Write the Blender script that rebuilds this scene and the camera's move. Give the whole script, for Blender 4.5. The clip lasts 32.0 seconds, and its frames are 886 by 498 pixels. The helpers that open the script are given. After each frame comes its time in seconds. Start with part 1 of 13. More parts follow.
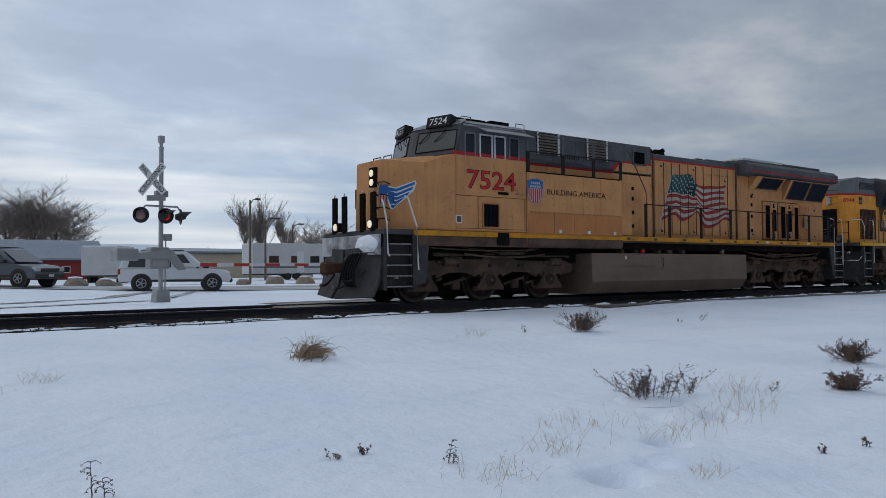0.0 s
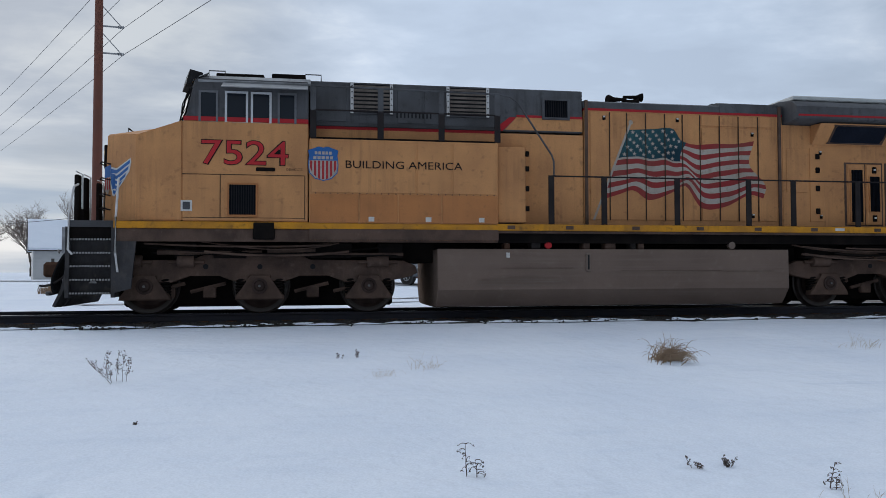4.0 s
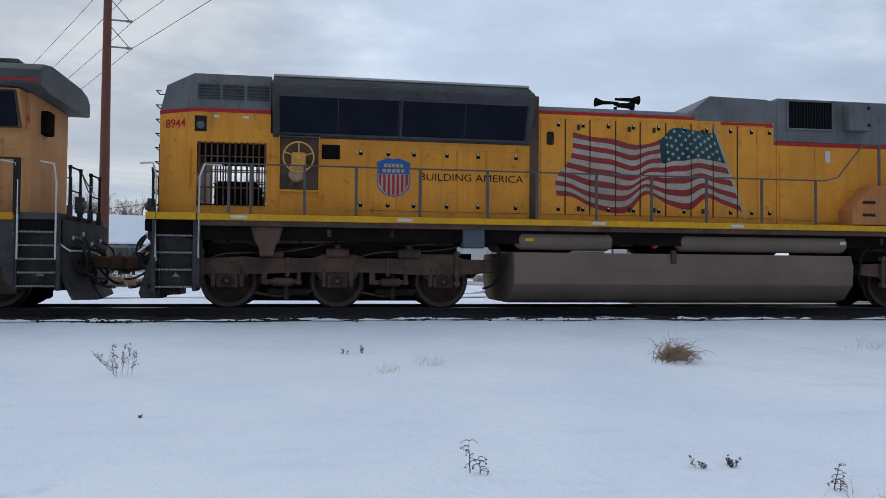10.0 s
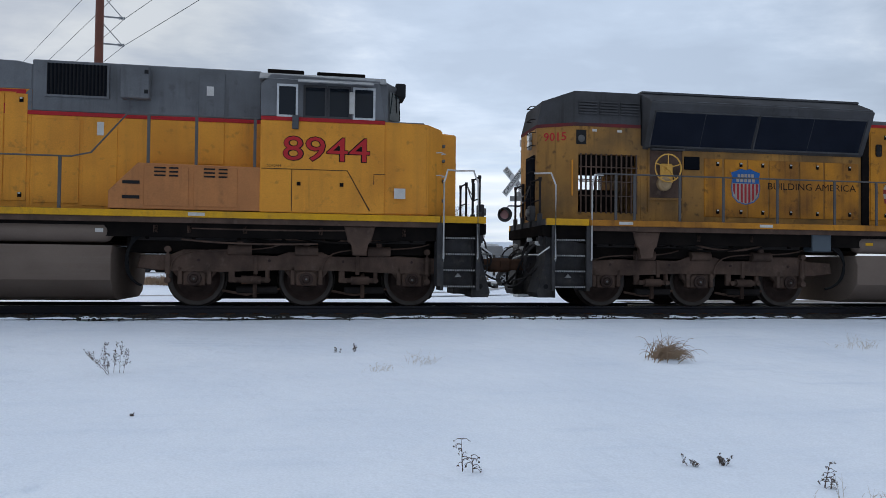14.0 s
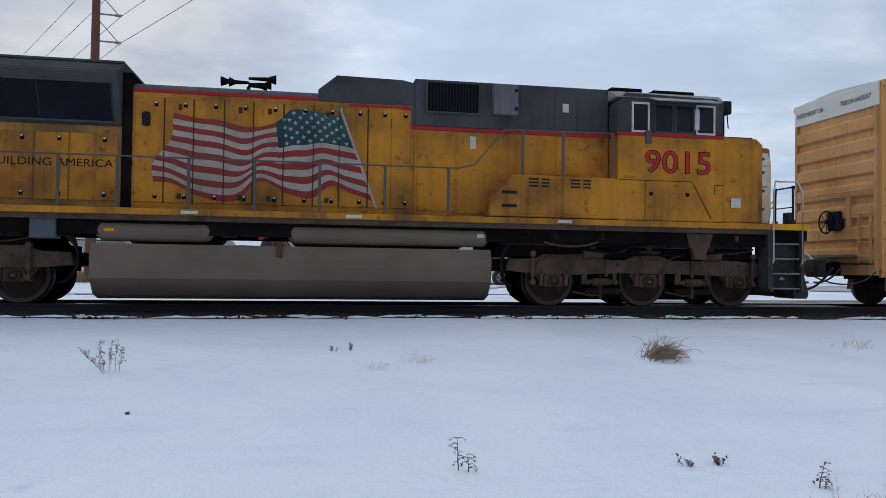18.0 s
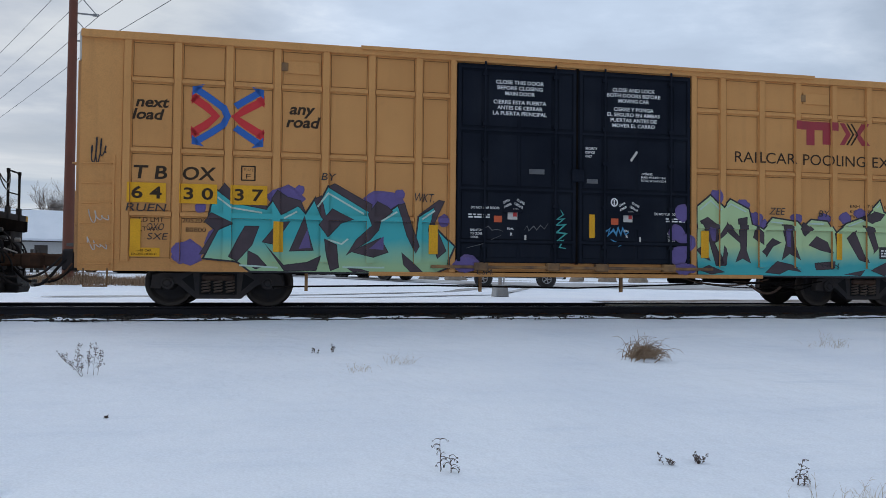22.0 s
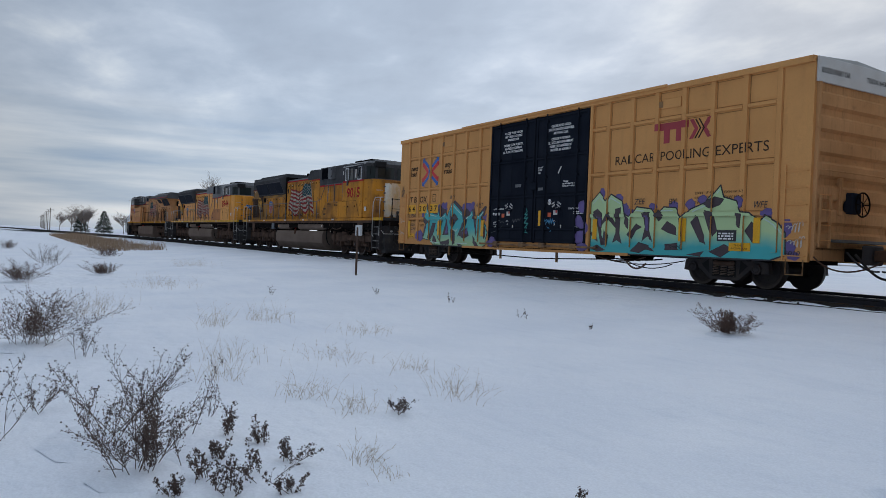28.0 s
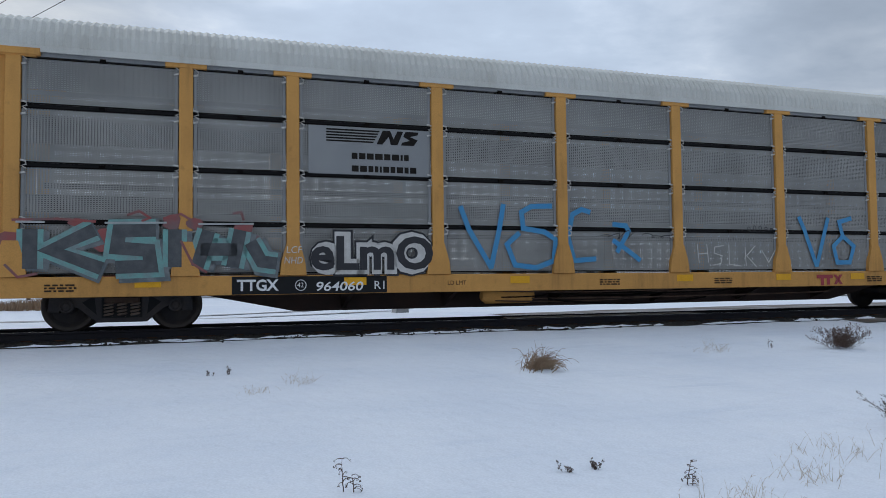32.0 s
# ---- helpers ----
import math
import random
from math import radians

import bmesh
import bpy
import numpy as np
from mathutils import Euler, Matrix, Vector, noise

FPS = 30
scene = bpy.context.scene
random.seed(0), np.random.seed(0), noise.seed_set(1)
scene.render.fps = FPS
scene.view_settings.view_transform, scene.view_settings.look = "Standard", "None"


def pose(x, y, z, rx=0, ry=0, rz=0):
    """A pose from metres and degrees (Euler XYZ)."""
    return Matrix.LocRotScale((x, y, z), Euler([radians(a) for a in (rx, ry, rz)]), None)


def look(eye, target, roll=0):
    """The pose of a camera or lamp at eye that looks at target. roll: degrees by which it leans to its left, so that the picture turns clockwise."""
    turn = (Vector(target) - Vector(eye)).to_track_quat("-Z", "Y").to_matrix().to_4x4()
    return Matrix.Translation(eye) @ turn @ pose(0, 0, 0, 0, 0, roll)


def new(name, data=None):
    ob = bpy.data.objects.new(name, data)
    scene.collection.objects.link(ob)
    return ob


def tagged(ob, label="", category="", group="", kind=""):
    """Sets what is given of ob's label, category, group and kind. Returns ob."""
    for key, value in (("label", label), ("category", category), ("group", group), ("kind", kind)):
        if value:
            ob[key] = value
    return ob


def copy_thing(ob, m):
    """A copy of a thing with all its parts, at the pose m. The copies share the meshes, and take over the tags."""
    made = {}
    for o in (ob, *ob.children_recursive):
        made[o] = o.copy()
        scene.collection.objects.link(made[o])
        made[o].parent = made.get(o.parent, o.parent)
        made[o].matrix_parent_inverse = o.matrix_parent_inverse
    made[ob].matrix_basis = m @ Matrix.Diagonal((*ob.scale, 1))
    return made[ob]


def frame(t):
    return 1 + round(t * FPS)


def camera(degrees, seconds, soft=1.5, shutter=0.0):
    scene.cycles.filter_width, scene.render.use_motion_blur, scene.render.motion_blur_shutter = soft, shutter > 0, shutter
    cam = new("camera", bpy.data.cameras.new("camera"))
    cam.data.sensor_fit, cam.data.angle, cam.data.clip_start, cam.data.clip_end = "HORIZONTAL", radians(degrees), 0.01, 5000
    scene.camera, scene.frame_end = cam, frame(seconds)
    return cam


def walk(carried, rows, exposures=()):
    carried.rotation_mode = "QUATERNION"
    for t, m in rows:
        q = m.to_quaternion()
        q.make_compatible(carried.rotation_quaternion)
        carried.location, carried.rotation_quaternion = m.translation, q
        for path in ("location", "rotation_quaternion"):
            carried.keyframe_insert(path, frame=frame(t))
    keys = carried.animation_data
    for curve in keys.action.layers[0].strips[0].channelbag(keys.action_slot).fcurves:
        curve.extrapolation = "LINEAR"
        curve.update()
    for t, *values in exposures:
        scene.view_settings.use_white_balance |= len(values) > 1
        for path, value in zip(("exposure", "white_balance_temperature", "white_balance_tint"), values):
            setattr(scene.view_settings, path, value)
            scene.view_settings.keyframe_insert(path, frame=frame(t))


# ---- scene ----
# ---- camera and its walk ----
EYE = 1.6       # eye over the snow at the walker's feet
RAIL = 0.80     # rail top
TRACK_Y = 15.85  # middle of the track before the camera


def bend(x):
    """How far the long easy curve of the track leans towards the walker at x."""
    u = min(abs(x), 130.0)
    return 0.0003 * u * u + 0.078 * max(0.0, abs(x) - 130.0)



cam = camera(61.16, 32.0, soft=0.85)
TURNS = [
    (0.0, -36.53, 1.58, -0.36),
    (0.5, -32.50, 1.59, -0.19),
    (1.0, -28.46, 1.63, -0.03),
    (1.5, -24.51, 1.64, 0.16),
    (2.0, -20.73, 1.62, 0.35),
    (2.5, -17.11, 1.54, 0.69),
    (4.5, -8.50, 1.77, -0.35),
    (5.0, -7.77, 1.78, -0.26),
    (5.5, -7.54, 1.80, -0.16),
    (6.0, -7.71, 1.83, 0.10),
    (6.5, -8.06, 1.85, 0.30),
    (7.0, -8.42, 1.87, 0.56),
    (7.5, -8.71, 1.88, 0.71),
    (8.0, -8.91, 1.85, 0.74),
    (8.5, -9.02, 1.79, 0.74),
    (9.0, -9.11, 1.69, 0.68),
    (10.0, -9.35, 1.47, 0.47),
    (11.0, -9.62, 1.28, 0.43),
    (12.0, -9.77, 1.26, 0.48),
    (13.0, -9.82, 1.32, 0.57),
    (14.0, -9.87, 1.36, 0.59),
    (14.5, -9.87, 1.38, 0.65),
    (16.5, -9.93, 1.38, 0.83),
    (17.0, -9.96, 1.36, 0.81),
    (18.0, -10.14, 1.30, 0.78),
    (19.0, -10.36, 1.29, 0.75),
    (20.0, -10.59, 1.31, 0.74),
    (21.0, -11.09, 1.35, 0.61),
    (22.0, -11.52, 1.39, 0.58),
    (23.0, -11.48, 1.32, 0.51),
    (23.5, -10.78, 1.19, 0.42),
    (24.0, -8.87, 1.09, 0.34),
    (24.5, -4.55, 1.00, 0.42),
    (25.0, 6.19, 0.94, 0.77),
    (25.5, 20.70, 0.66, 1.35),
    (26.0, 35.82, 0.16, 1.69),
    (26.5, 47.64, -0.31, 2.03),
    (28.5, 60.51, -0.50, 2.30),
    (29.0, 59.26, -0.35, 2.32),
    (29.5, 54.52, 0.05, 2.40),
    (30.0, 43.16, 0.92, 2.49),
    (30.5, 26.68, 1.88, 2.23),
    (31.0, 10.01, 2.49, 1.31),
    (31.5, -5.20, 2.65, 0.20),
    (32.0, -19.21, 2.60, -0.65),
]
walk(cam, [(t, pose(0, 0, EYE, 90 + pitch, 0, yaw) @ pose(0, 0, 0, 0, 0, roll)) for t, yaw, pitch, roll in TURNS],
     exposures=[(0.0, -0.54), (2.5, -0.46), (4.5, -0.25), (24.0, -0.19), (26.5, -0.42), (29.5, -0.50), (31.0, -0.38), (32.0, -0.22)])


def train_run(t):
    """Metres that the train stands right of its place at 16 s."""
    u = (t - 16) / 16
    return -61.7936 * u - 4.4402 * u ** 2 + 1.0828 * u ** 3 - 0.1607 * u ** 4 - 0.8224 * u ** 5


# ---- sky and sun ----
def make_sky():
    world = bpy.data.worlds.new("winter_sky")
    scene.world = world
    world.use_nodes = True
    nt = world.node_tree
    nt.nodes.clear()
    N, L = nt.nodes.new, nt.links.new
    out, bg = N("ShaderNodeOutputWorld"), N("ShaderNodeBackground")
    sky = N("ShaderNodeTexSky")
    sky.sky_type, sky.sun_disc = "NISHITA", False
    sky.sun_elevation, sky.sun_rotation = radians(28), radians(-32)
    sky.air_density, sky.dust_density = 1.0, 2.0
    tc, sep = N("ShaderNodeTexCoord"), N("ShaderNodeSeparateXYZ")
    L(tc.outputs["Generated"], sep.inputs[0])
    # the cloud deck is a flat sheet overhead: divide by the height
    hz = N("ShaderNodeMath"); hz.operation = "MAXIMUM"; hz.inputs[1].default_value = 0.0
    L(sep.outputs["Z"], hz.inputs[0])
    ha = N("ShaderNodeMath"); ha.operation = "ADD"; ha.inputs[1].default_value = 0.16
    L(hz.outputs[0], ha.inputs[0])
    dx, dy = N("ShaderNodeMath"), N("ShaderNodeMath")
    for d, axis in ((dx, "X"), (dy, "Y")):
        d.operation = "DIVIDE"
        L(sep.outputs[axis], d.inputs[0])
        L(ha.outputs[0], d.inputs[1])
    com = N("ShaderNodeCombineXYZ")
    L(dx.outputs[0], com.inputs[0])
    L(dy.outputs[0], com.inputs[1])

    def cloud(scale, detail, rough, distort, offset):
        mp = N("ShaderNodeMapping")
        mp.inputs["Location"].default_value = offset
        mp.inputs["Rotation"].default_value = (0, 0, 0.5)
        mp.inputs["Scale"].default_value = (0.8, 1.0, 1)
        L(com.outputs[0], mp.inputs[0])
        n = N("ShaderNodeTexNoise")
        n.inputs["Scale"].default_value, n.inputs["Detail"].default_value = scale, detail
        n.inputs["Roughness"].default_value, n.inputs["Distortion"].default_value = rough, distort
        L(mp.outputs[0], n.inputs["Vector"])
        return n

    big, small = cloud(0.9, 5, 0.5, 0.15, (3.1, 1.7, 0)), cloud(3.4, 6, 0.55, 0.15, (8.2, 4.4, 2))
    mixn = N("ShaderNodeMix"); mixn.data_type = "FLOAT"; mixn.inputs[0].default_value = 0.42
    L(big.outputs[0], mixn.inputs[2])
    L(small.outputs[0], mixn.inputs[3])
    ramp = N("ShaderNodeValToRGB")
    e = ramp.color_ramp.elements
    e[0].position, e[0].color = 0.36, (0.45, 0.54, 0.68, 1)
    e[1].position, e[1].color = 0.64, (0.90, 0.98, 1.07, 1)
    for pos, col in ((0.455, (0.51, 0.61, 0.76, 1)), (0.53, (0.62, 0.72, 0.87, 1))):
        m = e.new(pos)
        m.color = col
    L(mixn.outputs[0], ramp.inputs[0])
    # low over the horizon: long flat cloud streaks with pale blue between
    lv = N("ShaderNodeVectorMath"); lv.operation = "MULTIPLY"
    lv.inputs[1].default_value = (1.3, 1.3, 15.0)
    L(tc.outputs["Generated"], lv.inputs[0])
    ln = N("ShaderNodeTexNoise")
    ln.inputs["Scale"].default_value, ln.inputs["Detail"].default_value, ln.inputs["Roughness"].default_value = 1.5, 6, 0.5
    L(lv.outputs[0], ln.inputs["Vector"])
    lr = N("ShaderNodeValToRGB")
    e = lr.color_ramp.elements
    e[0].position, e[0].color = 0.36, (0.36, 0.50, 0.70, 1)
    e[1].position, e[1].color = 0.62, (1.02, 1.06, 1.10, 1)
    for pos, col in ((0.45, (0.55, 0.66, 0.80, 1)), (0.52, (0.74, 0.82, 0.92, 1))):
        m = e.new(pos)
        m.color = col
    L(ln.outputs[0], lr.inputs[0])
    low = N("ShaderNodeMapRange"); low.interpolation_type = "SMOOTHSTEP"
    low.inputs[1].default_value, low.inputs[2].default_value = 0.08, 0.20
    low.inputs[3].default_value, low.inputs[4].default_value = 0.85, 0.0
    L(sep.outputs["Z"], low.inputs[0])
    band = N("ShaderNodeMix"); band.data_type = "RGBA"
    L(low.outputs[0], band.inputs[0])
    L(ramp.outputs[0], band.inputs[6])
    L(lr.outputs[0], band.inputs[7])
    # clouds over the clear sky
    full = N("ShaderNodeMix"); full.data_type = "RGBA"; full.inputs[0].default_value = 0.92
    skyd = N("ShaderNodeMix"); skyd.data_type = "RGBA"; skyd.blend_type = "MULTIPLY"; skyd.inputs[0].default_value = 1
    skyd.inputs[7].default_value = (0.10, 0.10, 0.10, 1)
    L(sky.outputs[0], skyd.inputs[6])
    L(skyd.outputs[2], full.inputs[6])
    L(band.outputs[2], full.inputs[7])
    # the sun stands behind the cloud beyond the track and to the west: that part of the sky is the brighter one
    dot = N("ShaderNodeVectorMath"); dot.operation = "DOT_PRODUCT"
    dot.inputs[1].default_value = (-0.11, 0.25, 0.0)
    L(tc.outputs["Generated"], dot.inputs[0])
    grad = N("ShaderNodeMath"); grad.operation = "ADD"; grad.inputs[1].default_value = 0.78
    L(dot.outputs["Value"], grad.inputs[0])
    tone = N("ShaderNodeVectorMath"); tone.operation = "SCALE"
    L(full.outputs[2], tone.inputs[0])
    # an overcast sky is brightest overhead
    zen = N("ShaderNodeMapRange"); zen.interpolation_type = "SMOOTHSTEP"
    zen.inputs[1].default_value, zen.inputs[2].default_value = 0.28, 1.0
    zen.inputs[3].default_value, zen.inputs[4].default_value = 1.0, 1.95
    L(sep.outputs["Z"], zen.inputs[0])
    both = N("ShaderNodeMath"); both.operation = "MULTIPLY"
    L(grad.outputs[0], both.inputs[0])
    L(zen.outputs[0], both.inputs[1])

    def thin_cloud(az, el, wide, gain):
        """A broad stretch where the cloud is thinner and brighter (or thicker, for a negative gain)."""
        d = N("ShaderNodeVectorMath"); d.operation = "DOT_PRODUCT"
        d.inputs[1].default_value = (math.sin(radians(az)) * math.cos(radians(el)), math.cos(radians(az)) * math.cos(radians(el)), math.sin(radians(el)))
        L(tc.outputs["Generated"], d.inputs[0])
        r = N("ShaderNodeMapRange"); r.interpolation_type = "SMOOTHSTEP"
        r.inputs[1].default_value, r.inputs[2].default_value = math.cos(radians(wide)), 1.0
        r.inputs[3].default_value, r.inputs[4].default_value = 1.0, 1.0 + gain
        L(d.outputs["Value"], r.inputs[0])
        m = N("ShaderNodeMath"); m.operation = "MULTIPLY"
        L(both_out[-1], m.inputs[0]); L(r.outputs[0], m.inputs[1])
        both_out.append(m.outputs[0])

    both_out = [both.outputs[0]]
    thin_cloud(22, 14, 26, 0.42)
    thin_cloud(-66, 12, 30, 0.36)
    thin_cloud(-16, 18, 16, -0.2)
    L(both_out[-1], tone.inputs["Scale"])
    L(tone.outputs[0], bg.inputs[0])
    bg.inputs[1].default_value = 0.95
    L(bg.outputs[0], out.inputs[0])


make_sky()
sun = new("sun", bpy.data.lights.new("sun", "SUN"))
sun.data.energy, sun.data.angle, sun.data.color = 0.6, radians(60), (1.0, 0.95, 0.88)
sun.matrix_world = look((0, 0, 50), (14, -22, 36))


# ---- mesh helpers ----
def box(bm, x0, x1, y0, y1, z0, z1, bevel=0.0):
    vs = [bm.verts.new((x, y, z)) for z in (z0, z1) for x, y in ((x0, y0), (x1, y0), (x1, y1), (x0, y1))]
    fs = [bm.faces.new([vs[i] for i in q]) for q in
          ((3, 2, 1, 0), (4, 5, 6, 7), (0, 1, 5, 4), (1, 2, 6, 5), (2, 3, 7, 6), (3, 0, 4, 7))]
    if bevel:
        es = list({e for f in fs for e in f.edges})
        bmesh.ops.bevel(bm, geom=es, offset=bevel, segments=1, affect="EDGES")
    return bm


def prism(bm, pts, axis, lo, hi, bevel=0.0):
    """A polygon drawn in the plane across axis, drawn out from lo to hi: axis y takes (x, z), x takes (y, z), z takes (x, y)."""
    def at(p, w):
        return {"y": (p[0], w, p[1]), "x": (w, p[0], p[1]), "z": (p[0], p[1], w)}[axis]
    a, b = [bm.verts.new(at(p, lo)) for p in pts], [bm.verts.new(at(p, hi)) for p in pts]
    n = len(pts)
    fs = [bm.faces.new(a), bm.faces.new(b[::-1])]
    for i in range(n):
        fs.append(bm.faces.new((a[(i + 1) % n], a[i], b[i], b[(i + 1) % n])))
    if bevel:
        es = list({e for f in fs[:2] for e in f.edges})
        bmesh.ops.bevel(bm, geom=es, offset=bevel, segments=1, affect="EDGES")
    return bm


def cyl(bm, p0, p1, r0, r1=None, n=12, caps=True):
    p0, p1 = Vector(p0), Vector(p1)
    r1 = r0 if r1 is None else r1
    d = (p1 - p0).normalized()
    u = d.orthogonal().normalized()
    w = d.cross(u)
    ring = [[bm.verts.new(p + r * (math.cos(a) * u + math.sin(a) * w)) for a in (2 * math.pi * i / n for i in range(n))]
            for p, r in ((p0, r0), (p1, r1))]
    for i in range(n):
        bm.faces.new((ring[0][i], ring[0][(i + 1) % n], ring[1][(i + 1) % n], ring[1][i]))
    if caps:
        bm.faces.new(ring[0][::-1])
        bm.faces.new(ring[1])
    return bm


def tube(bm, path, r, n=6):
    path = [Vector(p) for p in path]
    rings = []
    for i, p in enumerate(path):
        d = (path[min(i + 1, len(path) - 1)] - path[max(i - 1, 0)]).normalized()
        u = Vector((0, 0, 1)).cross(d)
        u = u.normalized() if u.length > 0.05 else Vector((0, 1, 0)).cross(d).normalized()
        w = d.cross(u)
        rr = r[i] if isinstance(r, (list, tuple)) else r
        rings.append([bm.verts.new(p + rr * (math.cos(a) * u + math.sin(a) * w)) for a in (2 * math.pi * k / n for k in range(n))])
    for a, b in zip(rings, rings[1:]):
        for k in range(n):
            bm.faces.new((a[k], a[(k + 1) % n], b[(k + 1) % n], b[k]))
    bm.faces.new(rings[0][::-1])
    bm.faces.new(rings[-1])
    return bm


def lathe(bm, profile, axis="y", n=28, centre=(0, 0, 0)):
    """Rings (along, radius) turned round an axis through the centre."""
    rings = []
    for a, r in profile:
        ring = []
        for i in range(n):
            c, s = r * math.cos(2 * math.pi * i / n), r * math.sin(2 * math.pi * i / n)
            p = {"y": (c, a, s), "x": (a, c, s), "z": (c, s, a)}[axis]
            ring.append(bm.verts.new(Vector(p) + Vector(centre)))
        rings.append(ring)
    for a, b in zip(rings, rings[1:]):
        for k in range(n):
            bm.faces.new((a[k], a[(k + 1) % n], b[(k + 1) % n], b[k]))
    bm.faces.new(rings[0][::-1])
    bm.faces.new(rings[-1])
    return bm


def make_mesh(name, bm, mats, smooth=35):
    bmesh.ops.recalc_face_normals(bm, faces=bm.faces)
    me = bpy.data.meshes.new(name)
    bm.to_mesh(me)
    bm.free()
    for m in (mats if isinstance(mats, (list, tuple)) else [mats]):
        me.materials.append(m)
    if smooth:
        me.polygons.foreach_set("use_smooth", [True] * len(me.polygons))
        me.set_sharp_from_angle(angle=radians(smooth))
    return me


def part(name, bm, material, parent, label="", smooth=35):
    me = bm if isinstance(bm, bpy.types.Mesh) else make_mesh(name, bm, material, smooth)
    ob = new(name, me)
    ob.parent = parent
    if label:
        ob["label"] = label
    return ob


def boxpart(name, dims, material, parent, label="", bevel=0.0):
    return part(name, box(bmesh.new(), *dims, bevel=bevel), material, parent, label)


def thing(name, label, category, group="", kind=""):
    return tagged(new(name), label, category, group, kind)


TEXTS = {}


def letters(text, height, width=None, shear=0.0, spacing=1.0, thick=0.0, align="LEFT", bold=0.0):
    """A flat bmesh of the words, in the x-z plane, base line at z 0, facing -y; width stretches it."""
    key = (text, bold, spacing)
    if key not in TEXTS:
        cu = bpy.data.curves.new("words", "FONT")
        cu.body, cu.resolution_u, cu.space_character, cu.offset = text, 3, spacing, bold
        cu.space_line = 0.85
        ob = new("words", cu)
        me = bpy.data.meshes.new_from_object(ob)
        bpy.data.objects.remove(ob)
        bpy.data.curves.remove(cu)
        TEXTS[key] = ([v.co.copy() for v in me.vertices], [list(p.vertices) for p in me.polygons])
        bpy.data.meshes.remove(me)
    co, faces = TEXTS[key]
    if not co:
        return bmesh.new()
    xs, ys = [c.x for c in co], [c.y for c in co]
    lines = text.count("\n") + 1
    k = height / (max(ys) - min(ys)) if lines > 1 else height / 0.70
    kx = k if width is None else width / (max(xs) - min(xs))
    left = min(xs) if align == "LEFT" else (min(xs) + max(xs)) / 2
    base = min(ys) if lines > 1 else 0.0
    bm = bmesh.new()
    vs = [bm.verts.new(((c.x - left) * kx + shear * (c.y - base) * k, 0, (c.y - base) * k)) for c in co]
    for f in faces:
        try:
            bm.faces.new([vs[i] for i in f])
        except ValueError:
            pass
    return bm


def shift(bm, x, y, z):
    bmesh.ops.translate(bm, vec=(x, y, z), verts=bm.verts)
    return bm


def poly(bm, pts, y, mat_index=0):
    """A flat polygon from (x, z) at depth y, facing -y."""
    area = sum(a[0] * b[1] - b[0] * a[1] for a, b in zip(pts, pts[1:] + pts[:1]))
    pts = pts if area > 0 else pts[::-1]
    f = bm.faces.new([bm.verts.new((p[0], y, p[1])) for p in pts])
    f.material_index = mat_index
    return f


def flat_part(name, bm, mats, parent, label=""):
    """Paint on a side that faces -y: the faces keep their winding."""
    me = bpy.data.meshes.new(name)
    bm.normal_update()
    flip = [f for f in bm.faces if f.normal.y > 0]
    bmesh.ops.reverse_faces(bm, faces=flip)
    bm.to_mesh(me)
    bm.free()
    for m in (mats if isinstance(mats, (list, tuple)) else [mats]):
        me.materials.append(m)
    ob = new(name, me)
    ob.parent = parent
    if label:
        ob["label"] = label
    return ob


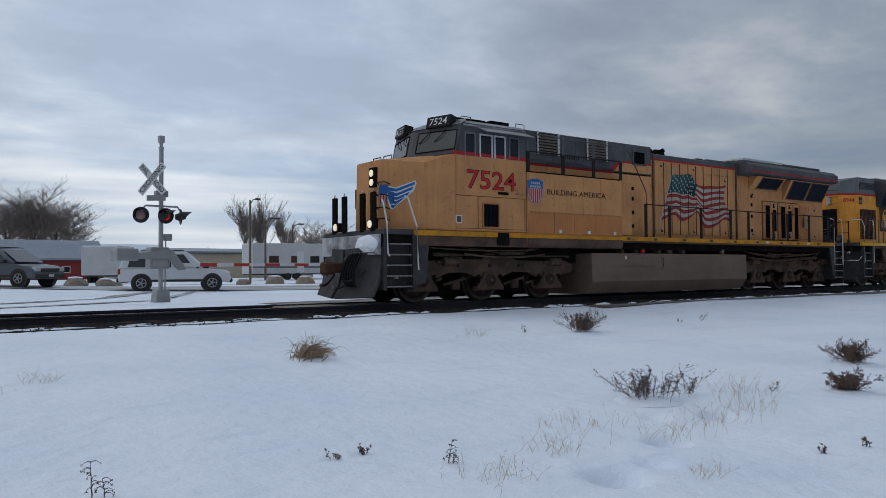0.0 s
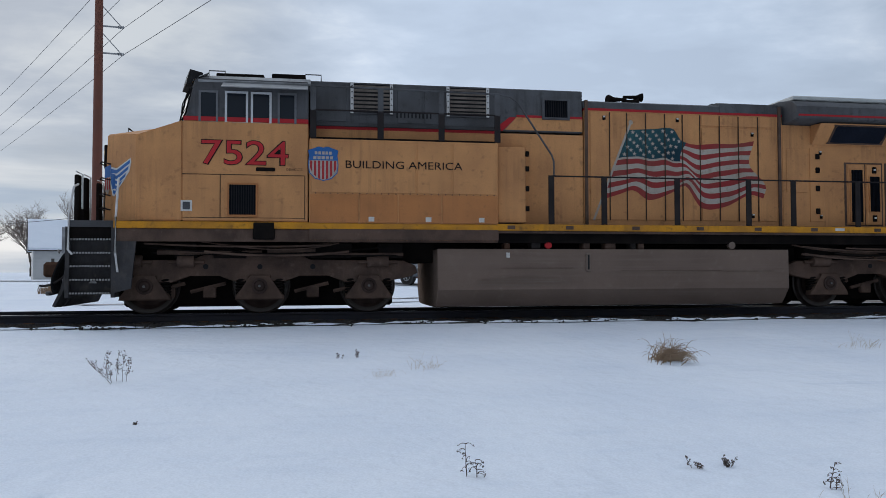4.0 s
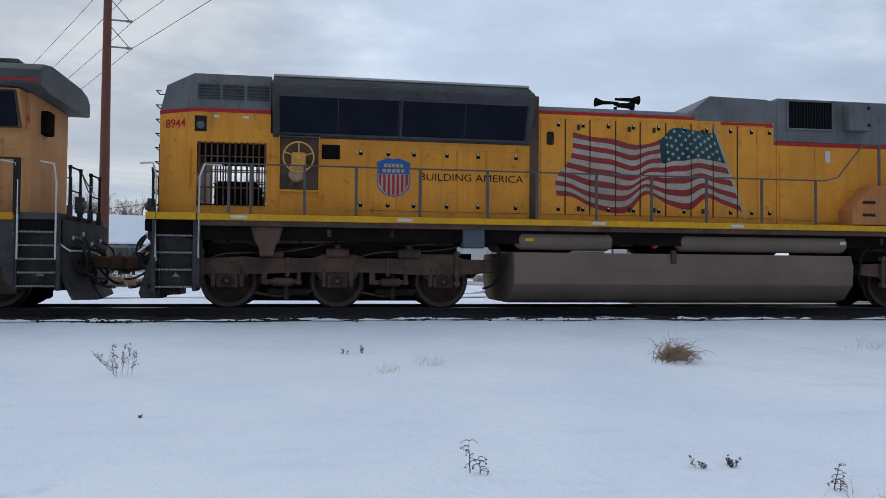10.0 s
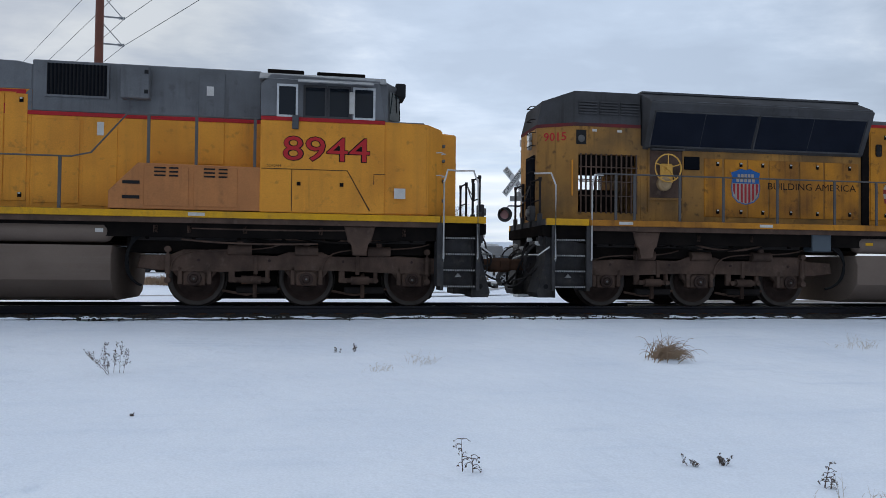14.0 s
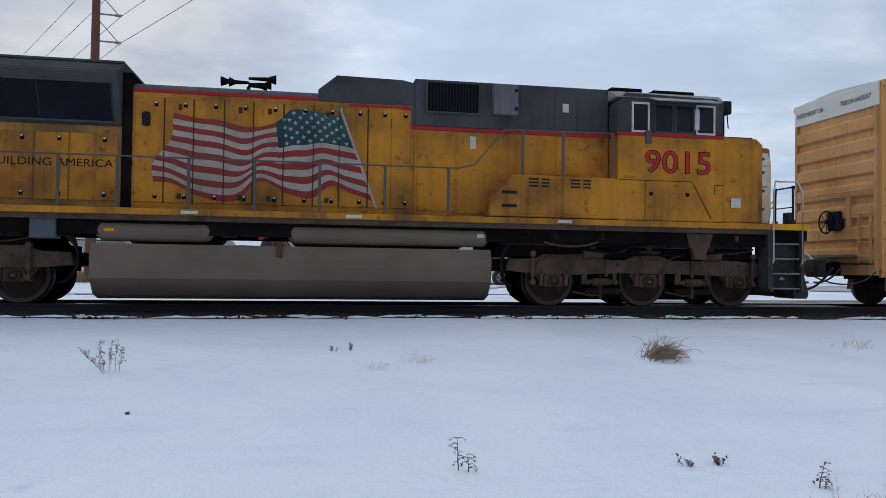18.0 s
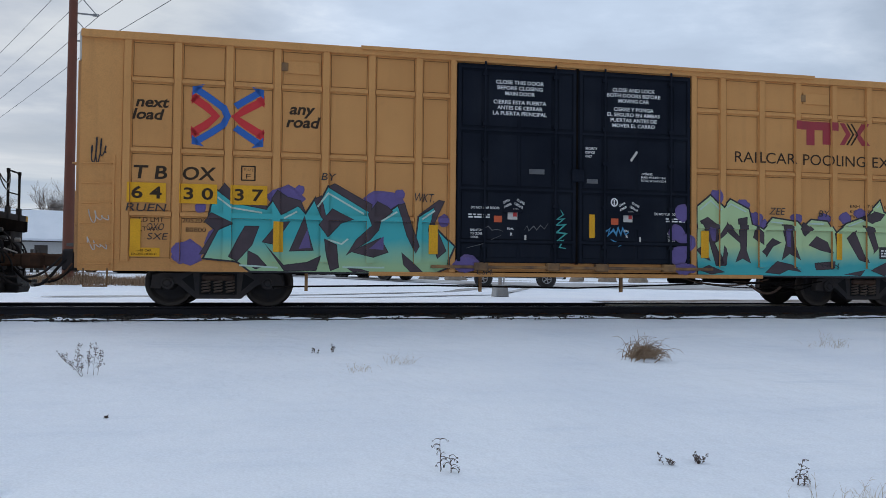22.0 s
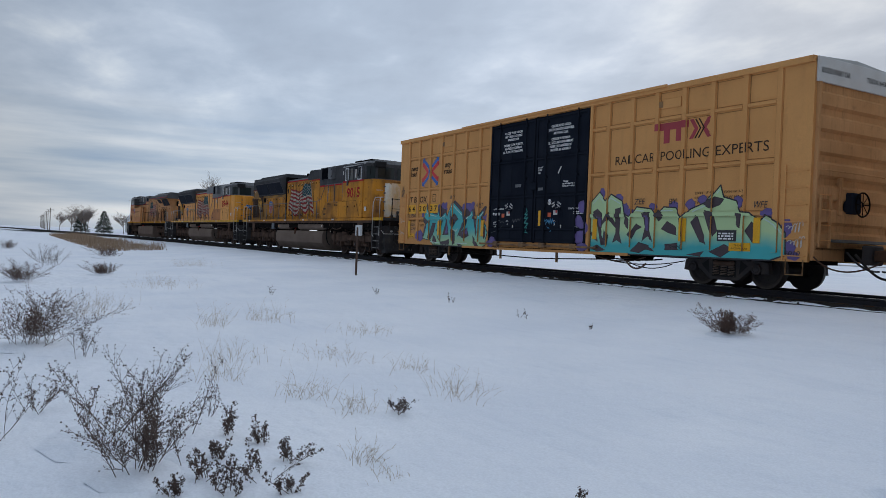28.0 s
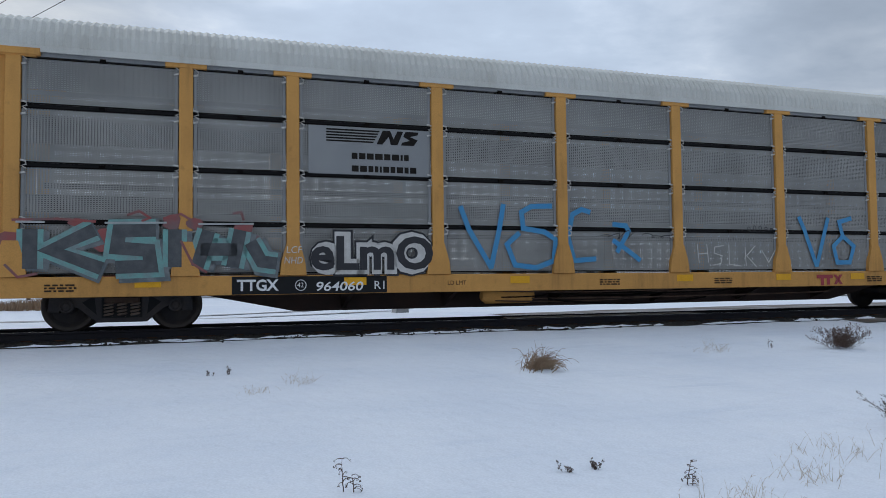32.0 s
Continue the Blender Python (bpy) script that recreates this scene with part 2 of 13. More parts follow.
# ---- materials ----
def surface(name, base, rough=0.6, metal=0.0, second=None, scale=1.5, amount=0.5, streak=None, streak_amount=0.4,
            streak_scale=(3.0, 3.0, 0.35), fine=0.08, bump=0.0, bump_scale=40.0, spec=0.5, detail=5, vary=0.0, specks=0.0):
    """Base colour, a second colour in soft patches, streaks drawn down the side, fine grain and relief, all in metres of the object."""
    m = bpy.data.materials.new(name)
    m.use_nodes = True
    nt = m.node_tree
    N, L = nt.nodes.new, nt.links.new
    bsdf = nt.nodes["Principled BSDF"]
    bsdf.inputs["Roughness"].default_value, bsdf.inputs["Metallic"].default_value = rough, metal
    bsdf.inputs["Specular IOR Level"].default_value = spec
    tc = N("ShaderNodeTexCoord")
    colour = None

    def noise_at(sc, det, vec_scale=None):
        n = N("ShaderNodeTexNoise")
        n.inputs["Scale"].default_value, n.inputs["Detail"].default_value = sc, det
        if vec_scale:
            mp = N("ShaderNodeMapping")
            mp.inputs["Scale"].default_value = vec_scale
            L(tc.outputs["Object"], mp.inputs[0])
            L(mp.outputs[0], n.inputs["Vector"])
        else:
            L(tc.outputs["Object"], n.inputs["Vector"])
        return n

    def blend(fac, a, b):
        x = N("ShaderNodeMix"); x.data_type = "RGBA"
        L(fac, x.inputs[0])
        for sock, v in ((x.inputs[6], a), (x.inputs[7], b)):
            if isinstance(v, tuple):
                sock.default_value = (*v, 1)
            else:
                L(v, sock)
        return x.outputs[2]

    def mask(n, lo, hi, amt):
        r = N("ShaderNodeMapRange")
        r.inputs[1].default_value, r.inputs[2].default_value, r.inputs[3].default_value, r.inputs[4].default_value = lo, hi, 0, amt
        L(n.outputs[0], r.inputs[0])
        return r.outputs[0]

    colour = base
    if second:
        colour = blend(mask(noise_at(scale, detail), 0.38, 0.68, amount), colour, second)
    if streak:
        where = mask(noise_at(0.9, 3), 0.42, 0.66, 1.0)

        def patchy(n, lo, hi, amt):
            x = N("ShaderNodeMath"); x.operation = "MULTIPLY"
            L(mask(n, lo, hi, amt), x.inputs[0])
            L(where, x.inputs[1])
            return x.outputs[0]
        colour = blend(mask(noise_at(1.0, 4, streak_scale), 0.50, 0.85, streak_amount * 0.5), colour, streak)
        thin = tuple(v * 2.1 if v > 1 else v for v in streak_scale)
        colour = blend(patchy(noise_at(1.0, 3, thin), 0.50, 0.72, streak_amount), colour, streak)
    if specks:
        colour = blend(mask(noise_at(7.0, 6), 0.60, 0.72, specks), colour, streak or second)
    if fine:
        g = noise_at(55.0, 2)
        dark = N("ShaderNodeMapRange")
        dark.inputs[1].default_value, dark.inputs[2].default_value = 0.3, 0.7
        dark.inputs[3].default_value, dark.inputs[4].default_value = 1 - fine, 1 + fine
        L(g.outputs[0], dark.inputs[0])
        x = N("ShaderNodeVectorMath"); x.operation = "SCALE"
        if isinstance(colour, tuple):
            x.inputs[0].default_value = colour
        else:
            L(colour, x.inputs[0])
        L(dark.outputs[0], x.inputs["Scale"])
        colour = x.outputs[0]
    if vary:
        oi = N("ShaderNodeObjectInfo")
        r = N("ShaderNodeMapRange")
        r.inputs[3].default_value, r.inputs[4].default_value = 1 - vary, 1 + vary
        L(oi.outputs["Random"], r.inputs[0])
        x = N("ShaderNodeVectorMath"); x.operation = "SCALE"
        if isinstance(colour, tuple):
            x.inputs[0].default_value = colour
        else:
            L(colour, x.inputs[0])
        L(r.outputs[0], x.inputs["Scale"])
        colour = x.outputs[0]
    if isinstance(colour, tuple):
        bsdf.inputs["Base Color"].default_value = (*colour, 1)
    else:
        L(colour, bsdf.inputs["Base Color"])
    if bump:
        b = N("ShaderNodeBump")
        b.inputs["Strength"].default_value, b.inputs["Distance"].default_value = 1.0, bump
        L(noise_at(bump_scale, 4).outputs[0], b.inputs["Height"])
        L(b.outputs[0], bsdf.inputs["Normal"])
    return m


def glowing(name, colour, strength):
    m = bpy.data.materials.new(name)
    m.use_nodes = True
    b = m.node_tree.nodes["Principled BSDF"]
    b.inputs["Base Color"].default_value = (*colour, 1)
    b.inputs["Emission Color"].default_value = (*colour, 1)
    b.inputs["Emission Strength"].default_value = strength
    return m


def plain(name, colour, rough=0.6, metal=0.0, spec=0.5):
    return surface(name, colour, rough, metal, fine=0.05, spec=spec)


M = {}
M["snow"] = surface("snow", (0.81, 0.84, 0.89), 0.75, second=(0.71, 0.755, 0.83), scale=0.45, amount=0.75, fine=0.05, bump=0.055, bump_scale=4.2, streak=(0.66, 0.71, 0.79), streak_amount=0.55, streak_scale=(0.5, 2.4, 1), spec=0.2)
M["roof_snow"] = surface("roof_snow", (0.80, 0.84, 0.90), 0.8, second=(0.70, 0.75, 0.82), scale=0.8, amount=0.6, fine=0.03, bump=0.02, bump_scale=2.0, spec=0.2)
M["ballast"] = surface("ballast", (0.035, 0.033, 0.032), 0.9, second=(0.075, 0.068, 0.06), scale=9.0, amount=0.8, fine=0.35, bump=0.03, bump_scale=28, spec=0.0)
M["rail"] = surface("rail_steel", (0.036, 0.037, 0.047), 0.7, 0.1, second=(0.050, 0.044, 0.044), scale=5, amount=0.6, spec=0.1)
M["railtop"] = surface("polished_rail_head", (0.35, 0.36, 0.38), 0.3, 0.9, second=(0.2, 0.2, 0.2), scale=3)
M["tie"] = surface("creosoted_wood", (0.045, 0.036, 0.03), 0.9, second=(0.09, 0.075, 0.06), scale=4, amount=0.7, streak=(0.02, 0.017, 0.015), streak_scale=(8, 0.6, 8), bump=0.01, vary=0.3, spec=0.0)
M["yellow_faded"] = surface("faded_yellow_paint", (0.58, 0.285, 0.120), 0.6, second=(0.43, 0.208, 0.094), scale=1.3, amount=0.85, streak=(0.19, 0.098, 0.055), streak_amount=0.42, streak_scale=(5, 5, 0.42), spec=0.05, specks=0.4, detail=9, bump=0.004, bump_scale=3.0)
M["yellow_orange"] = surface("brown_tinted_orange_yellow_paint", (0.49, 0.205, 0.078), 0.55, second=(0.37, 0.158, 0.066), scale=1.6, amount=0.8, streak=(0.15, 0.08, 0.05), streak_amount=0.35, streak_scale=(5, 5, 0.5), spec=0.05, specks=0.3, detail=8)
M["yellow_clean"] = surface("yellow_paint", (0.75, 0.315, 0.042), 0.42, second=(0.60, 0.24, 0.036), scale=1.1, amount=0.8, streak=(0.22, 0.105, 0.035), streak_amount=0.48, streak_scale=(4.5, 4.5, 0.4), spec=0.15, specks=0.4, detail=9, bump=0.004, bump_scale=3.0)
M["yellow_dirty"] = surface("grimy_yellow_paint", (0.60, 0.250, 0.032), 0.6, second=(0.19, 0.088, 0.034), scale=0.9, amount=0.95, streak=(0.085, 0.05, 0.03), streak_amount=0.75, streak_scale=(4.0, 4.0, 0.35), spec=0.05, specks=0.6, detail=9)
M["sill_yellow"] = surface("bright_yellow_sill_paint", (0.72, 0.375, 0.02), 0.5, second=(0.55, 0.29, 0.03), scale=2.5, amount=0.7, streak=(0.16, 0.10, 0.05), streak_scale=(5, 5, 2), spec=0.1, specks=0.3)
M["grey_paint"] = surface("harbor_grey_paint", (0.108, 0.110, 0.116), 0.55, second=(0.070, 0.068, 0.070), scale=1.5, amount=0.8, streak=(0.035, 0.033, 0.032), streak_scale=(4, 4, 0.5), streak_amount=0.6, spec=0.05, specks=0.4, detail=8)
M["grey_light"] = surface("light_grey_paint", (0.165, 0.170, 0.180), 0.5, second=(0.115, 0.117, 0.122), scale=1.5, amount=0.8, streak=(0.06, 0.058, 0.057), streak_scale=(4, 4, 0.5), streak_amount=0.5, spec=0.1, specks=0.35, detail=8)
M["grey_dark"] = surface("sooty_grey_paint", (0.085, 0.085, 0.09), 0.55, second=(0.05, 0.048, 0.047), scale=1.2, amount=0.8, streak=(0.035, 0.033, 0.03), streak_scale=(6, 6, 0.6), spec=0.0)
M["red_paint"] = surface("red_stripe_paint", (0.42, 0.035, 0.04), 0.5, second=(0.30, 0.035, 0.04), scale=2, spec=0.0)
M["number_red"] = surface("red_number_paint", (0.50, 0.04, 0.045), 0.45, second=(0.38, 0.04, 0.045), scale=2.5, spec=0.0)
M["white_paint"] = surface("white_paint", (0.62, 0.62, 0.60), 0.5, second=(0.5, 0.49, 0.46), scale=2, spec=0.0)
M["flag_white"] = surface("chalky_white_paint", (0.43, 0.385, 0.335), 0.6, second=(0.33, 0.275, 0.22), scale=2.2, amount=0.85, streak=(0.26, 0.19, 0.13), streak_scale=(5, 5, 0.6), spec=0.0, specks=0.5, detail=8)
M["flag_red"] = surface("faded_flag_red", (0.29, 0.046, 0.046), 0.6, second=(0.22, 0.062, 0.054), scale=2.2, amount=0.8, streak=(0.16, 0.065, 0.045), streak_scale=(5, 5, 0.6), spec=0.0, specks=0.35, detail=8)
M["flag_blue"] = surface("faded_flag_blue", (0.020, 0.045, 0.060), 0.6, second=(0.045, 0.12, 0.13), scale=0.9, amount=0.85, streak=(0.03, 0.04, 0.05), streak_scale=(6, 6, 0.6), spec=0.0)
M["shield_blue"] = surface("shield_blue_paint", (0.03, 0.125, 0.36), 0.45, second=(0.045, 0.13, 0.32), scale=3, spec=0.1)
M["shield_red"] = surface("shield_red_paint", (0.42, 0.045, 0.05), 0.5, second=(0.34, 0.05, 0.05), scale=3, spec=0.0)
M["black_paint"] = surface("black_lettering_paint", (0.02, 0.018, 0.017), 0.5, second=(0.04, 0.035, 0.03), scale=3, spec=0.0)
M["brown_paint"] = surface("dark_brown_lettering_paint", (0.055, 0.04, 0.03), 0.55, second=(0.08, 0.055, 0.035), scale=3, spec=0.0)
M["grime"] = surface("brown_road_grime", (0.122, 0.080, 0.062), 0.9, second=(0.058, 0.041, 0.034), scale=2.2, amount=0.9, streak=(0.16, 0.115, 0.092), streak_amount=0.45, streak_scale=(4, 4, 1.2), bump=0.006, spec=0.0, specks=0.5, detail=8)
# near black: dark oily parts, with the shade under the frame put in
M["near_black"] = surface("underframe_shade_black", (0.010, 0.0088, 0.0085), 0.8, second=(0.02, 0.016, 0.014), scale=2.5, amount=0.7, bump=0.004, spec=0.0)
M["tank"] = surface("dusty_tank_steel", (0.195, 0.143, 0.116), 0.8, second=(0.150, 0.110, 0.090), scale=0.8, amount=0.8, streak=(0.26, 0.21, 0.175), streak_amount=0.3, streak_scale=(0.25, 3, 9), spec=0.0, specks=0.3, detail=8)
M["steel"] = surface("worn_steel", (0.16, 0.155, 0.15), 0.5, 0.5, second=(0.1, 0.09, 0.08), scale=3, spec=0.0)
M["rust"] = surface("rusty_steel", (0.11, 0.06, 0.04), 0.85, second=(0.06, 0.04, 0.03), scale=4, amount=0.8, bump=0.003, spec=0.0)
M["wheel"] = surface("wheel_steel", (0.068, 0.045, 0.038), 0.75, 0.1, second=(0.032, 0.022, 0.019), scale=4, amount=0.8, spec=0.1)
M["tread"] = surface("dull_wheel_tread", (0.07, 0.056, 0.048), 0.55, 0.4, second=(0.04, 0.033, 0.03), scale=5)
M["rubber"] = surface("black_rubber", (0.018, 0.018, 0.019), 0.7, fine=0.1, spec=0.0)
M["screen_navy"] = surface("dark_navy_mesh_screen", (0.010, 0.013, 0.022), 0.7, second=(0.018, 0.022, 0.034), scale=2, fine=0.4, spec=0.05)
M["vent_slat"] = surface("dusty_brown_grey_slat", (0.17, 0.145, 0.125), 0.7, second=(0.10, 0.085, 0.075), scale=4, amount=0.8, spec=0.0)
M["brake_tan"] = surface("tan_wheel_paint", (0.42, 0.30, 0.17), 0.5, second=(0.3, 0.2, 0.11), scale=6, spec=0.1)
M["brake_gold"] = surface("gold_yellow_wheel_paint", (0.74, 0.42, 0.10), 0.5, second=(0.55, 0.30, 0.07), scale=6, spec=0.1)
M["cab_roof_grey"] = surface("bleached_grey_roof_paint", (0.30, 0.305, 0.31), 0.5, second=(0.19, 0.19, 0.19), scale=2.2, amount=0.85, streak=(0.10, 0.095, 0.09), streak_scale=(4, 4, 0.6), spec=0.1, specks=0.4, detail=8)
M["underframe_grey"] = surface("dull_dark_underframe_paint", (0.038, 0.034, 0.033), 0.8, second=(0.022, 0.019, 0.018), scale=2.0, amount=0.8, streak=(0.07, 0.058, 0.05), streak_scale=(1.0, 4, 6), streak_amount=0.4, spec=0.0)
M["grille"] = surface("dark_grille_screen", (0.008, 0.009, 0.012), 0.8, second=(0.014, 0.015, 0.019), scale=3, fine=0.3, spec=0.0)
M["step_grey"] = surface("scuffed_blue_grey_step_paint", (0.062, 0.060, 0.063), 0.7, second=(0.036, 0.034, 0.034), scale=2.4, amount=0.85, streak=(0.12, 0.105, 0.09), streak_scale=(3, 3, 2), streak_amount=0.4, spec=0.05, specks=0.5)
M["tread_edge"] = surface("worn_tread_edge", (0.36, 0.355, 0.35), 0.5, 0.3, second=(0.16, 0.15, 0.14), scale=14, amount=0.8)
M["freight_frame"] = surface("blue_black_bogie_steel", (0.052, 0.049, 0.052), 0.75, second=(0.085, 0.070, 0.062), scale=3.0, amount=0.7, spec=0.05, specks=0.4)
M["dusty_hose"] = surface("dusty_black_rubber", (0.030, 0.028, 0.029), 0.8, second=(0.065, 0.055, 0.050), scale=6, amount=0.7, spec=0.05)
# yellow paint whitened in patches: a sky reflection put into the colour
M["sheen_yellow"] = surface("pale_sheen_yellow_paint", (0.70, 0.68, 0.62), 0.7, second=(0.72, 0.42, 0.12), scale=1.6, amount=0.9, fine=0.1, streak=(0.45, 0.30, 0.12), streak_scale=(5, 5, 0.6), streak_amount=0.5, spec=0.1, detail=8)
M["yellow_sooty"] = surface("soot_stained_yellow_paint", (0.43, 0.215, 0.058), 0.65, second=(0.18, 0.108, 0.05), scale=1.0, amount=0.95, streak=(0.06, 0.042, 0.03), streak_amount=0.6, streak_scale=(4.0, 4.0, 0.35), spec=0.05, specks=0.6, detail=9)
M["red_sooty"] = surface("soot_dulled_red_stripe", (0.17, 0.035, 0.037), 0.6, second=(0.07, 0.045, 0.045), scale=1.5, amount=0.9, spec=0.0)
# near black: paints the shade inside vents, holes and gaps; also black plates
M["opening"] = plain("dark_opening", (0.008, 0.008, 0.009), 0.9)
M["rail_grey"] = surface("dark_brown_grey_handrail_paint", (0.027, 0.024, 0.025), 0.6, second=(0.050, 0.042, 0.038), scale=3, spec=0.0)
M["rail_white"] = surface("pale_grey_grab_rail_paint", (0.62, 0.61, 0.60), 0.5, second=(0.38, 0.35, 0.32), scale=4, spec=0.1)
M["alu"] = surface("bare_aluminium_frame", (0.60, 0.61, 0.62), 0.45, 0.2, second=(0.42, 0.42, 0.42), scale=4)
M["lamp"] = glowing("lit_headlight_glass", (1.0, 0.86, 0.62), 0.6)
M["lens"] = plain("headlight_glass", (0.35, 0.36, 0.36), 0.12, spec=0.8)
M["sticker"] = surface("white_sticker", (0.6, 0.58, 0.55), 0.5, second=(0.45, 0.42, 0.38), scale=6)
M["orange_sticker"] = plain("orange_sticker", (0.62, 0.10, 0.03), 0.5)
M["signal_paint"] = plain("red_sticker_print", (0.50, 0.03, 0.03), 0.5)
M["box_tan"] = surface("boxcar_tan_yellow_paint", (0.66, 0.330, 0.122), 0.6, second=(0.55, 0.268, 0.098), scale=0.6, amount=0.7, streak=(0.30, 0.155, 0.068), streak_amount=0.24, streak_scale=(3.2, 3.2, 0.3), spec=0.05, specks=0.12, detail=8)
M["box_tan_two"] = surface("boxcar_deep_yellow_paint", (0.67, 0.335, 0.108), 0.6, second=(0.57, 0.285, 0.092), scale=0.6, amount=0.7, streak=(0.34, 0.18, 0.07), streak_amount=0.2, streak_scale=(3.2, 3.2, 0.3), spec=0.05, specks=0.08, detail=8)
M["door_blue"] = surface("dark_blue_door_paint", (0.0135, 0.0165, 0.0245), 0.45, second=(0.021, 0.025, 0.035), scale=0.9, amount=0.8, streak=(0.026, 0.028, 0.034), streak_scale=(5, 5, 0.5), streak_amount=0.4, spec=0.0)
M["roof_metal"] = surface("galvanised_roof", (0.52, 0.53, 0.52), 0.5, 0.2, second=(0.42, 0.43, 0.42), scale=1, amount=0.7, streak=(0.32, 0.32, 0.31), streak_scale=(4, 4, 0.6), spec=0.0)
M["reflector"] = surface("yellow_reflector_tape", (0.80, 0.40, 0.015), 0.4, second=(0.7, 0.34, 0.015), scale=4, spec=0.3)
M["rack_yellow"] = surface("rack_yellow_paint", (0.64, 0.33, 0.10), 0.6, second=(0.52, 0.27, 0.088), scale=0.9, amount=0.7, streak=(0.22, 0.115, 0.05), streak_amount=0.4, streak_scale=(4, 4, 0.5), spec=0.05, specks=0.25, detail=8)
M["seam_tan"] = surface("dirty_weld_seam", (0.20, 0.10, 0.04), 0.8, second=(0.34, 0.175, 0.07), scale=9, amount=1.0, spec=0.0)
M["end_tan"] = surface("grimy_boxcar_end_paint", (0.58, 0.315, 0.145), 0.7, second=(0.44, 0.23, 0.10), scale=1.2, amount=0.8, streak=(0.20, 0.11, 0.06), streak_amount=0.5, streak_scale=(8, 8, 0.4), spec=0.0, specks=0.3)
M["tank_pale"] = surface("pale_dusty_tank_steel", (0.20, 0.155, 0.128), 0.75, second=(0.145, 0.11, 0.09), scale=0.8, amount=0.8, streak=(0.24, 0.20, 0.17), streak_amount=0.3, streak_scale=(0.4, 3, 7), spec=0.0)
M["sill_dull"] = surface("dull_orange_yellow_sill_paint", (0.60, 0.27, 0.032), 0.6, second=(0.36, 0.17, 0.045), scale=2.0, amount=0.85, streak=(0.10, 0.065, 0.04), streak_scale=(4, 4, 2), spec=0.0, specks=0.6)


# ---- ground and track ----
def smoothstep(a, b, v):
    v = min(max((v - a) / (b - a), 0.0), 1.0)
    return v * v * (3 - 2 * v)


def ground_z(x, y):
    """Height of the snow: it rises gently to the track and stays level beyond it."""
    y += bend(x) * min(max(y / 14.3, 0.0), 1.0)
    base = 0.62 * min(max(y / 14.3, 0.0), 1.0)
    if y < 0:
        base = max(0.012 * y, -0.3)
    if y > 24:  # the road behind lies on a low rise
        base += 0.46 * smoothstep(24, 42, y) * (1 - 0.6 * smoothstep(-1, 14, x))
    fade = 1 - smoothstep(13.2, 14.6, y) if y < 16 else smoothstep(18, 24, y) * 0.6
    near = 0.05 * (noise.noise(Vector((x * 0.22, y * 0.35, 0))) ) + 0.022 * noise.noise(Vector((x * 0.7, y * 1.1, 3.3)))
    far = 0.14 * noise.noise(Vector((x * 0.03, y * 0.05, 7.7))) if y < -2 or y > 24 else 0.0
    z = base + near * fade + far
    for fx, fy, r, d in HOLLOWS:
        q = ((x - fx) ** 2 + (y - fy) ** 2) / (r * r)
        if q < 6:
            z -= d * math.exp(-q * q * 0.6) * (1 - 0.3 * q)
    if 14.2 < y < 17.6:  # under the track bed
        z = min(z, 0.55)
    return z


# footprints and scuffs in the snow: place, radius, depth
HOLLOWS = [(4.08, 3.51, 0.17, 0.17), (5.29, 3.99, 0.16, 0.15), (6.5, 4.3, 0.16, 0.13), (4.6, 3.6, 0.12, 0.05), (5.9, 4.6, 0.12, 0.05),
           (-2.38, 4.70, 0.11, 0.24), (-2.36, 4.40, 0.12, 0.13), (-2.05, 4.66, 0.08, 0.05), (-1.82, 4.78, 0.07, 0.05), (-1.64, 4.90, 0.06, 0.03),
           (-2.22, 4.25, 0.10, 0.08), (-2.05, 4.38, 0.08, 0.06), (-2.42, 4.18, 0.11, 0.10), (-2.14, 4.08, 0.10, 0.07), (-1.92, 4.20, 0.08, 0.05), (-2.52, 4.52, 0.08, 0.05)]


def grid_lines(parts):
    out = []
    for a, b, step in parts:
        n = max(1, round((b - a) / step))
        out += [a + (b - a) * i / n for i in range(n)]
    out.append(parts[-1][1])
    return out


def make_ground():
    xs = grid_lines([(-3000, -600, 400), (-600, -120, 60), (-120, -40, 5), (-40, -14, 0.8), (-14, -4, 0.16), (-4, -3.2, 0.075), (-3.2, -1.4, 0.03), (-1.4, 7.5, 0.075), (7.5, 14, 0.16), (14, 40, 0.8), (40, 120, 5), (120, 600, 60), (600, 3000, 400)])
    ys = grid_lines([(-3000, -600, 400), (-600, -60, 60), (-60, -6, 4), (-6, 0, 0.5), (0, 2.8, 0.14), (2.8, 3.7, 0.065), (3.7, 5.0, 0.03), (5.0, 5.4, 0.065), (5.4, 8, 0.14), (8, 14.2, 0.2), (14.2, 18, 0.2), (18, 24, 0.5), (24, 60, 2), (60, 160, 10), (160, 600, 55), (600, 3000, 400)])
    verts = [(x, y, ground_z(x, y)) for y in ys for x in xs]
    n = len(xs)
    faces = [(j * n + i, j * n + i + 1, (j + 1) * n + i + 1, (j + 1) * n + i) for j in range(len(ys) - 1) for i in range(n - 1)]
    me = bpy.data.meshes.new("ground")
    me.from_pydata(verts, [], faces)
    me.materials.append(M["snow"])
    me.polygons.foreach_set("use_smooth", [True] * len(me.polygons))
    tagged(new("ground", me), "wind-smoothed snow field with a few footprints", "snow", kind="structure")


make_ground()


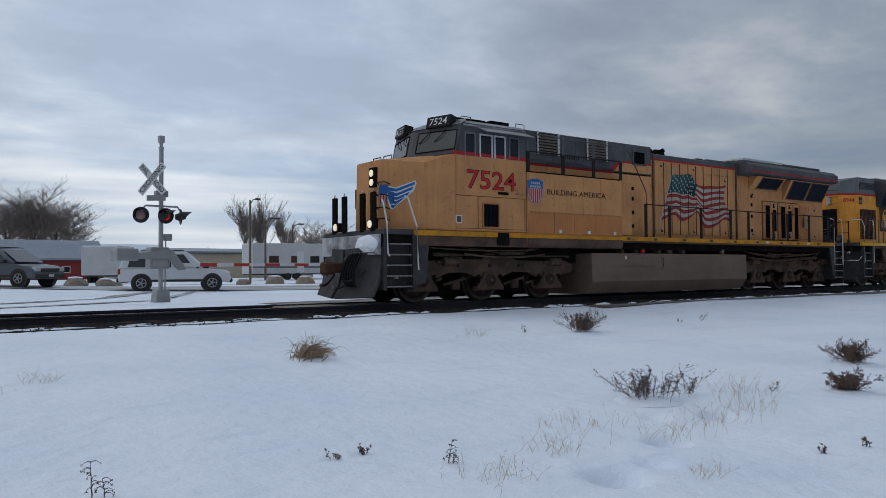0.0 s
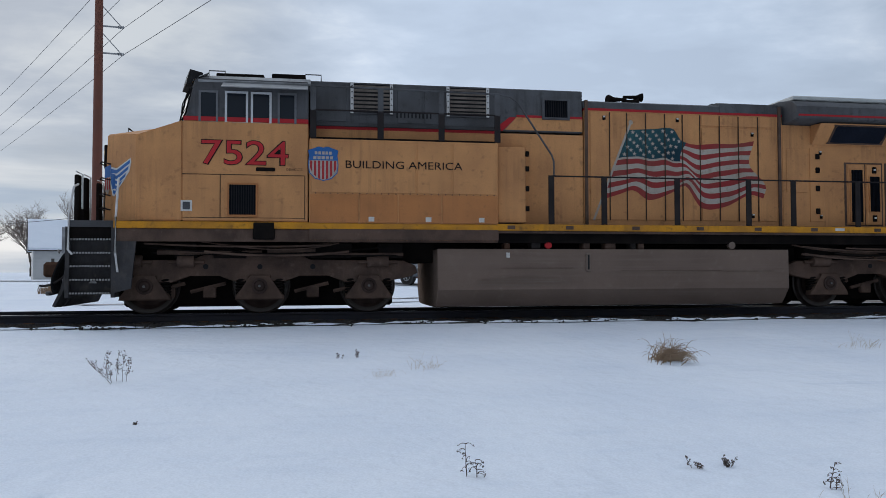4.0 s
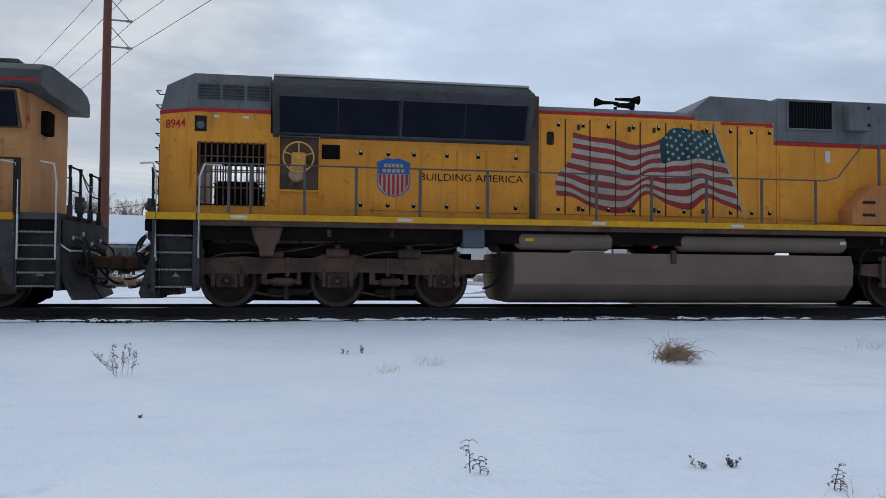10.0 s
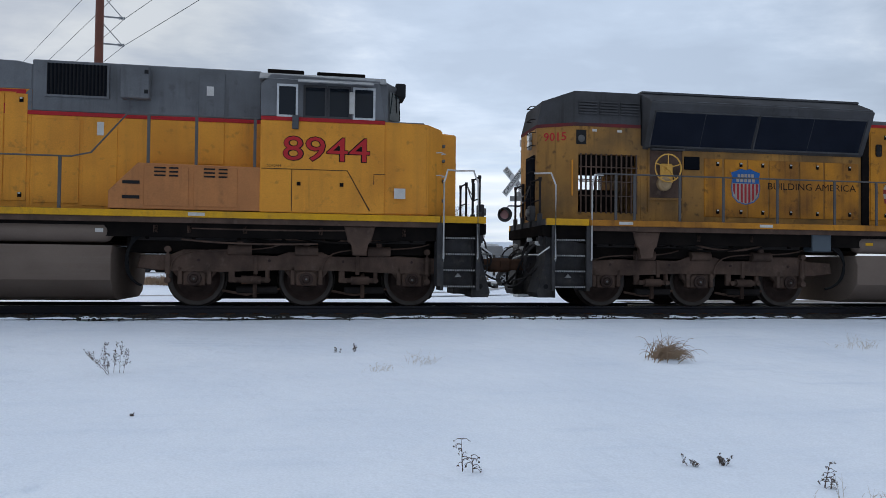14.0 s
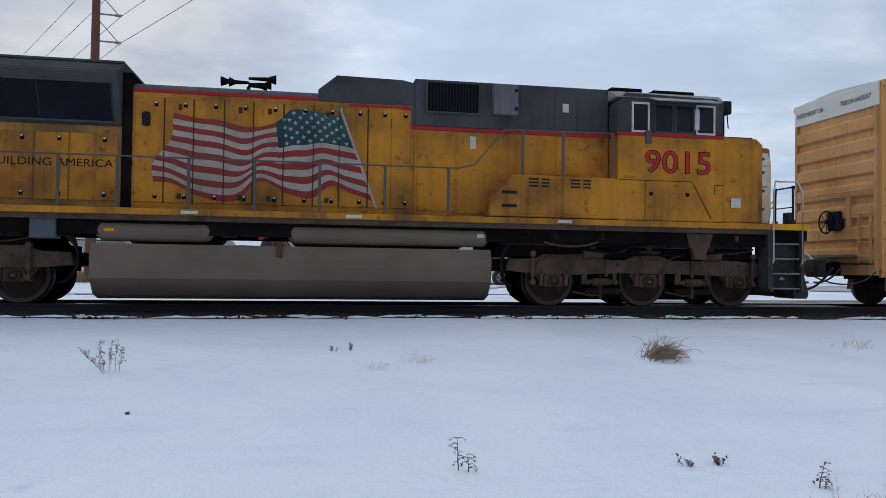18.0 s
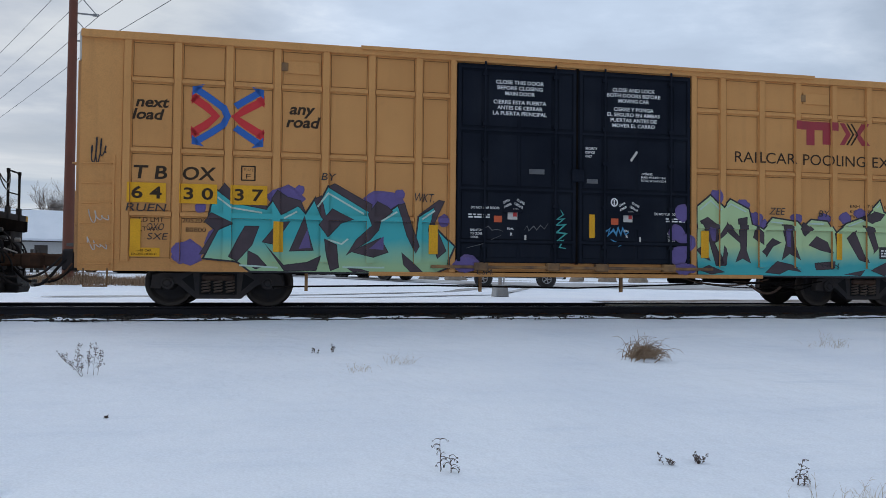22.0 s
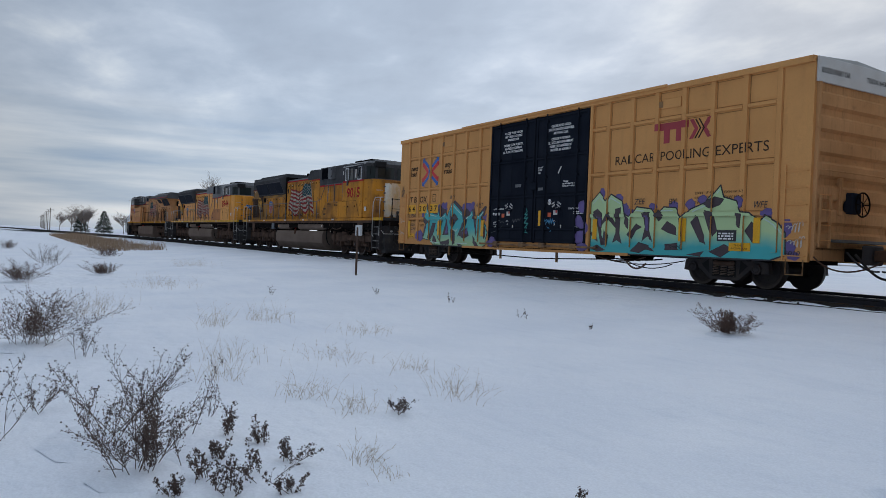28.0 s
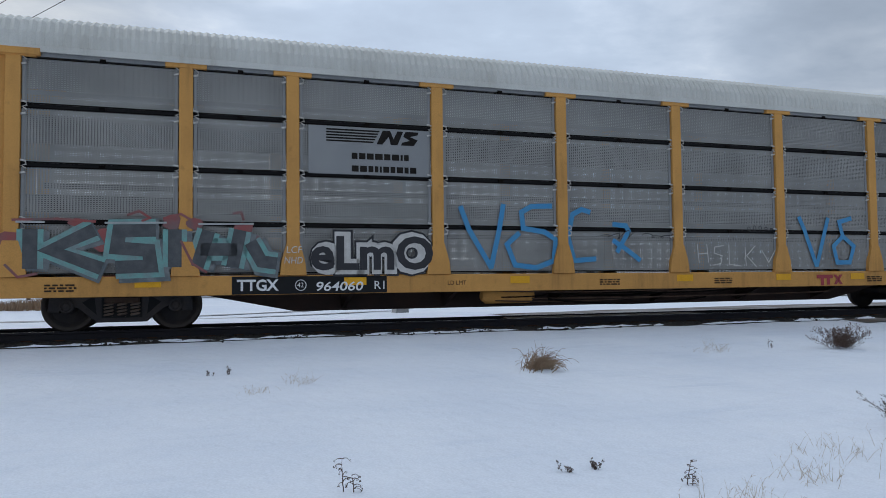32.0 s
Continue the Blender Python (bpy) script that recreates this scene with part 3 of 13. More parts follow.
def make_track():
    rng = random.Random(5)
    # ballast bed with a ragged snowy edge
    bm = bmesh.new()
    xs = grid_lines([(-400, -60, 3), (-60, -14, 0.5), (-14, 22, 0.12), (22, 60, 0.5), (60, 400, 3)])
    rows = []
    for x in xs:
        near = 14.24 + 0.18 * noise.noise(Vector((x * 0.9, 0, 1))) + 0.14 * noise.noise(Vector((x * 3.7, 0, 2)))
        rag = lambda k: 0.02 * noise.noise(Vector((x * 6, k * 3.1, 5)))
        rows.append([bm.verts.new((x, y - bend(x), z + rag(k))) for k, (y, z) in enumerate(((near - 0.34, 0.52), (near - 0.22, 0.615), (near + 0.1, 0.635), (15.0, 0.625), (15.85, 0.60), (16.7, 0.625), (17.25, 0.63), (17.5, 0.5)))])
    for a, b in zip(rows, rows[1:]):
        for k in range(7):
            bm.faces.new((a[k], b[k], b[k + 1], a[k + 1]))
    bed = part("ballast", bm, M["ballast"], None)
    tagged(bed, "dark crushed-stone track ballast with thin snow", "ballast", kind="structure")
    # crushed stones along the near shoulder, thinning out into the snow
    def stones(x0, x1, count, small, large):
        verts, faces = [], []
        for i in range(count):
            x = rng.uniform(x0, x1)
            clump = 0.5 + 0.9 * noise.noise(Vector((x * 1.1, 4.4, 0))) + 0.5 * noise.noise(Vector((x * 4.0, 1.4, 0)))
            y = 14.95 - rng.uniform(0, 0.55) - abs(rng.gauss(0, 0.08 + 0.24 * max(clump, 0.0)))
            if y < 13.75:
                continue
            r = rng.uniform(small, large) * (0.8 if y < 14.2 else 1.0)
            z = max(0.62, ground_z(x, y - bend(x))) + r * 0.15
            k = len(verts)
            for dx, dy, dz in ((1, 0, 0), (0, 1, 0), (-1, 0, 0), (0, -1, 0), (0, 0, 0.75), (0, 0, -0.75)):
                verts.append((x + r * (dx + rng.uniform(-0.45, 0.45)), y - bend(x) + r * (dy + rng.uniform(-0.45, 0.45)), z + r * (dz + rng.uniform(-0.3, 0.3))))
            for p, q in ((0, 1), (1, 2), (2, 3), (3, 0)):
                faces += [(k + p, k + q, k + 4), (k + q, k + p, k + 5)]
        return verts, faces
    for x0, x1, count, small, large in ((-15, 24, 9000, 0.022, 0.052), (-60, -15, 2600, 0.03, 0.06), (24, 70, 2600, 0.03, 0.06)):
        me = bpy.data.meshes.new("ballast_stones")
        v, f = stones(x0, x1, count, small, large)
        me.from_pydata(v, [], f)
        me.materials.append(M["ballast"])
        tagged(new("ballast_stones", me), "loose dark crushed stones poking out of the snow", "gravel", kind="stuff")
    # thin snow lying in patches on the shoulder and in dashes between the rails
    bm = bmesh.new()
    for i in range(300):
        x = rng.uniform(-40, 45)
        if i % 7 == 0:
            y, rx, ry, z = rng.uniform(15.5, 16.3), rng.uniform(0.08, 0.3), rng.uniform(0.05, 0.2), 0.642
        else:
            y = 13.95 + 0.42 * rng.random() ** 1.8
            rx, ry, z = rng.uniform(0.12, 0.6), rng.uniform(0.02, 0.07), 0.640
        if y < 15:
            z = max(0.645, ground_z(x, y - bend(x)) + 0.012)
        ring = []
        for k in range(12):
            q = 2 * math.pi * k / 12
            w = rng.uniform(0.6, 1.2)
            ring.append(bm.verts.new((x + rx * w * math.cos(q), y - bend(x) + ry * w * math.sin(q), z - 0.022)))
        top = bm.verts.new((x + rng.uniform(-0.2, 0.2) * rx, y - bend(x), z + rng.uniform(0.008, 0.02)))
        for k in range(12):
            bm.faces.new((ring[k], ring[(k + 1) % 12], top))
    tagged(part("track_snow", bm, M["snow"], None), "thin snow lying in patches on the ballast", "snow", kind="stuff")
    # rails: foot, web, head
    prof = [(-0.075, 0), (0.075, 0), (0.075, 0.014), (0.012, 0.03), (0.012, 0.125), (0.036, 0.135), (0.036, 0.165), (0.028, 0.172), (-0.028, 0.172), (-0.036, 0.165), (-0.036, 0.135), (-0.012, 0.125), (-0.012, 0.03), (-0.075, 0.014)]
    for y in (TRACK_Y - 0.755, TRACK_Y + 0.755):
        rail = tagged(new("rail"), "long steel rail with a worn bright head", "rail", "rails of the track", "structure")
        body, head = bmesh.new(), bmesh.new()
        last = None
        for x in grid_lines([(-400, -130, 20), (-130, 130, 5), (130, 400, 20)]):
            o = y - bend(x)
            ring = [body.verts.new((x, o + a, RAIL - 0.173 + b)) for a, b in prof]
            top = [head.verts.new((x, o + a, RAIL + 0.002)) for a in (-0.026, 0.026)]
            if last:
                for k in range(len(prof)):
                    body.faces.new((last[0][k], last[0][(k + 1) % len(prof)], ring[(k + 1) % len(prof)], ring[k]))
                head.faces.new((last[1][0], top[0], top[1], last[1][1]))
            last = (ring, top)
        bmesh.ops.recalc_face_normals(body, faces=body.faces)
        part("rail_body", body, M["rail"], rail)
        part("rail_head", head, M["railtop"], rail, "polished bright running surface")
    ties = tagged(new("track_ties"), "row of dark creosoted wooden ties", "ties", kind="structure")
    me = make_mesh("tie", box(bmesh.new(), -0.115, 0.115, -1.3, 1.3, -0.17, 0, bevel=0.012), M["tie"])
    for i in range(-130, 131):
        ob = new("tie", me)
        ob.parent = ties
        ob.matrix_basis = pose(i * 0.52 + rng.uniform(-0.03, 0.03), TRACK_Y - bend(i * 0.52) + rng.uniform(-0.05, 0.05), 0.648 + rng.uniform(-0.012, 0.008), 0, 0, rng.uniform(-1.5, 1.5))
    bm = bmesh.new()
    for i in range(-600, 601):
        if abs(i) > 130:
            box(bm, i * 0.55 - 0.11, i * 0.55 + 0.11, TRACK_Y - bend(i * 0.55) - 1.3, TRACK_Y - bend(i * 0.55) + 1.3, 0.5, 0.648)
    tagged(part("tie_row", bm, M["tie"], ties), kind="stuff")
    # spikes plates under the near rail
    bm = bmesh.new()
    for i in range(-60, 80):
        for y in (TRACK_Y - 0.755, TRACK_Y + 0.755):
            box(bm, i * 0.52 - 0.09, i * 0.52 + 0.09, y - bend(i * 0.52) - 0.17, y - bend(i * 0.52) + 0.17, 0.636, 0.655)
    tagged(part("tie_plate", bm, M["rust"], ties), kind="stuff")
    # timber crossing panels between the rails by the signal
    panel = tagged(new("crossing_panel"), "weathered timber road-crossing panels between the rails", "crossing", kind="structure")
    for k in range(4):
        boxpart("plank", (7.2, 12.5, 15.25 + 0.29 * k, 15.25 + 0.29 * k + 0.27, 0.66, 0.775), M["planks"], panel, bevel=0.01)
    return


M["planks"] = surface("weathered_planks", (0.20, 0.16, 0.12), 0.85, second=(0.12, 0.1, 0.08), scale=3, amount=0.8, streak=(0.3, 0.27, 0.23), streak_scale=(0.7, 9, 9), vary=0.15)
make_track()


# ---- train: shared pieces ----
TRAIN, ROLLING = [], []


def wheelset_mesh(r, bright):
    bm = bmesh.new()
    k = r / 0.53
    prof = [(-0.835, 0.10 * k), (-0.815, 0.125 * k), (-0.80, 0.15 * k), (-0.755, 0.17 * k), (-0.735, 0.37 * k), (-0.79, 0.435 * k), (-0.80, 0.45 * k), (-0.80, 0.515 * k),
            (-0.785, 0.527 * k), (-0.69, 0.535 * k), (-0.675, 0.56 * k), (-0.65, 0.56 * k), (-0.64, 0.45 * k), (-0.68, 0.2 * k), (-0.62, 0.11 * k), (-0.6, 0.09)]
    for side in (1, -1):
        lathe(bm, [(side * a, b) for a, b in prof], n=36)
    cyl(bm, (0, -0.62, 0), (0, 0.62, 0), 0.095, n=14)
    # balance holes and hub bolts, which show the turning
    for side in (-1, 1):
        for i in range(6):
            a = math.pi / 3 * i
            cyl(bm, (0.27 * k * math.cos(a), side * 0.742, 0.27 * k * math.sin(a)), (0.27 * k * math.cos(a), side * 0.762, 0.27 * k * math.sin(a)), 0.02, n=6)
    for f in bm.faces:
        c = f.calc_center_median()
        rad = math.hypot(c.x, c.z)
        f.material_index = 1 if bright and rad > 0.43 * k and abs(c.y) < 0.812 and abs(c.y) > 0.66 else 0
    return make_mesh("wheelset", bm, [M["wheel"] if r > 0.5 else M["freight_frame"], M["tread"]], 40)


WHEEL_MESH = {}


def add_wheelset(owner, x, r, bright=True):
    key = (r, bright)
    if key not in WHEEL_MESH:
        WHEEL_MESH[key] = wheelset_mesh(r, bright)
    ob = part("wheelset", WHEEL_MESH[key], None, owner, "steel wheels on a shared axle")
    ob.location = (x, 0, r)
    ROLLING.append((ob, x, r))
    return ob


def coil(bm, x, y, z0, z1, r, turns=5, wire=0.022):
    pts = [(x + r * math.cos(a), y + r * math.sin(a), z0 + (z1 - z0) * i / (turns * 8)) for i, a in ((i, i * math.pi / 4) for i in range(turns * 8 + 1))]
    return tube(bm, pts, wire, 4)


def shield(owner, cx, z0, z1, y, mats=("shield_blue", "shield_red", "flag_white")):
    """A striped shield, its head band left without words."""
    h = z1 - z0
    w = h * 0.42
    out = [(0, 0), (0.55, 0.06), (0.92, 0.22), (1.0, 0.45), (0.93, 0.72), (1.0, 0.86), (0.55, 0.93), (0.3, 0.97), (0, 0.94)]
    ring = [(cx + a * w, z0 + b * h) for a, b in out] + [(cx - a * w, z0 + b * h) for a, b in out[-2:0:-1]]
    big = [(cx + (p[0] - cx) * 1.06, (z0 + z1) / 2 + (p[1] - (z0 + z1) / 2) * 1.05) for p in ring]
    sh = part("shield_emblem", _flat_mesh("shield_emblem", [(big, 0)], y, [M["shield_blue"]]), None, owner, "striped red, white and blue shield emblem")
    polys = [(ring, 0)]
    body = _flat_mesh("shield_field", polys, y - 0.002, [M["flag_white"]])
    part("shield_field", body, None, sh)
    bm = bmesh.new()
    for i in range(7):
        x0 = cx - w * 0.97 + w * 1.94 * i / 7 + w * 0.05
        x1 = x0 + w * 0.155
        lim = lambda x: z0 + h * (0.02 + 0.42 * max(0.0, abs((x - cx) / w)) ** 2.6)
        poly(bm, [(x0, lim(x0)), (x1, lim(x1)), (x1, z0 + h * 0.57), (x0, z0 + h * 0.57)], y - 0.004)
    flat_part("shield_stripes", bm, M["shield_red"], sh)
    bm = bmesh.new()
    poly(bm, [(cx + a * w * s, z0 + b * h) for a, b, s in ((0.955, 0.58, 1), (0.93, 0.72, 1), (1.0, 0.86, 1), (0.55, 0.93, 1), (0.3, 0.97, 1), (0, 0.94, 1), (0.3, 0.97, -1), (0.55, 0.93, -1), (1.0, 0.86, -1), (0.93, 0.72, -1), (0.955, 0.58, -1))], y - 0.005)
    flat_part("shield_head", bm, M["shield_blue"], sh)
    bm = bmesh.new()
    for zz, ww in ((0.80, 0.62), (0.66, 0.72)):
        for i in range(5):
            x = cx + w * ww * (-1 + 2 * i / 5) + w * 0.03
            poly(bm, [(x, z0 + h * zz - h * 0.045), (x + w * ww * 0.3, z0 + h * zz - h * 0.045), (x + w * ww * 0.3, z0 + h * zz + h * 0.045), (x, z0 + h * zz + h * 0.045)], y - 0.007)
    tagged(flat_part("shield_bars", bm, M["flag_white"], sh), kind="stuff")
    return sh


def _flat_mesh(name, polys, y, mats):
    bm = bmesh.new()
    for p, k in polys:
        poly(bm, p, y, k)
    bm.normal_update()
    bmesh.ops.reverse_faces(bm, faces=[f for f in bm.faces if f.normal.y > 0])
    me = bpy.data.meshes.new(name)
    bm.to_mesh(me)
    bm.free()
    for m in mats:
        me.materials.append(m)
    return me


def edge_curve(knots):
    """A smooth curve through a few (place along, height) knots."""
    def at(u):
        i = max(k for k in range(len(knots) - 1) if knots[k][0] <= u or k == 0)
        p = [Vector(knots[min(max(i + d, 0), len(knots) - 1)]) for d in (-1, 0, 1, 2)]
        w = (u - p[1].x) / (p[2].x - p[1].x)
        m0 = (p[2].y - p[0].y) / max(p[2].x - p[0].x, 1e-6) * (p[2].x - p[1].x)
        m1 = (p[3].y - p[1].y) / max(p[3].x - p[1].x, 1e-6) * (p[2].x - p[1].x)
        return (2 * w ** 3 - 3 * w ** 2 + 1) * p[1].y + (w ** 3 - 2 * w ** 2 + w) * m0 + (3 * w ** 2 - 2 * w ** 3) * p[2].y + (w ** 3 - w ** 2) * m1
    return at


def flag(owner, pole, top, low, fly, y, canton=0.47, deep=0.43):
    """A waving painted flag. pole: its two ends; top, low: heights of the edges at places 0 (hoist) to 1 (fly);
    fly: how far the loose edge reaches at its top, middle and foot."""
    (ax, az), (bx, bz) = pole
    zt, zl, reach = edge_curve(top), edge_curve(low), edge_curve(fly)

    def at(s, v):
        z = zt(s) + (zl(s) - zt(s)) * v
        z += 0.035 * math.sin(s * 17 + v * 3.0) * math.sin(v * math.pi)
        hoist = ax + (bx - ax) * (az - z) / (az - bz)
        x = hoist + (reach(v) - hoist) * s + 0.05 * math.sin(v * 8 + s * 6) * s * (1 - s) * 2
        return (x, z)

    n = 48
    bm = bmesh.new()
    for k in range(13):
        for i in range(n):
            s0, s1 = i / n, (i + 1) / n
            poly(bm, [at(s0, k / 13), at(s1, k / 13), at(s1, (k + 1) / 13), at(s0, (k + 1) / 13)], y, k % 2)
    mural = flat_part("flag_mural", bm, [M["flag_red"], M["flag_white"]], owner, "large faded waving flag painted along the hood")
    bm = bmesh.new()
    for i in range(18):
        s0, s1 = canton * i / 18, canton * (i + 1) / 18
        for k in range(6):
            v0, v1 = deep * k / 6, deep * (k + 1) / 6
            poly(bm, [at(s0, v0), at(s1, v0), at(s1, v1), at(s0, v1)], y - 0.003)
    flat_part("flag_canton", bm, M["flag_blue"], mural, "faded blue corner field")
    bm = bmesh.new()
    for r in range(7):
        for c in range(6 if r % 2 == 0 else 5):
            cx, cz = at(canton * (0.09 + 0.158 * c + (0.079 if r % 2 else 0)), deep * (r + 0.7) / 7.4)
            R = 0.05
            pts = [(cx + (R if j % 2 == 0 else R * 0.42) * math.sin(math.pi * j / 5), cz + (R if j % 2 == 0 else R * 0.42) * math.cos(math.pi * j / 5)) for j in range(10)]
            poly(bm, pts, y - 0.006)
    tagged(flat_part("flag_stars", bm, M["flag_white"], mural), kind="stuff")
    bm = bmesh.new()
    A, B = Vector(pole[0]), Vector(pole[1])
    d = (B - A).normalized()
    nrm = Vector((-d.y, d.x)) * 0.024
    poly(bm, [tuple(A + nrm), tuple(A - nrm), tuple(B - nrm), tuple(B + nrm)], y - 0.004)
    poly(bm, [(ax + 0.05 * math.cos(q), az + 0.05 * math.sin(q)) for q in (math.pi * k / 6 for k in range(12))], y - 0.005)
    flat_part("flag_pole", bm, M["flag_white"], mural, "painted pale flag pole")


def hood_door(owner, x0, x1, z0, z1, y, mat, latches=True, inset=0.008):
    d = part("hood_door", box(bmesh.new(), x0 + inset, x1 - inset, y - 0.018, y + 0.01, z0 + inset, z1 - inset, bevel=0.006), M[mat], owner)
    if latches:
        for z in (z0 + 0.12, z1 - 0.12):
            x = (x0 + x1) / 2 + (x1 - x0) * 0.22
            bm = bmesh.new()
            box(bm, x - 0.035, x + 0.035, y - 0.03, y - 0.015, z - 0.045, z + 0.045, bevel=0.006)
            box(bm, x - 0.02, x + 0.02, y - 0.036, y - 0.028, z - 0.035, z + 0.005)
            lt = part("latch", bm, M["near_black"], d, "dark recessed door latch")
            part("latch_tab", box(bmesh.new(), x - 0.024, x + 0.024, y - 0.042, y - 0.034, z + 0.010, z + 0.040, bevel=0.006), M["alu"], lt)
    return d


def louvre(owner, x0, x1, z0, z1, y, n, slat, back="opening", frame="grey_paint", name="vent", vertical=False, w=0.03):
    v = part(name, box(bmesh.new(), x0, x1, y - 0.006, y + 0.02, z0, z1), M[back], owner)
    bm = bmesh.new()
    for a, b, c, d in ((x0 - w, x1 + w, z1, z1 + w), (x0 - w, x1 + w, z0 - w, z0), (x0 - w, x0, z0, z1), (x1, x1 + w, z0, z1)):
        box(bm, a, b, y - 0.03, y + 0.02, c, d)
    part("vent_frame", bm, M[frame], v)
    me = None
    for i in range(n):
        if vertical:
            p = x0 + (x1 - x0) * (i + 0.5) / n
            t = (x1 - x0) / n * 0.22
            if me is None:
                me = make_mesh("slat", box(bmesh.new(), -t, t, -0.02, 0.0, z0, z1), M[slat])
            ob = part("slat", me, None, v)
            ob.location = (p, y - 0.004, 0)
        else:
            p = z0 + (z1 - z0) * (i + 0.5) / n
            t = (z1 - z0) / n * 0.3
            if me is None:
                bm = bmesh.new()
                prism(bm, [(-0.022, -t), (-0.012, -t), (0.0, t), (-0.012, t)], "x", x0, x1)
                me = make_mesh("slat", bm, M[slat])
            ob = part("slat", me, None, v)
            ob.location = (0, y - 0.004, p)
    return v


def handrail(owner, posts, y, z0, z1, mat, wide=0.045, flat=True, name="handrail", run=None):
    rail = part(name, tube(bmesh.new(), run or [(posts[0], y, z1), (posts[-1], y, z1)], 0.017), M[mat], owner)
    for x in posts:
        bm = bmesh.new()
        box(bm, x - wide, x + wide, y - 0.014, y + 0.014, z0, z1 + 0.012, bevel=0.005)
        part("rail_post", bm, M[mat], rail)
    return rail


def stairs(owner, x0, x1, y0, y1, n, z0, z1, mat="step_grey"):
    """Open steps let into the platform's corner: treads with toothed edges, risers set back, plate stringers."""
    sgn = 1 if y0 < y1 else -1
    st = part("steps", box(bmesh.new(), x0, x1, *sorted((y0 + sgn * 0.20, y0 + sgn * 0.23)), z0, z1), M[mat], owner, "blue-grey steel steps with worn tread edges")
    for i in range(n):
        z = z0 + (z1 - z0) * i / n
        back = 0.05 + 0.14 * i / n
        tr = part("tread", box(bmesh.new(), x0 + 0.02, x1 - 0.02, *sorted((y0 + sgn * back * 0.35, y0 + sgn * 0.36)), z, z + 0.022), M[mat], st, "grated steel step")
        bm = bmesh.new()
        m = 14
        for k in range(m):
            a = x0 + 0.03 + (x1 - x0 - 0.06) * k / m
            box(bm, a, a + (x1 - x0 - 0.06) / m * 0.6, *sorted((y0 + sgn * back * 0.35 - sgn * 0.012, y0 + sgn * back * 0.35 + sgn * 0.01)), z + 0.004, z + 0.036)
        tagged(part("tread_teeth", bm, M["tread_edge"], tr, "bright worn toothed edge"), kind="stuff")
    part("step_gusset", prism(bmesh.new(), [((x0 + x1) / 2 - 0.07, z0 + 0.20), ((x0 + x1) / 2 + 0.07, z0 + 0.20), ((x0 + x1) / 2, z0 + 0.28)], "y", *sorted((y0 + sgn * 0.17, y0 + sgn * 0.199))), M["tread_edge"], st)
    for x in (x0 - 0.02, x1):
        part("stringer", box(bmesh.new(), x, x + 0.02, *sorted((y0, y0 + sgn * 0.6)), z0 - 0.06, z1), M[mat], st)
        part("stringer_flange", box(bmesh.new(), x - 0.025, x + 0.045, *sorted((y0 - sgn * 0.004, y0 + sgn * 0.012)), z0 - 0.06, z1, bevel=0.003), M[mat], st)
    return st


def hoses(owner, x, way, seed):
    """Coupler with knuckle, drawbar, air hoses and cables at one end."""
    bm = bmesh.new()
    box(bm, *sorted((x - way * 0.45, x + way * 0.25)), -0.13, 0.13, 0.74, 0.98, bevel=0.03)
    box(bm, *sorted((x + way * 0.2, x + way * 0.48)), -0.2, 0.14, 0.70, 1.0, bevel=0.05)
    cp = part("coupler", bm, M["rust"], owner, "rusty knuckle coupler")
    part("coupler_pocket", box(bmesh.new(), *sorted((x - way * 0.36, x - way * 0.14)), -0.24, 0.24, 0.66, 1.08, bevel=0.03), M["freight_frame"], cp)
    part("knuckle_pin", cyl(bmesh.new(), (x + way * 0.36, 0.0, 0.62), (x + way * 0.36, 0.0, 1.07), 0.03, n=8), M["steel"], cp)
    for y, d in ((-0.55, 0.34), (0.55, 0.3)):
        pts = [(x - way * 0.3, y, 0.88), (x - way * 0.1, y, 0.88 - d * 0.6), (x + way * 0.1, y * 0.8, 0.80 - d * 1.4), (x + way * 0.32, y * 0.6, 0.80 - d * 1.2)]
        part("air_hose", tube(bmesh.new(), bez(pts), 0.028, 6), M["dusty_hose"], owner, "black rubber air hose")
        part("hose_coupling", box(bmesh.new(), x + way * 0.32 - 0.05, x + way * 0.32 + 0.05, y * 0.6 - 0.03, y * 0.6 + 0.03, 0.76 - d * 1.2, 0.84 - d * 1.2, bevel=0.012), M["steel"], owner)
    part("jumper_cable", tube(bmesh.new(), bez([(x - way * 0.3, -0.85, 0.92), (x - way * 0.05, -0.85, 0.62), (x + way * 0.15, -0.8, 0.52), (x + way * 0.34, -0.75, 0.55)]), 0.022, 6), M["dusty_hose"], owner, "drooping black jumper cable")
    return cp


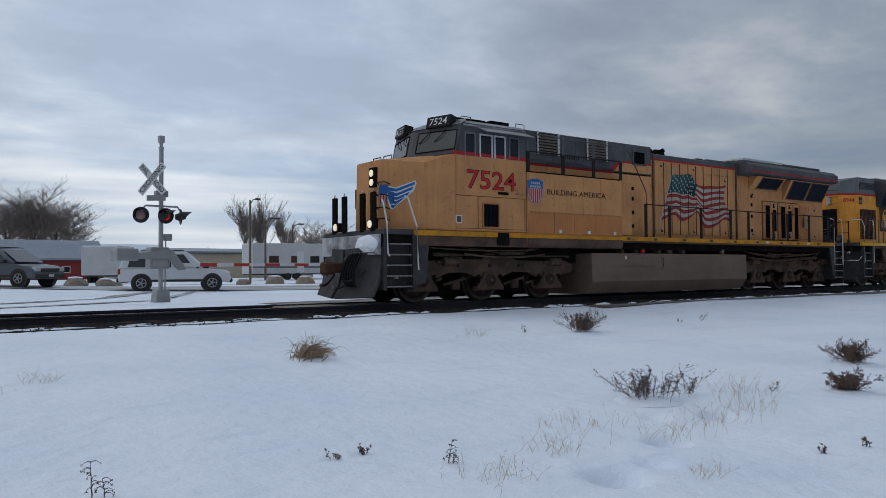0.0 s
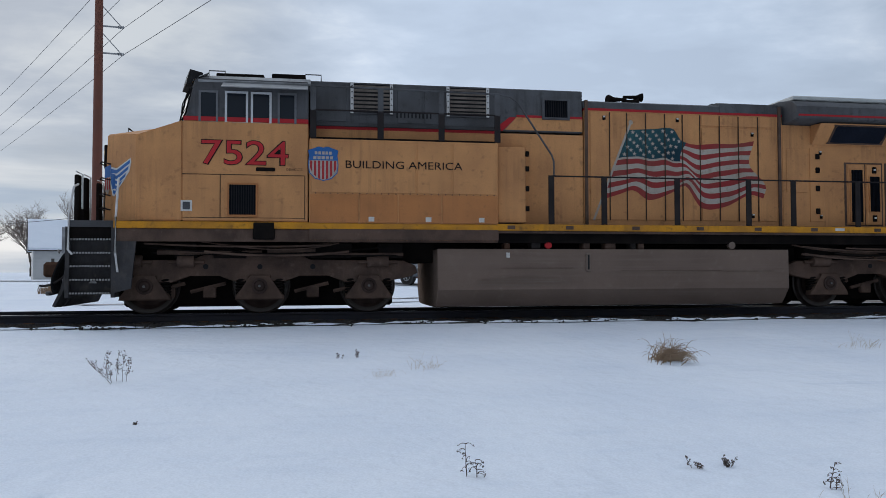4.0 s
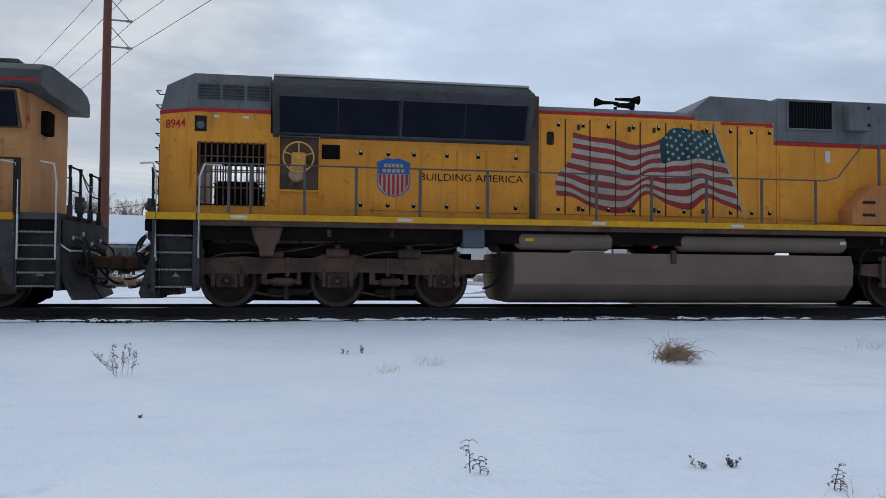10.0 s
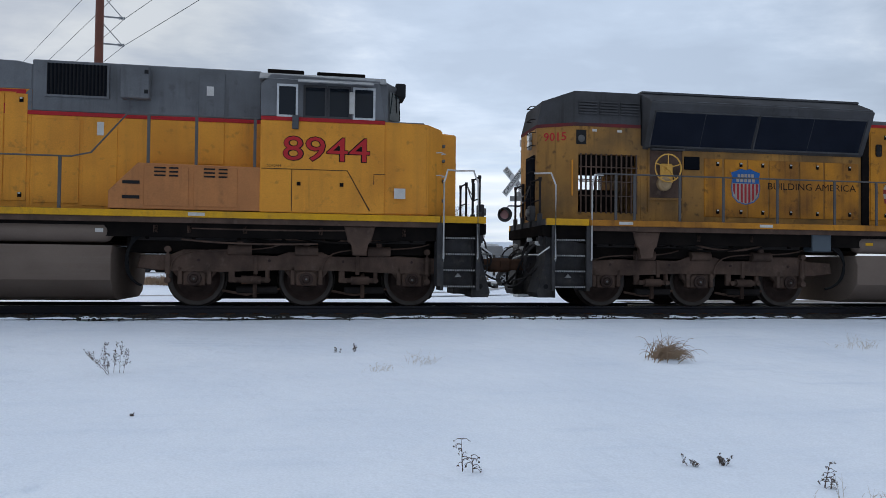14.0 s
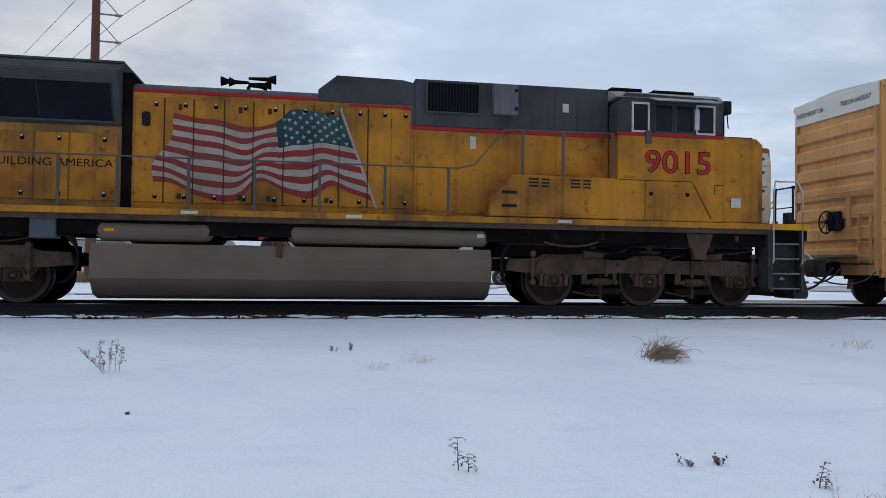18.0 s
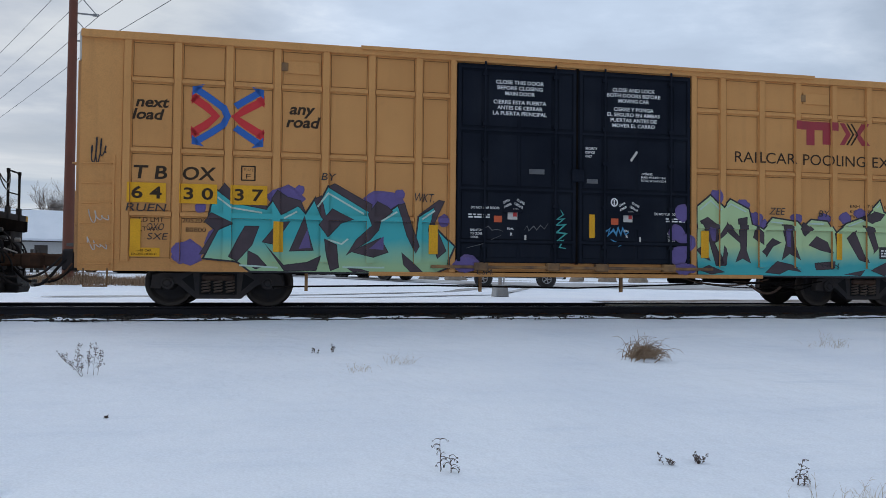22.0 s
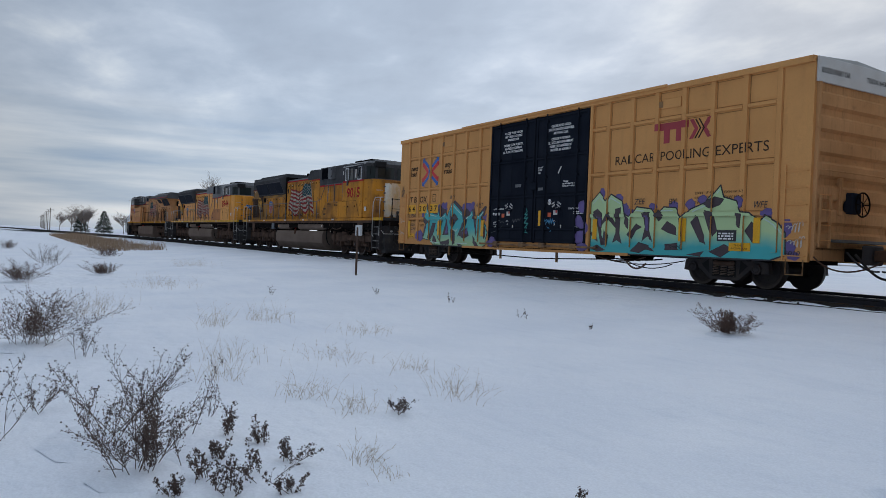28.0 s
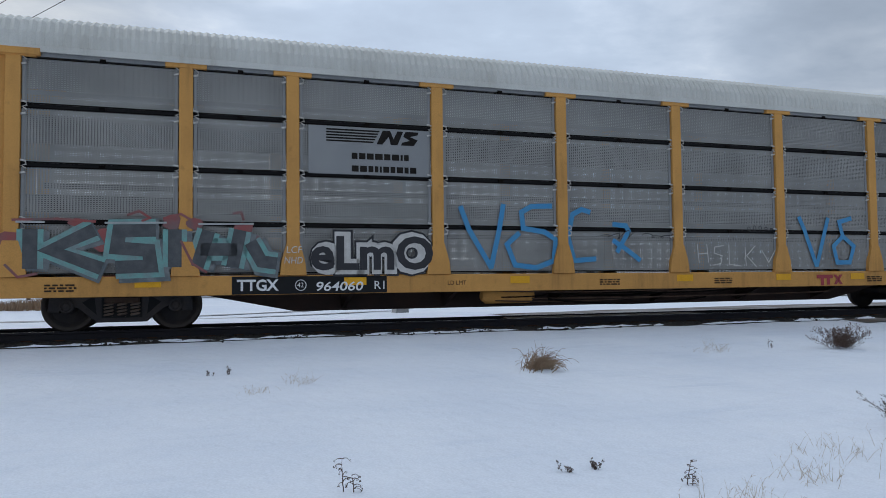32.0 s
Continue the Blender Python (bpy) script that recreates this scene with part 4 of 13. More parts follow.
def end_clutter(owner, x, way, seed):
    """Jumper hoses, thin tube posts, chain, lamps and brackets on an end platform."""
    rng = random.Random(seed)
    for k in range(10):
        y = -1.0 + 0.2 * k
        z = rng.uniform(1.05, 1.45)
        d = rng.uniform(0.3, 0.8)
        out = rng.uniform(0.2, 0.5)
        part("jumper_hose", tube(bmesh.new(), bez([(x, y, z), (x + way * out * 0.7, y, z - 0.05), (x + way * out, y + 0.05, z - d), (x + way * 0.15, y + 0.16, z - d - 0.12), (x + way * 0.05, y + 0.2, z - d + 0.15)], 11), rng.choice((0.018, 0.024, 0.03)), 6), M["dusty_hose"], owner, "looped black jumper hose")
        part("hose_end", cyl(bmesh.new(), (x - way * 0.03, y, z), (x + way * 0.07, y, z), 0.045, n=8), M["steel"] if k % 3 else M["rail_white"], owner)
    for y in (-0.98, -0.34, 0.34, 0.98):
        post = part("platform_post", cyl(bmesh.new(), (x - way * 0.03, y, 1.66), (x - way * 0.03, y, 2.66), 0.026, n=8), M["rail_grey"], owner)
        part("post_socket", box(bmesh.new(), *sorted((x - way * 0.075, x + way * 0.015)), y - 0.045, y + 0.045, 1.66, 1.92, bevel=0.012), M["step_grey"], post)
        part("post_cap", cyl(bmesh.new(), (x - way * 0.03, y, 2.60), (x - way * 0.03, y, 2.67), 0.036, n=8), M["rail_grey"], post)
    for a, b in ((-0.98, -0.34), (0.34, 0.98)):
        part("platform_rail", tube(bmesh.new(), [(x - way * 0.03, a, 2.64), (x - way * 0.03, b, 2.64)], 0.018, 6), M["rail_grey"], owner)
        part("platform_rail", tube(bmesh.new(), [(x - way * 0.03, a, 2.2), (x - way * 0.03, b, 2.2)], 0.014, 6), M["rail_grey"], owner)
    for drop in (0.32, 0.5):
        part("safety_chain", tube(bmesh.new(), bez([(x, -0.34, 2.58), (x + way * 0.08, -0.15, 2.6 - drop), (x + way * 0.08, 0.15, 2.6 - drop), (x, 0.34, 2.58)], 12), 0.013, 5), M["steel"], owner, "hanging steel safety chain")
    rec = part("receptacle", box(bmesh.new(), *sorted((x, x + way * 0.12)), -0.78, -0.55, 1.78, 2.10, bevel=0.02), M["step_grey"], owner, "grey cable receptacle")
    part("receptacle_lid", cyl(bmesh.new(), (x + way * 0.12, -0.665, 1.95), (x + way * 0.17, -0.665, 1.95), 0.08, n=12), M["steel"], rec)
    part("end_bracket", prism(bmesh.new(), [(x - way * 0.3, 1.60), (x + way * 0.02, 1.60), (x + way * 0.02, 1.30), (x - way * 0.1, 1.22)], "y", -1.12, -1.06), M["step_grey"], owner)
    part("cutting_lever", tube(bmesh.new(), [(x - way * 0.1, -1.45, 1.22), (x + way * 0.12, -1.42, 1.06), (x + way * 0.14, -0.3, 1.08), (x + way * 0.3, -0.1, 1.0)], 0.016, 5), M["rail_white"], owner, "pale cutting lever")


def bez(p, n=9):
    p = [Vector(q) for q in p]
    out = []
    for i in range(n + 1):
        t = i / n
        q = p
        while len(q) > 1:
            q = [a.lerp(b, t) for a, b in zip(q, q[1:])]
        out.append(q[0])
    return out


def pipes(owner, x0, x1, y, z, seed, n=6):
    """Cables and pipes slung under the frame."""
    rng = random.Random(seed)
    for i in range(n):
        a = rng.uniform(x0, x0 + (x1 - x0) * 0.5)
        b = rng.uniform(a + 0.5, x1)
        zz = z + rng.uniform(-0.12, 0.12)
        sag = rng.uniform(0.0, 0.12)
        yy = y + rng.uniform(-0.12, 0.1)
        part("pipe", tube(bmesh.new(), bez([(a, yy, zz), (a + (b - a) * 0.3, yy - 0.02, zz - sag * 2), (a + (b - a) * 0.7, yy - 0.02, zz - sag * 2), (b, yy, zz + rng.uniform(-0.05, 0.05))], 8), rng.choice((0.014, 0.02, 0.026)), 5), M["near_black"] if rng.random() < 0.6 else M["grime"], owner)


def truck_general_electric(owner, cx, axles):
    """Three-axle bogie with humped side frames, journal wings and coil springs."""
    for x in axles:
        add_wheelset(owner, x, 0.53)
    for side in (-1, 1):
        f = bmesh.new()
        top = [(-2.66, 0.80), (-2.62, 1.02), (-1.25, 1.02), (-1.05, 1.13), (-0.1, 1.15), (0.75, 1.13), (0.95, 1.02), (2.75, 1.02), (3.0, 0.92), (3.05, 0.78)]
        low = [(2.9, 0.70), (2.5, 0.62), (1.6, 0.60), (1.3, 0.74), (0.75, 0.74), (0.5, 0.62), (-0.5, 0.62), (-0.75, 0.74), (-1.3, 0.74), (-1.6, 0.60), (-2.5, 0.62)]
        w = 1 if cx < 0 else -1
        pts = [(cx + w * a, b) for a, b in top + low]
        prism(f, pts, "y", side * 0.94, side * 1.10, bevel=0.015)
        fr = part("truck_frame", f, M["grime"], owner, "cast bogie side frame caked in brown grime")
        for x in axles:
            j = bmesh.new()
            prism(j, [(x - 0.46, 0.27), (x + 0.46, 0.27), (x + 0.44, 0.36), (x + 0.22, 0.62), (x + 0.2, 0.74), (x - 0.2, 0.74), (x - 0.22, 0.62), (x - 0.44, 0.36)], "y", side * 0.96, side * 1.16, bevel=0.02)
            part("journal_box", j, M["grime"], fr)
            cap = bmesh.new()
            lathe(cap, [(side * 1.15, 0.15), (side * 1.19, 0.15), (side * 1.195, 0.115), (side * 1.175, 0.10), (side * 1.20, 0.075), (side * 1.205, 0.02)], n=18, centre=(x, 0, 0.53))
            part("bearing_cap", cap, M["wheel"], fr, "round dark bearing cap")
            part("cap_bolt", cyl(bmesh.new(), (x, side * 1.20, 0.53), (x, side * 1.225, 0.53), 0.025, n=8), M["steel"], fr)
            for d in (-0.36, 0.36):
                sp = bmesh.new()
                coil(sp, x + d, side * 1.03, 0.37, 0.66, 0.085, 5)
                part("coil_spring", sp, M["near_black"], fr)
        for bx, ln in ((-2.35, 0.42), (-1.35, 0.3), (2.25, 0.42)):
            cy = bmesh.new()
            cyl(cy, (cx + w * bx - ln / 2, side * 1.15, 1.0), (cx + w * bx + ln / 2, side * 1.15, 1.0), 0.115, n=14)
            cyl(cy, (cx + w * bx - ln / 2 - 0.18, side * 1.15, 0.99), (cx + w * bx + ln / 2 + 0.18, side * 1.15, 0.99), 0.035, n=8)
            part("brake_cylinder", cy, M["grime"], fr)
        for bx in (-0.95, 1.0, -1.7, 1.75):
            rod = bmesh.new()
            tube(rod, [(cx + w * bx - 0.35, side * 0.9, 0.42), (cx + w * bx + 0.3, side * 0.95, 0.58)], 0.04, 6)
            box(rod, cx + w * bx - 0.12, cx + w * bx + 0.12, side * 0.86, side * 0.98, 0.30, 0.52, bevel=0.02)
            part("brake_rod", rod, M["grime"], fr)
        holes = bmesh.new()
        for bx in (-1.0, 0.0, 1.0):
            cyl(holes, (cx + bx, side * 1.101, 0.9), (cx + bx, side * 1.108, 0.9), 0.05, n=12)
        part("frame_hole", holes, M["opening"], fr)
    b = bmesh.new()
    box(b, cx - 2.4, cx + 2.6, -0.6, 0.6, 0.55, 0.95)
    part("truck_bolster", b, M["near_black"], owner)
    # near-black motor block also stands in for the shade between the wheels
    part("motor_casing", box(bmesh.new(), cx - 2.6, cx + 2.6, -0.55, 0.55, 0.12, 0.6, bevel=0.05), M["near_black"], owner)


def truck_radial(owner, cx, axles):
    """Three-axle radial bogie: straight beam, outside links, hanging axle boxes."""
    for x in axles:
        add_wheelset(owner, x, 0.535)
    for side in (-1, 1):
        w = 1 if cx < 0 else -1
        f = bmesh.new()
        top = [(-2.75, 0.70), (-2.72, 0.95), (-1.7, 1.0), (-1.5, 0.96), (-0.5, 0.96), (-0.3, 1.06), (0.35, 1.06), (0.55, 0.96), (1.2, 0.97), (1.35, 1.08), (2.3, 1.08), (2.5, 0.97), (3.05, 0.97), (3.1, 0.72)]
        low = [(2.6, 0.68), (1.6, 0.66), (0.6, 0.70), (-0.6, 0.70), (-1.6, 0.66), (-2.5, 0.66)]
        prism(f, [(cx + w * a, b) for a, b in top + low], "y", side * 0.96, side * 1.12, bevel=0.015)
        fr = part("truck_frame", f, M["grime"], owner, "straight cast bogie frame caked in brown grime")
        for x in axles:
            j = bmesh.new()
            for d in (-0.30, 0.23):
                box(j, x + d, x + d + 0.08, side * 0.98, side * 1.12, 0.42, 0.78, bevel=0.01)
            prism(j, [(x - 0.2, 0.40), (x + 0.2, 0.40), (x + 0.2, 0.62), (x + 0.12, 0.69), (x - 0.12, 0.69), (x - 0.2, 0.62)], "y", side * 0.90, side * 1.10, bevel=0.02)
            part("axle_box", j, M["grime"], fr)
            part("box_keeper", prism(bmesh.new(), [(x - 0.22, 0.44), (x + 0.22, 0.44), (x + 0.40, 0.66), (x + 0.40, 0.70), (x - 0.40, 0.70), (x - 0.40, 0.66)], "y", *sorted((side * 0.93, side * 1.05)), bevel=0.01), M["grime"], fr)
            part("cap_bolt", cyl(bmesh.new(), (x, side * 1.15, 0.53), (x, side * 1.175, 0.53), 0.022, n=8), M["steel"], fr)
            cap = bmesh.new()
            lathe(cap, [(side * 1.09, 0.135), (side * 1.14, 0.13), (side * 1.145, 0.09), (side * 1.125, 0.075), (side * 1.15, 0.055), (side * 1.155, 0.015)], n=18, centre=(x, 0, 0.53))
            part("bearing_cap", cap, M["wheel"], fr, "round bearing cap with bolts")
        for d in (1.04, -1.04):
            ln = bmesh.new()
            box(ln, cx + d - 0.36, cx + d + 0.36, side * 1.0, side * 1.10, 0.46, 0.56, bevel=0.03)
            cyl(ln, (cx + d - 0.18, side * 1.05, 0.51), (cx + d + 0.18, side * 1.05, 0.51), 0.085, n=12)
            box(ln, cx + d - 0.42, cx + d - 0.30, side * 1.0, side * 1.1, 0.46, 0.74, bevel=0.02)
            for q in (-0.3, 0.3):
                cyl(ln, (cx + d + q, side * 1.09, 0.51), (cx + d + q, side * 1.15, 0.51), 0.05, n=10)
            box(ln, cx + d + 0.26, cx + d + 0.34, side * 1.0, side * 1.1, 0.50, 0.72, bevel=0.02)
            part("steering_link", ln, M["grime"], fr)
            rig = bmesh.new()
            tube(rig, [(cx + d - 0.55, side * 0.86, 0.30), (cx + d - 0.1, side * 0.86, 0.22), (cx + d + 0.55, side * 0.86, 0.34)], 0.028, 6)
            box(rig, cx + d + 0.02, cx + d + 0.1, side * 0.82, side * 0.92, 0.16, 0.66, bevel=0.015)
            part("brake_rigging", rig, M["grime"], fr)
            sh = bmesh.new()
            box(sh, cx + d - 0.3, cx + d + 0.5, side * 0.7, side * 0.9, 0.24, 0.38, bevel=0.03)
            part("brake_shoe", sh, M["underframe_grey"], fr)
        for d in (-2.55, 2.35):
            dm = bmesh.new()
            cyl(dm, (cx + d, side * 1.17, 0.62), (cx + d, side * 1.17, 0.98), 0.05, n=10)
            cyl(dm, (cx + d, side * 1.17, 0.5), (cx + d, side * 1.17, 1.1), 0.025, n=8)
            for z in (0.5, 1.08):
                cyl(dm, (cx + d, side * 1.10, z), (cx + d, side * 1.22, z), 0.06, n=10)
            part("damper", dm, M["grime"], fr)
        for a, b, z in ((-2.5, -0.5, 1.07), (0.3, 2.4, 1.12)):
            part("sand_pipe", tube(bmesh.new(), bez([(cx + a, side * 1.15, 0.72), (cx + a + 0.05, side * 1.16, z + 0.1), (cx + a + 0.5, side * 1.14, z), (cx + b - 0.4, side * 1.14, z - 0.05), (cx + b, side * 1.14, z + 0.12)], 12), 0.016, 5), M["grime"], fr)
        for d in (-0.95, 0.98):
            part("frame_rib", box(bmesh.new(), cx + d - 0.04, cx + d + 0.04, *sorted((side * 1.10, side * 1.15)), 0.62, 0.99, bevel=0.012), M["grime"], fr)
        for d in (-2.0, -0.7, 0.7, 2.05):
            part("frame_bolt", cyl(bmesh.new(), (cx + d, side * 1.115, 0.88), (cx + d, side * 1.135, 0.88), 0.03, n=6), M["wheel"], fr)
        for d in (-1.25, 0.0, 1.4):
            rb = bmesh.new()
            for k in range(5):
                cyl(rb, (cx + d, side * 0.95, 1.06 + 0.05 * k), (cx + d, side * 0.95, 1.095 + 0.05 * k), 0.17, n=16)
            part("rubber_spring", rb, M["rubber"], fr)
            bc = bmesh.new()
            cyl(bc, (cx + d - 0.22, side * 1.12, 1.08), (cx + d + 0.22, side * 1.12, 1.08), 0.10, n=14)
            box(bc, cx + d - 0.06, cx + d + 0.06, side * 1.06, side * 1.16, 1.1, 1.3, bevel=0.02)
            part("brake_cylinder", bc, M["grime"], fr)
    # motor block and bolster, near black to carry the shade inside the bogie
    part("motor_casing", box(bmesh.new(), cx - 2.55, cx + 2.55, -0.62, 0.62, 0.13, 0.75, bevel=0.05), M["near_black"], owner)
    part("truck_bolster", box(bmesh.new(), cx - 2.55, cx + 2.75, -0.62, 0.62, 0.6, 1.1), M["near_black"], owner)


def brake_wheel(owner, x, z, y, r, mat):
    bm = bmesh.new()
    tube(bm, [(x + r * math.cos(a), y, z + r * math.sin(a)) for a in (2 * math.pi * i / 24 for i in range(25))], 0.016, 6)
    for i in range(5):
        a = 2 * math.pi * i / 5 + 0.3
        tube(bm, [(x, y, z), (x + r * math.cos(a), y, z + r * math.sin(a))], 0.013, 5)
    cyl(bm, (x, y - 0.02, z), (x, y + 0.12, z), 0.045, n=10)
    w = part("brake_wheel", bm, M[mat], owner, "spoked hand-brake wheel")
    part("brake_housing", box(bmesh.new(), x - 0.14, x + 0.14, y + 0.05, y + 0.13, z - 0.32, z + 0.1, bevel=0.03), M[mat], w)


def horn(owner, x, z, mat="near_black", big=1.0):
    h = part("horn", cyl(bmesh.new(), (x, -0.15, z), (x, -0.15, z + 0.16 * big), 0.04, n=8), M[mat], owner, "black multi-trumpet air horn")
    for y, way, ln, up in ((-0.32, -1, 0.42, 0.2), (-0.15, 1, 0.44, 0.3), (0.02, -1, 0.32, 0.26), (-0.25, 1, 0.30, 0.16), (-0.08, 1, 0.36, 0.22)):
        bm = bmesh.new()
        zz, ln = z + up * big, ln * big
        cyl(bm, (x, y, zz), (x + way * ln * 0.7, y, zz), 0.028, 0.045, n=10)
        cyl(bm, (x + way * ln * 0.7, y, zz), (x + way * ln, y, zz), 0.045, 0.10, n=12)
        part("trumpet", bm, M[mat], h)


def radio_gear(owner, items, z, mat="near_black"):
    for x0, x1, y0, y1, h in items:
        part("roof_antenna", box(bmesh.new(), x0, x1, y0, y1, z, z + h, bevel=min(h, 0.04) * 0.4), M[mat], owner)


def cab_windows(owner, spans, z0, z1, y, frame="alu"):
    for x0, x1 in spans:
        w = part("cab_window", box(bmesh.new(), x0 + 0.03, x1 - 0.03, y - 0.004, y + 0.01, z0 + 0.03, z1 - 0.03), M["cab_glass"], owner, "dark cab side window")
        bm = bmesh.new()
        for a, b, c, d in ((x0, x1, z1 - 0.04, z1), (x0, x1, z0, z0 + 0.04), (x0, x0 + 0.04, z0 + 0.04, z1 - 0.04), (x1 - 0.04, x1, z0 + 0.04, z1 - 0.04)):
            box(bm, a, b, y - 0.02, y + 0.01, c, d)
        part("window_frame", bm, M[frame], w, "pale metal window frame" if frame == "alu" else "painted window frame")


M["cab_glass"] = plain("dark_cab_glass", (0.012, 0.016, 0.022), 0.08, spec=0.35)


def paint_words(owner, text, x, z, y, height, mat, width=None, shear=0.0, bold=0.0, name="lettering", label="", outline=None):
    """Painted words; outline: a second paint that shows as a thin rim."""
    if outline:
        o = letters(text, height, width * 1.012, shear, bold=bold + 0.022)
        tagged(flat_part(name, shift(o, x - 0.006 * width, y, z), M[outline], owner), kind="stuff")
        y -= 0.002
    return tagged(flat_part(name, shift(letters(text, height, width, shear, bold=bold), x, y, z), M[mat], owner, label), kind="stuff")


def sticker(owner, x, z, y, w, h, mat="sticker"):
    part("sticker", _flat_mesh("sticker", [([(x - w / 2, z - h / 2), (x + w / 2, z - h / 2), (x + w / 2, z + h / 2), (x - w / 2, z + h / 2)], 0)], y, [M[mat]]), None, owner)


# ---- leading locomotive ----
def leading_locomotive():
    L = thing("locomotive", "weathered tan-yellow diesel locomotive with grey roof, red numbers and painted flag", "locomotive", "locomotives of the train")
    yel, gry = "yellow_faded", "grey_paint"
    part("underframe", prism(bmesh.new(), [(-10.45, 1.42), (-9.5, 1.36), (9.4, 1.36), (10.4, 1.42), (10.4, 1.62), (-10.45, 1.62)], "y", -1.42, 1.42), M["near_black"], L, "dark steel underframe")
    for s in (-1, 1):
        part("side_sill", box(bmesh.new(), -9.55, -2.46, *sorted((s * 1.42, s * 1.53)), 1.36, 1.60, bevel=0.01), M["grime"], L)
        part("side_sill", box(bmesh.new(), -2.46, 9.6, *sorted((s * 1.42, s * 1.53)), 1.55, 1.60, bevel=0.01), M["grime"], L)
        part("sill_stripe", box(bmesh.new(), -9.6, 9.62, *sorted((s * 1.42, s * 1.55)), 1.60, 1.73, bevel=0.008), M["sill_dull"], L, "worn yellow frame stripe")
    part("walkway", box(bmesh.new(), -10.4, 10.35, -1.45, 1.45, 1.62, 1.74), M["grey_dark"], L)
    for x in (-2.2, -1.0, 0.4, 1.8, 3.1, 4.4, 5.9, 7.0, 8.4):
        sticker(L, x, 1.665, -1.555, 0.16, 0.07, "grime")
    for x in (-6.75, -5.1, 5.0, 7.7):
        sticker(L, x, 1.67, -1.557, 0.22, 0.06)
    for x in (-4.95, -3.85, -2.8):
        sticker(L, x, 1.80, -1.566, 0.11, 0.09)

    # nose and cab
    plan = [(-10.02, -0.55), (-9.26, -1.36), (-8.42, -1.53), (-8.42, 1.53), (-9.26, 1.36), (-10.02, 0.55)]
    bm = bmesh.new()
    low = [bm.verts.new((x, y, 1.74)) for x, y in plan]
    tops = (3.46, 3.34, 3.60, 3.60, 3.34, 3.46)
    top = [bm.verts.new((x + (0.05 if i in (0, 5) else 0), y, tops[i])) for i, (x, y) in enumerate(plan)]
    ridge = [bm.verts.new((-8.42, s * 0.8, 3.66)) for s in (-1, 1)]
    bm.faces.new(low[::-1])
    for i in (0, 1, 3, 4, 5):
        bm.faces.new((low[i], low[(i + 1) % 6], top[(i + 1) % 6], top[i]))
    bm.faces.new((low[2], low[3], top[3], ridge[1], ridge[0], top[2]))
    bm.faces.new((top[0], ridge[0], ridge[1], top[5]))
    for q in ((top[0], top[1], ridge[0]), (top[1], top[2], ridge[0]), (top[5], ridge[1], top[4]), (top[4], ridge[1], top[3])):
        bm.faces.new(q)
    bmesh.ops.recalc_face_normals(bm, faces=bm.faces)
    bmesh.ops.bevel(bm, geom=list(bm.edges), offset=0.02, segments=2, affect="EDGES")
    nose = part("nose", bm, M[yel], L, "faded yellow wide nose with angled corners")
    for gy, gz in ((-0.55, 2.85), (-0.55, 2.55), (-0.55, 2.25), (-0.55, 1.98)):
        part("grab_iron", tube(bmesh.new(), [(-10.0, gy - 0.02, gz), (-10.09, gy - 0.04, gz + 0.04), (-10.0, gy - 0.28, gz + 0.04), (-9.84, gy - 0.26, gz)], 0.014, 5), M["rail_grey"], nose)
    for gy in (-0.5, 0.0):
        part("grab_iron", tube(bmesh.new(), [(-9.6, gy, 3.5), (-9.6, gy, 3.6), (-9.6, gy + 0.36, 3.6), (-9.6, gy + 0.36, 3.5)], 0.014, 5), M["rail_grey"], nose)
    part("nose_door", box(bmesh.new(), -10.045, -10.0, -0.36, 0.36, 1.85, 2.75, bevel=0.012), M[yel], nose)
    lamp = part("headlight_box", box(bmesh.new(), -10.06, -9.94, -0.46, -0.18, 2.80, 3.28, bevel=0.02), M["near_black"], nose)
    for z in (2.92, 3.14):
        for y in (-0.32,):
            part("headlight", lathe(bmesh.new(), [(-10.05, 0.085), (-10.075, 0.085), (-10.085, 0.06), (-10.08, 0.01)], "x", 16, (0, y, z)), M["lamp"], lamp, "lit round headlight")
    for s in (-1, 1):
        d = part("ditch_light", box(bmesh.new(), -10.42, -10.26, s * 0.85 - 0.13, s * 0.85 + 0.13, 1.76, 1.98, bevel=0.02), M["near_black"], L)
        part("ditch_lens", lathe(bmesh.new(), [(-10.42, 0.09), (-10.44, 0.09), (-10.45, 0.05), (-10.45, 0.01)], "x", 14, (0, s * 0.85, 1.87)), M["lamp"], d, "lit round ditch light")
    # winged shield on both angled nose corners
    for s in (-1, 1):
        a, b = Vector((-10.02, s * 0.55, 0)), Vector((-9.26, s * 1.36, 0))
        along = (b - a).normalized()
        out = Vector((along.y, -along.x, 0)) * (1 if s < 0 else -1)
        out = out if out.x < 0 else -out

        def emblem(name, shapes, mat, parent, off, label=""):
            bm = bmesh.new()
            for pts in shapes:
                bm.faces.new([bm.verts.new(a + along * (u * 0.88 + 0.012) + out * off + Vector((0, 0, 2.57 + (z - 2.66) * 0.9))) for u, z in pts])
            return part(name, bm, mat, parent, label, smooth=0)

        wing = emblem("wing_emblem", [[(0.24, 2.93), (0.5, 2.88), (1.04, 3.05), (1.07, 2.97), (1.0, 2.78), (0.86, 2.66), (0.70, 2.53), (0.55, 2.42), (0.42, 2.29), (0.33, 2.32), (0.25, 2.55)]], M["white_paint"], nose, 0.006, "blue and white wing emblem")
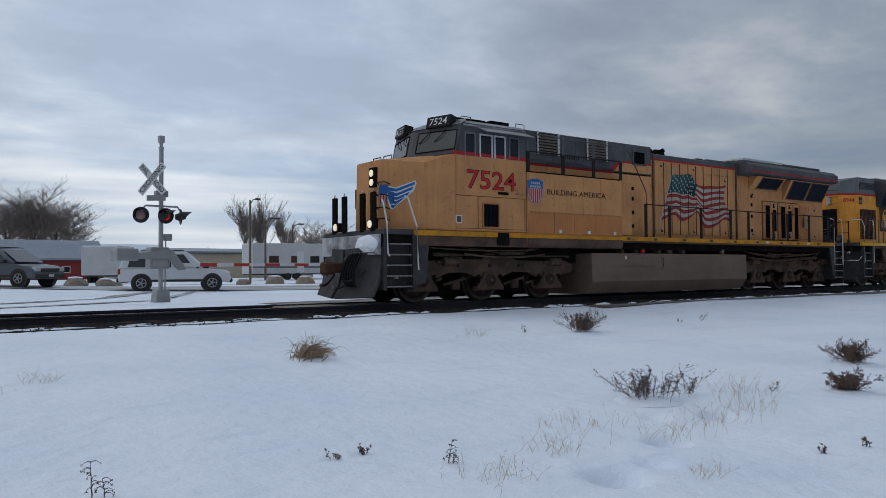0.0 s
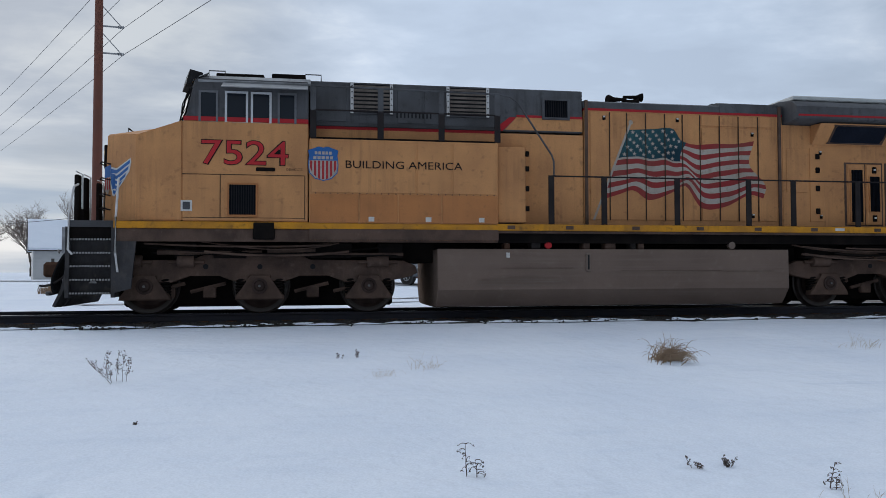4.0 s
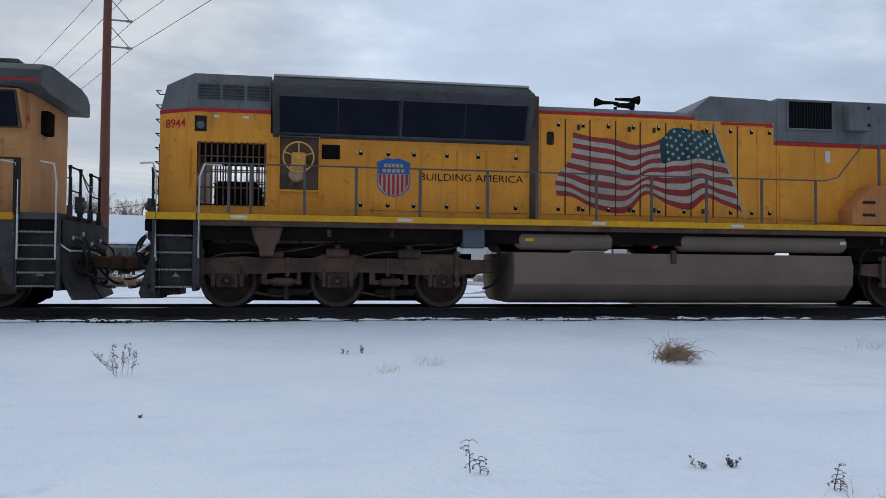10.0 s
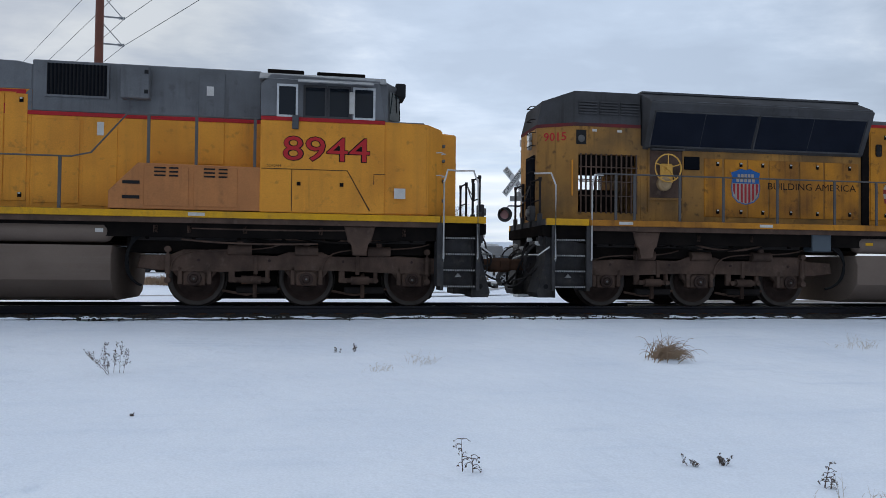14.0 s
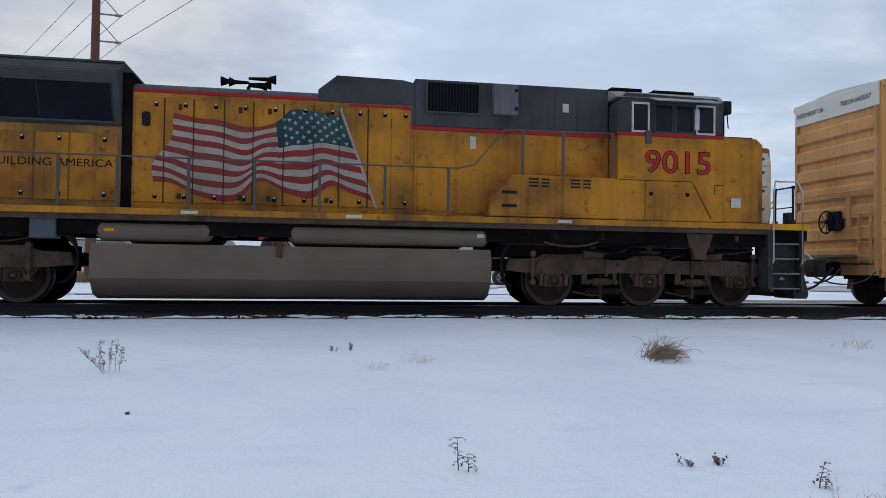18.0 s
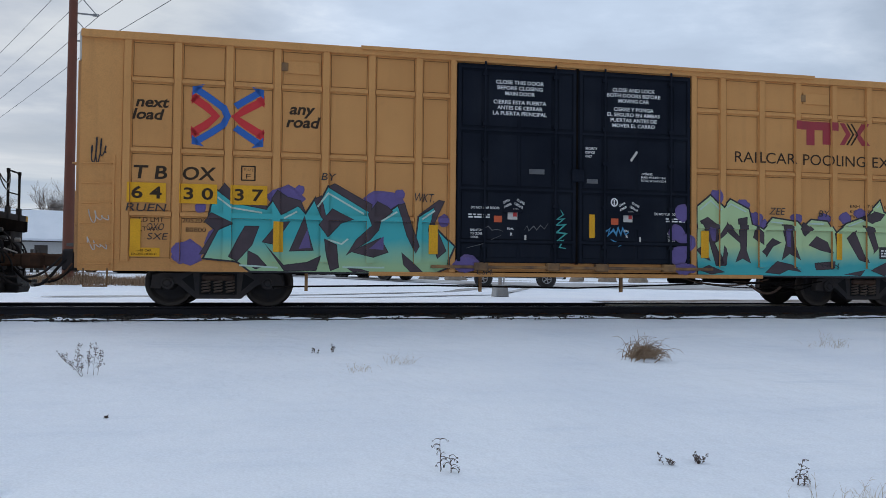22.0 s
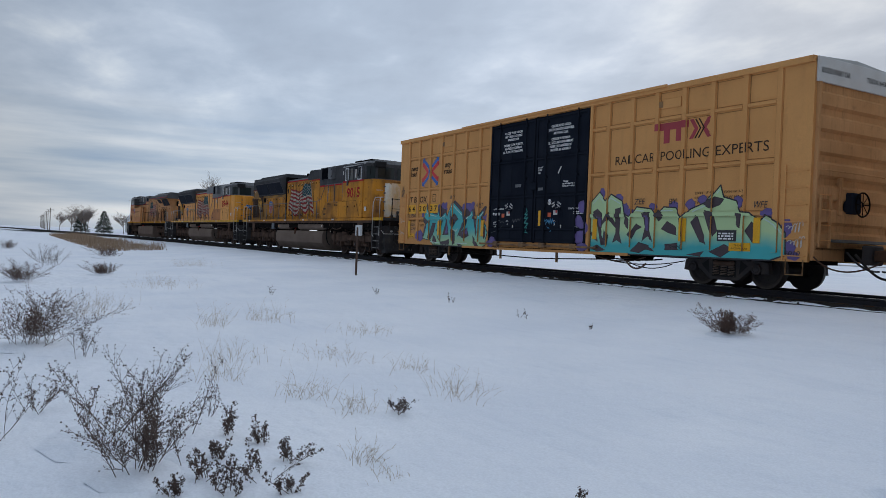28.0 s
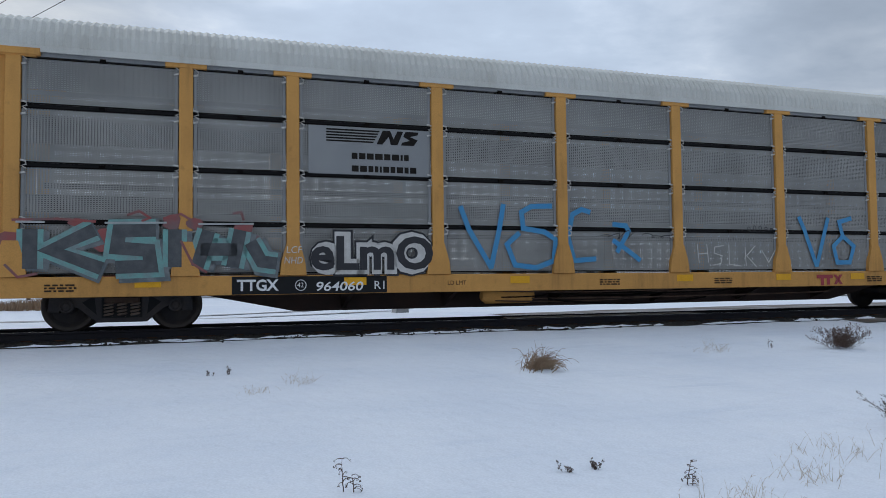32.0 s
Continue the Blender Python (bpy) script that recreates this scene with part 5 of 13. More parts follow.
        for pts in ([(0.27, 2.89), (0.5, 2.84), (1.02, 3.01), (1.02, 2.94), (0.5, 2.765), (0.27, 2.80)], [(0.27, 2.80), (0.45, 2.75), (0.45, 2.46), (0.34, 2.44), (0.28, 2.58)], [(0.4, 2.74), (0.52, 2.72), (0.98, 2.89), (0.95, 2.81), (0.52, 2.65), (0.4, 2.67)], [(0.4, 2.64), (0.52, 2.61), (0.88, 2.75), (0.83, 2.67), (0.52, 2.545), (0.4, 2.57)], [(0.4, 2.54), (0.5, 2.505), (0.74, 2.62), (0.66, 2.535), (0.48, 2.435), (0.4, 2.46)], [(0.36, 2.43), (0.46, 2.405), (0.60, 2.50), (0.52, 2.42), (0.42, 2.33), (0.36, 2.36)]):
            emblem("feather", [pts], M["shield_blue"], wing, 0.010)
        sh = emblem("nose_shield", [[(0.02, 2.94), (0.27, 2.97), (0.26, 2.50), (0.15, 2.34), (0.02, 2.44)]], M["flag_white"], nose, 0.011, "small striped shield")
        emblem("shield_head", [[(0.02, 2.94), (0.27, 2.97), (0.27, 2.72), (0.02, 2.70)]], M["shield_blue"], sh, 0.014)
        for k in range(3):
            u = 0.045 + 0.08 * k
            emblem("shield_stripe", [[(u, 2.46), (u + 0.035, 2.44), (u + 0.035, 2.70), (u, 2.70)]], M["shield_red"], sh, 0.014)
    part("cab_lower", box(bmesh.new(), -8.42, -6.14, -1.53, 1.53, 1.74, 3.60, bevel=0.02), M[yel], L, "faded yellow cab side")
    part("cab_stripe", box(bmesh.new(), -8.405, -6.14, -1.522, 1.522, 3.60, 3.68), M["red_paint"], L)
    # upper cab with a blunt vee front: u runs from the middle to the corner
    def vee(s, u, z, off=0.0):
        f = (z - 3.62) / 0.8
        return Vector((-8.76 + 0.38 * u + 0.19 * f - off * 0.95, s * (0.10 + 1.40 * u + off * 0.25), z + off * 0.2))
    bm = bmesh.new()
    rings = []
    for z, x1 in ((3.62, -6.14), (4.40, -6.14)):
        rings.append([bm.verts.new(v) for v in (Vector((x1, -1.5, z)), vee(-1, 1, z), vee(-1, 0, z), vee(1, 0, z), vee(1, 1, z), Vector((x1, 1.5, z)))])
    bm.faces.new(rings[0][::-1])
    bm.faces.new(rings[1])
    for i in range(6):
        bm.faces.new((rings[0][i], rings[0][(i + 1) % 6], rings[1][(i + 1) % 6], rings[1][i]))
    bmesh.ops.recalc_face_normals(bm, faces=bm.faces)
    bmesh.ops.bevel(bm, geom=list(bm.edges), offset=0.015, segments=2, affect="EDGES")
    part("cab_upper", bm, M[gry], L, "grey upper cab with a blunt vee front")
    visor = bmesh.new()
    lo = [visor.verts.new(vee(q, u, 4.36, 0.03)) for q, u in ((-1, 1), (-1, 0), (1, 0), (1, 1))]
    hi = [visor.verts.new(vee(q, u, 4.40, 0.0) + Vector((0.26, 0, 0.14))) for q, u in ((-1, 0.94), (-1, 0), (1, 0), (1, 0.94))]
    for k in range(3):
        visor.faces.new((lo[k], lo[k + 1], hi[k + 1], hi[k]))
    part("roof_brow", visor, M["cab_roof_grey"], L, "pale sloping brow over the windshields")
    roof = [(-1.52, 4.36), (-1.30, 4.50), (-0.7, 4.58), (0.7, 4.58), (1.30, 4.50), (1.52, 4.36), (1.5, 4.33), (-1.5, 4.33)]
    part("cab_roof", prism(bmesh.new(), roof, "x", -8.16, -6.1, bevel=0.01), M["cab_roof_grey"], L, "pale worn cab roof")
    for s in (-1, 1):
        bm = bmesh.new()
        bm.faces.new([bm.verts.new(vee(s, u, z, 0.012)) for u, z in ((0.08, 3.74), (0.95, 3.74), (0.93, 4.22), (0.08, 4.26))])
        w = part("windshield", bm, M["glass_sky"], L, "raked greenish windshield pane", smooth=0)
        edge = [vee(s, u, z, 0.014) for u, z in ((0.08, 3.74), (0.95, 3.74), (0.93, 4.22), (0.08, 4.26), (0.08, 3.74))]
        part("windshield_gasket", tube(bmesh.new(), edge, 0.016, 5), M["rubber"], w)
        for u in (0.35, 0.7):
            part("wiper", tube(bmesh.new(), [vee(s, u, 4.27, 0.03), vee(s, u - 0.08, 4.10, 0.06), vee(s, u - 0.22, 3.98, 0.03)], 0.012, 5), M["rubber"], w)
        nb = bmesh.new()
        ring = [vee(s, u, z, o) for o in (0.12, -0.12) for u, z in ((0.28, 4.33), (0.80, 4.33), (0.80, 4.60), (0.28, 4.60))]
        vs = [nb.verts.new(v) for v in ring]
        for q in ((0, 1, 2, 3), (4, 5, 6, 7), (0, 1, 5, 4), (1, 2, 6, 5), (2, 3, 7, 6), (3, 0, 4, 7)):
            nb.faces.new([vs[k] for k in q])
        bmesh.ops.recalc_face_normals(nb, faces=nb.faces)
        nb = part("number_board", nb, M["opening"], L, "black number board with pale digits")
        t = letters("7524", 0.17, 0.56, align="CENTRE", bold=0.01)
        for v in t.verts:
            v.co = vee(s, 0.54 - s * v.co.x / 1.45 * -1 if s > 0 else 0.54 + v.co.x / 1.45, 4.38 + v.co.z, 0.124)
        part("board_digits", t, M["white_paint"], nb, smooth=0)
    cab_windows(L, [(-7.67, -7.25), (-7.20, -6.82)], 3.55, 4.17, -1.505)
    cab_windows(L, [(-8.14, -7.79), (-6.71, -6.36)], 3.55, 4.17, -1.505, "grey_light")
    part("sunshade", prism(bmesh.new(), [(-1.50, 4.30), (-1.86, 4.16), (-1.87, 4.175), (-1.50, 4.33)], "x", -7.7, -6.15), M["cab_roof_grey"], L, "pale metal sunshade over the windows")
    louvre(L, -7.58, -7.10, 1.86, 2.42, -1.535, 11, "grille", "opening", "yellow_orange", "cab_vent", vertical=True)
    paint_words(L, "7524", -8.08, 2.80, -1.537, 0.45, "number_red", 1.57, bold=0.0, name="road_number", label="large red road number with dark outline", outline="black_paint")
    paint_words(L, "C45ACCTE", -6.55, 2.70, -1.537, 0.045, "brown_paint")
    bm = bmesh.new()
    for a, b, c, d in ((-8.42, -6.2, 2.60, 2.612), (-6.21, -6.195, 1.78, 2.6), (-8.42, -6.2, 1.80, 1.81), (-7.75, -7.735, 1.8, 2.6)):
        box(bm, a, b, -1.536, -1.52, c, d)
    part("panel_seam", bm, M["brown_paint"], L)
    part("latch_bar", box(bmesh.new(), -7.1, -6.75, -1.55, -1.52, 2.68, 2.75, bevel=0.01), M["near_black"], L)
    sticker(L, -8.34, 2.02, -1.538, 0.2, 0.2)
    sticker(L, -8.34, 2.02, -1.541, 0.13, 0.14, "grey_paint")
    radio_gear(L, [(-7.9, -7.0, -0.95, 0.1, 0.10), (-7.6, -7.4, -0.2, 0.4, 0.16), (-6.85, -6.2, -0.95, 0.0, 0.13)], 4.55)
    for x in (-8.0, -6.2):
        part("grab_iron", tube(bmesh.new(), [(x, -1.2, 4.5), (x, -1.2, 4.62), (x + 0.3, -1.2, 4.62), (x + 0.3, -1.2, 4.5)], 0.012, 5), M["grey_dark"], L)

    # full-width cabinet behind the cab, then the narrow hood
    part("cabinet", box(bmesh.new(), -6.12, -2.46, -1.55, 1.55, 1.40, 3.32, bevel=0.02), M[yel], L, "full-width equipment cabinet, orange-patched lower panels")
    for x0, x1 in ((-6.08, -4.1), (-4.06, -3.4), (-3.36, -2.5)):
        part("cabinet_panel", box(bmesh.new(), x0, x1, -1.562, -1.54, 2.30, 3.27, bevel=0.006), M[yel], L)
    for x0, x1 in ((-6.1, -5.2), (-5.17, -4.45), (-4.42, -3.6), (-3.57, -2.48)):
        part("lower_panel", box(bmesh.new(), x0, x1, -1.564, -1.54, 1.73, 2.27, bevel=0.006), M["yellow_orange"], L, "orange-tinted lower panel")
    part("sill_stripe", box(bmesh.new(), -9.4, -2.46, -1.565, -1.54, 1.61, 1.71), M["sill_dull"], L)
    part("jacking_pad", box(bmesh.new(), -7.15, -6.75, -1.575, -1.5, 1.40, 1.72, bevel=0.02), M["near_black"], L)
    part("cabinet_skirt", box(bmesh.new(), -6.12, -2.46, -1.572, -1.54, 1.40, 1.605, bevel=0.008), M["grime"], L)
    shield(L, -5.86, 2.53, 3.17, -1.571)
    paint_words(L, "BUILDING AMERICA", -5.44, 2.77, -1.571, 0.145, "black_paint", 2.26, bold=0.0, label="dark painted words")
    part("hood_lower", box(bmesh.new(), -6.12, -0.52, -1.05, 1.05, 1.74, 3.62, bevel=0.01), M[yel], L)
    part("hood_stripe", box(bmesh.new(), -6.12, -2.3, -1.056, 1.056, 3.60, 3.66), M["red_paint"], L)
    part("hood_upper", box(bmesh.new(), -6.12, -0.54, -1.06, 1.06, 3.66, 4.54, bevel=0.02), M[gry], L, "grey hood top")
    # slanted colour break
    bm = bmesh.new()
    poly(bm, [(-2.46, 3.66), (-2.25, 3.66), (-1.95, 3.95), (-2.1, 3.95)], -1.064, 0)
    flat_part("stripe_slash", bm, M["red_paint"], L)
    bm = bmesh.new()
    poly(bm, [(-1.95, 3.95), (-2.2, 3.69), (-0.54, 3.69), (-0.54, 3.95)], -1.063, 0)
    flat_part("hood_yellow_patch", bm, M[yel], L)
    part("hood_stripe", box(bmesh.new(), -1.95, -0.54, -1.066, -1.0, 3.95, 4.0), M["red_paint"], L)
    for x0, x1 in ((-5.30, -4.52), (-3.38, -2.56)):
        vent = louvre(L, x0, x1, 3.94, 4.50, -1.062, 7, "vent_slat", "opening", "grey_dark", "blower_vent", w=0.03)
        for x in (x0 - 0.03, x1 - 0.03):
            side = part("vent_side", box(bmesh.new(), x, x + 0.06, -1.105, -1.06, 3.92, 4.52, bevel=0.006), M["rail_white"], vent, "pale bolted side strip")
            for k in range(5):
                part("bolt", cyl(bmesh.new(), (x + 0.03, -1.112, 3.98 + 0.12 * k), (x + 0.03, -1.10, 3.98 + 0.12 * k), 0.014, n=6), M["near_black"], side)
    for k in range(10):
        part("grille_bar", box(bmesh.new(), -4.42 + 0.075 * k, -4.39 + 0.075 * k, -1.082, -1.06, 3.86, 3.96), M["opening"], L)
    part("hood_sill", box(bmesh.new(), -6.1, -2.3, -1.10, -1.05, 3.655, 3.73, bevel=0.008), M["grey_dark"], L)
    for k in range(26):
        part("rivet", cyl(bmesh.new(), (-6.0 + 0.138 * k, -1.574, 2.285), (-6.0 + 0.138 * k, -1.562, 2.285), 0.012, n=6), M["grime"], L)
    louvre(L, -1.36, -0.87, 3.97, 4.32, -1.064, 10, "grille", "opening", gry, "side_window_grille", vertical=True, w=0.05)
    for x0, x1 in ((-6.0, -5.4), (-4.4, -3.9), (-3.85, -3.45)):
        part("hood_panel", box(bmesh.new(), x0, x1, -1.075, -1.05, 3.75, 4.48, bevel=0.008), M[gry], L)
    part("catwalk", box(bmesh.new(), -6.1, -2.5, -1.5, -1.06, 3.32, 3.36), M["near_black"], L)
    handrail(L, [-6.05, -4.77, -3.58, -2.46], -1.5, 3.34, 3.88, "rail_grey", 0.06, name="catwalk_rail")
    part("handrail", tube(bmesh.new(), [(-6.1, -1.5, 4.34), (-2.46, -1.5, 4.30), (-2.2, -1.5, 4.26), (-2.05, -1.5, 4.16), (-1.34, -1.48, 3.12), (-1.3, -1.48, 3.0), (-1.3, -1.48, 2.7)], 0.019), M["grey_paint"], L)
    for x in (-6.05, -4.77, -3.58, -2.46):
        part("rail_post", box(bmesh.new(), x - 0.055, x + 0.055, -1.515, -1.487, 3.86, 4.32, bevel=0.008), M["grey_paint"], L)
    part("side_locker", box(bmesh.new(), -2.44, -1.85, -1.4, -1.0, 1.76, 3.28, bevel=0.02), M[yel], L)
    for z in (2.0, 2.4, 2.8, 3.1):
        part("locker_hinge", box(bmesh.new(), -1.86, -1.79, -1.42, -1.35, z, z + 0.1), M["near_black"], L)

    # engine hood with doors and the flag
    part("engine_hood", box(bmesh.new(), -0.50, 4.02, -1.05, 1.05, 1.74, 4.16, bevel=0.01), M[yel], L)
    part("hood_stripe", box(bmesh.new(), -0.50, 4.02, -1.056, 1.056, 4.15, 4.20), M["red_paint"], L)
    part("hood_top", prism(bmesh.new(), [(-1.06, 4.20), (-1.04, 4.33), (-0.9, 4.38), (0.9, 4.38), (1.04, 4.33), (1.06, 4.20)], "x", -0.52, 2.55, bevel=0.01), M[gry], L)
    part("exhaust_housing", prism(bmesh.new(), [(-1.06, 4.20), (-1.06, 4.40), (-0.9, 4.44), (0.9, 4.44), (1.06, 4.40), (1.06, 4.20)], "x", 2.55, 4.02, bevel=0.01), M[gry], L)
    part("exhaust_stack", prism(bmesh.new(), [(2.6, 4.42), (3.05, 4.42), (3.05, 4.55), (2.75, 4.55)], "y", -0.4, 0.4, bevel=0.02), M["grey_dark"], L)
    edges = [-0.38, 0.05, 0.43, 0.85, 1.28, 1.68, 2.08]
    for a, b in zip(edges, edges[1:]):
        hood_door(L, a, b, 1.86, 4.12, -1.05, yel, latches=(a in (-0.38, 1.28)))
    for a, b in ((2.12, 2.52), (2.54, 2.96), (2.98, 3.42), (3.44, 3.86)):
        hood_door(L, a, b, 1.86, 3.86, -1.05, yel, latches=(a in (2.98,)))
    part("hood_panel", box(bmesh.new(), 2.12, 3.86, -1.068, -1.04, 3.9, 4.12, bevel=0.006), M[yel], L)
    for x in (-0.46, 3.94):
        part("hood_joint", box(bmesh.new(), x - 0.03, x + 0.03, -1.09, -1.0, 1.76, 4.36), M["grime"], L)
    flag(L, ((0.52, 3.92), (-0.31, 1.86)), [(0, 3.76), (0.17, 3.79), (0.34, 3.81), (0.42, 3.58), (0.54, 3.49), (0.70, 3.52), (0.86, 3.53), (1, 3.60)],
         [(0, 2.28), (0.09, 2.40), (0.17, 2.49), (0.29, 2.29), (0.42, 2.45), (0.50, 2.60), (0.62, 2.14), (0.76, 2.17), (0.91, 2.43), (1, 2.36)], [(0, 3.34), (0.4, 3.22), (0.78, 3.60), (1, 3.54)], -1.072)
    gaps = bmesh.new()
    for x in edges[1:] + [2.53, 2.97, 3.43]:
        box(gaps, x - 0.009, x + 0.009, -1.082, -1.066, 1.86, 4.12)
    part("door_gap", gaps, M["brown_paint"], L)
    horn(L, 0.75, 4.38)
    # cooling section with overhanging wings
    part("cooling_body", box(bmesh.new(), 4.02, 9.72, -1.05, 1.05, 1.74, 3.98, bevel=0.01), M[yel], L)
    wing = [(-1.05, 3.62), (-1.48, 4.02), (-1.52, 4.05), (-1.52, 4.30), (-1.35, 4.44), (-0.9, 4.52), (0.9, 4.52), (1.35, 4.44), (1.52, 4.30), (1.52, 4.05), (1.48, 4.02), (1.05, 3.62)]
    part("radiator_wing", prism(bmesh.new(), [(y, z) if z > 4 else (y * 0.98, 3.98) for y, z in wing], "x", 4.06, 10.02, bevel=0.012), M[gry], L, "overhanging grey radiator cowl")
    part("wing_stripe", box(bmesh.new(), 4.1, 9.98, -1.528, -1.5, 4.09, 4.13), M["red_paint"], L)
    part("roof_hatch", box(bmesh.new(), 4.2, 6.7, -1.2, 1.2, 4.50, 4.60, bevel=0.02), M["roof_metal"], L, "pale metal roof hatch")
    part("roof_fan_cowl", box(bmesh.new(), 6.8, 9.5, -1.1, 1.1, 4.50, 4.59, bevel=0.02), M[gry], L)
    # screens lean out under the wing
    for x0, x1, z0, panes in ((4.70, 6.52, 3.56, ((5.06, 6.34),)), (6.86, 9.64, 3.28, ((7.0, 8.18), (8.32, 9.52)))):
        case = part("radiator_case", prism(bmesh.new(), [(-1.04, z0), (-1.08, z0), (-1.42, 3.97), (-1.04, 3.985)], "x", x0, x1, bevel=0.012), M[yel], L, "yellow leaning radiator case")
        for a, b in panes:
            def lean(v, out):
                z = z0 + 0.035 + (3.93 - z0 - 0.035) * v
                return (-1.08 - 0.34 * (z - z0) / (3.97 - z0) - out, z)
            bm = bmesh.new()
            (y0, za), (y1, zb) = lean(0, 0.006), lean(1, 0.006)
            bm.faces.new([bm.verts.new(q) for q in ((a, y0, za), (b, y0, za), (b + 0.06, y1, zb), (a + 0.06, y1, zb))])
            scr = part("radiator_screen", bm, M["screen_navy"], case, "dark mesh radiator screen", smooth=0)
            for u0, u1 in ((a - 0.03, a + 0.01), (b - 0.01, b + 0.03)):
                bm = bmesh.new()
                prism(bm, [lean(0, 0.0), lean(0, 0.022), lean(1, 0.022), lean(1, 0.0)], "x", u0 + 0.03, u1 + 0.03)
                part("screen_edge", bm, M["grime"], scr)
            for v in (0.0, 1.0):
                yy, zz = lean(v, 0.0)
                part("screen_edge", box(bmesh.new(), a - 0.02, b + 0.06, yy - 0.022, yy, zz - 0.014, zz + 0.014), M["grime"], scr)
    for a, b in ((5.54, 6.43), (6.54, 7.91)):
        part("door_surround", box(bmesh.new(), a - 0.03, b + 0.03, -1.062, -1.04, 1.78, 3.19, bevel=0.01), M["grime"], L)
    for x0, x1, tall in ((5.55, 6.0, 1), (6.01, 6.42, 0), (6.55, 7.02, 1), (7.04, 7.45, 0), (7.47, 7.90, 1)):
        d = hood_door(L, x0, x1, 1.80, 3.16, -1.062, yel, latches=False)
        part("door_rim", box(bmesh.new(), x0 + 0.02, x1 - 0.02, -1.098, -1.076, 1.82, 3.14, bevel=0.014), M[yel], d)
        louvre(L, x0 + 0.08, x1 - 0.08, 1.86 if tall else 2.1, 3.02 if tall else 2.88, -1.10, 8, "grille", "screen_navy", yel, "door_screen", vertical=True, w=0.015)
        for z in (() if tall else (1.95, 3.02)):
            part("latch", box(bmesh.new(), (x0 + x1) / 2 - 0.05, (x0 + x1) / 2 + 0.05, -1.125, -1.09, z - 0.07, z + 0.07, bevel=0.008), M["near_black"], d)
            part("latch_tab", box(bmesh.new(), (x0 + x1) / 2 - 0.03, (x0 + x1) / 2 + 0.03, -1.132, -1.122, z - 0.01, z + 0.03, bevel=0.006), M["alu"], d)
    for x0, x1, z0, z1, l in ((8.66, 9.24, 1.86, 3.10, True), (4.66, 5.02, 1.86, 3.5, True), (4.1, 4.6, 2.5, 3.45, False)):
        hood_door(L, x0, x1, z0, z1, -1.05, yel, latches=l)
    for z in (2.1, 2.6, 3.0, 3.3):
        part("latch", box(bmesh.new(), 4.80, 4.90, -1.09, -1.05, z - 0.06, z + 0.06, bevel=0.01), M["near_black"], L)
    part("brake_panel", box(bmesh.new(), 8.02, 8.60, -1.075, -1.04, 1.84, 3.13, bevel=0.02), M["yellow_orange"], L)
    brake_wheel(L, 8.34, 2.58, -1.22, 0.26, "brake_tan")
    paint_words(L, "7524", 9.36, 3.42, -1.056, 0.15, "number_red", 0.34, name="small_number")
    part("end_lamp_box", box(bmesh.new(), 9.7, 9.86, -0.55, -0.2, 3.3, 3.75, bevel=0.02), M["near_black"], L)
    # walkway rails
    handrail(L, [-1.36, -0.25, 1.33, 2.93, 3.96, 5.48, 6.40, 7.86, 9.22, 9.66], -1.50, 1.70, 2.70, "rail_grey", 0.06)
    handrail(L, [-1.36, -0.25, 1.33, 2.93, 3.96, 5.48, 6.40, 7.86, 9.22, 9.66], 1.50, 1.70, 2.70, "rail_grey", 0.03)
    # front deck rails: tall dark plates and bent white grab rails
    for y in (-0.95, -0.45, 0.45, 0.95):
        part("front_post", box(bmesh.new(), -10.42, -10.34, y - 0.10, y + 0.10, 1.7, 2.62, bevel=0.02), M["near_black"], L, "dark deck gate plate")
        part("post_edge", tube(bmesh.new(), [(-10.33, y + 0.12, 1.72), (-10.33, y + 0.12, 2.64), (-10.40, y - 0.05, 2.68)], 0.014, 5), M["rail_white"], L)
    for pts in ([(-10.30, -1.20, 2.42), (-10.34, -1.32, 2.36), (-10.36, -1.52, 1.85), (-10.36, -1.55, 1.2), (-10.30, -1.52, 1.12)], [(-9.62, -1.12, 2.55), (-9.60, -1.22, 2.50), (-9.56, -1.54, 1.80), (-9.56, -1.57, 1.15), (-9.52, -1.54, 0.8)]):
        part("grab_rail", tube(bmesh.new(), pts, 0.021, 6), M["rail_white"], L, "bent pale grab rail")
    for x in (9.68, 10.32):
        part("grab_rail", tube(bmesh.new(), [(x - 0.28, -1.5, 2.66), (x - 0.05, -1.5, 2.62), (x, -1.5, 2.3), (x, -1.5, 0.9)], 0.018, 6), M["rail_white"], L, "bent pale grab rail")
    for s in (-1, 1):
        stairs(L, -10.38, -9.62, s * 1.50, s * 0.8, 5, 0.40, 1.62)
        stairs(L, 9.66, 10.36, s * 1.50, s * 0.8, 5, 0.40, 1.62)
        part("step_skirt", prism(bmesh.new(), [(-9.60, 0.42), (-9.30, 0.5), (-9.2, 1.5), (-9.60, 1.6)], "y", *sorted((s * 1.46, s * 1.52))), M["step_grey"], L)
        part("step_skirt", prism(bmesh.new(), [(9.64, 0.42), (9.5, 0.5), (9.3, 1.6), (9.64, 1.6)], "y", *sorted((s * 1.46, s * 1.52))), M["step_grey"], L)
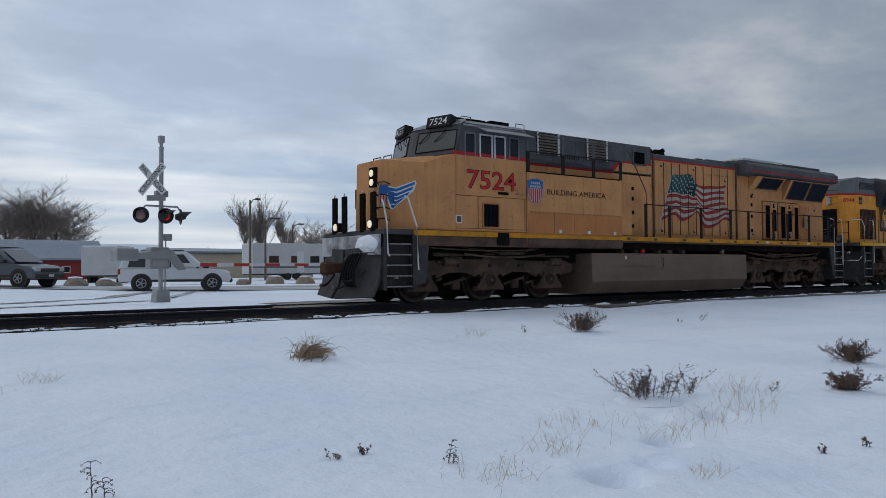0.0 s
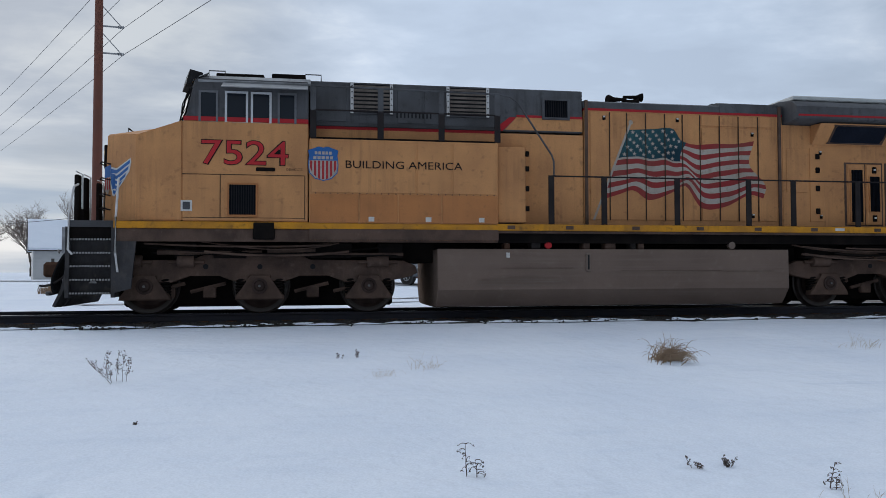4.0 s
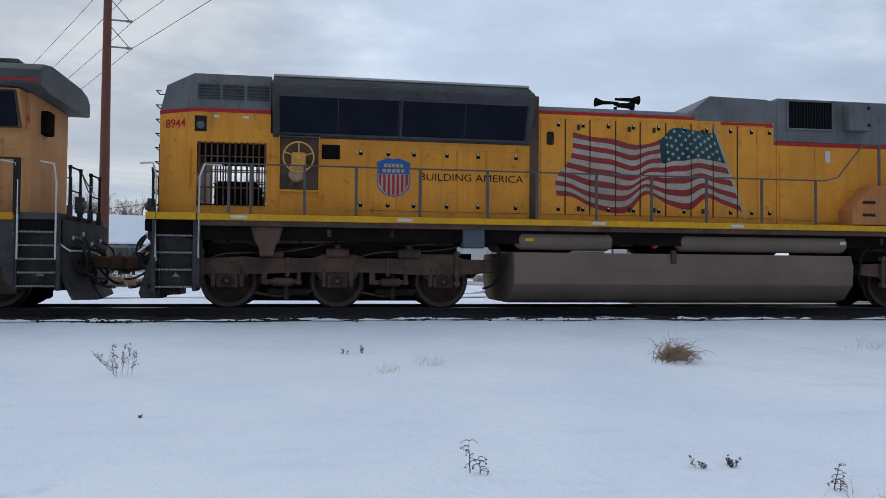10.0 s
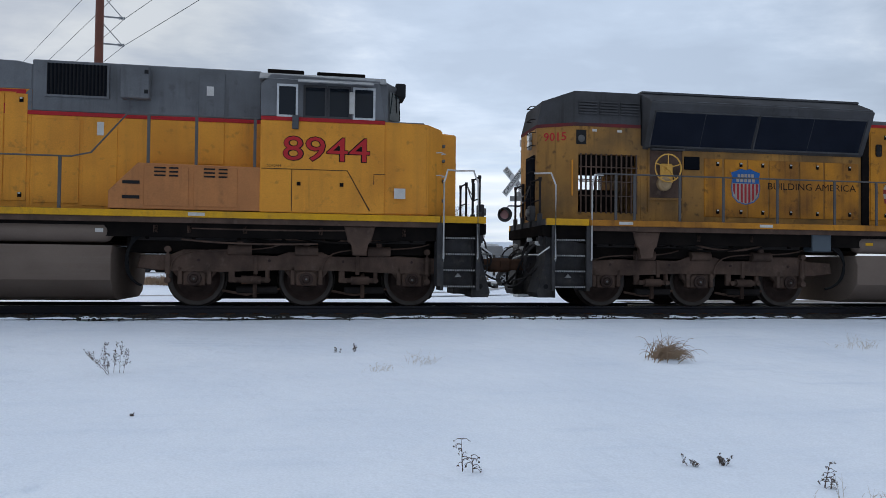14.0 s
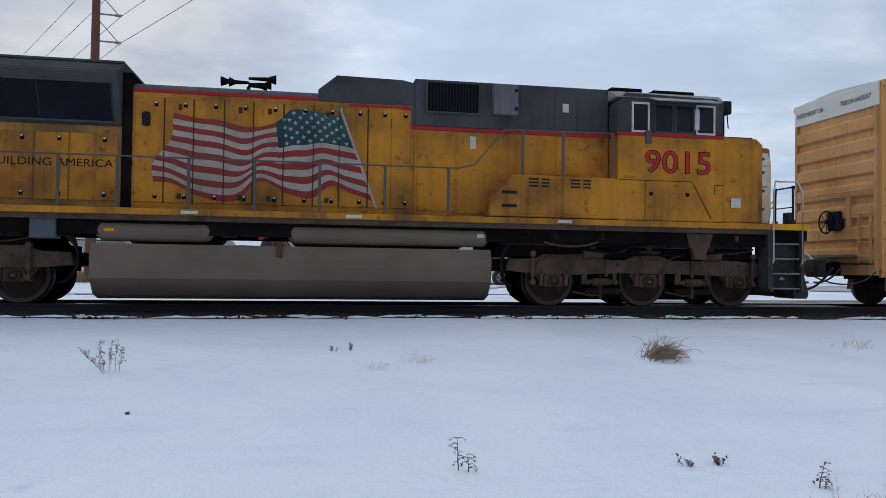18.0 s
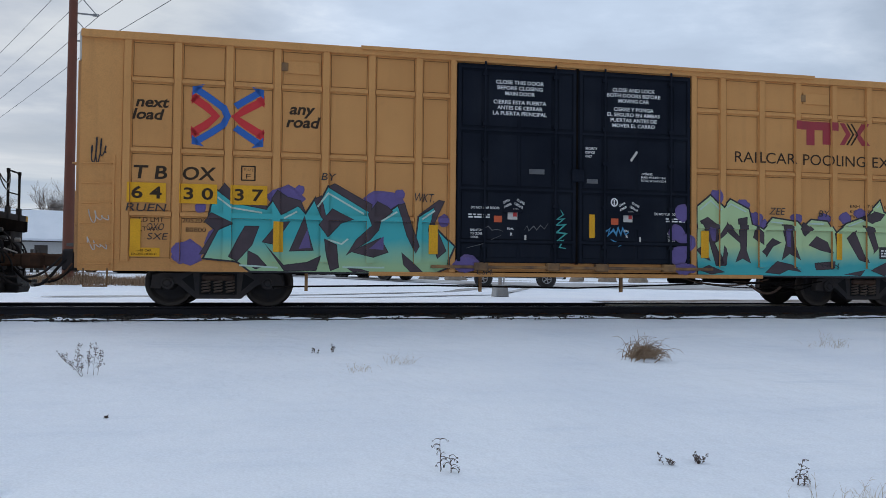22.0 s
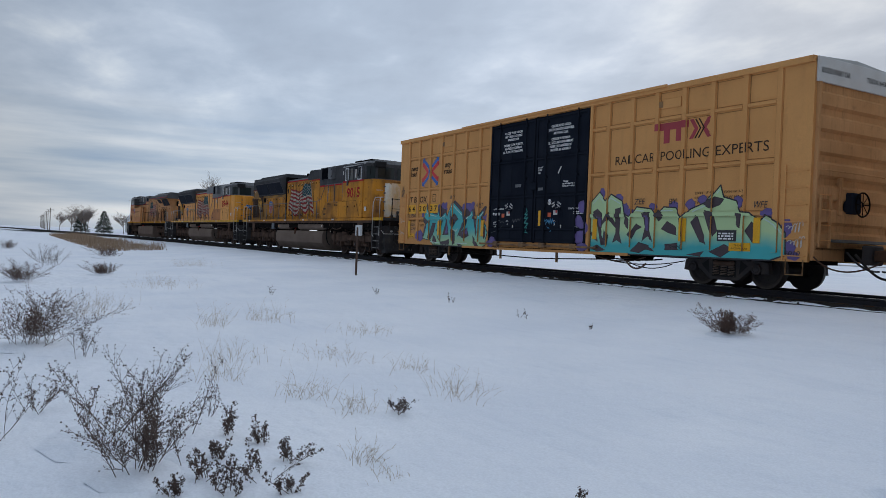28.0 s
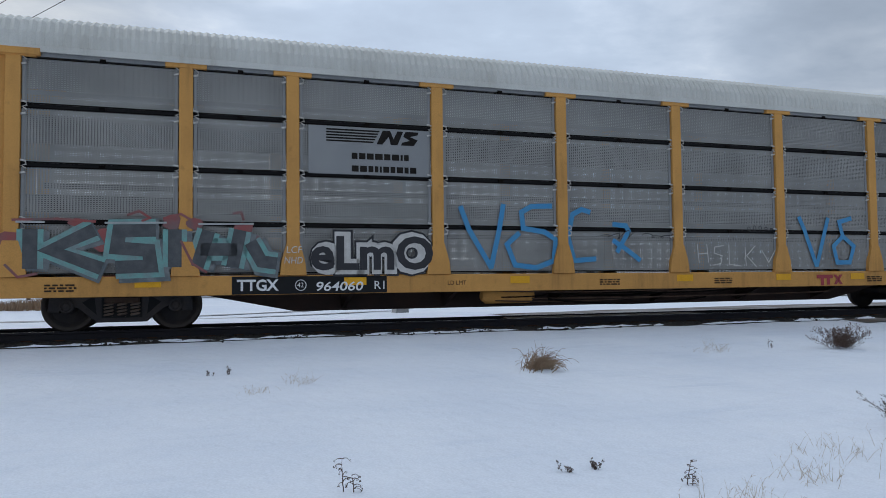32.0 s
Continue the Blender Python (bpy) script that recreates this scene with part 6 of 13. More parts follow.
    # pilot plough
    for way, xx in ((-1, -10.45), (1, 10.4)):
        bm = bmesh.new()
        prof = [(0.0, 1.3), (0.02, 0.9), (0.14, 0.45), (0.34, 0.14), (0.28, 0.12), (0.05, 0.45), (-0.06, 0.9), (-0.06, 1.3)]
        for s in (-1, 1):
            v0 = [bm.verts.new((xx + way * (a + (0.18 if way < 0 else 0.0)), s * 0.06, z)) for a, z in prof]
            v1 = [bm.verts.new((xx + way * (a * 0.7 - 0.02), s * 1.38, z + 0.05)) for a, z in prof]
            for i in range(len(prof)):
                bm.faces.new((v0[i], v0[(i + 1) % 8], v1[(i + 1) % 8], v1[i]))
            bm.faces.new(v0)
            bm.faces.new(v1)
        part("plough", bm, M["step_grey"], L, "scuffed steel snow plough blade")
        part("end_plate", box(bmesh.new(), *sorted((xx, xx + way * 0.06)), -1.4, 1.4, 1.15, 1.62), M["snowy_grey"] if way < 0 else M["step_grey"], L)
    cake = bmesh.new()
    bmesh.ops.create_icosphere(cake, subdivisions=3, radius=1.0)
    for v in cake.verts:
        k = 1 + 0.25 * noise.noise(v.co * 2.3)
        v.co = Vector((-10.50 + v.co.x * 0.07 * k, -0.85 + v.co.y * 0.5 * k, 1.40 + v.co.z * 0.2 * k))
    part("caked_snow", cake, M["snow"], L, "snow plastered on the front plate")
    for k in range(5):
        part("front_hose", tube(bmesh.new(), bez([(-10.6, -0.25 - 0.13 * k, 1.2), (-10.8, -0.28 - 0.13 * k, 0.95), (-10.95, -0.32 - 0.12 * k, 0.6 - 0.03 * k), (-10.78, -0.45 - 0.1 * k, 0.42)]), 0.03, 6), M["rubber"], L, "black rubber hose")
    hoses(L, -10.75, -1, 3)
    hoses(L, 10.7, 1, 4)
    end_clutter(L, 10.42, 1, 5)
    part("uncoupling_lever", tube(bmesh.new(), [(-10.55, -1.4, 1.15), (-10.6, -1.3, 1.2), (-10.6, -0.3, 1.2), (-10.75, -0.2, 1.05)], 0.016, 5), M["steel"], L)
    # fuel tank and underframe clutter
    tank = [(-1.47, 1.24), (-1.48, 0.44), (-1.24, 0.11), (-0.95, 0.085), (0.95, 0.085), (1.24, 0.11), (1.48, 0.44), (1.47, 1.24)]
    tk = part("fuel_tank", prism(bmesh.new(), tank, "x", -3.66, 3.85, bevel=0.015), M["tank"], L, "dusty grey-brown steel fuel tank")
    sg = part("sight_glass", box(bmesh.new(), -0.645, -0.535, -1.502, -1.44, 0.79, 1.17, bevel=0.02), M["tank_pale"], tk, "fuel sight glass in a raised rim")
    part("sight_slot", box(bmesh.new(), -0.61, -0.57, -1.508, -1.46, 0.83, 1.13, bevel=0.008), M["opening"], sg)
    rng = random.Random(31)
    for k in range(9):
        a = -2.95 + rng.uniform(0, 0.7)
        z = 0.52 + 0.022 * k + rng.uniform(-0.01, 0.01)
        part("tank_scrape", box(bmesh.new(), a, rng.uniform(-1.5, -0.72), -1.4835, -1.46, z, z + rng.uniform(0.004, 0.012)), M["tank_pale"], tk, "pale scrape along the tank side")
    for a, b, z in ((0.1, 2.3, 0.80), (2.4, 3.5, 0.79), (-2.4, -0.9, 0.86)):
        part("tank_crease", box(bmesh.new(), a, b, -1.4832, -1.46, z, z + 0.007), M["grime"], tk)
    sticker(tk, -2.25, 1.12, -1.48, 0.07, 0.1)
    for x, w, h, m in ((-2.3, 0.12, 0.12, "rust"), (-1.75, 0.2, 0.15, "underframe_grey"), (-0.66, 0.15, 0.17, "grime"), (-0.18, 0.22, 0.14, "grime"), (0.36, 0.12, 0.22, "underframe_grey"), (0.52, 0.14, 0.16, "grime")):
        vl = part("tank_valve", box(bmesh.new(), x, x + w, -1.38, -1.12, 1.24, 1.24 + h, bevel=0.02), M[m], L)
        part("valve_stem", cyl(bmesh.new(), (x + w / 2, -1.36, 1.23 + h), (x + w / 2, -1.36, 1.28 + h), 0.022, n=8), M["steel"], vl)
    part("filler_cap", lathe(bmesh.new(), [(-1.43, 0.02), (-1.43, 0.075), (-1.34, 0.075)], "y", 14, (2.58, 0, 1.33)), M["tank_pale"], L, "pale round filler cap")
    part("fuel_cap", lathe(bmesh.new(), [(-1.42, 0.07), (-1.34, 0.07)], "y", 14, (-1.4, 0, 1.32)), M["number_red"], L)
    pipes(L, -9.3, -4.0, -1.28, 1.26, 11, 9)
    pipes(L, 4.0, 9.3, -1.28, 1.24, 12, 11)
    part("safety_chain", tube(bmesh.new(), bez([(5.9, -1.4, 1.1), (6.3, -1.42, 0.75), (6.6, -1.42, 1.45), (7.2, -1.42, 0.7), (7.6, -1.42, 1.35), (8.2, -1.4, 1.0), (8.6, -1.4, 1.3)], 24), 0.018, 5), M["rust"], L, "slack rusty safety chain")
    for x0, x1 in ((-8.6, -8.2), (-7.9, -7.3), (-6.1, -5.3), (-4.8, -4.3), (4.4, 5.0), (5.6, 6.5), (7.8, 8.4)):
        part("underframe_box", box(bmesh.new(), x0, x1, -1.2, -0.6, 1.06, 1.36, bevel=0.02), M["near_black"], L)
    # near-black core fills the space under the frame in place of shade
    part("underframe_core", box(bmesh.new(), -9.5, 9.5, -0.85, 0.85, 0.98, 1.38), M["near_black"], L)
    for x0, x1, y, z, r in ((-8.9, -7.0, -1.22, 1.17, 0.05), (-6.9, -6.0, -1.25, 1.2, 0.07), (-6.2, -4.3, -1.2, 1.14, 0.03), (5.2, 6.4, -1.24, 1.18, 0.06), (7.4, 8.9, -1.22, 1.16, 0.045)):
        part("air_pipe", cyl(bmesh.new(), (x0, y, z), (x1, y, z), r, n=10), M["grime"], L)
    truck_general_electric(L, -7.05, [-9.14, -7.05, -4.97])
    truck_general_electric(L, 7.07, [5.03, 7.07, 9.13])
    TRAIN.append((L, -37.5))
    return L


M["glass_sky"] = plain("windshield_glass", (0.022, 0.030, 0.030), 0.08, spec=0.35)
M["snowy_grey"] = surface("snow_caked_steel", (0.45, 0.46, 0.48), 0.8, second=(0.12, 0.11, 0.11), scale=2.5, amount=1.0, bump=0.02, bump_scale=8)
leading_locomotive()


# ---- second and third locomotives, running long hood first ----
def trailing_locomotive(station, number, yel, gry, dirty, label):
    L = thing("locomotive", label, "locomotive", "locomotives of the train")
    cabg = "grey_dark" if dirty else "grey_light"
    rear = "yellow_sooty" if dirty else yel
    part("underframe", prism(bmesh.new(), [(-10.7, 1.45), (-9.8, 1.30), (9.7, 1.30), (10.7, 1.45), (10.7, 1.66), (-10.7, 1.66)], "y", -1.38, 1.38), M["near_black"], L, "dark steel underframe")
    for s in (-1, 1):
        part("sill_stripe", box(bmesh.new(), -9.75, 9.75, *sorted((s * 1.40, s * 1.53)), 1.66, 1.78, bevel=0.008), M["sill_yellow"] if not dirty else M["yellow_dirty"], L, "yellow frame stripe")
        part("side_sill", box(bmesh.new(), -9.75, 9.75, *sorted((s * 1.36, s * 1.49)), 1.56, 1.66), M["grime"], L)
    part("walkway", box(bmesh.new(), -10.65, 10.65, -1.42, 1.42, 1.66, 1.79), M["grey_dark"], L)
    for x in (-9.0, -5.9, -2.0, 1.0, 5.2):
        sticker(L, x, 1.72, -1.536, 0.3, 0.06)
    # rear end with angled corners
    plan = [(-10.62, -0.62), (-9.92, -1.05), (-8.48, -1.05), (-8.48, 1.05), (-9.92, 1.05), (-10.62, 0.62)]
    for q, lo, hi in (([(-10.62, -0.62), (-9.92, -1.05), (-9.85, -1.05), (-9.85, 1.05), (-9.92, 1.05), (-10.62, 0.62)], 1.79, 3.76),
                      ([(-9.85, -1.05), (-8.48, -1.05), (-8.48, 1.05), (-9.85, 1.05)], 3.18, 3.76), ([(-9.85, -1.05), (-8.48, -1.05), (-8.48, 1.05), (-9.85, 1.05)], 1.79, 1.97),
                      ([(-8.56, -1.05), (-8.48, -1.05), (-8.48, 1.05), (-8.56, 1.05)], 1.97, 3.18)):
        part("hood_end", prism(bmesh.new(), q, "z", lo, hi), M[rear], L, "yellow rear hood with angled corners")
    part("compressor", box(bmesh.new(), -9.6, -8.75, -0.5, 0.5, 1.97, 2.5, bevel=0.06), M["near_black"], L, "dark compressor behind the bars")
    part("duct", box(bmesh.new(), -9.85, -8.56, -0.9, 0.9, 2.98, 3.18), M["near_black"], L)
    part("hood_stripe", prism(bmesh.new(), [(x * 1.0005, y * 1.006) for x, y in plan], "z", 3.76, 3.83), M["red_sooty"] if dirty else M["red_paint"], L)
    bm = bmesh.new()
    a = [bm.verts.new((x, y, 3.83)) for x, y in plan]
    b = [bm.verts.new((x + (0.12 if i in (0, 5) else 0), y * 0.97, 4.34 if i in (0, 5) else 4.50)) for i, (x, y) in enumerate(plan)]
    for i in range(6):
        bm.faces.new((a[i], a[(i + 1) % 6], b[(i + 1) % 6], b[i]))
    bm.faces.new((b[0], b[1], b[4], b[5])); bm.faces.new((b[1], b[2], b[3], b[4])); bm.faces.new(a[::-1])
    part("hood_end_top", bm, M[gry], L, "grey rear hood top")
    for k in range(3):
        for j in range(5):
            part("top_louvre", box(bmesh.new(), -9.85 + 0.46 * k, -9.45 + 0.46 * k, -1.075, -1.04, 4.02 + 0.06 * j, 4.05 + 0.06 * j), M["grey_dark"], L)
    # small number on the angled corner
    bm = letters(number, 0.17, 0.48, align="CENTRE", bold=0.01)
    ang = math.atan2(-1.05 + 0.62, -9.92 + 10.62)
    bmesh.ops.rotate(bm, cent=(0, 0, 0), matrix=Matrix.Rotation(ang, 3, "Z"), verts=bm.verts)
    part("small_number", shift(bm, -10.29, -0.835, 3.47), M["number_red"], L, "small red road number", smooth=0)
    marker = part("marker_recess", box(bmesh.new(), -9.90, -9.68, -1.058, -0.9, 3.38, 3.68), M["opening"], L, "dark square lamp recess")
    part("marker_lamp", lathe(bmesh.new(), [(-1.075, 0.02), (-1.07, 0.07), (-1.055, 0.08)], "y", 12, (-9.79, 0, 3.5)), M["steel"], marker)
    for x in (-9.5, -8.95):
        sticker(L, x, 3.68, -1.056, 0.10, 0.05)
    part("door_bar", box(bmesh.new(), -10.0, -9.97, -1.085, -1.04, 2.3, 3.05, bevel=0.008), M["yellow_clean"], L)
    for z in (3.5, 3.68):
        part("rear_headlight", lathe(bmesh.new(), [(-10.63, 0.10), (-10.69, 0.10), (-10.70, 0.07), (-10.69, 0.02)], "x", 16, (0, -0.2 + (z - 3.5) * 0, z - 0.05)), M["lens"], L, "round rear headlight, unlit")
    part("rear_door", box(bmesh.new(), -10.66, -10.6, -0.5, 0.1, 1.85, 3.2, bevel=0.01), M["grille"], L)
    for i in range(9):
        part("grab_iron", tube(bmesh.new(), [(-10.62, -0.52, 2.0 + 0.28 * i), (-10.72, -0.52, 2.0 + 0.28 * i), (-10.72, -0.2, 2.0 + 0.28 * i), (-10.62, -0.2, 2.0 + 0.28 * i)], 0.011, 5), M["rail_grey"], L)
    # barred intake, open through
    for s in (-1, 1):
        cage = part("intake_cage", box(bmesh.new(), -9.85, -8.56, *sorted((s * 1.05, s * 1.03)), 1.97, 2.0), M["near_black"], L, "barred opening with daylight showing through")
        for i in range(12):
            x = -9.8 + 1.22 * i / 11
            part("bar", box(bmesh.new(), x - 0.014, x + 0.014, *sorted((s * 1.05, s * 1.08)), 1.95, 3.19), M["grime"], cage)
        for z in (2.3, 2.6, 2.9):
            part("crossbar", box(bmesh.new(), -9.84, -8.55, *sorted((s * 1.05, s * 1.07)), z, z + 0.025), M["grime"], cage)
    # hood, low engine section, screens
    part("hood_side", box(bmesh.new(), -8.48, -3.15, -1.05, 1.05, 1.79, 3.40, bevel=0.01), M[rear], L)
    flare = [(-1.05, 3.32), (-1.12, 3.36), (-1.50, 4.22), (-1.42, 4.30), (-0.95, 4.53), (0.95, 4.53), (1.42, 4.30), (1.50, 4.22), (1.12, 3.36), (1.05, 3.32)]
    rad = part("radiator_cowl", prism(bmesh.new(), flare, "x", -8.44, -3.3, bevel=0.012), M["grey_dark"], L, "flared dark radiator cowl")
    def lean(x, z, off=0.0):
        return Vector((x, -1.137 - (z - 3.40) * 0.442 - off, z))
    for x0, x1, x2 in ((-8.30, -7.2, -6.02), (-5.94, -4.7, -3.45)):
        for p, q in ((x0, x1), (x1 + 0.012, x2)):
            bm = bmesh.new()
            bm.faces.new([bm.verts.new(v) for v in (lean(p, 3.40, 0.006), lean(q, 3.40, 0.006), lean(q, 4.04, 0.006), lean(p, 4.04, 0.006))])
            part("radiator_screen", bm, M["screen_navy"], rad, "dark navy mesh radiator screen", smooth=0)
        edge = [lean(x0 - 0.02, 3.385, 0.008), lean(x2 + 0.02, 3.385, 0.008), lean(x2 + 0.02, 4.06, 0.008), lean(x0 - 0.02, 4.06, 0.008), lean(x0 - 0.02, 3.385, 0.008)]
        part("screen_frame", tube(bmesh.new(), edge, 0.018, 4), M["grey_paint"], rad)
    part("cowl_seam", box(bmesh.new(), -8.42, -3.32, -1.455, -1.43, 4.272, 4.282), M["grey_light"], rad)
    part("roof_edge", box(bmesh.new(), -8.44, -3.3, -1.0, 1.0, 4.52, 4.57, bevel=0.01), M["roof_metal"] if not dirty else M["grey_paint"], L)
    for x in (-7.3, -4.8):
        part("roof_fan", lathe(bmesh.new(), [(4.55, 0.72), (4.62, 0.72), (4.64, 0.6), (4.60, 0.5)], "z", 24, (x, 0, 0)), M["grey_dark"], L, "round roof fan guard")
    part("hood_side", box(bmesh.new(), -3.15, 2.2, -1.05, 1.05, 1.79, 4.0, bevel=0.01), M[yel], L)
    part("hood_stripe", box(bmesh.new(), -3.12, 0.42, -1.056, 1.056, 4.0, 4.06), M["red_paint"], L)
    part("hood_top", prism(bmesh.new(), [(-1.055, 4.06), (-0.98, 4.15), (-0.8, 4.20), (0.8, 4.20), (0.98, 4.15), (1.055, 4.06)], "x", -3.15, 0.45), M["grey_light"] if not dirty else M["grey_paint"], L, "low rounded hood top")
    part("blower_housing", prism(bmesh.new(), [(0.30, 3.98), (0.30, 4.22), (0.66, 4.52), (1.95, 4.50), (2.2, 4.45), (2.2, 3.98)], "y", -1.06, 1.06, bevel=0.015), M[gry], L, "grey blower housing")
    part("hood_joint", box(bmesh.new(), -3.30, -3.12, -1.09, 1.09, 1.79, 4.34, bevel=0.01), M["grime"] if not dirty else M["near_black"], L)
    # cabinet hood behind the cab, grey over yellow
    part("hood_side", box(bmesh.new(), 2.2, 6.3, -1.07, 1.07, 1.79, 3.52, bevel=0.01), M[yel], L)
    part("hood_stripe", box(bmesh.new(), 2.2, 6.3, -1.076, 1.076, 3.52, 3.59), M["red_paint"], L)
    part("hood_upper", box(bmesh.new(), 2.2, 6.3, -1.07, 1.07, 3.59, 4.54, bevel=0.02), M[gry], L, "grey upper hood")
    bm = bmesh.new()
    poly(bm, [(1.55, 3.52), (2.2, 3.52), (2.2, 3.59), (1.75, 3.59), (2.1, 3.90), (2.1, 3.97), (0.9, 3.97), (0.9, 3.92), (1.95, 3.92)], -1.063)
    flat_part("stripe_slash", bm, M["red_paint"], L)
    bm = bmesh.new()
    poly(bm, [(1.80, 3.60), (2.2, 3.60), (2.2, 3.98), (2.16, 3.98)], -1.062)
    flat_part("hood_grey_patch", bm, M[gry], L)
    louvre(L, 2.46, 3.50, 3.90, 4.48, -1.075, 16, "grille", "opening", gry, "intake_screen", vertical=True, w=0.04)
    bx = part("air_box", box(bmesh.new(), 3.78, 4.28, -1.30, -1.06, 3.86, 4.48, bevel=0.015), M["grey_light"], L, "pale grey square air box")
    for z in (3.95, 4.32):
        part("box_latch", box(bmesh.new(), 4.20, 4.27, -1.31, -1.29, z, z + 0.07), M["opening"], bx)
    for a, b, z0, z1 in ((5.14, 5.62, 2.7, 4.44), (3.1, 3.7, 1.86, 3.5), (2.26, 3.04, 1.9, 3.45)):
        part("hood_door", box(bmesh.new(), a, b, -1.086, -1.06, z0, min(z1, 3.50), bevel=0.006), M[yel], L)
        if z1 > 4:
            part("upper_door", box(bmesh.new(), a, b, -1.086, -1.06, 3.62, z1, bevel=0.006), M[gry], L)
    sticker(L, 5.35, 4.1, -1.09, 0.13, 0.18)
    sticker(L, 3.4, 3.3, -1.09, 0.12, 0.25)
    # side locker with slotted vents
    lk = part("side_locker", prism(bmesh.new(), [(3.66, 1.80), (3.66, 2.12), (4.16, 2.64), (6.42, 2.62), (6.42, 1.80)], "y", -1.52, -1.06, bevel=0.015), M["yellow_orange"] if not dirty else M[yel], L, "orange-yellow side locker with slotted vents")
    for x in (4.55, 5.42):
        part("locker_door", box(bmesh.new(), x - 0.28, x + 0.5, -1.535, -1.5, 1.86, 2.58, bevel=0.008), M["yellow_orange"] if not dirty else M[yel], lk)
        for j in range(3):
            part("slot", box(bmesh.new(), x - 0.1, x + 0.1, -1.545, -1.52, 2.40 + 0.07 * j, 2.43 + 0.07 * j), M["opening"], lk)
            part("slot", box(bmesh.new(), x + 0.16, x + 0.32, -1.545, -1.52, 2.40 + 0.07 * j, 2.43 + 0.07 * j), M["opening"], lk)
    for z in (1.98, 2.25):
        part("step_slot", box(bmesh.new(), 3.9, 4.2, -1.53, -1.4, z, z + 0.06), M["opening"], lk)
    # cab
    part("cab_lower", box(bmesh.new(), 6.32, 8.66, -1.54, 1.54, 1.79, 3.52, bevel=0.02), M[yel], L, "yellow cab side with red number")
    part("cab_stripe", box(bmesh.new(), 6.325, 8.65, -1.535, 1.535, 3.52, 3.59), M["red_paint"], L)
    part("cab_upper", prism(bmesh.new(), [(6.32, 3.59), (8.66, 3.59), (8.55, 4.36), (6.5, 4.40), (6.32, 4.2)], "y", -1.51, 1.51, bevel=0.02), M[cabg], L, "grey upper cab")
    part("cab_roof", prism(bmesh.new(), [(-1.53, 4.30), (-1.3, 4.46), (-0.7, 4.56), (0.7, 4.56), (1.3, 4.46), (1.53, 4.30)], "x", 6.28, 8.68, bevel=0.01), M["cab_roof_grey"], L, "worn grey cab roof")
    cab_windows(L, [(7.10, 7.54), (7.55, 7.99)], 3.59, 4.21, -1.515, "grey_dark")
    cab_windows(L, [(6.61, 7.00), (8.03, 8.46)], 3.59, 4.21, -1.515)
    part("mirror", box(bmesh.new(), 7.96, 8.06, -1.62, -1.58, 3.68, 4.1, bevel=0.008), M["sticker"], L, "folded white wind mirror")
    part("sunshade", prism(bmesh.new(), [(-1.50, 4.30), (-1.86, 4.18), (-1.87, 4.195), (-1.50, 4.33)], "x", 7.0, 8.4), M["cab_roof_grey"], L, "pale metal sunshade over the windows")
    part("cab_box", box(bmesh.new(), 6.9, 7.02, -1.6, -1.53, 3.36, 3.62, bevel=0.01), M["grey_paint"], L)
    part("cab_front", prism(bmesh.new(), [(8.5, -1.48), (8.70, -1.42), (8.98, -1.0), (8.98, 1.0), (8.70, 1.42), (8.5, 1.48)], "z", 3.52, 4.36, bevel=0.02), M[cabg], L, "grey angled cab front")
    for s in (-1, 1):
        for pts in (((8.99, s * 0.08), (8.99, s * 0.92)), ((8.955, s * 1.05), (8.735, s * 1.38))):
            bm = bmesh.new()
            (x0, y0), (x1, y1) = pts
            bm.faces.new([bm.verts.new(v) for v in ((x0, y0, 3.64), (x1, y1, 3.64), (x1, y1, 4.20), (x0, y0, 4.20))])
            bmesh.ops.translate(bm, vec=(0.012, s * 0.012, 0), verts=bm.verts)
            w = part("windshield", bm, M["glass_sky"], L, "windshield pane", smooth=0)
            part("wiper", tube(bmesh.new(), [((x0 + x1) / 2 + 0.04, (y0 + y1) / 2 + s * 0.03, 4.26), ((x0 + x1) / 2 + 0.05, (y0 + y1) / 2 + s * 0.08, 3.8)], 0.013, 5), M["rubber"], w)
        nb = part("number_board", box(bmesh.new(), 8.90, 9.10, *sorted((s * 0.55, s * 1.1)), 4.16, 4.44, bevel=0.02), M["opening"], L, "black number board")
        part("board_bracket", box(bmesh.new(), 8.6, 8.95, *sorted((s * 0.75, s * 0.9)), 4.30, 4.38), M["near_black"], nb)
    paint_words(L, number, 6.90 if "1" in number else 6.74, 2.78, -1.547, 0.45, "number_red", 1.46 if "1" in number else 1.62, bold=0.0, name="road_number", label="large red road number with dark outline", outline="black_paint")
    paint_words(L, "SD70AH", 6.45, 2.64, -1.546, 0.05, "brown_paint")
    radio_gear(L, [(6.4, 7.1, -0.95, 0.2, 0.11), (7.35, 8.3, -0.95, 0.4, 0.10), (6.6, 6.8, -0.3, 0.0, 0.18)], 4.52)
    # nose
    nplan = [(8.6, -1.50), (9.5, -1.42), (9.86, -1.05), (9.86, 1.05), (9.5, 1.42), (8.6, 1.50)]
    bm = bmesh.new()
    lo = [bm.verts.new((x, y, 1.79)) for x, y in nplan]
    hi = [bm.verts.new((x, y, 3.58 if x < 9.6 else 3.54)) for x, y in nplan]
    bm.faces.new(lo[::-1]); bm.faces.new((hi[0], hi[1], hi[4], hi[5])); bm.faces.new((hi[1], hi[2], hi[3], hi[4]))
    for i in range(6):
        bm.faces.new((lo[i], lo[(i + 1) % 6], hi[(i + 1) % 6], hi[i]))
    bmesh.ops.bevel(bm, geom=list(bm.edges), offset=0.025, segments=2, affect="EDGES")
    nz = part("nose", bm, M[yel], L, "yellow short nose")
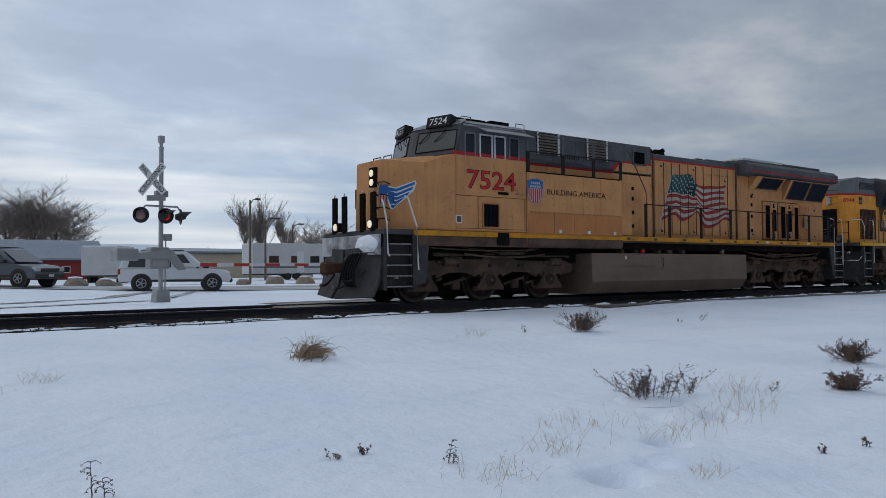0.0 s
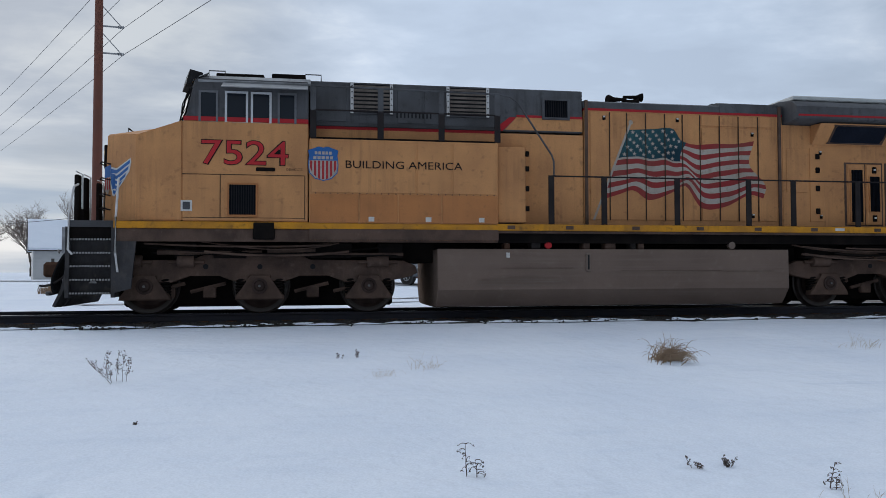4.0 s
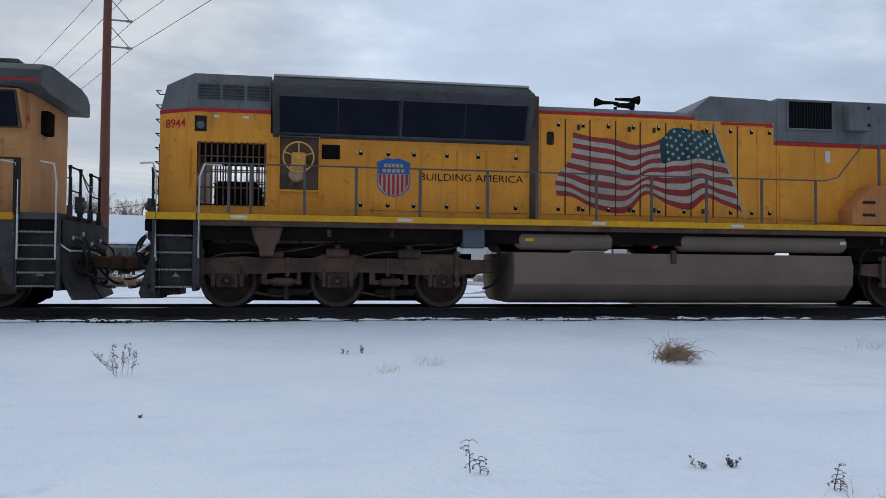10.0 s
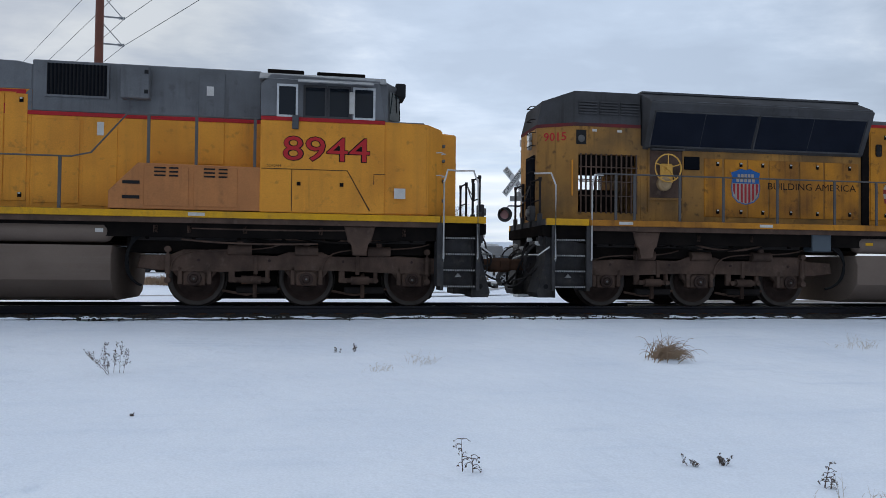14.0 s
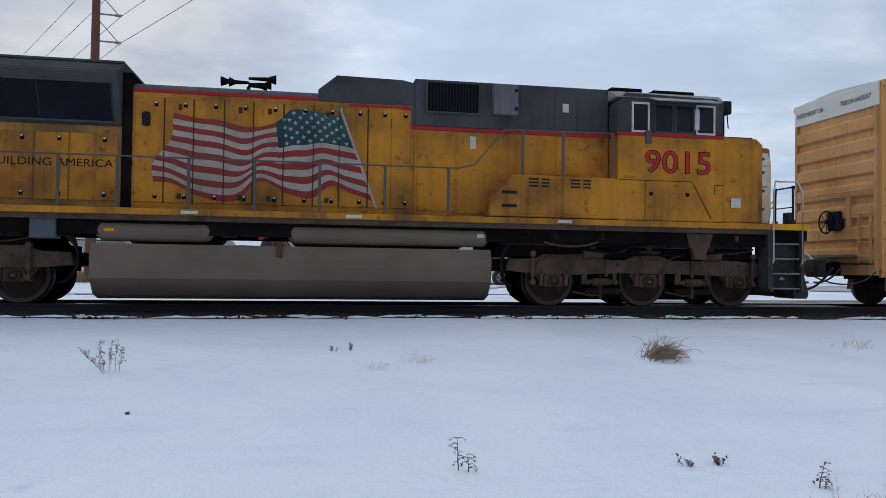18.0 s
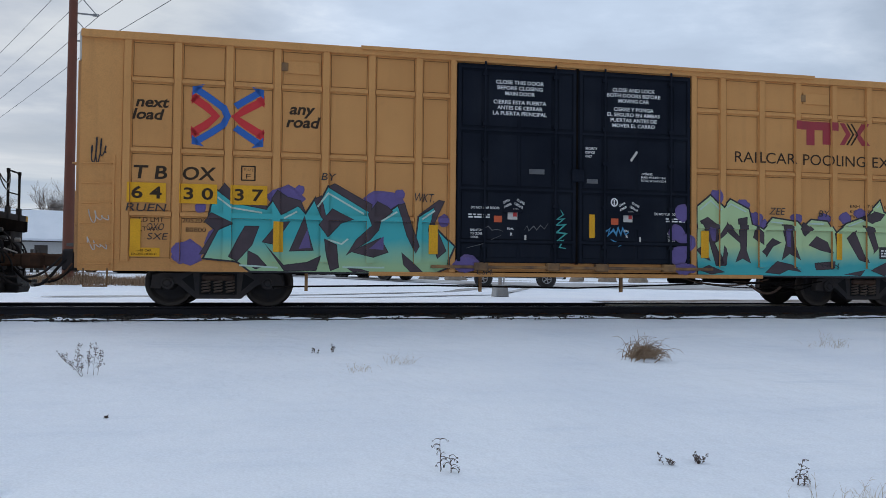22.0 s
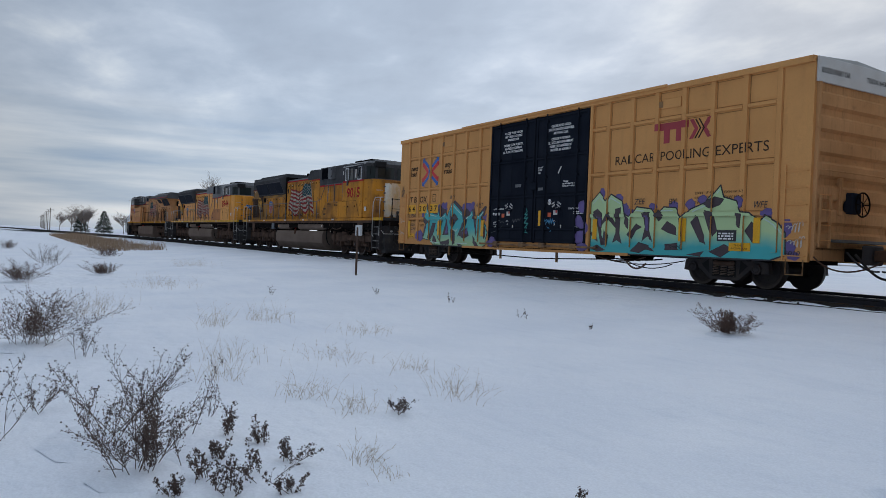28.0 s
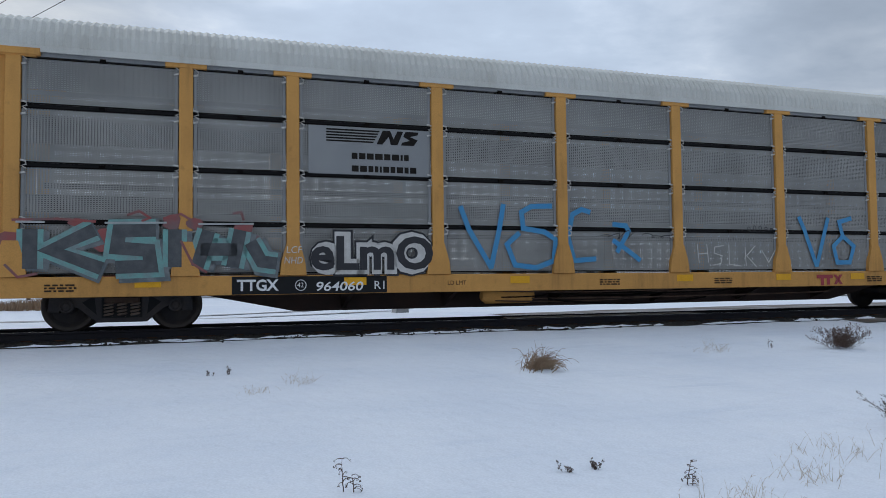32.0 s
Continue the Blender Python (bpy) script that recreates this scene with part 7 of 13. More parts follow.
    part("nose_front", prism(bmesh.new(), [(9.80, -1.0), (10.18, -0.82), (10.18, 0.82), (9.80, 1.0)], "z", 1.79, 3.50, bevel=0.03), M[yel], nz)
    for z in (2.1, 2.5, 2.9, 3.2):
        part("nose_hinge", box(bmesh.new(), 9.86, 9.92, -1.05, -0.95, z, z + 0.06, bevel=0.01), M["steel"], nz)
    part("nose_top", box(bmesh.new(), 8.7, 9.45, -1.35, 1.35, 3.56, 3.62, bevel=0.02), M[cabg], nz, "grey anti-glare nose top")
    part("headlight_box", box(bmesh.new(), 10.17, 10.24, -0.35, 0.35, 3.05, 3.40, bevel=0.02), M["grey_dark"], nz)
    # pale sheet over the nose front: the sky's gloss reflection put into colour
    if dirty:
        sheen = bmesh.new()
        rows = []
        for i in range(15):
            z = 1.84 + 1.54 * i / 14
            row = []
            for k in range(9):
                y = -0.985 + 0.80 * k / 8
                px = 9.80 + 0.38 * min(1.0, (y + 1.0) / 0.18) + 0.01
                edge = min(1.0, k / 1.5, (8 - k) / 2.0, i / 1.5, (14 - i) / 1.5)
                row.append(sheen.verts.new((px + 0.022 * edge + 0.016 + 0.015 * edge * noise.noise(Vector((y * 5, z * 3.2, 0.3))), y - 0.012 * edge, z)))
            rows.append(row)
        for a, b in zip(rows, rows[1:]):
            for k in range(8):
                sheen.faces.new((a[k], a[k + 1], b[k + 1], b[k]))
        part("snow_crust", sheen, M["sheen_yellow"], nz, "pale sky sheen painted over the yellow nose front")
    for s in (-1, 1):
        for tgt, g in (("white_paint", 0.02), ("shield_blue", 0.0)):
            bm = bmesh.new()
            for k in range(4):
                z0, y1 = 2.75 - 0.11 * k, 0.76 - 0.12 * k
                off = 10.188 if g else 10.192
                bm.faces.new([bm.verts.new((off, s * y, z)) for y, z in ((0.2 - g, z0 - g), (y1 + g, z0 + 0.06 - g), (y1 + 0.05 + g, z0 + 0.15 + g), (0.25 - g, z0 + 0.09 + g))])
            part("wing_emblem", bm, M[tgt], nz, "blue and white wing emblem" if g else "", smooth=0)
        for k, (dy, z) in enumerate(((0, 3.05), (0, 2.6))):
            part("nose_grab", tube(bmesh.new(), [(9.7, s * 1.3, z), (9.78, s * 1.36, z), (9.9, s * 1.14, z), (9.84, s * 1.08, z)], 0.012, 5), M["rail_white"], nz)
    bm = bmesh.new()
    for a, b, c, d in ((6.34, 7.95, 2.60, 2.612), (6.9, 6.912, 1.82, 2.6), (8.44, 8.66, 2.55, 2.56), (8.44, 8.45, 2.35, 2.56)):
        box(bm, a, b, -1.547, -1.53, c, d)
    prism(bm, [(7.93, 2.61), (7.95, 2.60), (8.38, 1.86), (8.36, 1.85)], "y", -1.547, -1.53)
    part("panel_seam", bm, M["brown_paint"], L)
    for x in (7.0, 7.8):
        part("panel_latch", box(bmesh.new(), x, x + 0.07, -1.56, -1.53, 2.30, 2.37, bevel=0.008), M["near_black"], L)
    sticker(L, 8.95, 2.2, -1.51, 0.22, 0.2)
    # hood doors, shield, words, flag
    for i, (a, b) in enumerate(((-7.05, -6.62), (-6.58, -6.05), (-6.03, -5.55), (-5.53, -4.82), (-4.80, -4.22), (-4.20, -3.36))):
        hood_door(L, a, b, 1.92, 3.18, -1.05, yel)
    for a, b in zip((-3.08, -2.55, -2.02, -1.46, -0.92, -0.35, 0.22, 0.72, 1.28, 1.74), (-2.55, -2.02, -1.46, -0.92, -0.35, 0.22, 0.72, 1.28, 1.74, 2.14)):
        hood_door(L, a, b, 1.92, 3.9, -1.05, yel)
    part("hood_window", box(bmesh.new(), -2.95, -2.80, -1.075, -1.06, 3.35, 3.62, bevel=0.03), M["opening"], L)
    part("hood_louvre", box(bmesh.new(), -7.5, -7.15, -1.075, -1.04, 2.92, 3.2, bevel=0.01), M["grille"], L)
    shield(L, -6.09, 2.22, 2.98, -1.072)
    paint_words(L, "BUILDING AMERICA", -5.56, 2.55, -1.071, 0.145, "black_paint", 2.12, bold=0.0, label="dark painted words")
    flag(L, ((0.74, 3.84), (1.47, 1.90)), [(0, 3.70), (0.16, 3.77), (0.31, 3.79), (0.41, 3.55), (0.52, 3.43), (0.60, 3.42), (0.73, 3.52), (0.87, 3.55), (1, 3.63)],
         [(0, 2.05), (0.10, 2.21), (0.18, 2.34), (0.29, 2.08), (0.39, 2.16), (0.51, 2.38), (0.62, 2.02), (0.71, 1.98), (0.82, 2.09), (0.92, 2.29), (1, 2.31)], [(0, -2.39), (0.35, -2.42), (0.75, -2.75), (1, -2.73)], -1.072, 0.42, 0.40)
    gaps = bmesh.new()
    for x in (-2.55, -2.02, -1.46, -0.92, -0.35, 0.22, 0.72, 1.28):
        box(gaps, x - 0.008, x + 0.008, -1.082, -1.066, 1.92, 3.9)
    part("door_gap", gaps, M["brown_paint"], L)
    for x in (-2.3, -1.2, -0.65, 0.45):
        part("latch", box(bmesh.new(), x, x + 0.07, -1.09, -1.07, 3.68, 3.79, bevel=0.01), M["brown_paint"], L)
        part("latch", box(bmesh.new(), x, x + 0.07, -1.09, -1.07, 2.0, 2.1, bevel=0.01), M["brown_paint"], L)
    # no hollow here: a dark plate on the hood carries the recess's shade
    niche = part("brake_niche", box(bmesh.new(), -8.30, -7.56, -1.075, -1.04, 2.30, 3.32), M["grime"], L, "flat dark plate standing for the shaded recess behind the hand brake")
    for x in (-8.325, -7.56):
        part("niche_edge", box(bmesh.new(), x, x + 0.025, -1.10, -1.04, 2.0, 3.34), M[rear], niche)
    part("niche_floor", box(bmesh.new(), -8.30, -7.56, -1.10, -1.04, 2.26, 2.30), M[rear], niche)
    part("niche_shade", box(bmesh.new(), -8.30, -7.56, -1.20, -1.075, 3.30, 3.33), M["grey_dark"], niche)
    brake_wheel(L, -7.94, 2.92, -1.22, 0.29, "brake_gold")
    part("brake_gear", lathe(bmesh.new(), [(-1.20, 0.02), (-1.20, 0.10), (-1.16, 0.15), (-1.06, 0.16)], "y", 16, (-7.98, 0, 2.60)), M["brake_tan"], L, "tan hand-brake gear case")
    horn(L, -1.1, 4.2, big=1.25)
    # rails
    run = [(-9.6, -1.48, 2.72), (3.02, -1.48, 2.72), (3.35, -1.48, 2.80), (3.95, -1.48, 3.52), (6.25, -1.48, 3.54)]
    handrail(L, [-9.2, -8.8, -7.81, -6.84, -5.61, -4.27, -3.27, -2.03, -0.85, 0.35, 1.59, 2.83], -1.48, 1.75, 2.70, "rail_steel_grey", 0.028, run=run)
    handrail(L, [-9.2, -7.81, -5.61, -3.27, -0.85, 1.59, 2.83, 6.2], 1.48, 1.75, 2.70, "rail_steel_grey", 0.028)
    for x in (4.33, 5.17, 6.22):
        part("rail_post", box(bmesh.new(), x - 0.026, x + 0.026, -1.494, -1.466, 2.6, 3.54), M["rail_steel_grey"], L)
    for x, w in ((-9.72, 1), (-10.48, -1), (9.82, 1), (10.5, -1)):
        part("grab_rail", tube(bmesh.new(), [(x + w * 0.35, -1.2, 2.72), (x + w * 0.08, -1.46, 2.70), (x, -1.52, 2.45), (x, -1.52, 1.0), (x, -1.45, 0.9)], 0.019, 6), M["rail_white"], L, "bent pale grab rail")
    for way in (-1, 1):
        for s in (-1, 1):
            stairs(L, *sorted((way * 9.80, way * 10.50)), s * 1.50, s * 0.8, 4, 0.40, 1.66)
            part("step_skirt", box(bmesh.new(), *sorted((way * 9.78, way * 9.70)), *sorted((s * 1.1, s * 1.5)), 0.42, 1.66), M["step_grey"], L)
            part("platform_edge", box(bmesh.new(), *sorted((way * 9.78, way * 10.66)), *sorted((s * 1.43, s * 1.52)), 1.66, 1.79), M["sill_yellow"], L)
        xx = way * 10.55
        for sg in (-1, 1):
            # plough cheek with a lightening hole, under each side of the platform
            cheek = [(xx - way * 0.06, 1.45), (xx + way * 0.08, 1.45), (xx + way * 0.06, 0.95), (xx + way * 0.26, 0.30), (xx + way * 0.22, 0.20), (xx - way * 0.12, 0.20), (xx - way * 0.10, 0.8)]
            ch = part("plough", prism(bmesh.new(), cheek, "y", *sorted((sg * 1.30, sg * 0.62)), bevel=0.012), M["step_grey"], L, "dark grey end plough sheet")
            part("plough_hole", cyl(bmesh.new(), (xx + way * 0.06, sg * 1.295, 0.42), (xx + way * 0.06, sg * 1.303, 0.42), 0.05, n=12), M["opening"], ch)
            part("plough_flange", box(bmesh.new(), *sorted((xx - way * 0.13, xx - way * 0.09)), *sorted((sg * 1.28, sg * 1.34)), 0.20, 1.45, bevel=0.008), M["step_grey"], ch)
        part("plough_web", box(bmesh.new(), *sorted((xx - way * 0.1, xx)), -0.62, 0.62, 0.22, 0.62, bevel=0.02), M["step_grey"], L)
        hoses(L, way * 10.85, way, int(number) % 7 + way)
        end_clutter(L, way * 10.68, way, int(number) % 11 + way)
    # tank, reservoirs, clutter
    tank = [(-1.40, 1.13), (-1.48, 0.9), (-1.45, 0.5), (-1.2, 0.2), (-0.9, 0.11), (0.9, 0.11), (1.2, 0.2), (1.45, 0.5), (1.48, 0.9), (1.40, 1.13)]
    part("fuel_tank", prism(bmesh.new(), tank, "x", -3.72, 3.72, bevel=0.015), M["tank_pale"], L, "dusty grey steel fuel tank")
    for a, b in ((-3.68, -1.58), (-0.24, 3.7)):
        for s in (-1, 1):
            part("air_reservoir", lathe(bmesh.new(), [(a, 0.08), (a + 0.08, 0.17), (a + 0.14, 0.2), (b - 0.14, 0.2), (b - 0.08, 0.17), (b, 0.08)], "x", 20, (0, s * 1.22, 1.38)), M["tank_pale"], L, "dusty cylindrical air reservoir")
    sticker(L, -3.4, 1.38, -1.425, 0.18, 0.06, "sill_yellow")
    sticker(L, 3.5, 1.40, -1.425, 0.14, 0.07)
    part("fuel_filler", box(bmesh.new(), -0.42, -0.32, -1.52, -1.4, 0.92, 1.2, bevel=0.02), M["rust"], L)
    for x, w, m in ((-1.45, 0.3, "grime"), (-1.05, 0.2, "near_black"), (-0.7, 0.16, "grime")):
        part("valve", box(bmesh.new(), x, x + w, -1.3, -1.0, 1.28, 1.54, bevel=0.03), M[m], L)
    part("red_valve", lathe(bmesh.new(), [(-1.36, 0.06), (-1.28, 0.06)], "y", 12, (-0.72, 0, 1.3)), M["number_red"], L)
    part("filter_unit", box(bmesh.new(), -4.75, -4.3, -1.42, -1.1, 1.2, 1.58, bevel=0.02), M["steel_blue"], L, "blue-grey filter unit")
    for k in range(3):
        part("battery_lead", tube(bmesh.new(), bez([(-4.3 + 0.1 * k, -1.3, 1.3), (-3.9, -1.36, 1.2), (-3.82 - 0.05 * k, -1.36, 0.8), (-3.95, -1.3, 0.45), (-4.3, -1.2, 0.4)], 12), 0.024, 5), M["rubber"], L)
        part("battery_lead", tube(bmesh.new(), bez([(4.5 - 0.1 * k, -1.3, 1.45), (3.95, -1.36, 1.35), (3.85 + 0.05 * k, -1.36, 0.9), (3.9, -1.3, 0.5), (4.2, -1.2, 0.4)], 12), 0.024, 5), M["rubber"], L)
    # near-black filler between bogie and sill stands in for the shade there
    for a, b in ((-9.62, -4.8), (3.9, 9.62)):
        part("equipment_bay", box(bmesh.new(), a, b, -1.05, 1.05, 1.02, 1.56), M["near_black"], L)
        for s in (-1, 1):
            part("frame_beam", box(bmesh.new(), a + 0.1, b - 0.1, *sorted((s * 1.05, s * 1.24)), 1.24, 1.50, bevel=0.02), M["underframe_grey"], L, "dark steel frame beam")
        for k in range(7):
            x = a + 0.4 + (b - a - 0.8) * k / 6
            part("frame_rib", box(bmesh.new(), x - 0.03, x + 0.03, -1.30, -1.2, 1.26, 1.56, bevel=0.01), M["near_black"], L)
    for x in (-8.5, 8.2):
        part("hanger_bracket", prism(bmesh.new(), [(x - 0.3, 1.56), (x + 0.3, 1.56), (x + 0.22, 1.25), (x + 0.14, 1.22), (x + 0.14, 1.0), (x - 0.14, 1.0), (x - 0.14, 1.22), (x - 0.22, 1.25)], "y", -1.42, -1.3, bevel=0.02), M["grime"], L)
    pipes(L, -9.5, -4.6, -1.26, 1.36, int(number) % 50, 8)
    pipes(L, 4.2, 9.5, -1.26, 1.36, int(number) % 50 + 1, 8)
    for x in (4.4, 5.0, 6.0, 7.4, 9.0, -6.2, -7.4):
        part("drain_valve", box(bmesh.new(), x, x + 0.12, -1.38, -1.24, 1.36, 1.54, bevel=0.02), M["grime"], L)
    truck_radial(L, -7.17, [-9.25, -7.17, -5.08])
    truck_radial(L, 7.2, [5.12, 7.2, 9.26])
    TRAIN.append((L, station))


M["steel_blue"] = plain("blue_grey_enamel", (0.07, 0.09, 0.11), 0.5)
M["rail_steel_grey"] = surface("mid_grey_handrail_paint", (0.070, 0.066, 0.066), 0.55, second=(0.11, 0.10, 0.095), scale=3)
trailing_locomotive(-14.97, "8944", "yellow_clean", "grey_light", False, "bright yellow diesel locomotive, pale grey hood, red number and flag")
trailing_locomotive(7.62, "9015", "yellow_dirty", "grey_dark", True, "soot-stained yellow diesel locomotive with dark grey hood and red number")


# ---- boxcars ----
def truck_freight(owner, cx, caps="freight_frame"):
    for x in (cx - 0.91, cx + 0.91):
        add_wheelset(owner, x, 0.457, True)
    for s in (-1, 1):
        f = bmesh.new()
        pts = [(-1.22, 0.36), (-1.18, 0.62), (-0.95, 0.66), (-0.62, 0.62), (-0.42, 0.78), (0.42, 0.78), (0.62, 0.62), (0.95, 0.66), (1.18, 0.62), (1.22, 0.36), (1.02, 0.34), (0.98, 0.5), (0.72, 0.44), (0.42, 0.16), (-0.42, 0.16), (-0.72, 0.44), (-0.98, 0.5), (-1.02, 0.34)]
        prism(f, [(cx + a, b) for a, b in pts], "y", s * 0.96, s * 1.12, bevel=0.015)
        fr = part("truck_frame", f, M["freight_frame"], owner, "cast freight bogie side frame")
        for sg in (-1, 1):
            part("frame_opening", prism(bmesh.new(), [(cx + sg * 0.42, 0.30), (cx + sg * 0.66, 0.52), (cx + sg * 0.46, 0.64)], "y", *sorted((s * 1.122, s * 1.05))), M["opening"], fr)
        part("spring_window", box(bmesh.new(), cx - 0.34, cx + 0.34, *sorted((s * 1.05, s * 1.124)), 0.24, 0.64), M["opening"], fr)
        for d in (-0.22, 0.0, 0.22):
            sp = bmesh.new()
            coil(sp, cx + d, s * 1.12, 0.26, 0.50, 0.075, 4, 0.02)
            part("coil_spring", sp, M["tank_pale"], fr)
        part("bolster_end", box(bmesh.new(), cx - 0.3, cx + 0.3, *sorted((s * 1.0, s * 1.18)), 0.50, 0.62, bevel=0.03), M["grime"], fr)
        for d in (-0.91, 0.91):
            cap = bmesh.new()
            lathe(cap, [(s * 1.10, 0.12), (s * 1.17, 0.12), (s * 1.18, 0.09), (s * 1.165, 0.075), (s * 1.19, 0.05), (s * 1.195, 0.01)], n=16, centre=(cx + d, 0, 0.457))
            part("bearing_cap", cap, M[caps], fr, "blue bearing cap" if caps == "cap_blue" else "")
    part("truck_bolster", box(bmesh.new(), cx - 0.25, cx + 0.25, -0.95, 0.95, 0.48, 0.72), M["near_black"], owner)


POSTS = [3.26, 4.18, 5.05, 5.95, 6.82, 7.73, 8.60]
SIDE, RIB = -1.49, -1.545


RIBS = (1.72, 2.88, 4.16)


def side_depth(x, z):
    """How far out the boxcar's side stands at a place: sheet, post, rib, sill, door post or door."""
    u = abs(x)
    if u < 2.51:
        return -1.548 if z > 0.88 else -1.553
    if u < 2.65:
        return -1.561
    if z < 0.862:
        return -1.503
    if any(abs(u - q) < 0.075 for q in POSTS):
        return RIB
    if any(-0.057 < z - q < 0.042 for q in RIBS) and u < POSTS[-1]:
        return SIDE - 0.052
    return SIDE - 0.013 if u > 8.68 else SIDE


def conform(bm):
    """Lays flat paint onto the sheets, posts and ribs of the boxcar's side."""
    xs, zs = [v.co.x for v in bm.verts], [v.co.z for v in bm.verts]
    cuts = [((sg * e, 0, 0), (1, 0, 0)) for q in POSTS for e in (q - 0.075, q + 0.075) for sg in (-1, 1)]
    cuts += [((sg * e, 0, 0), (1, 0, 0)) for e in (2.51, 2.65, 8.68) for sg in (-1, 1)]
    cuts += [((0, 0, e), (0, 0, 1)) for q in RIBS for e in (q - 0.057, q + 0.042)] + [((0, 0, 0.862), (0, 0, 1))]
    for co, no in cuts:
        if (no[0] and min(xs) < co[0] < max(xs)) or (no[2] and min(zs) < co[2] < max(zs)):
            bmesh.ops.bisect_plane(bm, geom=bm.verts[:] + bm.edges[:] + bm.faces[:], plane_co=co, plane_no=no, dist=1e-5)
    bmesh.ops.split_edges(bm, edges=bm.edges[:])
    for f in bm.faces:
        c = f.calc_center_median()
        y = side_depth(c.x, c.z)
        for v in f.verts:
            v.co.y += y
    return bm


def car_words(owner, text, x, z, height, mat, width=None, shear=0.0, bold=0.0, y=-0.006, door=False, name="lettering"):
    bm = shift(letters(text, height, width, shear, bold=bold), x, y, z)
    if door:
        shift(bm, 0, -1.53, 0)
    else:
        conform(bm)
    return tagged(flat_part(name, bm, M[mat], owner), kind="stuff")


def grow(ring, d):
    n = len(ring)
    area = sum(ring[i][0] * ring[(i + 1) % n][1] - ring[(i + 1) % n][0] * ring[i][1] for i in range(n))
    s = 1 if area > 0 else -1
    out = []
    for i in range(n):
        a, b, c = Vector(ring[i - 1]), Vector(ring[i]), Vector(ring[(i + 1) % n])
        e, f = (b - a).normalized(), (c - b).normalized()
        nn = Vector((e.y + f.y, -(e.x + f.x)))
        nn = nn.normalized() * min(d / max(0.35, nn.length / 2), d * 1.8) * s if nn.length > 1e-3 else Vector((0, 0))
        out.append((b.x + nn.x, b.y + nn.y))
    return out


def blob(rng, cx, cz, r, n=16, squash=1.0):
    return [(cx + r * (0.8 + 0.35 * rng.random()) * math.cos(2 * math.pi * i / n), cz + squash * r * (0.8 + 0.35 * rng.random()) * math.sin(2 * math.pi * i / n)) for i in range(n)]


def ribbon(bm, pts, wide, y, fine=0.0):
    """A sprayed or brushed line of one width; fine: the share of the width left at its ends."""
    P = [Vector(q) for q in pts]
    rows = []
    for k, q in enumerate(P):
        a, b = (q - P[k - 1]).normalized() if k else None, (P[k + 1] - q).normalized() if k < len(P) - 1 else None
        d = ((a or b) + (b or a)).normalized() if (a or b) and ((a or b) + (b or a)).length > 0.05 else (a or b)
        n = Vector((-d.y, d.x))
        w = wide * (min(1.0, fine + (1 - fine) * 4 * min(k, len(P) - 1 - k) / len(P)) if fine else 1.0)
        if a and b:
            w /= max(0.55, abs(n.dot(Vector((-a.y, a.x)))))
        rows.append((q + n * w, q - n * w))
    for k in range(len(P) - 1):
        (a, b), (c, d) = rows[k], rows[k + 1]
        poly(bm, [tuple(a), tuple(c), tuple(d), tuple(b)], y - 0.0003 * k)
    return bm


def sprayed(name, shapes, y, mat, owner, lay, label=""):
    bm = bmesh.new()
    for r in shapes:
        poly(bm, r, y)
    bm.normal_update()
    bmesh.ops.triangulate(bm, faces=bm.faces[:])
    return tagged(flat_part(name, lay(bm), M[mat], owner, label), kind="stuff")


def graffiti(owner, label, body, shades, clouds, glints, lay, fill, halo="graffiti_purple", shade="graffiti_shade", inner="graffiti_light"):
    """A sprayed piece: puffs of colour behind, an inked outline, the fill, the dark wedges between the letters, pale glints."""
    rng = random.Random(len(body))
    g = sprayed("graffiti", [blob(rng, x, z, r, 18, q) for x, z, r, q in clouds], -0.004, halo, owner, lay, label)
    sprayed("graffiti_rim", [grow(blob(random.Random(k), x, z, r * 0.86, 18, q), 0.0) for k, (x, z, r, q) in enumerate(clouds)], -0.006, halo + "_deep", g, lay)
    sprayed("graffiti_outline", [grow(body, 0.035)], -0.009, "graffiti_ink", g, lay)
    sprayed("graffiti_fill", [body], -0.012, fill, g, lay)
    sprayed("graffiti_shadow", [grow(r, 0.014) for r in shades], -0.015, "graffiti_ink", g, lay)
    sprayed("graffiti_shade", shades, -0.017, shade, g, lay)
    bm = bmesh.new()
    for pts in glints:
        ribbon(bm, pts, 0.016, -0.019)
    tagged(flat_part("graffiti_glint", lay(bm), M[inner], g), kind="stuff")
    return g


def scrawl(owner, x, z, w, h, seed, mat, lay, thick=0.018, name="scrawl"):
    """A loose unreadable marker scrawl."""
    rng = random.Random(seed)
    bm = bmesh.new()
    n, turns, ph = 44, rng.uniform(3.2, 5.5), rng.uniform(0, 6)
    pts = []
    for i in range(n + 1):
        u = i / n
        tall = 0.30 + 0.20 * math.sin(5.3 * u + ph)
        pts.append(Vector((x + w * u + 0.09 * w * math.cos(2 * math.pi * turns * u + ph), z + h * (0.5 + tall * math.sin(2 * math.pi * turns * u) + 0.12 * math.sin(3 * u + ph)))))
    for a, b in zip(pts, pts[1:]):
        n = Vector((-(b - a).y, (b - a).x)).normalized() * thick
        poly(bm, [tuple(a - n), tuple(b - n), tuple(b + n), tuple(a + n)], -0.02)
    flat_part(name, lay(bm), M[mat], owner)


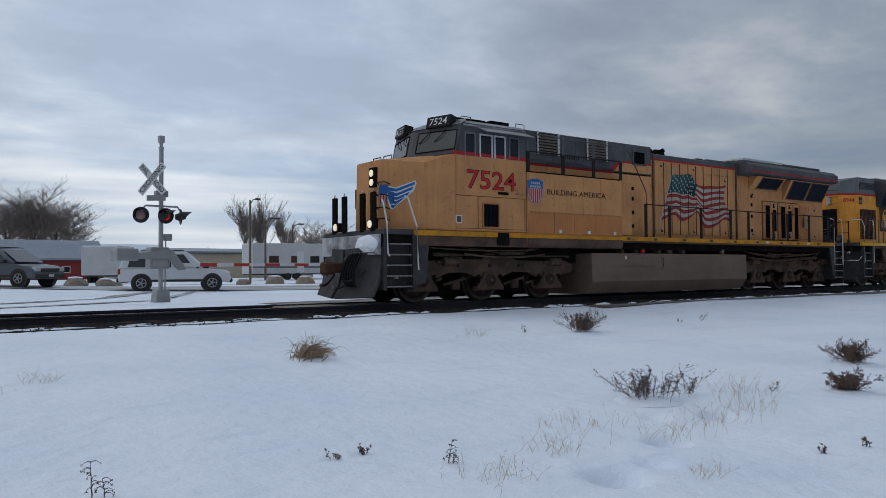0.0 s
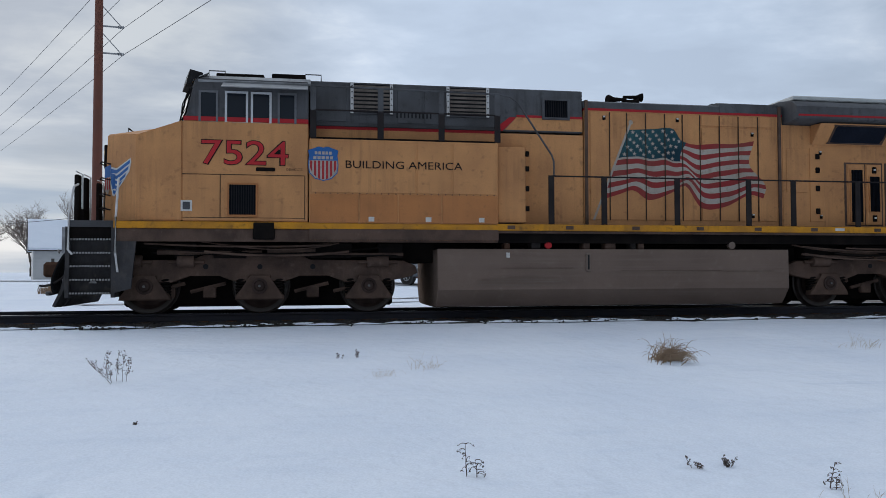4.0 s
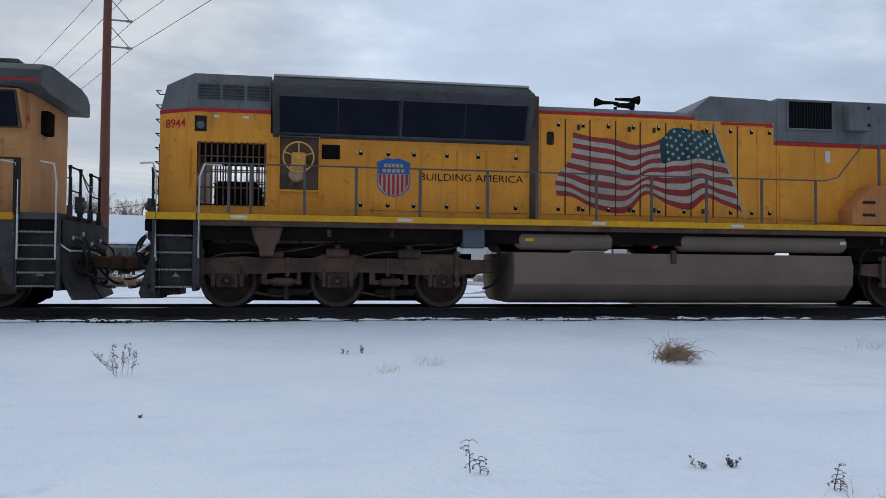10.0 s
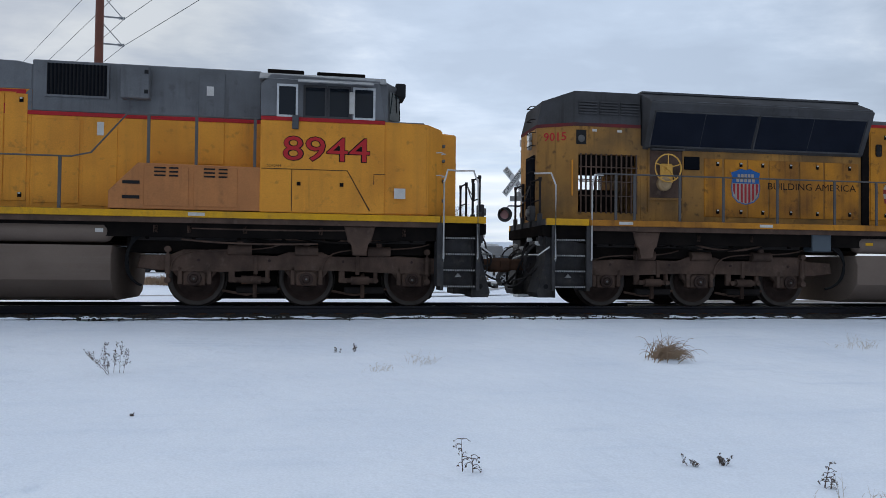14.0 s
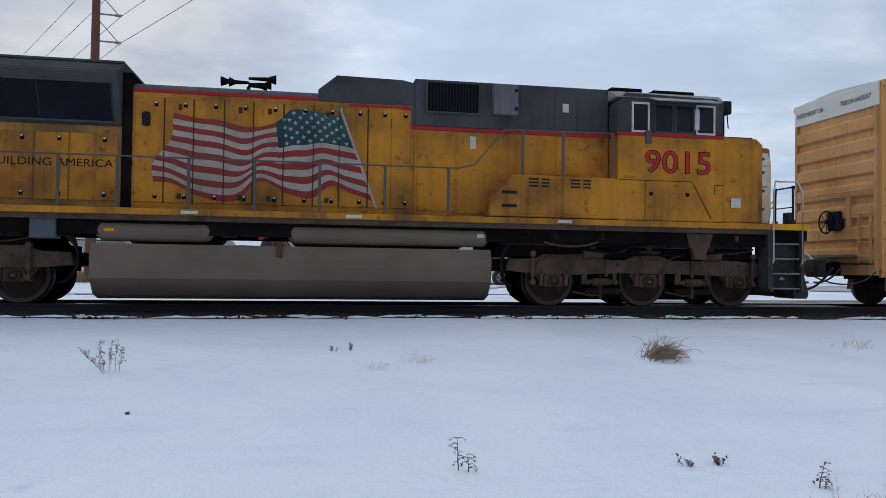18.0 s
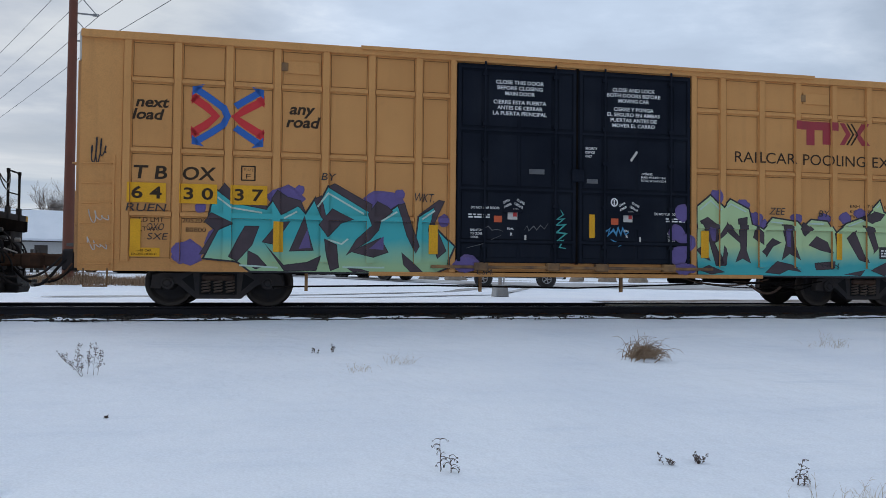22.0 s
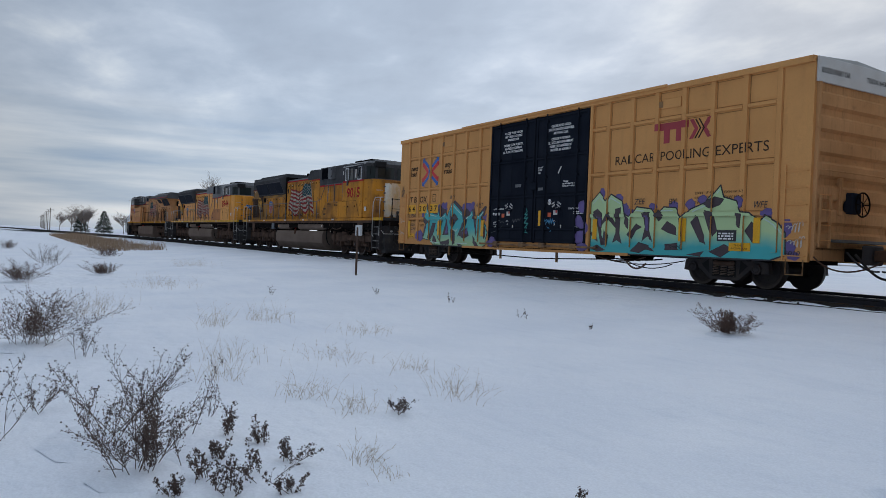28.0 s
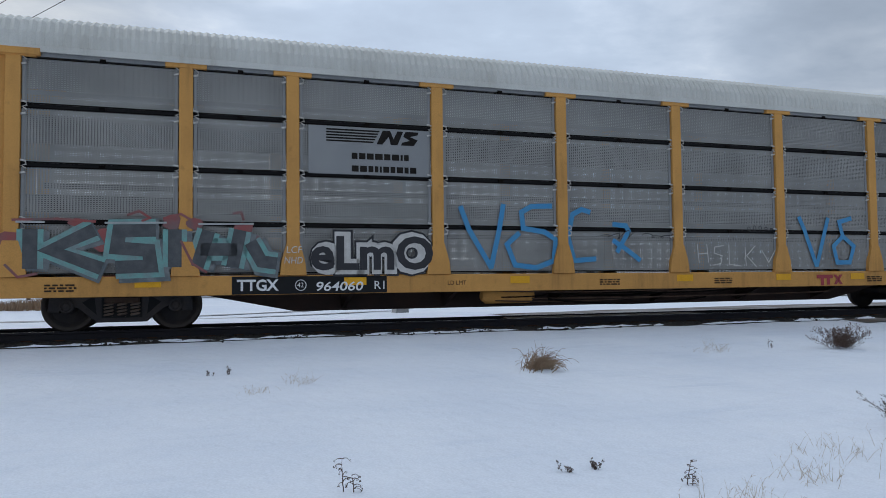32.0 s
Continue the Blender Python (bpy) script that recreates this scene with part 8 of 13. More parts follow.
def bars(owner, x, z, w, h, rows, mat, lay, seed=1, name="small_print"):
    """Small print too fine to read, as rows of bars."""
    rng = random.Random(seed)
    bm = bmesh.new()
    for k in range(rows):
        zz = z + h * (rows - 1 - k) / rows
        u = 0.0
        while u < w * 0.95:
            ln = min(rng.uniform(0.04, 0.16), w - u)
            poly(bm, [(x + u, zz), (x + u + ln, zz), (x + u + ln, zz + h / rows * 0.6), (x + u, zz + h / rows * 0.6)], -0.007)
            u += ln + 0.03
    tagged(flat_part(name, lay(bm), M[mat], owner), kind="stuff")


def panel(owner, x0, x1, z0, z1, mat, lay, y=-0.006, name="reflector", label=""):
    bm = bmesh.new()
    poly(bm, [(x0, z0), (x1, z0), (x1, z1), (x0, z1)], y)
    return flat_part(name, lay(bm), M[mat], owner, label)


def arrow_logo(owner, cx, cz, lay):
    """Blue and red bands that meet and part again like two bent tracks."""
    em = None
    W, Hh = 0.64, 0.58

    def band(path, wide):
        side = []
        for k, q in enumerate(path):
            d = (Vector(path[min(k + 1, len(path) - 1)]) - Vector(path[max(k - 1, 0)])).normalized()
            side.append(Vector((-d.y, d.x)) * wide)
        return [tuple(Vector(q) + n) for q, n in zip(path, side)] + [tuple(Vector(q) - n) for q, n in reversed(list(zip(path, side)))]

    curve = [(-0.92, 0.86), (-0.5, 0.56), (-0.12, 0.26), (-0.02, 0.0), (-0.12, -0.26), (-0.5, -0.56), (-0.92, -0.86)]
    inner = [(-0.98, 0.56), (-0.62, 0.30), (-0.34, 0.0), (-0.62, -0.30), (-0.98, -0.56)]
    flip = [(-u, v) for u, v in inner]
    barb = [[(sx * 1.0, sz * 0.62), (sx * 1.0, sz * 0.92), (sx * 0.66, sz * 0.98)] for sx in (-1, 1) for sz in (-1, 1)]
    spur = [[(sx * 1.02, sz * 0.34), (sx * 1.02, sz * 0.74), (sx * 0.78, sz * 0.62)] for sx in (-1, 1) for sz in (-1, 1)]
    for m, shapes, y in (("logo_blue", [band(curve, 0.105), band([(0.92, 0.86), (0.5, 0.56), (0.2, 0.34)], 0.105), band([(0.92, -0.86), (0.5, -0.56), (0.2, -0.34)], 0.105)] + barb, -0.008),
                         ("logo_red", [band(inner, 0.12), band([(0.98, 0.56), (0.5, 0.25), (0.2, 0.0), (0.5, -0.25), (0.98, -0.56)], 0.12)] + spur, -0.006)):
        bm = bmesh.new()
        for pts in shapes:
            poly(bm, [(cx + u * W, cz + v * Hh) for u, v in pts], y)
        bm.normal_update()
        bmesh.ops.triangulate(bm, faces=bm.faces[:])
        flat_part("emblem_band", lay(bm), M[m], owner, "red and blue crossing-tracks emblem")


# the two sprayed pieces of the first boxcar: outline of the letters, dark wedges, puffs behind, pale strokes
TEAL_BODY = [(-7.22, 0.93), (-6.98, 1.44), (-6.71, 1.56), (-7.13, 1.73), (-7.06, 2.20), (-6.72, 1.95), (-6.12, 1.84), (-6.0, 2.0), (-5.85, 1.74), (-5.54, 1.92), (-5.40, 1.76), (-5.22, 2.06), (-5.15, 1.95), (-4.98, 2.29), (-4.19, 1.82),
             (-4.06, 1.68), (-3.64, 1.97), (-3.30, 1.22), (-3.24, 1.76), (-2.86, 2.0), (-2.98, 1.62), (-2.55, 1.20), (-2.66, 0.95), (-2.66, 0.80), (-2.95, 0.68), (-5.1, 0.69), (-6.4, 0.70), (-6.64, 0.88)]
TEAL_SHADES = [[(-7.22, 1.60), (-7.10, 1.75), (-6.74, 1.58), (-6.98, 1.46), (-7.20, 1.02), (-7.30, 1.0), (-7.04, 1.45)], [(-6.98, 2.16), (-6.88, 2.30), (-6.68, 2.08), (-6.14, 1.98), (-6.12, 1.85), (-6.72, 1.96)],
               [(-6.02, 2.04), (-5.92, 2.20), (-5.74, 2.08), (-5.50, 2.02), (-5.40, 1.80), (-5.54, 1.93), (-5.85, 1.76)], [(-6.50, 1.52), (-6.62, 1.30), (-6.78, 0.96), (-6.64, 0.88), (-6.38, 1.18), (-6.26, 1.52)],
               [(-6.18, 1.24), (-5.90, 1.60), (-5.70, 1.62), (-5.98, 1.20)], [(-5.42, 1.72), (-5.68, 1.08), (-5.26, 1.10), (-5.36, 1.45)], [(-6.44, 1.06), (-6.28, 0.98), (-6.12, 0.80), (-6.30, 0.74), (-6.44, 0.82)],
               [(-6.14, 1.20), (-5.80, 0.80), (-5.36, 0.86), (-5.12, 0.98), (-5.20, 0.72), (-5.78, 0.71)], [(-5.24, 2.05), (-5.12, 2.12), (-5.0, 1.62), (-5.10, 1.72)], [(-4.90, 1.88), (-4.52, 1.69), (-4.74, 1.62), (-4.98, 1.36), (-5.14, 1.58)],
               [(-5.04, 1.30), (-4.82, 1.20), (-4.78, 0.78), (-4.92, 0.72), (-5.0, 1.0)], [(-4.98, 2.30), (-4.86, 2.36), (-4.46, 2.14), (-4.16, 1.98), (-4.18, 1.83)], [(-4.22, 1.80), (-4.04, 2.04), (-3.84, 1.94), (-3.76, 1.86), (-3.98, 1.68), (-4.02, 1.50), (-4.20, 1.30), (-4.62, 1.02), (-4.44, 1.30), (-4.14, 1.58)],
               [(-3.98, 1.34), (-4.54, 1.08), (-4.12, 0.98), (-3.84, 1.08)], [(-3.64, 1.98), (-3.52, 2.02), (-3.42, 1.70), (-3.24, 1.20), (-3.30, 1.08), (-3.46, 1.40)], [(-3.26, 1.80), (-2.84, 2.10), (-2.74, 2.08), (-2.94, 1.66), (-2.70, 1.12), (-2.86, 0.98), (-3.04, 1.52), (-2.92, 1.98)],
               [(-3.56, 1.06), (-3.38, 0.90), (-3.16, 0.70), (-3.38, 0.70), (-3.52, 0.84)], [(-4.60, 0.76), (-4.36, 0.74), (-4.20, 0.70), (-4.50, 0.70)]]
TEAL_CLOUDS = [(-7.52, 1.02, 0.30, 0.8), (-7.30, 1.86, 0.11, 1.0), (-5.78, 2.06, 0.34, 0.7), (-5.52, 2.22, 0.10, 1.0), (-3.92, 2.02, 0.38, 0.7), (-3.62, 2.20, 0.10, 1.0), (-2.74, 1.70, 0.11, 1.2), (-2.30, 0.86, 0.26, 0.7), (-6.9, 1.2, 0.3, 1.0)]
TEAL_GLINTS = [[(-7.0, 2.05), (-6.75, 1.86), (-6.2, 1.78)], [(-5.18, 1.92), (-4.98, 2.18), (-4.3, 1.80)], [(-4.98, 1.30), (-4.72, 1.22), (-4.6, 1.32)], [(-3.98, 1.66), (-3.66, 1.86)], [(-3.18, 1.72), (-2.92, 1.90)], [(-5.8, 1.68), (-5.56, 1.82)], [(-6.6, 0.80), (-5.9, 0.76)], [(-4.7, 0.78), (-3.9, 0.78)]]
GREEN_BODY = [(2.68, 1.30), (2.66, 2.10), (2.99, 2.36), (3.28, 2.10), (3.45, 2.29), (3.88, 2.09), (3.96, 1.76), (4.21, 1.66), (4.45, 1.92), (5.01, 1.85), (5.15, 1.70), (5.39, 1.90), (5.78, 1.87), (5.97, 1.62), (6.26, 1.83), (6.75, 2.0), (7.11, 2.36), (7.20, 2.10), (7.56, 2.0),
              (7.71, 1.74), (7.95, 1.72), (8.2, 1.52), (8.37, 1.66), (8.66, 1.50), (8.84, 1.28), (8.86, 0.82), (8.5, 0.70), (5.0, 0.69), (2.7, 0.70)]
GREEN_SHADES = [[(2.98, 1.36), (3.06, 1.40), (3.30, 0.90), (3.12, 0.90)], [(3.14, 0.92), (3.34, 0.92), (3.38, 1.16), (3.28, 1.30), (3.26, 1.10)], [(3.02, 1.32), (3.37, 1.80), (3.74, 1.42), (3.66, 1.40), (3.38, 1.62)], [(3.64, 1.88), (3.84, 1.92), (3.82, 1.22), (3.92, 0.96), (3.74, 1.06), (3.58, 0.98), (3.70, 1.26)],
                [(2.76, 1.82), (2.92, 1.90), (3.16, 1.74), (3.16, 1.42), (3.0, 1.32), (2.90, 1.58)], [(2.68, 1.22), (2.82, 1.30), (2.98, 1.0), (2.80, 1.08)], [(4.18, 1.20), (4.45, 1.48), (4.64, 1.40), (4.45, 1.32), (4.30, 1.10)], [(4.68, 1.78), (4.92, 1.78), (4.96, 1.32), (5.08, 1.04), (4.86, 1.18), (4.68, 1.04), (4.78, 1.40)],
                [(4.05, 1.72), (4.20, 1.60), (4.20, 1.36), (4.0, 1.50)], [(5.34, 1.36), (5.52, 1.54), (5.78, 1.42), (5.88, 1.20), (5.60, 1.26)], [(5.94, 1.62), (6.12, 1.58), (6.12, 1.08), (6.0, 1.20)], [(6.28, 1.52), (6.46, 1.68), (6.78, 1.0), (6.58, 1.06)], [(6.64, 1.96), (6.96, 2.12), (7.22, 2.06), (7.12, 1.94), (6.86, 1.86)],
                [(6.68, 1.80), (6.92, 1.76), (7.06, 1.32), (6.94, 1.20)], [(7.60, 1.72), (7.74, 1.70), (7.72, 1.40), (7.60, 1.46)], [(7.84, 1.32), (8.0, 1.52), (8.22, 1.36), (8.04, 1.08)], [(4.28, 0.76), (4.56, 0.99), (4.92, 0.92), (5.12, 0.78), (4.82, 0.83), (4.6, 0.73)], [(5.48, 0.96), (5.92, 1.0), (5.92, 0.85), (5.5, 0.83)],
                [(6.88, 0.82), (7.28, 1.0), (7.52, 0.9), (7.2, 0.71)], [(6.2, 0.73), (6.7, 0.82), (6.6, 0.71)], [(2.72, 0.80), (2.95, 0.89), (3.3, 0.76), (3.0, 0.72)], [(5.10, 1.70), (5.20, 1.84), (5.40, 1.70), (5.24, 1.56)]]
GREEN_CLOUDS = [(2.30, 1.98, 0.16, 1.2), (2.20, 1.56, 0.18, 1.0), (2.24, 1.10, 0.20, 1.1), (2.42, 1.36, 0.20, 1.0), (2.36, 0.82, 0.26, 0.5), (3.12, 2.34, 0.15, 1.1), (3.74, 2.18, 0.17, 0.8), (4.02, 1.88, 0.18, 0.9), (4.24, 1.78, 0.12, 1.0), (5.02, 1.92, 0.14, 0.8), (5.72, 1.94, 0.17, 0.7), (6.24, 1.96, 0.15, 0.9),
                (6.62, 2.06, 0.16, 0.7), (7.62, 1.98, 0.17, 0.9), (8.40, 1.72, 0.17, 0.7), (8.88, 1.40, 0.14, 1.4), (8.98, 0.98, 0.13, 1.3), (9.06, 0.80, 0.16, 0.6)]
GREEN_GLINTS = [[(2.74, 2.06), (2.99, 2.26), (3.22, 2.06)], [(3.34, 2.10), (3.46, 2.20), (3.82, 2.04)], [(4.4, 1.84), (4.7, 1.82)], [(5.3, 1.82), (5.7, 1.82)], [(6.3, 1.78), (6.7, 1.92)], [(7.02, 2.20), (7.10, 2.28)], [(8.3, 1.60), (8.6, 1.46), (8.78, 1.26)]]


def boxcar(station, tan, number_style, label):
    C = thing("boxcar", label, "boxcar", "boxcars of the train")
    H = 9.385
    part("car_side", box(bmesh.new(), -H, H, SIDE, -1.42, 0.72, 4.93), M[tan], C, "riveted tan side sheets")
    part("car_side", box(bmesh.new(), -H, H, 1.42, -SIDE, 0.72, 4.93), M[tan], C)
    part("car_floor", box(bmesh.new(), -H, H, -1.42, 1.42, 0.95, 1.1), M["near_black"], C)
    part("roof", prism(bmesh.new(), [(-1.52, 4.93), (-1.50, 5.0), (0, 5.10), (1.50, 5.0), (1.52, 4.93)], "x", -H + 0.02, H - 0.02), M["roof_metal"], C)
    part("top_chord", box(bmesh.new(), -H, H, -1.575, -1.42, 4.86, 5.0, bevel=0.012), M[tan], C)
    part("top_chord", box(bmesh.new(), -H, H, 1.42, 1.575, 4.86, 5.0, bevel=0.012), M[tan], C)
    part("roof_rail", box(bmesh.new(), -4.4, 5.4, -1.61, -1.57, 4.95, 5.02), M[tan], C)
    for s in (-1, 1):
        for sg in (-1, 1):
            part("side_sill", prism(bmesh.new(), [(sg * 2.55, 0.66), (sg * H, 0.68), (sg * H, 0.86), (sg * 2.55, 0.86)], "y", *sorted((s * 1.50, s * 1.42))), M[tan], C)
        part("door_sill", box(bmesh.new(), -4.2, 4.2, *sorted((s * 1.42, s * 1.55)), 0.62, 0.70, bevel=0.01), M[tan], C)
        part("door_track", box(bmesh.new(), -3.0, 3.0, *sorted((s * 1.45, s * 1.60)), 0.78, 0.84, bevel=0.008), M["rust_tan"], C)
    # side posts and the crosswise ribs between them
    post = make_mesh("side_post", prism(bmesh.new(), [(-0.075, 0.0), (-0.06, -0.055), (0.06, -0.055), (0.075, 0.0)], "z", 0.86, 4.87), M[tan])
    for s in (-1, 1):
        for p in POSTS:
            for sg in (-1, 1):
                ob = part("side_post", post, None, C)
                ob.matrix_basis = pose(sg * p, SIDE if s < 0 else -SIDE, 0, 0, 0, 0 if s < 0 else 180)
    for z in (4.16, 2.88, 1.72):
        for sg in (-1, 1):
            for a, b in zip(POSTS, POSTS[1:]):
                x = sorted((sg * (a + 0.075), sg * (b - 0.075)))
                part("side_rib", prism(bmesh.new(), [(SIDE, z - 0.055), (SIDE - 0.05, z - 0.035), (SIDE - 0.05, z + 0.03), (SIDE, z + 0.04)], "x", x[0], x[1]), M[tan], C)
            x = sorted((sg * 2.62, sg * (POSTS[0] - 0.075)))
            part("side_rib", prism(bmesh.new(), [(SIDE, z - 0.055), (SIDE - 0.05, z - 0.035), (SIDE - 0.05, z + 0.03), (SIDE, z + 0.04)], "x", x[0], x[1]), M[tan], C)
    # dirty weld seams round every sheet between posts and ribs
    for sg in (-1, 1):
        bays = [(2.66, POSTS[0] - 0.075)] + [(a + 0.075, b - 0.075) for a, b in zip(POSTS, POSTS[1:])]
        for a, b in bays:
            x0, x1 = sorted((sg * a, sg * b))
            for z0, z1 in ((0.90, 1.665), (1.76, 2.825), (2.92, 4.105), (4.20, 4.85)):
                bm = bmesh.new()
                for u0, u1, v0, v1 in ((x0 + 0.012, x0 + 0.026, z0, z1), (x1 - 0.026, x1 - 0.012, z0, z1), (x0 + 0.03, x1 - 0.03, z0 + 0.012, z0 + 0.024), (x0 + 0.03, x1 - 0.03, z1 - 0.03, z1 - 0.016)):
                    poly(bm, [(u0, v0), (u1, v0), (u1, v1), (u0, v1)], SIDE - 0.0025)
                flat_part("weld_seam", bm, M["seam_tan"], C)
    for sg in (-1, 1):
        part("door_post", box(bmesh.new(), *sorted((sg * 2.52, sg * 2.64)), -1.56, -1.42, 0.70, 4.88, bevel=0.01), M[tan], C)
        part("corner_panel", box(bmesh.new(), *sorted((sg * 8.68, sg * 9.385)), SIDE - 0.012, SIDE, 0.72, 4.87), M[tan], C)
    for x in (-5.5, 5.5):
        part("route_board", box(bmesh.new(), x - 0.32, x + 0.32, SIDE - 0.03, SIDE, 4.42, 4.66, bevel=0.006), M[tan], C)
        if number_style == 2:
            part("route_board", box(bmesh.new(), x - 0.4, x + 0.35, SIDE - 0.056, SIDE, 1.58, 1.78, bevel=0.006), M[tan], C)
            part("board_latch", box(bmesh.new(), x - 0.48, x - 0.30, SIDE - 0.066, SIDE - 0.05, 1.60, 1.76, bevel=0.01), M["rust_tan"], C)
        part("board_latch", box(bmesh.new(), x - 0.40, x - 0.26, SIDE - 0.045, SIDE - 0.02, 4.46, 4.62, bevel=0.01), M["rust_tan"], C)
    # pair of plug doors
    for a, b in ((-2.50, -0.02), (0.02, 2.50)):
        d = part("plug_door", box(bmesh.new(), a, b, -1.53, -1.46, 0.90, 4.84, bevel=0.02), M["door_blue"], C, "dark blue plug door with lock rods")
        for z0, z1 in ((1.0, 1.28), (1.36, 2.30), (2.42, 3.46), (3.60, 4.70)):
            for u0, u1 in ((a + 0.1, a + 0.50), (a + 0.62, a + 1.24), (a + 1.30, a + 1.95), (a + 2.09, b - 0.1)):
                part("door_panel", box(bmesh.new(), u0, u1, -1.542, -1.525, z0, z1, bevel=0.010), M["door_blue"], d)
        for x in (a + 0.56, a + 2.02):
            part("lock_rod", cyl(bmesh.new(), (x, -1.585, 0.86), (x, -1.585, 4.88), 0.022, n=8), M["door_blue"], d)
            for z in (1.2, 2.0, 2.9, 3.6, 4.6):
                part("rod_keeper", box(bmesh.new(), x - 0.05, x + 0.05, -1.60, -1.53, z, z + 0.07), M["door_blue"], d)
        for z in (1.32, 2.36, 3.53, 4.76):
            part("door_rib", box(bmesh.new(), a + 0.04, b - 0.04, -1.572, -1.53, z - 0.03, z + 0.03, bevel=0.012), M["door_blue"], d)
        for x in (a + 0.05, b - 0.05):
            part("door_stile", box(bmesh.new(), x - 0.035, x + 0.035, -1.568, -1.53, 0.92, 4.82, bevel=0.012), M["door_blue"], d)
        for x in (a + 0.5, b - 0.5):
            part("door_roller", box(bmesh.new(), x - 0.14, x + 0.14, -1.62, -1.5, 0.74, 0.90, bevel=0.02), M["rust_tan"], d)
        part("door_handle", box(bmesh.new(), (a + b) / 2 - 0.3, (a + b) / 2 + 0.1, -1.60, -1.55, 1.9, 1.96, bevel=0.01), M["door_blue"], d)
    part("door_gap", box(bmesh.new(), -0.03, 0.03, -1.515, -1.44, 0.88, 4.86), M["near_black"], C)
    part("door_latch", box(bmesh.new(), -0.14, 0.14, -1.62, -1.54, 2.55, 2.8, bevel=0.02), M["door_blue"], C)
    part("wide_door_back", box(bmesh.new(), -2.5, 2.5, 1.46, 1.53, 0.9, 4.84, bevel=0.02), M["door_blue"], C)
    # corrugated ends, ladders, grab irons
    for way in (-1, 1):
        e = part("car_end", box(bmesh.new(), *sorted((way * (H - 0.06), way * H)), -1.42, 1.42, 0.72, 4.93), M["end_tan"], C, "corrugated grimy tan end")
        cap = part("end_cap", box(bmesh.new(), *sorted((way * H, way * (H + 0.05))), -1.46, 1.46, 4.46, 4.99, bevel=0.01), M["white_paint"], e, "white-painted end cap")
        for txt, y in (("EXCESS HEIGHT CAR", -0.85), ("TBOX 643037" if number_style == 1 else "TBOX 632369", 0.75)):
            t = letters(txt, 0.11, 1.0, align="CENTRE", bold=0.01)
            bmesh.ops.rotate(t, cent=(0, 0, 0), matrix=Matrix.Rotation(radians(90 * way), 3, "Z"), verts=t.verts)
            part("cap_words", shift(t, way * (H + 0.056), y * way, 4.66), M["black_paint"], cap, smooth=0)
        for i in range(7):
            z = 1.02 + 0.49 * i
            rib = [(way * H, z - 0.03), (way * (H + 0.07), z + 0.03), (way * (H + 0.07), z + 0.27), (way * H, z + 0.33)]
            part("end_rib", prism(bmesh.new(), rib, "y", -1.34, 1.34, bevel=0.008), M["end_tan"], e, "wide pressed rib")
        for y in (-1.42, 1.34):
            part("corner_post", box(bmesh.new(), *sorted((way * (H - 0.01), way * (H + 0.075))), y, y + 0.08, 0.72, 4.46, bevel=0.01), M["end_tan"], e)
        part("end_handrail", tube(bmesh.new(), [(way * H, -1.3, 2.62), (way * (H + 0.16), -1.3, 2.62), (way * (H + 0.16), 1.0, 2.62), (way * H, 1.0, 2.62)], 0.018, 6), M["end_tan"], e)
        for y in (-1.28, -0.92):
            part("ladder_stile", box(bmesh.new(), *sorted((way * (H + 0.07), way * (H + 0.12))), y - 0.02, y + 0.02, 1.0, 2.1), M["end_tan"], e)
        part("lever_post", box(bmesh.new(), *sorted((way * H, way * (H + 0.1))), -0.62, -0.50, 1.7, 2.5, bevel=0.01), M["end_tan"], e)
        part("crossover_step", box(bmesh.new(), *sorted((way * (H + 0.02), way * (H + 0.35))), -0.9, 0.9, 1.12, 1.18), M["steel"], e)
        part("brake_box", box(bmesh.new(), *sorted((way * H, way * (H + 0.22))), -0.35, 0.0, 1.75, 2.2, bevel=0.03), M["door_blue"], e, "dark blue hand brake housing")
        brake = bmesh.new()
        tube(brake, [(way * (H + 0.3), -0.1 + 0.26 * math.cos(q), 1.95 + 0.26 * math.sin(q)) for q in (math.pi * k / 9 for k in range(19))], 0.018, 5)
        for k in range(4):
            q = math.pi * k / 4
            tube(brake, [(way * (H + 0.3), -0.1 + 0.25 * math.cos(q), 1.95 + 0.25 * math.sin(q)), (way * (H + 0.3), -0.1 - 0.25 * math.cos(q), 1.95 - 0.25 * math.sin(q))], 0.011, 4)
        part("hand_brake_wheel", brake, M["near_black"], e, "dark spoked hand brake wheel")
        for y0, y1 in ((-1.28, -0.92),):
            for i in range(4):
                part("ladder_rung", tube(bmesh.new(), [(way * H, y0, 1.15 + 0.32 * i), (way * (H + 0.11), y0, 1.15 + 0.32 * i), (way * (H + 0.11), y1, 1.15 + 0.32 * i), (way * H, y1, 1.15 + 0.32 * i)], 0.012, 5), M[tan], e)
        for i in range(6):
            z = 0.8 + 0.36 * i
            x = sorted((way * (H - 0.55), way * (H - 0.05)))
            part("ladder_rung", tube(bmesh.new(), [(x[0], SIDE, z), (x[0], SIDE - 0.07, z), (x[1], SIDE - 0.07, z), (x[1], SIDE, z)], 0.013, 5), M[tan], C)
        part("ladder_stile", box(bmesh.new(), *sorted((way * (H - 0.60), way * (H - 0.56))), SIDE - 0.04, SIDE, 0.7, 2.75), M[tan], C)
        part("sill_step", tube(bmesh.new(), [(way * (H - 0.5), -1.5, 0.72), (way * (H - 0.5), -1.5, 0.4), (way * (H - 0.1), -1.5, 0.4), (way * (H - 0.1), -1.5, 0.72)], 0.018, 5), M["rust_tan"], C)
        bm = bmesh.new()
        box(bm, *sorted((way * (H - 0.4), way * (H + 0.6))), -0.2, 0.2, 0.72, 1.0, bevel=0.02)
        part("draft_sill", bm, M["near_black"], C)
